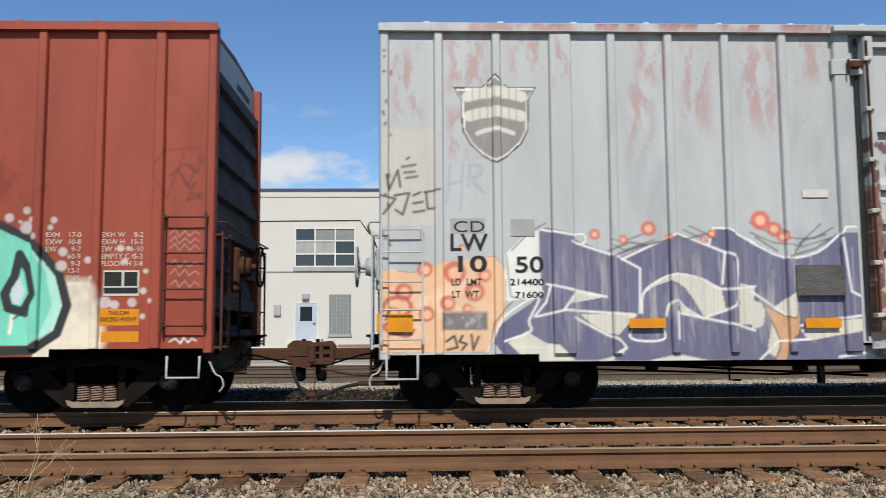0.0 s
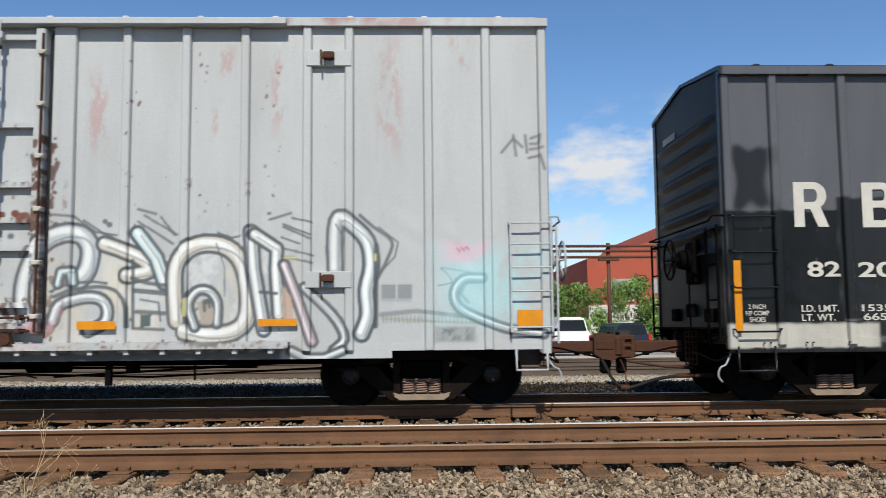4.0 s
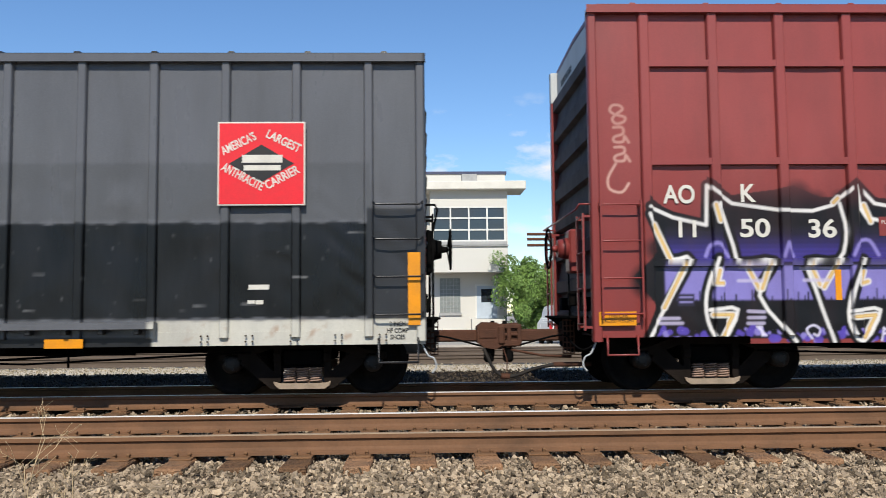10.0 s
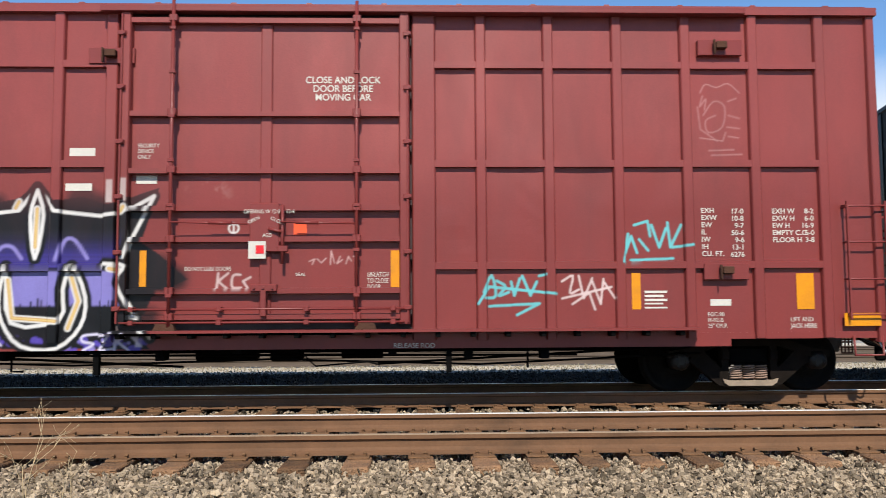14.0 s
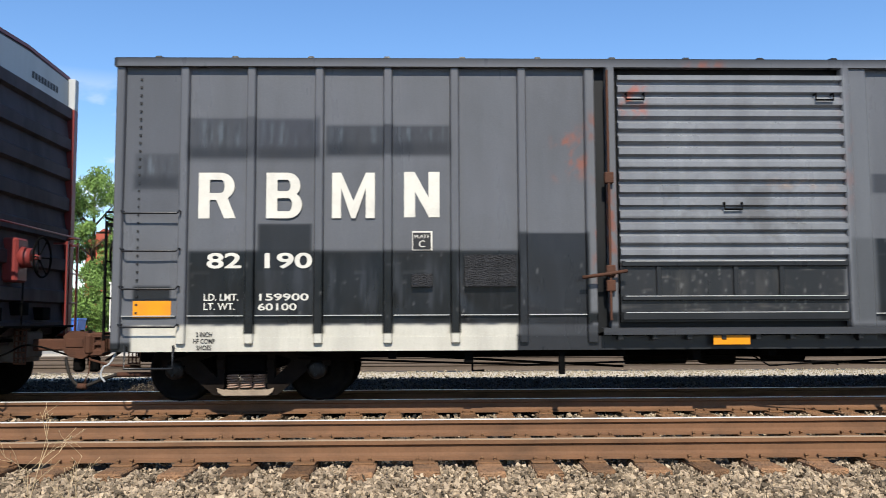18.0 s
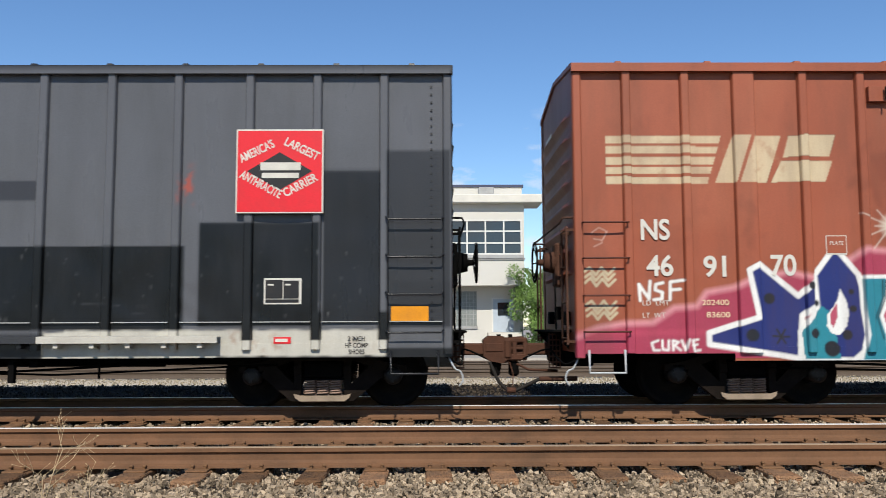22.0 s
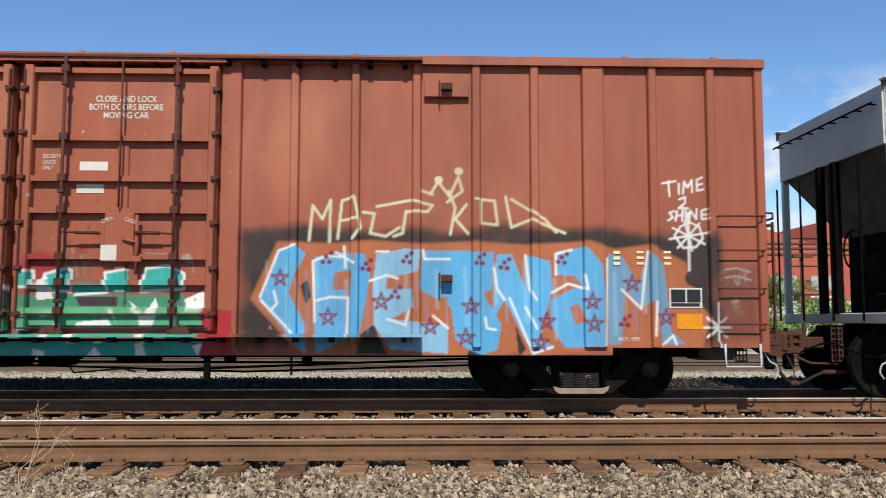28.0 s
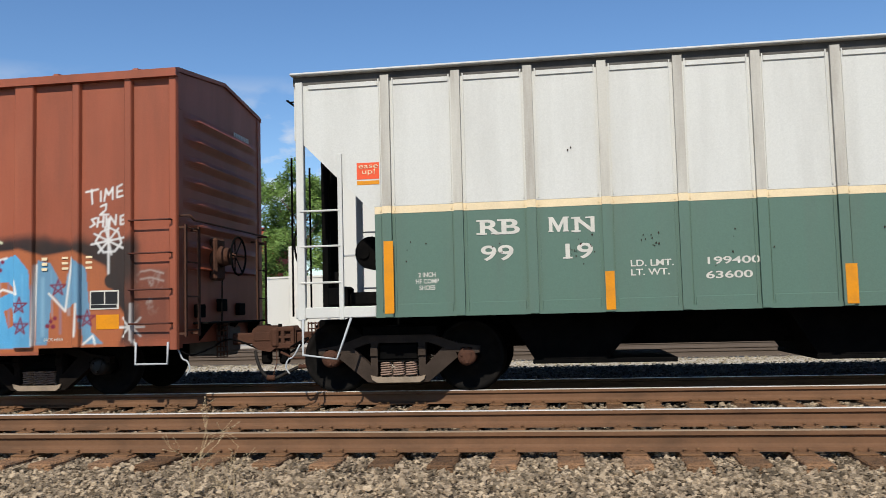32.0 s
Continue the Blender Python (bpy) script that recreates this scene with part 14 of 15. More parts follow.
decal(b3, "sticker", 24.43, 24.76, 1.84, 1.96, "yellow", y=SIDE - 0.039)
text(b3, "ease\nup!", 24.46, 2.02, 0.062, "yellow", SIDE - 0.043, width=0.26, line=0.8)
decal(b3, "paint_chip", 21.37, 21.79, 0.91, 0.97, "white", y=SIDE + 0.018)
decal(b3, "reflector_plate", 21.55, 21.73, 0.90, 0.96, "yellow", y=SIDE + 0.014)
decal(b3, "reflector_plate", 27.67, 28.13, 0.83, 0.94, "yellow", y=SIDE - 0.0)
decal(b3, "safety_stripe", 32.04, 32.19, 1.07, 1.96, "yellow", y=SIDE - 0.004)
text(b3, "2 INCH\nHF COMP\nSHOES", 31.91, 1.06, 0.056, "ink", SKIN - 0.018, bold=0.03, align="CENTER", width=0.26)
decal(b3, "stencil_bar", 30.09, 30.34, 1.52, 1.58, "white")
decal(b3, "stencil_bar", 30.08, 30.17, 1.35, 1.39, "white")
decal(b3, "stencil_bar", 30.18, 30.27, 1.34, 1.39, "white")


def company_sign(car, x0, x1, z0, z1):
    """A square red sign board with a black diamond and white words."""
    y = SIDE - 0.03
    w, xm, zm = x1 - x0, (x0 + x1) / 2, (z0 + z1) / 2
    bm = bmesh.new()
    soft_box(bm, x0, x1, y, SIDE + 0.005, z0, z1, b=0.006)
    piece(car, "sign_board", bm, "white", "square red sign board with a white edge")
    decal(car, "sign_face", x0 + 0.02, x1 - 0.02, z0 + 0.02, z1 - 0.02, "red", y=y - 0.003)
    bm = bmesh.new()
    prism(bm, [(xm - w * 0.37, zm), (xm, zm + w * 0.22), (xm + w * 0.37, zm), (xm, zm - w * 0.22)], y - 0.007, y - 0.003)
    piece(car, "sign_diamond", bm, "ink")
    decal(car, "sign_bar", xm - w * 0.22, xm + w * 0.24, zm + w * 0.01, zm + w * 0.10, "white", y=y - 0.010)
    decal(car, "sign_bar", xm - w * 0.20, xm + w * 0.22, zm - w * 0.08, zm - w * 0.02, "white", y=y - 0.010)
    for s_, px, pz, ww, tilt in (("AMERICA'S", -0.43, 0.10, 0.42, -26), ("LARGEST", 0.04, 0.31, 0.42, 26), ("ANTHRACITE", -0.46, -0.07, 0.52, 28), ("CARRIER", 0.07, -0.30, 0.42, -28)):
        text(car, s_, xm + px * w, zm + pz * w, 0.105, "white", y - 0.008, bold=0.03, width=ww * w, turn=tilt)



company_sign(b3, 29.72, 30.79, 2.54, 3.58)
text(r4, "AO", 35.24, 2.56, 0.222, "white", bold=0.03, width=0.40)
text(r4, "K", 36.20, 2.57, 0.222, "white", bold=0.03, width=0.19)
text(r4, "11", 35.35, 2.13, 0.208, "white", bold=0.02, width=0.22)
text(r4, "50", 36.18, 2.13, 0.222, "white", bold=0.03, width=0.38)
text(r4, "36", 37.04, 2.12, 0.222, "white", bold=0.03, width=0.36)
decal(r4, "plate_mark", 37.96, 38.21, 2.13, 2.37, "maroon")
text(r4, "PLATE", 38.08, 2.28, 0.049, "white", align="CENTER", width=0.17)
text(r4, "F", 38.08, 2.16, 0.097, "white", align="CENTER")
decal(r4, "reflector_plate", 34.38, 34.84, 1.04, 1.21, "yellow", y=SIDE - 0.004)
text(r4, "THIS CAR\nEXCESS HEIGHT", 34.61, 1.14, 0.042, "ink", SIDE - 0.010, align="CENTER", width=0.40)
decal(r4, "safety_stripe", 37.37, 37.45, 1.33, 1.71, "yellow")
decal(r4, "safety_stripe", 40.40, 40.48, 1.57, 2.01, "yellow", y=SIDE + 0.024)
text(r4, "CLOSE AND LOCK\nDOOR BEFORE\nMOVING CAR", 42.86, 4.09, 0.083, "white", SIDE + 0.024, bold=0.02, align="CENTER", width=0.93, line=0.92)
text(r4, "SECURITY\nDEVICE\nONLY", 40.35, 3.28, 0.049, "white", SIDE + 0.024, width=0.26)
text(r4, "OPENING W 12-0 H 12-4", 41.67, 2.45, 0.049, "white", SIDE - 0.074, width=0.61)
text(r4, "DO NOT LUBE DOORS", 40.94, 1.76, 0.049, "white", SIDE + 0.024, width=0.56)
text(r4, "UNLATCH\nTO CLOSE\nDOOR", 43.16, 1.68, 0.056, "white", SIDE + 0.024, width=0.26, line=0.95)
text(r4, "SEAL", 42.29, 1.69, 0.042, "white", SIDE + 0.024, width=0.12)
text(r4, "ASD", 41.90, 2.16, 0.049, "white", SIDE - 0.074, width=0.11)
text(r4, "OPEN", 41.73, 2.32, 0.042, "white", SIDE - 0.074, width=0.15, turn=-25)
text(r4, "CLOSE", 41.99, 2.38, 0.042, "white", SIDE - 0.074, width=0.18, turn=25)
decal(r4, "stripe_mark", 43.45, 43.56, 1.55, 2.00, "yellow", y=SIDE + 0.024)
decal(r4, "placard", 41.73, 41.94, 1.90, 2.11, "white", y=SIDE - 0.074)
decal(r4, "placard", 41.82, 41.92, 1.96, 2.06, "red", y=SIDE - 0.079)
decal(r4, "orange_mark", 42.26, 42.42, 2.19, 2.34, "orange", y=SIDE + 0.024)
text(r4, "EXH\nEXW\nEW\nIL\nIW\nIH\nCU. FT.", 47.32, 2.46, 0.062, "white", bold=0.02, line=1.02)
text(r4, "17-0\n10-8\n9-7\n50-6\n9-6\n13-1\n6276", 47.86, 2.45, 0.062, "white", bold=0.02, align="RIGHT", line=1.02)
text(r4, "EXH W\nEXW H\nEW H\nEMPTY C.G.\nFLOOR H", 48.22, 2.45, 0.062, "white", bold=0.02, line=1.02)
text(r4, "8-2\n6-0\n16-9\n5-0\n3-8", 48.75, 2.45, 0.062, "white", bold=0.02, align="RIGHT", line=1.02)
decal(r4, "safety_stripe", 46.43, 46.54, 1.26, 1.71, "yellow")
decal(r4, "safety_stripe", 48.50, 48.72, 1.25, 1.70, "yellow")
decal(r4, "reflector_plate", 49.06, 49.52, 1.04, 1.20, "yellow", y=SIDE - 0.004)
decal(r4, "stencil_bar", 46.59, 46.87, 1.46, 1.49, "white")
decal(r4, "stencil_bar", 46.59, 46.83, 1.41, 1.44, "white")
decal(r4, "stencil_bar", 46.59, 46.87, 1.36, 1.39, "white")
decal(r4, "stencil_bar", 46.59, 46.82, 1.32, 1.34, "white")
decal(r4, "stencil_bar", 46.59, 46.87, 1.27, 1.29, "white")
text(r4, "LIFT AND\nJACK HERE", 48.41, 1.10, 0.056, "white", width=0.33)
decal(r4, "stencil_bar", 47.41, 47.67, 1.30, 1.38, "white")
text(r4, "EOC-9B\nM-921B\n25\" CPLR.", 47.37, 1.17, 0.049, "white", width=0.25)
text(r4, "RELEASE ROD", 43.48, 0.81, 0.056, "white", SKIN - 0.02, width=0.50)
decal(r4, "paper_placard", 39.51, 39.82, 3.18, 3.28, "white")
decal(r4, "paper_placard", 39.47, 39.79, 2.75, 2.84, "white")
decal(r4, "paper_placard", 40.34, 40.59, 2.83, 2.93, "white", y=SIDE + 0.024)
block_letter(b5, "R", 52.35, 2.47, 0.44, 0.569, "white")
block_letter(b5, "B", 53.18, 2.47, 0.44, 0.569, "white")
letter_m(b5, 53.99, 2.47, 0.528, 0.569, "white", serif=0.0)
block_letter(b5, "N", 54.88, 2.48, 0.44, 0.569, "white")
text(b5, "82", 52.46, 1.86, 0.181, "white", bold=0.03, width=0.42)
text(b5, "190", 53.09, 1.86, 0.181, "white", bold=0.03, width=0.58)
text(b5, "LD. LMT.\nLT. WT.", 52.43, 1.46, 0.083, "white", bold=0.02, width=0.42, line=0.95)
text(b5, "159900", 53.07, 1.46, 0.083, "white", bold=0.02, width=0.60)
text(b5, "60100", 53.09, 1.34, 0.083, "white", bold=0.02, width=0.47)
decal(b5, "plate_mark", 54.98, 55.23, 2.07, 2.31, "white")
decal(b5, "plate_mark", 54.99, 55.21, 2.08, 2.29, "ink", y=SKIN - 0.008)
text(b5, "PLATE", 55.10, 2.22, 0.042, "white", SKIN - 0.013, align="CENTER", width=0.18)
text(b5, "C", 55.10, 2.11, 0.083, "white", SKIN - 0.013, align="CENTER")
decal(b5, "reflector_plate", 51.58, 52.04, 1.25, 1.46, "yellow")
text(b5, "2 INCH\nHF COMP\nSHOES", 52.45, 1.02, 0.056, "ink", SKIN - 0.018, bold=0.03, align="CENTER", width=0.26)
decal(b5, "tack_board", 55.62, 56.26, 1.62, 2.01, "board_black", y=SIDE - 0.01, label="worn black routing board", t=0.03)
decal(b5, "defect_card", 54.97, 55.23, 1.62, 1.78, "board_black", y=SIDE - 0.0, t=0.03)
decal(b5, "reflector_plate", 58.65, 59.10, 0.90, 1.01, "yellow", y=SIDE - 0.075)
decal(b5, "reflector_plate", 65.78, 66.24, 1.27, 1.46, "yellow")
text(b5, "2 INCH\nHF COMP\nSHOES", 65.36, 1.04, 0.056, "ink", SKIN - 0.018, bold=0.03, align="CENTER", width=0.28)
company_sign(b5, 63.87, 64.95, 2.60, 3.65)
decal(b5, "stencil_board", 64.22, 64.68, 1.49, 1.81, "white")
decal(b5, "stencil_field", 64.24, 64.45, 1.56, 1.79, "ink", y=SKIN - 0.008)
decal(b5, "stencil_field", 64.46, 64.65, 1.56, 1.78, "ink", y=SKIN - 0.008)
decal(b5, "stencil_field", 64.24, 64.65, 1.51, 1.55, "ink", y=SKIN - 0.008)
decal(b5, "stencil_bar", 64.27, 64.34, 1.72, 1.74, "white", y=SKIN - 0.011)
decal(b5, "stencil_bar", 64.48, 64.55, 1.72, 1.74, "white", y=SKIN - 0.011)
decal(b5, "red_arrow", 64.35, 64.56, 1.01, 1.09, "red", y=SKIN - 0.02)
decal(b5, "arrow_field", 64.37, 64.52, 1.03, 1.07, "white", y=SKIN - 0.024)
text(n6, "NS", 68.86, 2.28, 0.250, "white", bold=0.03, width=0.36)
text(n6, "46", 68.94, 1.83, 0.250, "white", bold=0.03, width=0.33)
text(n6, "91", 69.64, 1.82, 0.250, "white", bold=0.03, width=0.28)
text(n6, "70", 70.47, 1.83, 0.250, "white", bold=0.03, width=0.32)
text(n6, "LD  LMT", 68.87, 1.46, 0.062, "white", width=0.33)
text(n6, "LT  WT", 68.87, 1.31, 0.062, "white", width=0.28)
text(n6, "202400", 69.61, 1.46, 0.069, "cream", width=0.33)
text(n6, "83600", 69.66, 1.31, 0.069, "cream", width=0.29)
decal(n6, "plate_mark", 71.18, 71.44, 2.08, 2.32, "white")
decal(n6, "plate_mark", 71.19, 71.43, 2.10, 2.31, "rust_brown", y=SKIN - 0.008)
text(n6, "PLATE", 71.31, 2.20, 0.049, "white", SKIN - 0.013, align="CENTER", width=0.17)
text(n6, "CLOSE THIS DOOR\nBEFORE CLOSING\nMAIN DOOR", 75.93, 3.87, 0.076, "white", SIDE + 0.024, bold=0.02, align="CENTER", width=0.75, line=0.95)
text(n6, "CLOSE AND LOCK\nBOTH DOORS BEFORE\nMOVING CAR", 78.35, 3.89, 0.076, "white", SIDE + 0.024, bold=0.02, align="CENTER", width=0.90, line=0.95)
text(n6, "SECURITY\nDEVICE\nONLY", 77.36, 3.18, 0.049, "white", SIDE + 0.024, width=0.22)
decal(n6, "paper_placard", 75.40, 75.73, 3.02, 3.12, "white", y=SIDE + 0.024)
decal(n6, "paper_placard", 76.19, 76.51, 2.71, 2.82, "white", y=SIDE + 0.024)
decal(n6, "paper_placard", 77.81, 78.15, 3.03, 3.14, "white", y=SIDE + 0.024)
decal(n6, "paper_placard", 77.78, 78.11, 2.75, 2.86, "white", y=SIDE + 0.024)
decal(n6, "paper_placard", 75.74, 75.90, 1.92, 2.14, "white", y=SIDE - 0.074)
decal(n6, "paper_placard", 78.13, 78.32, 1.92, 2.11, "white", y=SIDE - 0.074)
text(n6, "OPEN", 75.72, 2.37, 0.042, "white", SIDE - 0.074, width=0.14, turn=-20)
text(n6, "CLOSE", 75.99, 2.41, 0.042, "white", SIDE - 0.074, width=0.17, turn=20)
text(n6, "OPEN", 78.13, 2.37, 0.042, "white", SIDE - 0.074, width=0.14, turn=-20)
text(n6, "CLOSE", 78.40, 2.41, 0.042, "white", SIDE - 0.074, width=0.17, turn=20)
decal(n6, "stencil_board", 85.07, 85.48, 1.36, 1.61, "white")
decal(n6, "stencil_field", 85.09, 85.27, 1.43, 1.59, "ink", y=SKIN - 0.008)
decal(n6, "stencil_field", 85.29, 85.46, 1.43, 1.59, "ink", y=SKIN - 0.008)
decal(n6, "stencil_field", 85.09, 85.45, 1.38, 1.42, "ink", y=SKIN - 0.008)
decal(n6, "reflector_plate", 85.16, 85.48, 1.10, 1.29, "yellow")
text(n6, "JACK HERE", 84.42, 0.96, 0.042, "white", width=0.28)
decal(n6, "stencil_bar", 84.38, 84.46, 2.03, 2.07, "cream")
decal(n6, "stencil_bar", 84.67, 84.76, 2.04, 2.07, "cream")
decal(n6, "stencil_bar", 85.01, 85.10, 2.04, 2.07, "cream")
decal(n6, "stencil_bar", 84.38, 84.46, 1.96, 2.00, "cream")
decal(n6, "stencil_bar", 84.67, 84.76, 1.97, 2.00, "cream")
decal(n6, "stencil_bar", 85.01, 85.10, 1.97, 2.00, "cream")
decal(n6, "stencil_bar", 84.38, 84.46, 1.89, 1.93, "cream")
decal(n6, "stencil_bar", 84.67, 84.76, 1.90, 1.93, "cream")
decal(n6, "stencil_bar", 85.01, 85.10, 1.90, 1.93, "cream")
text(h7, "RB", 90.22, 2.15, 0.181, "white", bold=0.03, width=0.49)
letter_m(h7, 91.08, 2.15, 0.250, 0.181, "white")
text(h7, "N", 91.38, 2.14, 0.181, "white", bold=0.03, width=0.24)
serifs(h7, ((90.20, 0.13, "fh"), (90.38, 0.09, "f"), (90.46, 0.10, "fh")), 2.15, 0.181, "white")
serifs(h7, ((91.36, 0.11, "fh"), (91.53, 0.11, "h")), 2.14, 0.181, "white")
serifs(h7, ((91.25, 0.11, "f"),), 1.82, 0.181, "white")
text(h7, "99", 90.24, 1.83, 0.181, "white", bold=0.02, width=0.40)
text(h7, "19", 91.20, 1.82, 0.181, "white", bold=0.02, width=0.33)
text(h7, "2 INCH\nHF COMP\nSHOES", 89.57, 1.65, 0.056, "white", bold=0.02, align="CENTER", width=0.29)
text(h7, "LD. LMT.\nLT. WT.", 92.04, 1.70, 0.076, "white", bold=0.02, width=0.50)
text(h7, "199400", 92.90, 1.70, 0.083, "white", bold=0.02, width=0.60)
text(h7, "63600", 92.91, 1.53, 0.083, "white", bold=0.02, width=0.53)
decal(h7, "sticker", 88.70, 89.00, 2.91, 3.12, "orange", label="orange sticker with a yellow foot")
decal(h7, "sticker", 88.70, 88.99, 2.84, 2.89, "yellow")
text(h7, "ease\n up!", 88.72, 3.05, 0.062, "cream", SKIN - 0.010, width=0.25, line=0.8)
decal(h7, "safety_stripe", 89.04, 89.16, 1.21, 2.11, "yellow", y=SIDE - 0.004)
decal(h7, "safety_stripe", 91.74, 91.85, 1.19, 1.65, "yellow", y=SIDE - 0.004)
decal(h7, "safety_stripe", 94.46, 94.59, 1.19, 1.65, "yellow", y=SIDE - 0.004)

# gear at the car ends
for car_, mt_, wh_, top_, ins_, ink_ in ((c1, "rod_brown", "steel_rust", 5.0, 0.12, "ink"), (c2, "grey_rod", "grey_rod", 5.01, 0.12, "ink"), (b3, "steel_dark", "steel_dark", 0, 0.02, "white"),
                                         (r4, "maroon", "maroon", 5.02, 0.12, "ink"), (b5, "steel_dark", "steel_dark", 0, 0.02, "white"), (n6, "steel_rust", "steel_rust", 0, 0.02, "white")):
    for at_, f_ in ((car_["x0"], -1), (car_["x1"], 1)):
        end_gear(car_, at_, f_, mt_, wheel=wh_, head=top_, inset=ins_, lettering=ink_)


def latch(car, x, z, mat, w=0.56, plate=True):
    """A small locking bracket with its shelf plate."""
    if plate:
        bm = bmesh.new()
        soft_box(bm, x - w / 2, x + w / 2, SIDE - 0.015, SKIN, z - 0.10, z + 0.10, b=0.006)
        piece(car, "latch_plate", bm, mat)
    bm = bmesh.new()
    soft_box(bm, x - 0.07, x + 0.07, SIDE - 0.10, SIDE - 0.01, z - 0.03, z + 0.06, b=0.01)
    for k in range(2):
        cyl(bm, (x - 0.09, SIDE - 0.09 + 0.03 * k, z - 0.10), (x - 0.09, SIDE - 0.09 + 0.03 * k, z + 0.08), 0.012, 5)
    piece(car, "latch", bm, "steel_rust")


for car_, spots_l in ((c2, ((5.60, 4.52), (12.07, 4.55), (12.07, 1.78))), (r4, ((40.02, 4.42), (47.6, 4.55), (47.6, 1.72))), (n6, ((72.05, 4.10), (72.05, 1.70), (82.3, 4.08), (82.3, 1.70)))):
    for x, z in spots_l:
        latch(car_, x, z, {c2["x"]: "pale", r4["x"]: "maroon", n6["x"]: "rust_brown"}[car_["x"]], plate=not (car_ is n6 and z < 2))


def lock_box(car, x, z, mat, w=0.36, h=0.60):
    """The door's operating handle in its raised box."""
    bm = bmesh.new()
    soft_box(bm, x - w / 2, x + w / 2, SIDE - 0.068, SIDE + 0.03, z - h / 2, z + h / 2, b=0.012)
    piece(car, "lock_box", bm, mat)
    bm = bmesh.new()
    cyl(bm, (x + w * 0.62, SIDE - 0.10, z - h * 0.75), (x + w * 0.62, SIDE - 0.10, z + h * 0.45), 0.02, 7)
    tube(bm, [(x + 0.05, SIDE - 0.08, z - 0.02), (x + w * 0.62, SIDE - 0.11, z - 0.06)], 0.022, 6)
    soft_box(bm, x + w * 0.45, x + w * 0.8, SIDE - 0.12, SIDE - 0.05, z - h * 0.5, z - h * 0.38, b=0.008)
    piece(car, "door_handle", bm, mat)


lock_box(c2, 7.16, 2.30, "post_paint")
lock_box(r4, 41.92, 2.28, "maroon")
lock_box(n6, 75.94, 2.20, "rust_brown")
lock_box(n6, 78.34, 2.20, "rust_brown")
for car_, xs_l, z in ((c2, (6.1, 8.2), 1.08), (r4, (40.75, 43.15), 1.04), (n6, (75.1, 76.6, 77.6, 79.1), 1.06)):
    for x in xs_l:
        bm = bmesh.new()
        prism(bm, [(x - 0.16, z - 0.07), (x + 0.16, z - 0.07), (x + 0.10, z + 0.08), (x - 0.10, z + 0.08)][::-1], SIDE - 0.13, SIDE - 0.05)
        cyl(bm, (x - 0.08, SIDE - 0.15, z), (x - 0.08, SIDE - 0.12, z), 0.05, 12)
        cyl(bm, (x + 0.08, SIDE - 0.15, z), (x + 0.08, SIDE - 0.12, z), 0.05, 12)
        piece(car_, "door_roller", bm, "steel_rust")
for x in (5.665, 8.655):
    decal(c2, "door_gap", x - 0.018, x + 0.018, 1.1, 4.92, "ink", y=SKIN - 0.02)


def door_hardware(car, xa, xb, za, zb, mat, dark, lock_x, rods, z_rod, plain=False):
    """Edge bars with clips, pull rods, lower cross bars and the latch under the lock box."""
    y = SIDE - 0.085
    for x in (xa + 0.02, xb - 0.02):
        bm = bmesh.new()
        soft_box(bm, x - 0.012, x + 0.012, y - 0.02, SIDE, za + 0.02, zb - 0.06, b=0.004)
        piece(car, "edge_bar", bm, dark)
        for k in range(6):
            z = za + 0.2 + (zb - za - 0.5) * k / 5
            bm = bmesh.new()
            soft_box(bm, x - 0.05, x + 0.05, y - 0.035, SIDE, z - 0.03, z + 0.03, b=0.008)
            cyl(bm, (x + 0.03, y - 0.05, z), (x + 0.03, y - 0.03, z), 0.016, 8)
            piece(car, "edge_clip", bm, mat)
    for a, b in ((rods[0], lock_x - 0.2), (lock_x + 0.2, rods[1])):
        bm = bmesh.new()
        cyl(bm, (a, y - 0.06, z_rod), (b, y - 0.02, z_rod - 0.02), 0.012, 7)
        m = a + (b - a) * (0.35 if b > lock_x else 0.65)
        cyl(bm, (m - 0.14, y - 0.045, z_rod - 0.008), (m + 0.14, y - 0.04, z_rod - 0.012), 0.021, 8)
        piece(car, "pull_rod", bm, dark)
    for z in (za + 0.03, za + 0.19):
        bm = bmesh.new()
        cyl(bm, (xa + 0.06, y - 0.03, z), (xb - 0.06, y - 0.03, z), 0.009 if plain else 0.014, 7)
        for k in range(0 if plain else 4):
            x = xa + 0.2 + (xb - xa - 0.4) * k / 3
            soft_box(bm, x - 0.03, x + 0.03, y - 0.055, SIDE, z - 0.03, z + 0.03, b=0.006)
        piece(car, "cross_bar", bm, dark)
    if not plain:
        bm = bmesh.new()
        soft_box(bm, lock_x - 0.16, lock_x + 0.16, y - 0.03, SIDE, za + 0.40, za + 0.49, b=0.01)
        soft_box(bm, lock_x - 0.035, lock_x + 0.035, y - 0.04, SIDE, za + 0.10, za + 0.42, b=0.008)
        for dx in (-0.11, 0.0, 0.11):
            cyl(bm, (lock_x + dx, y - 0.05, za + 0.445), (lock_x + dx, y - 0.03, za + 0.445), 0.017, 8)
        piece(car, "door_latch", bm, mat)
    if plain:
        bm = bmesh.new()
        cyl(bm, (lock_x, y - 0.02, z_rod + 0.3), (lock_x, y - 0.02, zb + 0.06), 0.013, 7)
        piece(car, "lock_rod", bm, dark)
    guides = 3 if plain else 7
    for k in range(guides):
        for x in rods:
            z = za + 0.35 + (zb - za - 0.6) * k / (guides - 1)
            bm = bmesh.new()
            soft_box(bm, x - 0.038, x + 0.038, y - 0.075, y - 0.02, z - 0.022, z + 0.022, b=0.006)
            piece(car, "rod_guide", bm, dark)


door_hardware(c2, 5.72, 8.60, 1.16, 4.90, "post_paint", "steel_rust", 7.16, (6.25, 8.06), 2.42)
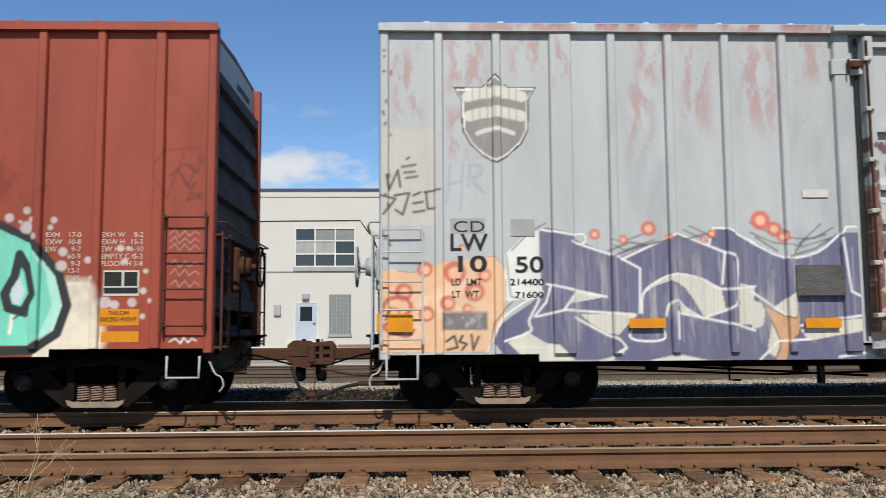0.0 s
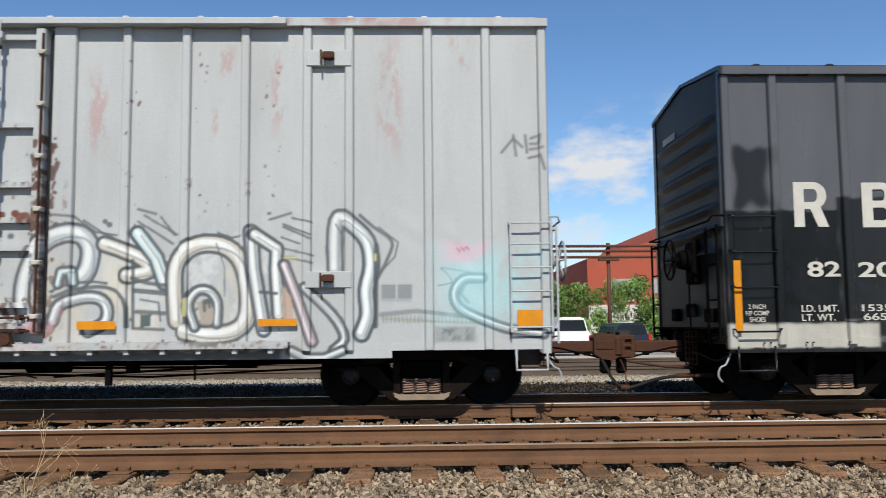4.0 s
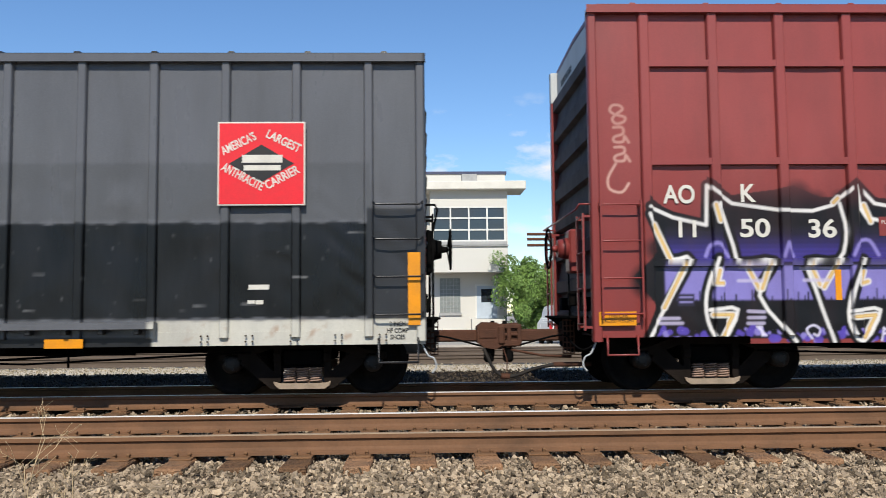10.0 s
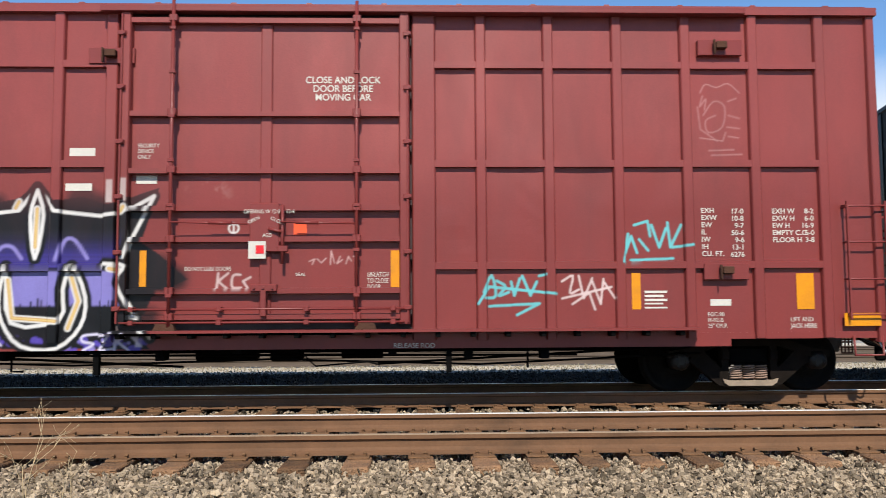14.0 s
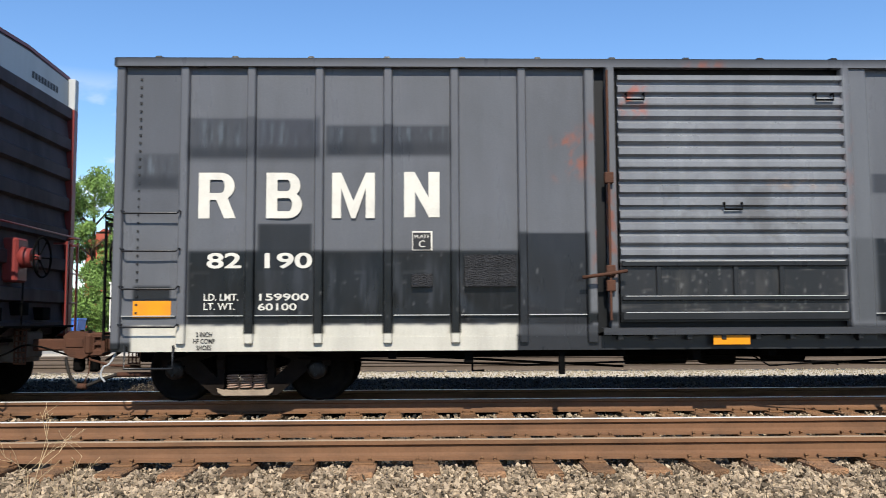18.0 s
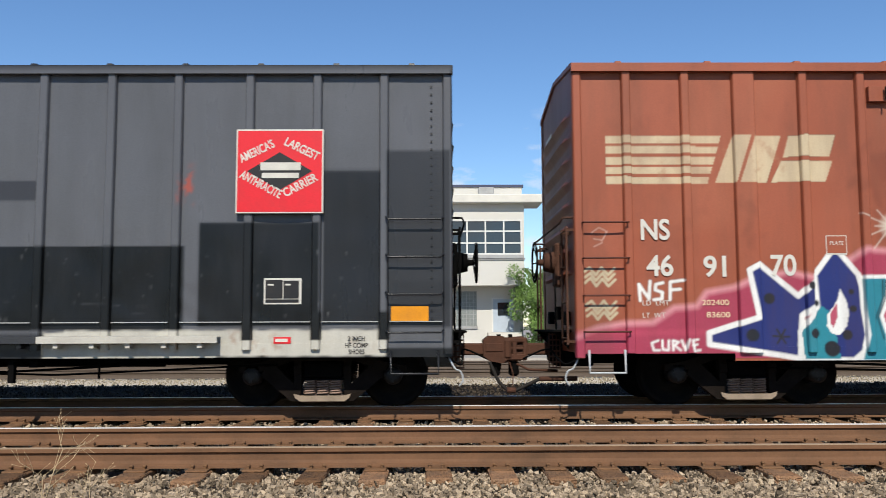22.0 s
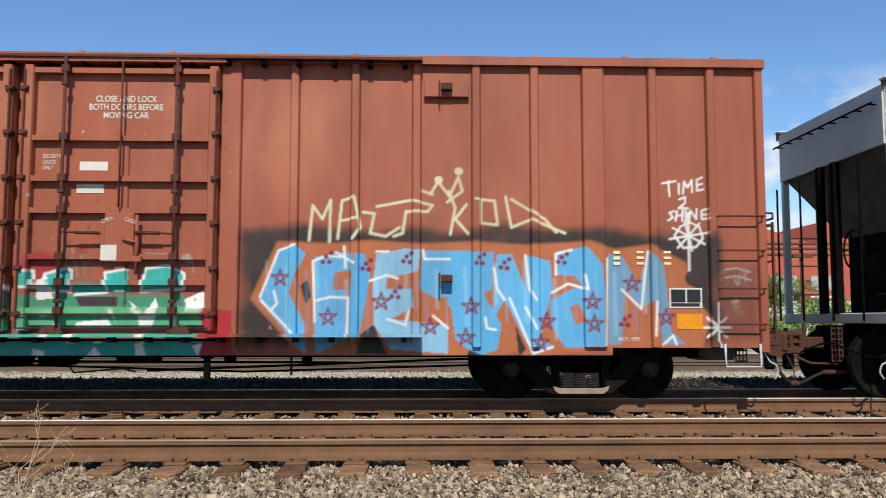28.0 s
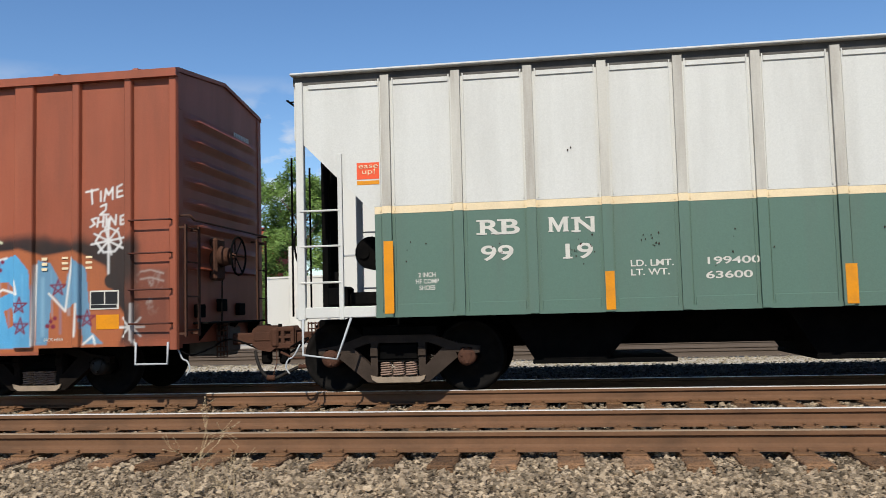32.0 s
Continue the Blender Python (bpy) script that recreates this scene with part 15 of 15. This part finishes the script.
door_hardware(r4, 40.15, 43.68, 1.10, 4.98, "maroon", "maroon", 41.92, (40.80, 43.04), 2.34)
door_hardware(n6, 74.78, 77.00, 1.08, 4.32, "rod_brown", "rod_brown", 75.94, (75.28, 76.60), 2.26, True)
door_hardware(n6, 77.14, 79.50, 1.08, 4.32, "rod_brown", "rod_brown", 78.34, (77.66, 79.01), 2.26, True)
# corrugated doors: lock bars and handles
for car_, x, zs_l in ((b3, 23.22, (3.05, 1.86, 1.60)), (b5, 57.40, (2.95, 1.80, 1.62))):
    bm = bmesh.new()
    cyl(bm, (x, SIDE - 0.10, 1.2), (x, SIDE - 0.10, 4.3), 0.016, 6)
    for z in zs_l:
        soft_box(bm, x - 0.05, x + 0.06, SIDE - 0.12, SIDE - 0.04, z - 0.07, z + 0.07, b=0.01)
    tube(bm, [(x - 0.35, SIDE - 0.12, 1.72), (x - 0.05, SIDE - 0.14, 1.76), (x + 0.2, SIDE - 0.13, 1.80)], 0.022, 6)
    piece(car_, "door_lock", bm, "steel_rust" if car_ is b5 else "steel_dark")
for x, z in ((57.76, 3.98), (60.15, 3.98), (58.95, 2.60)):
    bm = bmesh.new()
    tube(bm, [(x - 0.11, SIDE, z + 0.04), (x - 0.11, SIDE - 0.07, z + 0.04), (x - 0.11, SIDE - 0.07, z - 0.04), (x + 0.11, SIDE - 0.07, z - 0.04), (x + 0.11, SIDE - 0.07, z + 0.04), (x + 0.11, SIDE, z + 0.04)], 0.013, 6)
    piece(b5, "grab_iron", bm, "steel_dark")
# rivets on the second black car and bolts along the white sills
for x in (51.62, 66.28):
    for k in range(30):
        decal(b5, "rivet", x - 0.012, x + 0.012, 1.3 + k * 0.1, 1.325 + k * 0.1, "ink", y=SKIN - 0.012, t=0.02)
for car_, a, b in ((b3, 17.2, 18.8), (b3, 29.3, 32.0)):
    n = int((b - a) / 0.45)
    for k in range(n):
        x = a + (b - a) * (k + 0.5) / n
        for dx in (-0.04, 0.04):
            for dz in (0.05, 0.12):
                bm = bmesh.new()
                cyl(bm, (x + dx, SIDE + 0.03, 0.84 + dz), (x + dx, SIDE + 0.008, 0.84 + dz), 0.012, 6)
                piece(car_, "bolt", bm, "steel")

# ---- beyond the tracks ----
BY = 55.0


def window(parent, x0, x1, z0, z1, y, cols, rows, frost=(), bar=0.09):
    """A window set in the wall: frame, mullions, panes and sill."""
    w = part("window", one_box(x0, x1, y + 0.16, y + 0.20, z0, z1), "ink", parent)
    bm = bmesh.new()
    for a, b, c, d in ((x0, x1, z1 - bar, z1), (x0, x1, z0, z0 + bar), (x0, x0 + bar, z0 + bar, z1 - bar), (x1 - bar, x1, z0 + bar, z1 - bar)):
        box(bm, a, b, y - 0.03, y + 0.08, c, d)
    for i in range(1, cols):
        x = x0 + (x1 - x0) * i / cols
        box(bm, x - bar / 2, x + bar / 2, y - 0.02, y + 0.07, z0 + bar, z1 - bar)
    for j in range(1, rows):
        z = z0 + (z1 - z0) * j / rows
        box(bm, x0 + bar, x1 - bar, y - 0.015, y + 0.065, z - bar / 2, z + bar / 2)
    part("window_frame", bm, "frame", w)
    for i in range(cols):
        for j in range(rows):
            a, b = x0 + (x1 - x0) * i / cols + 0.02, x0 + (x1 - x0) * (i + 1) / cols - 0.02
            c, d = z0 + (z1 - z0) * j / rows + 0.02, z0 + (z1 - z0) * (j + 1) / rows - 0.02
            part("pane", one_box(a, b, y + 0.04, y + 0.05, c, d), "pane" if (i, j) not in frost else "block" if j == 2 else "sill", w)
    part("window_sill", one_box(x0 - 0.08, x1 + 0.08, y - 0.12, y + 0.05, z0 - 0.28, z0, b=0.02), "sill", w)
    return w


def block_window(parent, x0, x1, z0, z1, y):
    w = part("window", one_box(x0, x1, y - 0.01, y + 0.1, z0, z1), "sill", parent, "glass-block window")
    n, m_ = 6, int((z1 - z0) / 0.24)
    for i in range(n):
        for j in range(m_):
            a, c = x0 + (x1 - x0) * i / n, z0 + (z1 - z0) * j / m_
            part("glass_block", one_box(a + 0.015, a + (x1 - x0) / n - 0.015, y - 0.03, y + 0.02, c + 0.015, c + (z1 - z0) / m_ - 0.015), "block", w)
    part("window_sill", one_box(x0 - 0.06, x1 + 0.06, y - 0.1, y + 0.03, z0 - 0.2, z0, b=0.02), "sill", w)


def entry(parent, x0, x1, z0, z1, y):
    d = part("door", one_box(x0, x1, y - 0.02, y + 0.08, z0, z1), "door", parent, "blue-grey steel door with a dark glazed panel")
    bm = bmesh.new()
    for a, b, c, e in ((x0 - 0.1, x0, z0, z1), (x1, x1 + 0.1, z0, z1), (x0 - 0.1, x1 + 0.1, z1, z1 + 0.1)):
        box(bm, a, b, y - 0.04, y + 0.06, c, e)
    part("door_frame", bm, "frame", d)
    w = x1 - x0
    part("pane", one_box(x0 + w * 0.22, x0 + w * 0.78, y - 0.035, y - 0.02, z0 + (z1 - z0) * 0.5, z0 + (z1 - z0) * 0.9), "pane", d)
    part("door_handle", one_box(x1 - 0.22, x1 - 0.08, y - 0.09, y - 0.03, z0 + 0.95, z0 + 1.0), "steel", d)
    part("step", one_box(x0 - 0.4, x1 + 0.4, y - 1.2, y - 0.03, -0.26, z0 - 0.02), "concrete", parent)


hall = thing("office_building", "white-painted two-storey masonry yard office with a flat roof", "building")
HOLES = [(-12.07, -10.64, 5.36, 7.92), (-7.72, -3.80, 5.32, 7.88), (-1.48, -0.10, 5.42, 7.70), (-7.62, -6.26, 0.72, 3.0)] + [(a, a + 1.42, 1.02, 3.55) for a in (-12.1, -5.48, -1.49)]


def pierced(x0, x1, z0, z1, y, thick, holes):
    """A wall with openings through it."""
    bm = bmesh.new()
    cx = sorted({x0, x1} | {h[0] for h in holes} | {h[1] for h in holes})
    cz = sorted({z0, z1} | {h[2] for h in holes} | {h[3] for h in holes})
    for a, b in zip(cx[:-1], cx[1:]):
        run = None
        for c, d in list(zip(cz[:-1], cz[1:])) + [(None, None)]:
            void = c is None or any(h[0] < (a + b) / 2 < h[1] and h[2] < (c + d) / 2 < h[3] for h in holes)
            if void and run:
                box(bm, a, b, y, y + thick, *run)
                run = None
            elif not void:
                run = (run[0] if run else c, d)
    bmesh.ops.remove_doubles(bm, verts=bm.verts[:], dist=0.0005)
    return bm


part("wall", pierced(-15.5, 5.8, -0.3, 10.28, BY, 0.35, HOLES), "plaster", hall)
part("rear_wall", one_box(-15.5, 5.8, BY + 3.0, BY + 12, -0.3, 10.27), "plaster", hall)
part("side_wall", one_box(-15.5, -15.2, BY + 0.352, BY + 3.0, -0.3, 10.27), "plaster", hall)
part("side_wall", one_box(5.5, 5.8, BY + 0.352, BY + 3.0, -0.3, 10.27), "plaster", hall)
part("roof_deck", one_box(-15.5, 5.8, BY + 0.2, BY + 11.9, 10.2, 10.26), "sill", hall)
part("parapet", one_box(-15.6, 5.9, BY - 0.08, BY + 12.1, 10.28, 10.44), "trim_blue", hall, "dark blue metal parapet cap")
part("moulding", one_box(-15.5, 5.8, BY - 0.05, BY - 0.002, 4.98, 5.06), "sill", hall)
part("moulding", one_box(-15.5, 0.0, BY - 0.04, BY - 0.002, 9.86, 9.92), "sill", hall)
part("moulding", one_box(-15.5, 5.8, BY - 0.06, BY - 0.002, -0.25, 0.25), "concrete", hall)
window(hall, -12.07, -10.64, 5.36, 7.92, BY, 1, 3, {(0, 1)})
window(hall, -7.72, -3.80, 5.32, 7.88, BY, 3, 3, {(0, 1), (1, 1), (1, 2), (2, 2)})
window(hall, -1.48, -0.10, 5.42, 7.70, BY, 1, 3)
for a in (-12.1, -5.48, -1.49):
    block_window(hall, a, a + 1.42, 1.02, 3.55, BY)
entry(hall, -7.62, -6.26, 0.72, 3.0, BY)
part("wall_lamp", one_box(-7.2, -6.75, BY - 0.3, BY - 0.002, 3.25, 3.6, b=0.03), "sill", hall)
part("meter_box", one_box(-9.0, -8.55, BY - 0.16, BY - 0.002, 2.2, 2.9, b=0.02), "sill", hall)
bm = bmesh.new()
tube(bm, [(-10.6, BY - 0.03, 8.3), (-8.6, BY - 0.03, 8.32), (-3.5, BY - 0.03, 8.35), (-3.2, BY - 0.03, 7.9), (-2.9, BY - 0.03, 7.5), (-2.3, BY - 0.03, 7.3), (-1.8, BY - 0.03, 7.4)], 0.03, 5)
tube(bm, [(-2.5, BY - 0.03, 5.0), (-2.5, BY - 0.03, 6.3)], 0.03, 5)
part("cable", bm, "steel", hall)
# the bay over the yard door
part("bay", pierced(0.85, 5.75, 3.78, 8.95, BY - 1.6, 0.25, [(0.98, 5.62, 5.72, 7.95)]), "plaster", hall)
for a in (0.85, 5.5):
    part("bay_side", one_box(a, a + 0.25, BY - 1.35, BY - 0.003, 3.78, 8.95), "plaster", hall)
part("bay_floor", one_box(1.1, 5.5, BY - 1.35, BY - 0.003, 3.78, 4.0), "plaster", hall)
part("bay_roof", one_box(0.05, 6.9, BY - 2.2, BY + 0.6, 8.95, 9.5, b=0.05), "concrete", hall)
part("cowl", one_box(2.9, 3.9, BY - 1.2, BY - 0.4, 9.5, 10.1, b=0.05), "sill", hall)
window(hall, 0.98, 5.62, 5.72, 7.95, BY - 1.58, 4, 3, bar=0.10)
part("moulding", one_box(0.8, 5.8, BY - 1.7, BY - 1.602, 5.4, 5.5), "sill", hall)
block_window(hall, 1.46, 2.80, 1.25, 3.48, BY - 0.004)
entry(hall, 3.86, 5.16, 0.85, 2.96, BY - 0.004)

low = thing("yard_wall", "low white boundary wall with a tall pale concrete post", "wall")
part("wall", one_box(-19.75, -15.62, BY - 0.5, BY - 0.2, -0.3, 3.6), "plaster", low)
part("coping", one_box(-19.8, -15.62, BY - 0.56, BY - 0.14, 3.6, 3.72), "concrete", low)
part("post", one_box(-17.95, -17.15, BY - 1.3, BY - 0.503, -0.3, 5.65, b=0.04), "concrete", low)

hut = thing("brick_house", "small red brick house half hidden by trees", "building")
part("wall", one_box(-28.2, -25.0, 72, 80, -0.3, 7.6), "brick", hut)
bm = bmesh.new()
prism(bm, [(-28.5, 7.6), (-24.7, 7.6), (-26.6, 9.0)], 71.6, 80.4)
part("roof", bm, "roof_red", hut)

mill = thing("brick_factory", "red brick factory with a saw-toothed red roof", "building")
bm = bmesh.new()
prism(bm, [(15.0, -0.3), (62, -0.3), (62, 8.2), (53.6, 10.4), (52.5, 8.2), (45.6, 10.2), (44.4, 8.2), (37.2, 10.2), (36.0, 8.0), (29.4, 10.1), (28.2, 7.9), (22.2, 10.1), (21.0, 8.6), (15.0, 7.0)][::-1], 75, 100)
part("wall", bm, "brick", mill)
for i in range(12):
    x = 17.0 + i * 3.7
    part("window", one_box(x, x + 2.4, 74.92, 75.05, 3.9, 5.2), "sill", mill, "pale boarded window")
    part("window_sill", one_box(x - 0.1, x + 2.1, 74.86, 75.02, 3.2, 3.4), "concrete", mill)
part("lower_wall", one_box(15.0, 62, 74.7, 74.9, -0.3, 2.9), "plaster", mill, "whitewashed lower wall")

mast = thing("cell_tower", "slim grey mast with clusters of white antenna panels", "mast", at=(42, 120, 0))
bm = bmesh.new()
cyl(bm, (0, 0, -0.3), (0, 0, 19.6), 0.45, 10, 0.25)
part("pole", bm, "sill", mast)
for z in (17.0, 18.6):
    for k in range(9):
        a = 2 * math.pi * k / 9
        part("antenna", one_box(1.5 * math.cos(a) - 0.16, 1.5 * math.cos(a) + 0.16, 1.5 * math.sin(a) - 0.1, 1.5 * math.sin(a) + 0.1, z - 0.8, z + 0.8), "frame", mast)
    bm = bmesh.new()
    lathe(bm, [(1.3, 0.0), (1.45, 0.0), (1.45, 0.15), (1.3, 0.15)], 18)
    bmesh.ops.rotate(bm, verts=bm.verts[:], matrix=Matrix.Rotation(radians(90), 3, "X"))
    part("ring", bm, "sill", mast).location = (0, 0, z)

gantry = thing("pipe_bridge", "rusty overhead pipe run on steel posts", "pipes")
for z in (4.55, 4.85, 5.1):
    bm = bmesh.new()
    cyl(bm, (5.5, 42, z), (34, 42, z - 0.1), 0.07, 8)
    part("pipe", bm, "pipe", gantry)
for x in (9.5, 12.6, 15.7, 19.5, 24):
    bm = bmesh.new()
    cyl(bm, (x, 42.15, -0.3), (x, 42.15, 5.25), 0.10, 8)
    box(bm, x - 0.5, x + 0.5, 41.9, 42.3, 4.36, 4.46)
    part("post", bm, "pipe", gantry)

for x, y, h in ((-24, 66, 9.0),):
    pole = thing("utility_pole", "weathered timber utility pole with a cross arm", "pole", at=(x, y, -0.3))
    bm = bmesh.new()
    cyl(bm, (0, 0, 0), (0, 0, h), 0.16, 8, 0.11)
    part("shaft", bm, "bark", pole)
    part("cross_arm", one_box(-1.1, 1.1, -0.06, 0.06, h - 0.7, h - 0.55), "bark", pole)

LEAF = []


def leaf_clump(seed, n=240, r=0.55, size=0.095):
    """A loose clump of small curved leaves."""
    g = np.random.default_rng(seed)
    bm = bmesh.new()
    for _ in range(n):
        d = Vector(g.normal(size=3)).normalized() * r * float(g.uniform(0.25, 1.0)) ** 0.6
        a = Vector(g.normal(size=3)).normalized()
        b = a.orthogonal().normalized()
        s = size * float(g.uniform(0.6, 1.3))
        v = [bm.verts.new(d + a * s * u + b * s * w + Vector((0, 0, -0.2 * s * u * u))) for u, w in ((-1, 0), (0, -0.45), (1, 0), (0, 0.45))]
        bm.faces.new(v)
    me = bpy.data.meshes.new("leaves")
    bm.to_mesh(me)
    bm.free()
    return me


CLUMPS = [leaf_clump(s) for s in range(4)]


def joined_clumps(name, spots, parent):
    """Clumps at (place, scale), in one crown mesh."""
    bm = bmesh.new()
    for i, (p, s) in enumerate(spots):
        n0 = len(bm.verts)
        bm.from_mesh(CLUMPS[i % 4])
        bm.verts.ensure_lookup_table()
        rot = Euler((random.uniform(0, 6), random.uniform(0, 6), random.uniform(0, 6))).to_matrix()
        for v in bm.verts[n0:]:
            v.co = rot @ v.co * s + Vector(p)
    me = bpy.data.meshes.new(name)
    bm.to_mesh(me)
    bm.free()
    me.materials.append(M["leaf"])
    return part(name, me, None, parent)


def tree(x, y, h, spread, n, label, bare=0.25):
    t = thing("tree", label, "tree", at=(x, y, -0.3))
    bm = bmesh.new()
    cyl(bm, (0, 0, 0), (0.1, 0, h * 0.5), h * 0.022, 8, h * 0.014)
    cyl(bm, (0.1, 0, h * 0.5), (0, 0.1, h * 0.95), h * 0.014, 7, h * 0.004)
    spots = []
    for i in range(14):
        a, z = random.uniform(0, 6.28), h * random.uniform(bare, 0.8)
        e = Vector((math.cos(a) * spread * random.uniform(0.5, 0.9), math.sin(a) * spread * random.uniform(0.5, 0.9), z + h * 0.12))
        cyl(bm, (0.05, 0, z * 0.9), e, h * 0.007, 5, h * 0.002)
        spots += [(e + Vector((random.gauss(0, 0.5), random.gauss(0, 0.5), random.gauss(0, 0.4))), random.uniform(0.9, 1.5)) for _ in range(3)]
    part("trunk", bm, "bark", t)
    for _ in range(n):
        u = random.random()
        z = h * (bare + (1 - bare) * u)
        rr = spread * math.sin(math.pi * (0.12 + 0.82 * u)) * math.sqrt(random.random()) * random.uniform(0.8, 1.1)
        a = random.uniform(0, 6.28)
        spots.append((Vector((rr * math.cos(a), rr * math.sin(a), z)), random.uniform(0.7, 1.3)))
    joined_clumps("crown", spots, t)


tree(-20.0, 62, 12.8, 2.7, 70, "leafy green tree with a tall open crown behind the white wall")
tree(-24.2, 63, 12.4, 3.4, 90, "tall green tree with a loose crown over the scrub", 0.1)
tree(-30.5, 63, 10.0, 3.8, 75, "broad green tree at the edge of the scrub", 0.1)
tree(7.2, 53.5, 4.9, 1.5, 40, "low green bush beside the white office", 0.05)

scrub = thing("bushes", "dense green scrub along the yard edge", "bushes", kind="stuff")
spots_ = []
for i in range(330):
    x = random.uniform(6.1, 34) if i < 210 else random.uniform(-36, -20.3)
    top = 3.5 + 1.1 * noise.noise((x * 0.45, 0, 3)) - (0.0 if x < 24 else 0.8)
    z = random.uniform(0.0, 1.0) * top
    spots_.append((Vector((x, (50 if x > 0 else 57) + random.uniform(-1.6, 1.6) * (1 - 0.5 * z / max(top, 0.1)), z)), random.uniform(0.8, 1.4)))
tagged(joined_clumps("foliage", spots_, scrub), kind="stuff")


def parked_car(x, y, paint, label, tall=1.0):
    """A parked car, seen end on."""
    c = thing("parked_car", label, "car", "parked cars", at=(x, y, -0.26))
    bm = bmesh.new()
    half = [(-0.90, 0.28), (-0.92, 0.62), (-0.88, 0.95 * tall), (-0.72, 1.02 * tall), (-0.60, 1.50 * tall), (-0.48, 1.60 * tall)]
    outline = half + [(-a, b) for a, b in reversed(half)]
    prism(bm, outline[::-1], -0.2, 3.6)
    bmesh.ops.bevel(bm, geom=[e for e in bm.edges if e.calc_length() > 3], offset=0.06, segments=2, affect="EDGES")
    part("body", bm, paint, c)
    bm = bmesh.new()
    prism(bm, [(-0.66, 1.06 * tall), (0.66, 1.06 * tall), (0.54, 1.48 * tall), (-0.54, 1.48 * tall)][::-1], -0.22, -0.19)
    part("rear_window", bm, "pane", c)
    part("bumper", one_box(-0.92, 0.92, -0.34, -0.18, 0.32, 0.58, b=0.05), paint, c)
    for s in (-1, 1):
        part("tail_light", one_box(s * 0.84 - 0.07, s * 0.84 + 0.07, -0.24, -0.17, 0.72, 1.0, b=0.02), "red", c)
        for yy in (0.5, 3.0):
            bm = bmesh.new()
            cyl(bm, (s * 0.70, yy, 0.33), (s * 0.90, yy, 0.33), 0.33, 18)
            part("wheel", bm, "hose", c)


parked_car(6.7, 37.5, "car_white", "white sport utility car parked by the scrub", 1.12)
parked_car(9.6, 38.5, "car_dark", "dark blue car parked by the scrub", 0.95)
parked_car(15.2, 38.5, "car_dark", "dark blue car parked by the scrub", 0.95)

for i, (x, w, h, mt) in enumerate(((-5.2, 1.4, 0.5, "red"), (-3.6, 1.8, 0.7, "timber"), (-1.6, 1.2, 1.0, "timber"), (0.4, 0.8, 0.9, "red"), (-9.5, 1.6, 0.5, "timber"), (2.2, 1.4, 0.6, "concrete"))):
    pal = thing("pallet_stack" if mt == "timber" else "crate", "stacked timber pallets by the office wall" if mt == "timber" else "low storage crate by the office wall", "crate", at=(x, 51.0, -0.26))
    k = 4 if mt == "timber" else 2
    for j in range(k):
        part("board", one_box(-w / 2, w / 2, -0.4, 0.4, h * j / k, h * (j + 0.75) / k, b=0.01), mt, pal)


skip = thing("waste_bin", "blue steel waste bin with a flat lid by the scrub", "bin", at=(-20.9, 50.0, -0.26))
bm = bmesh.new()
prism(bm, [(-0.85, 0.12), (0.85, 0.12), (1.0, 1.55), (-1.0, 1.55)][::-1], 0.0, 1.2)
part("body", bm, "bin_blue", skip)
part("lid", one_box(-1.05, 1.05, -0.05, 1.25, 1.55, 1.68, b=0.03), "bin_blue", skip)
for x in (-0.6, 0.0, 0.6):
    part("rib", one_box(x - 0.05, x + 0.05, -0.04, 0.0, 0.2, 1.5), "bin_blue", skip)
part("skid", one_box(-0.8, 0.8, 0.1, 1.1, 0.0, 0.12), "steel_dark", skip)


# ---- weeds by the near rail ----
def weed(x, y, h, seed):
    g = np.random.default_rng(seed)
    t = thing("dry_weed", "dry straw-coloured weed stalk with branching stems", "weed", at=(x, y, -0.2))
    bm = bmesh.new()

    def grow(p, d, ln, r, depth):
        q = p
        for k in range(3):
            n_ = q + d * ln / 3
            cyl(bm, q, n_, r, 5, r * 0.85, caps=False)
            q, d = n_, (d + Vector(g.normal(0, 0.12, 3))).normalized()
            if depth and k:
                for _ in range(2):
                    e = (d + Vector(g.normal(0, 0.55, 3)) + Vector((0, 0, 0.1))).normalized()
                    grow(q, e, ln * float(g.uniform(0.35, 0.6)), r * 0.6, depth - 1)
        if not depth:
            cyl(bm, q, q + d * 0.012, r * 1.6, 5, r * 2.4)
    for _ in range(2):
        grow(Vector((float(g.normal(0, 0.03)), float(g.normal(0, 0.03)), 0)), (Vector((float(g.normal(0, 0.22)), float(g.normal(0, 0.2)), 1))).normalized(), h * float(g.uniform(0.6, 1.0)), 0.0035, 2)
    part("stalk", bm, "grass", t)


weed(-2.78, 6.15, 0.62, 3)
weed(-2.42, 6.1, 0.36, 5)


# ---- what moves ----
def motions():
    """The whole train rolls to -x past the standing camera; the wheels turn with it."""
    ts, ss = [r[0] for r in RUN], [r[1] for r in RUN]
    for car in MOVING:
        walk(car["ob"], [(t, pose(car["x"] + car.get("lag", 0) - s, TRAIN_Y, 0)) for t, s in RUN])
    times = [round(i * 4 / 30, 4) for i in range(241)]
    times[-1] = 32.0
    for w, (x, y, z), r in TURNING:
        walk(w, [(t, pose(x, y, z, 0, math.degrees(-float(np.interp(t, ts, ss)) / r), 0)) for t in times])


motions()
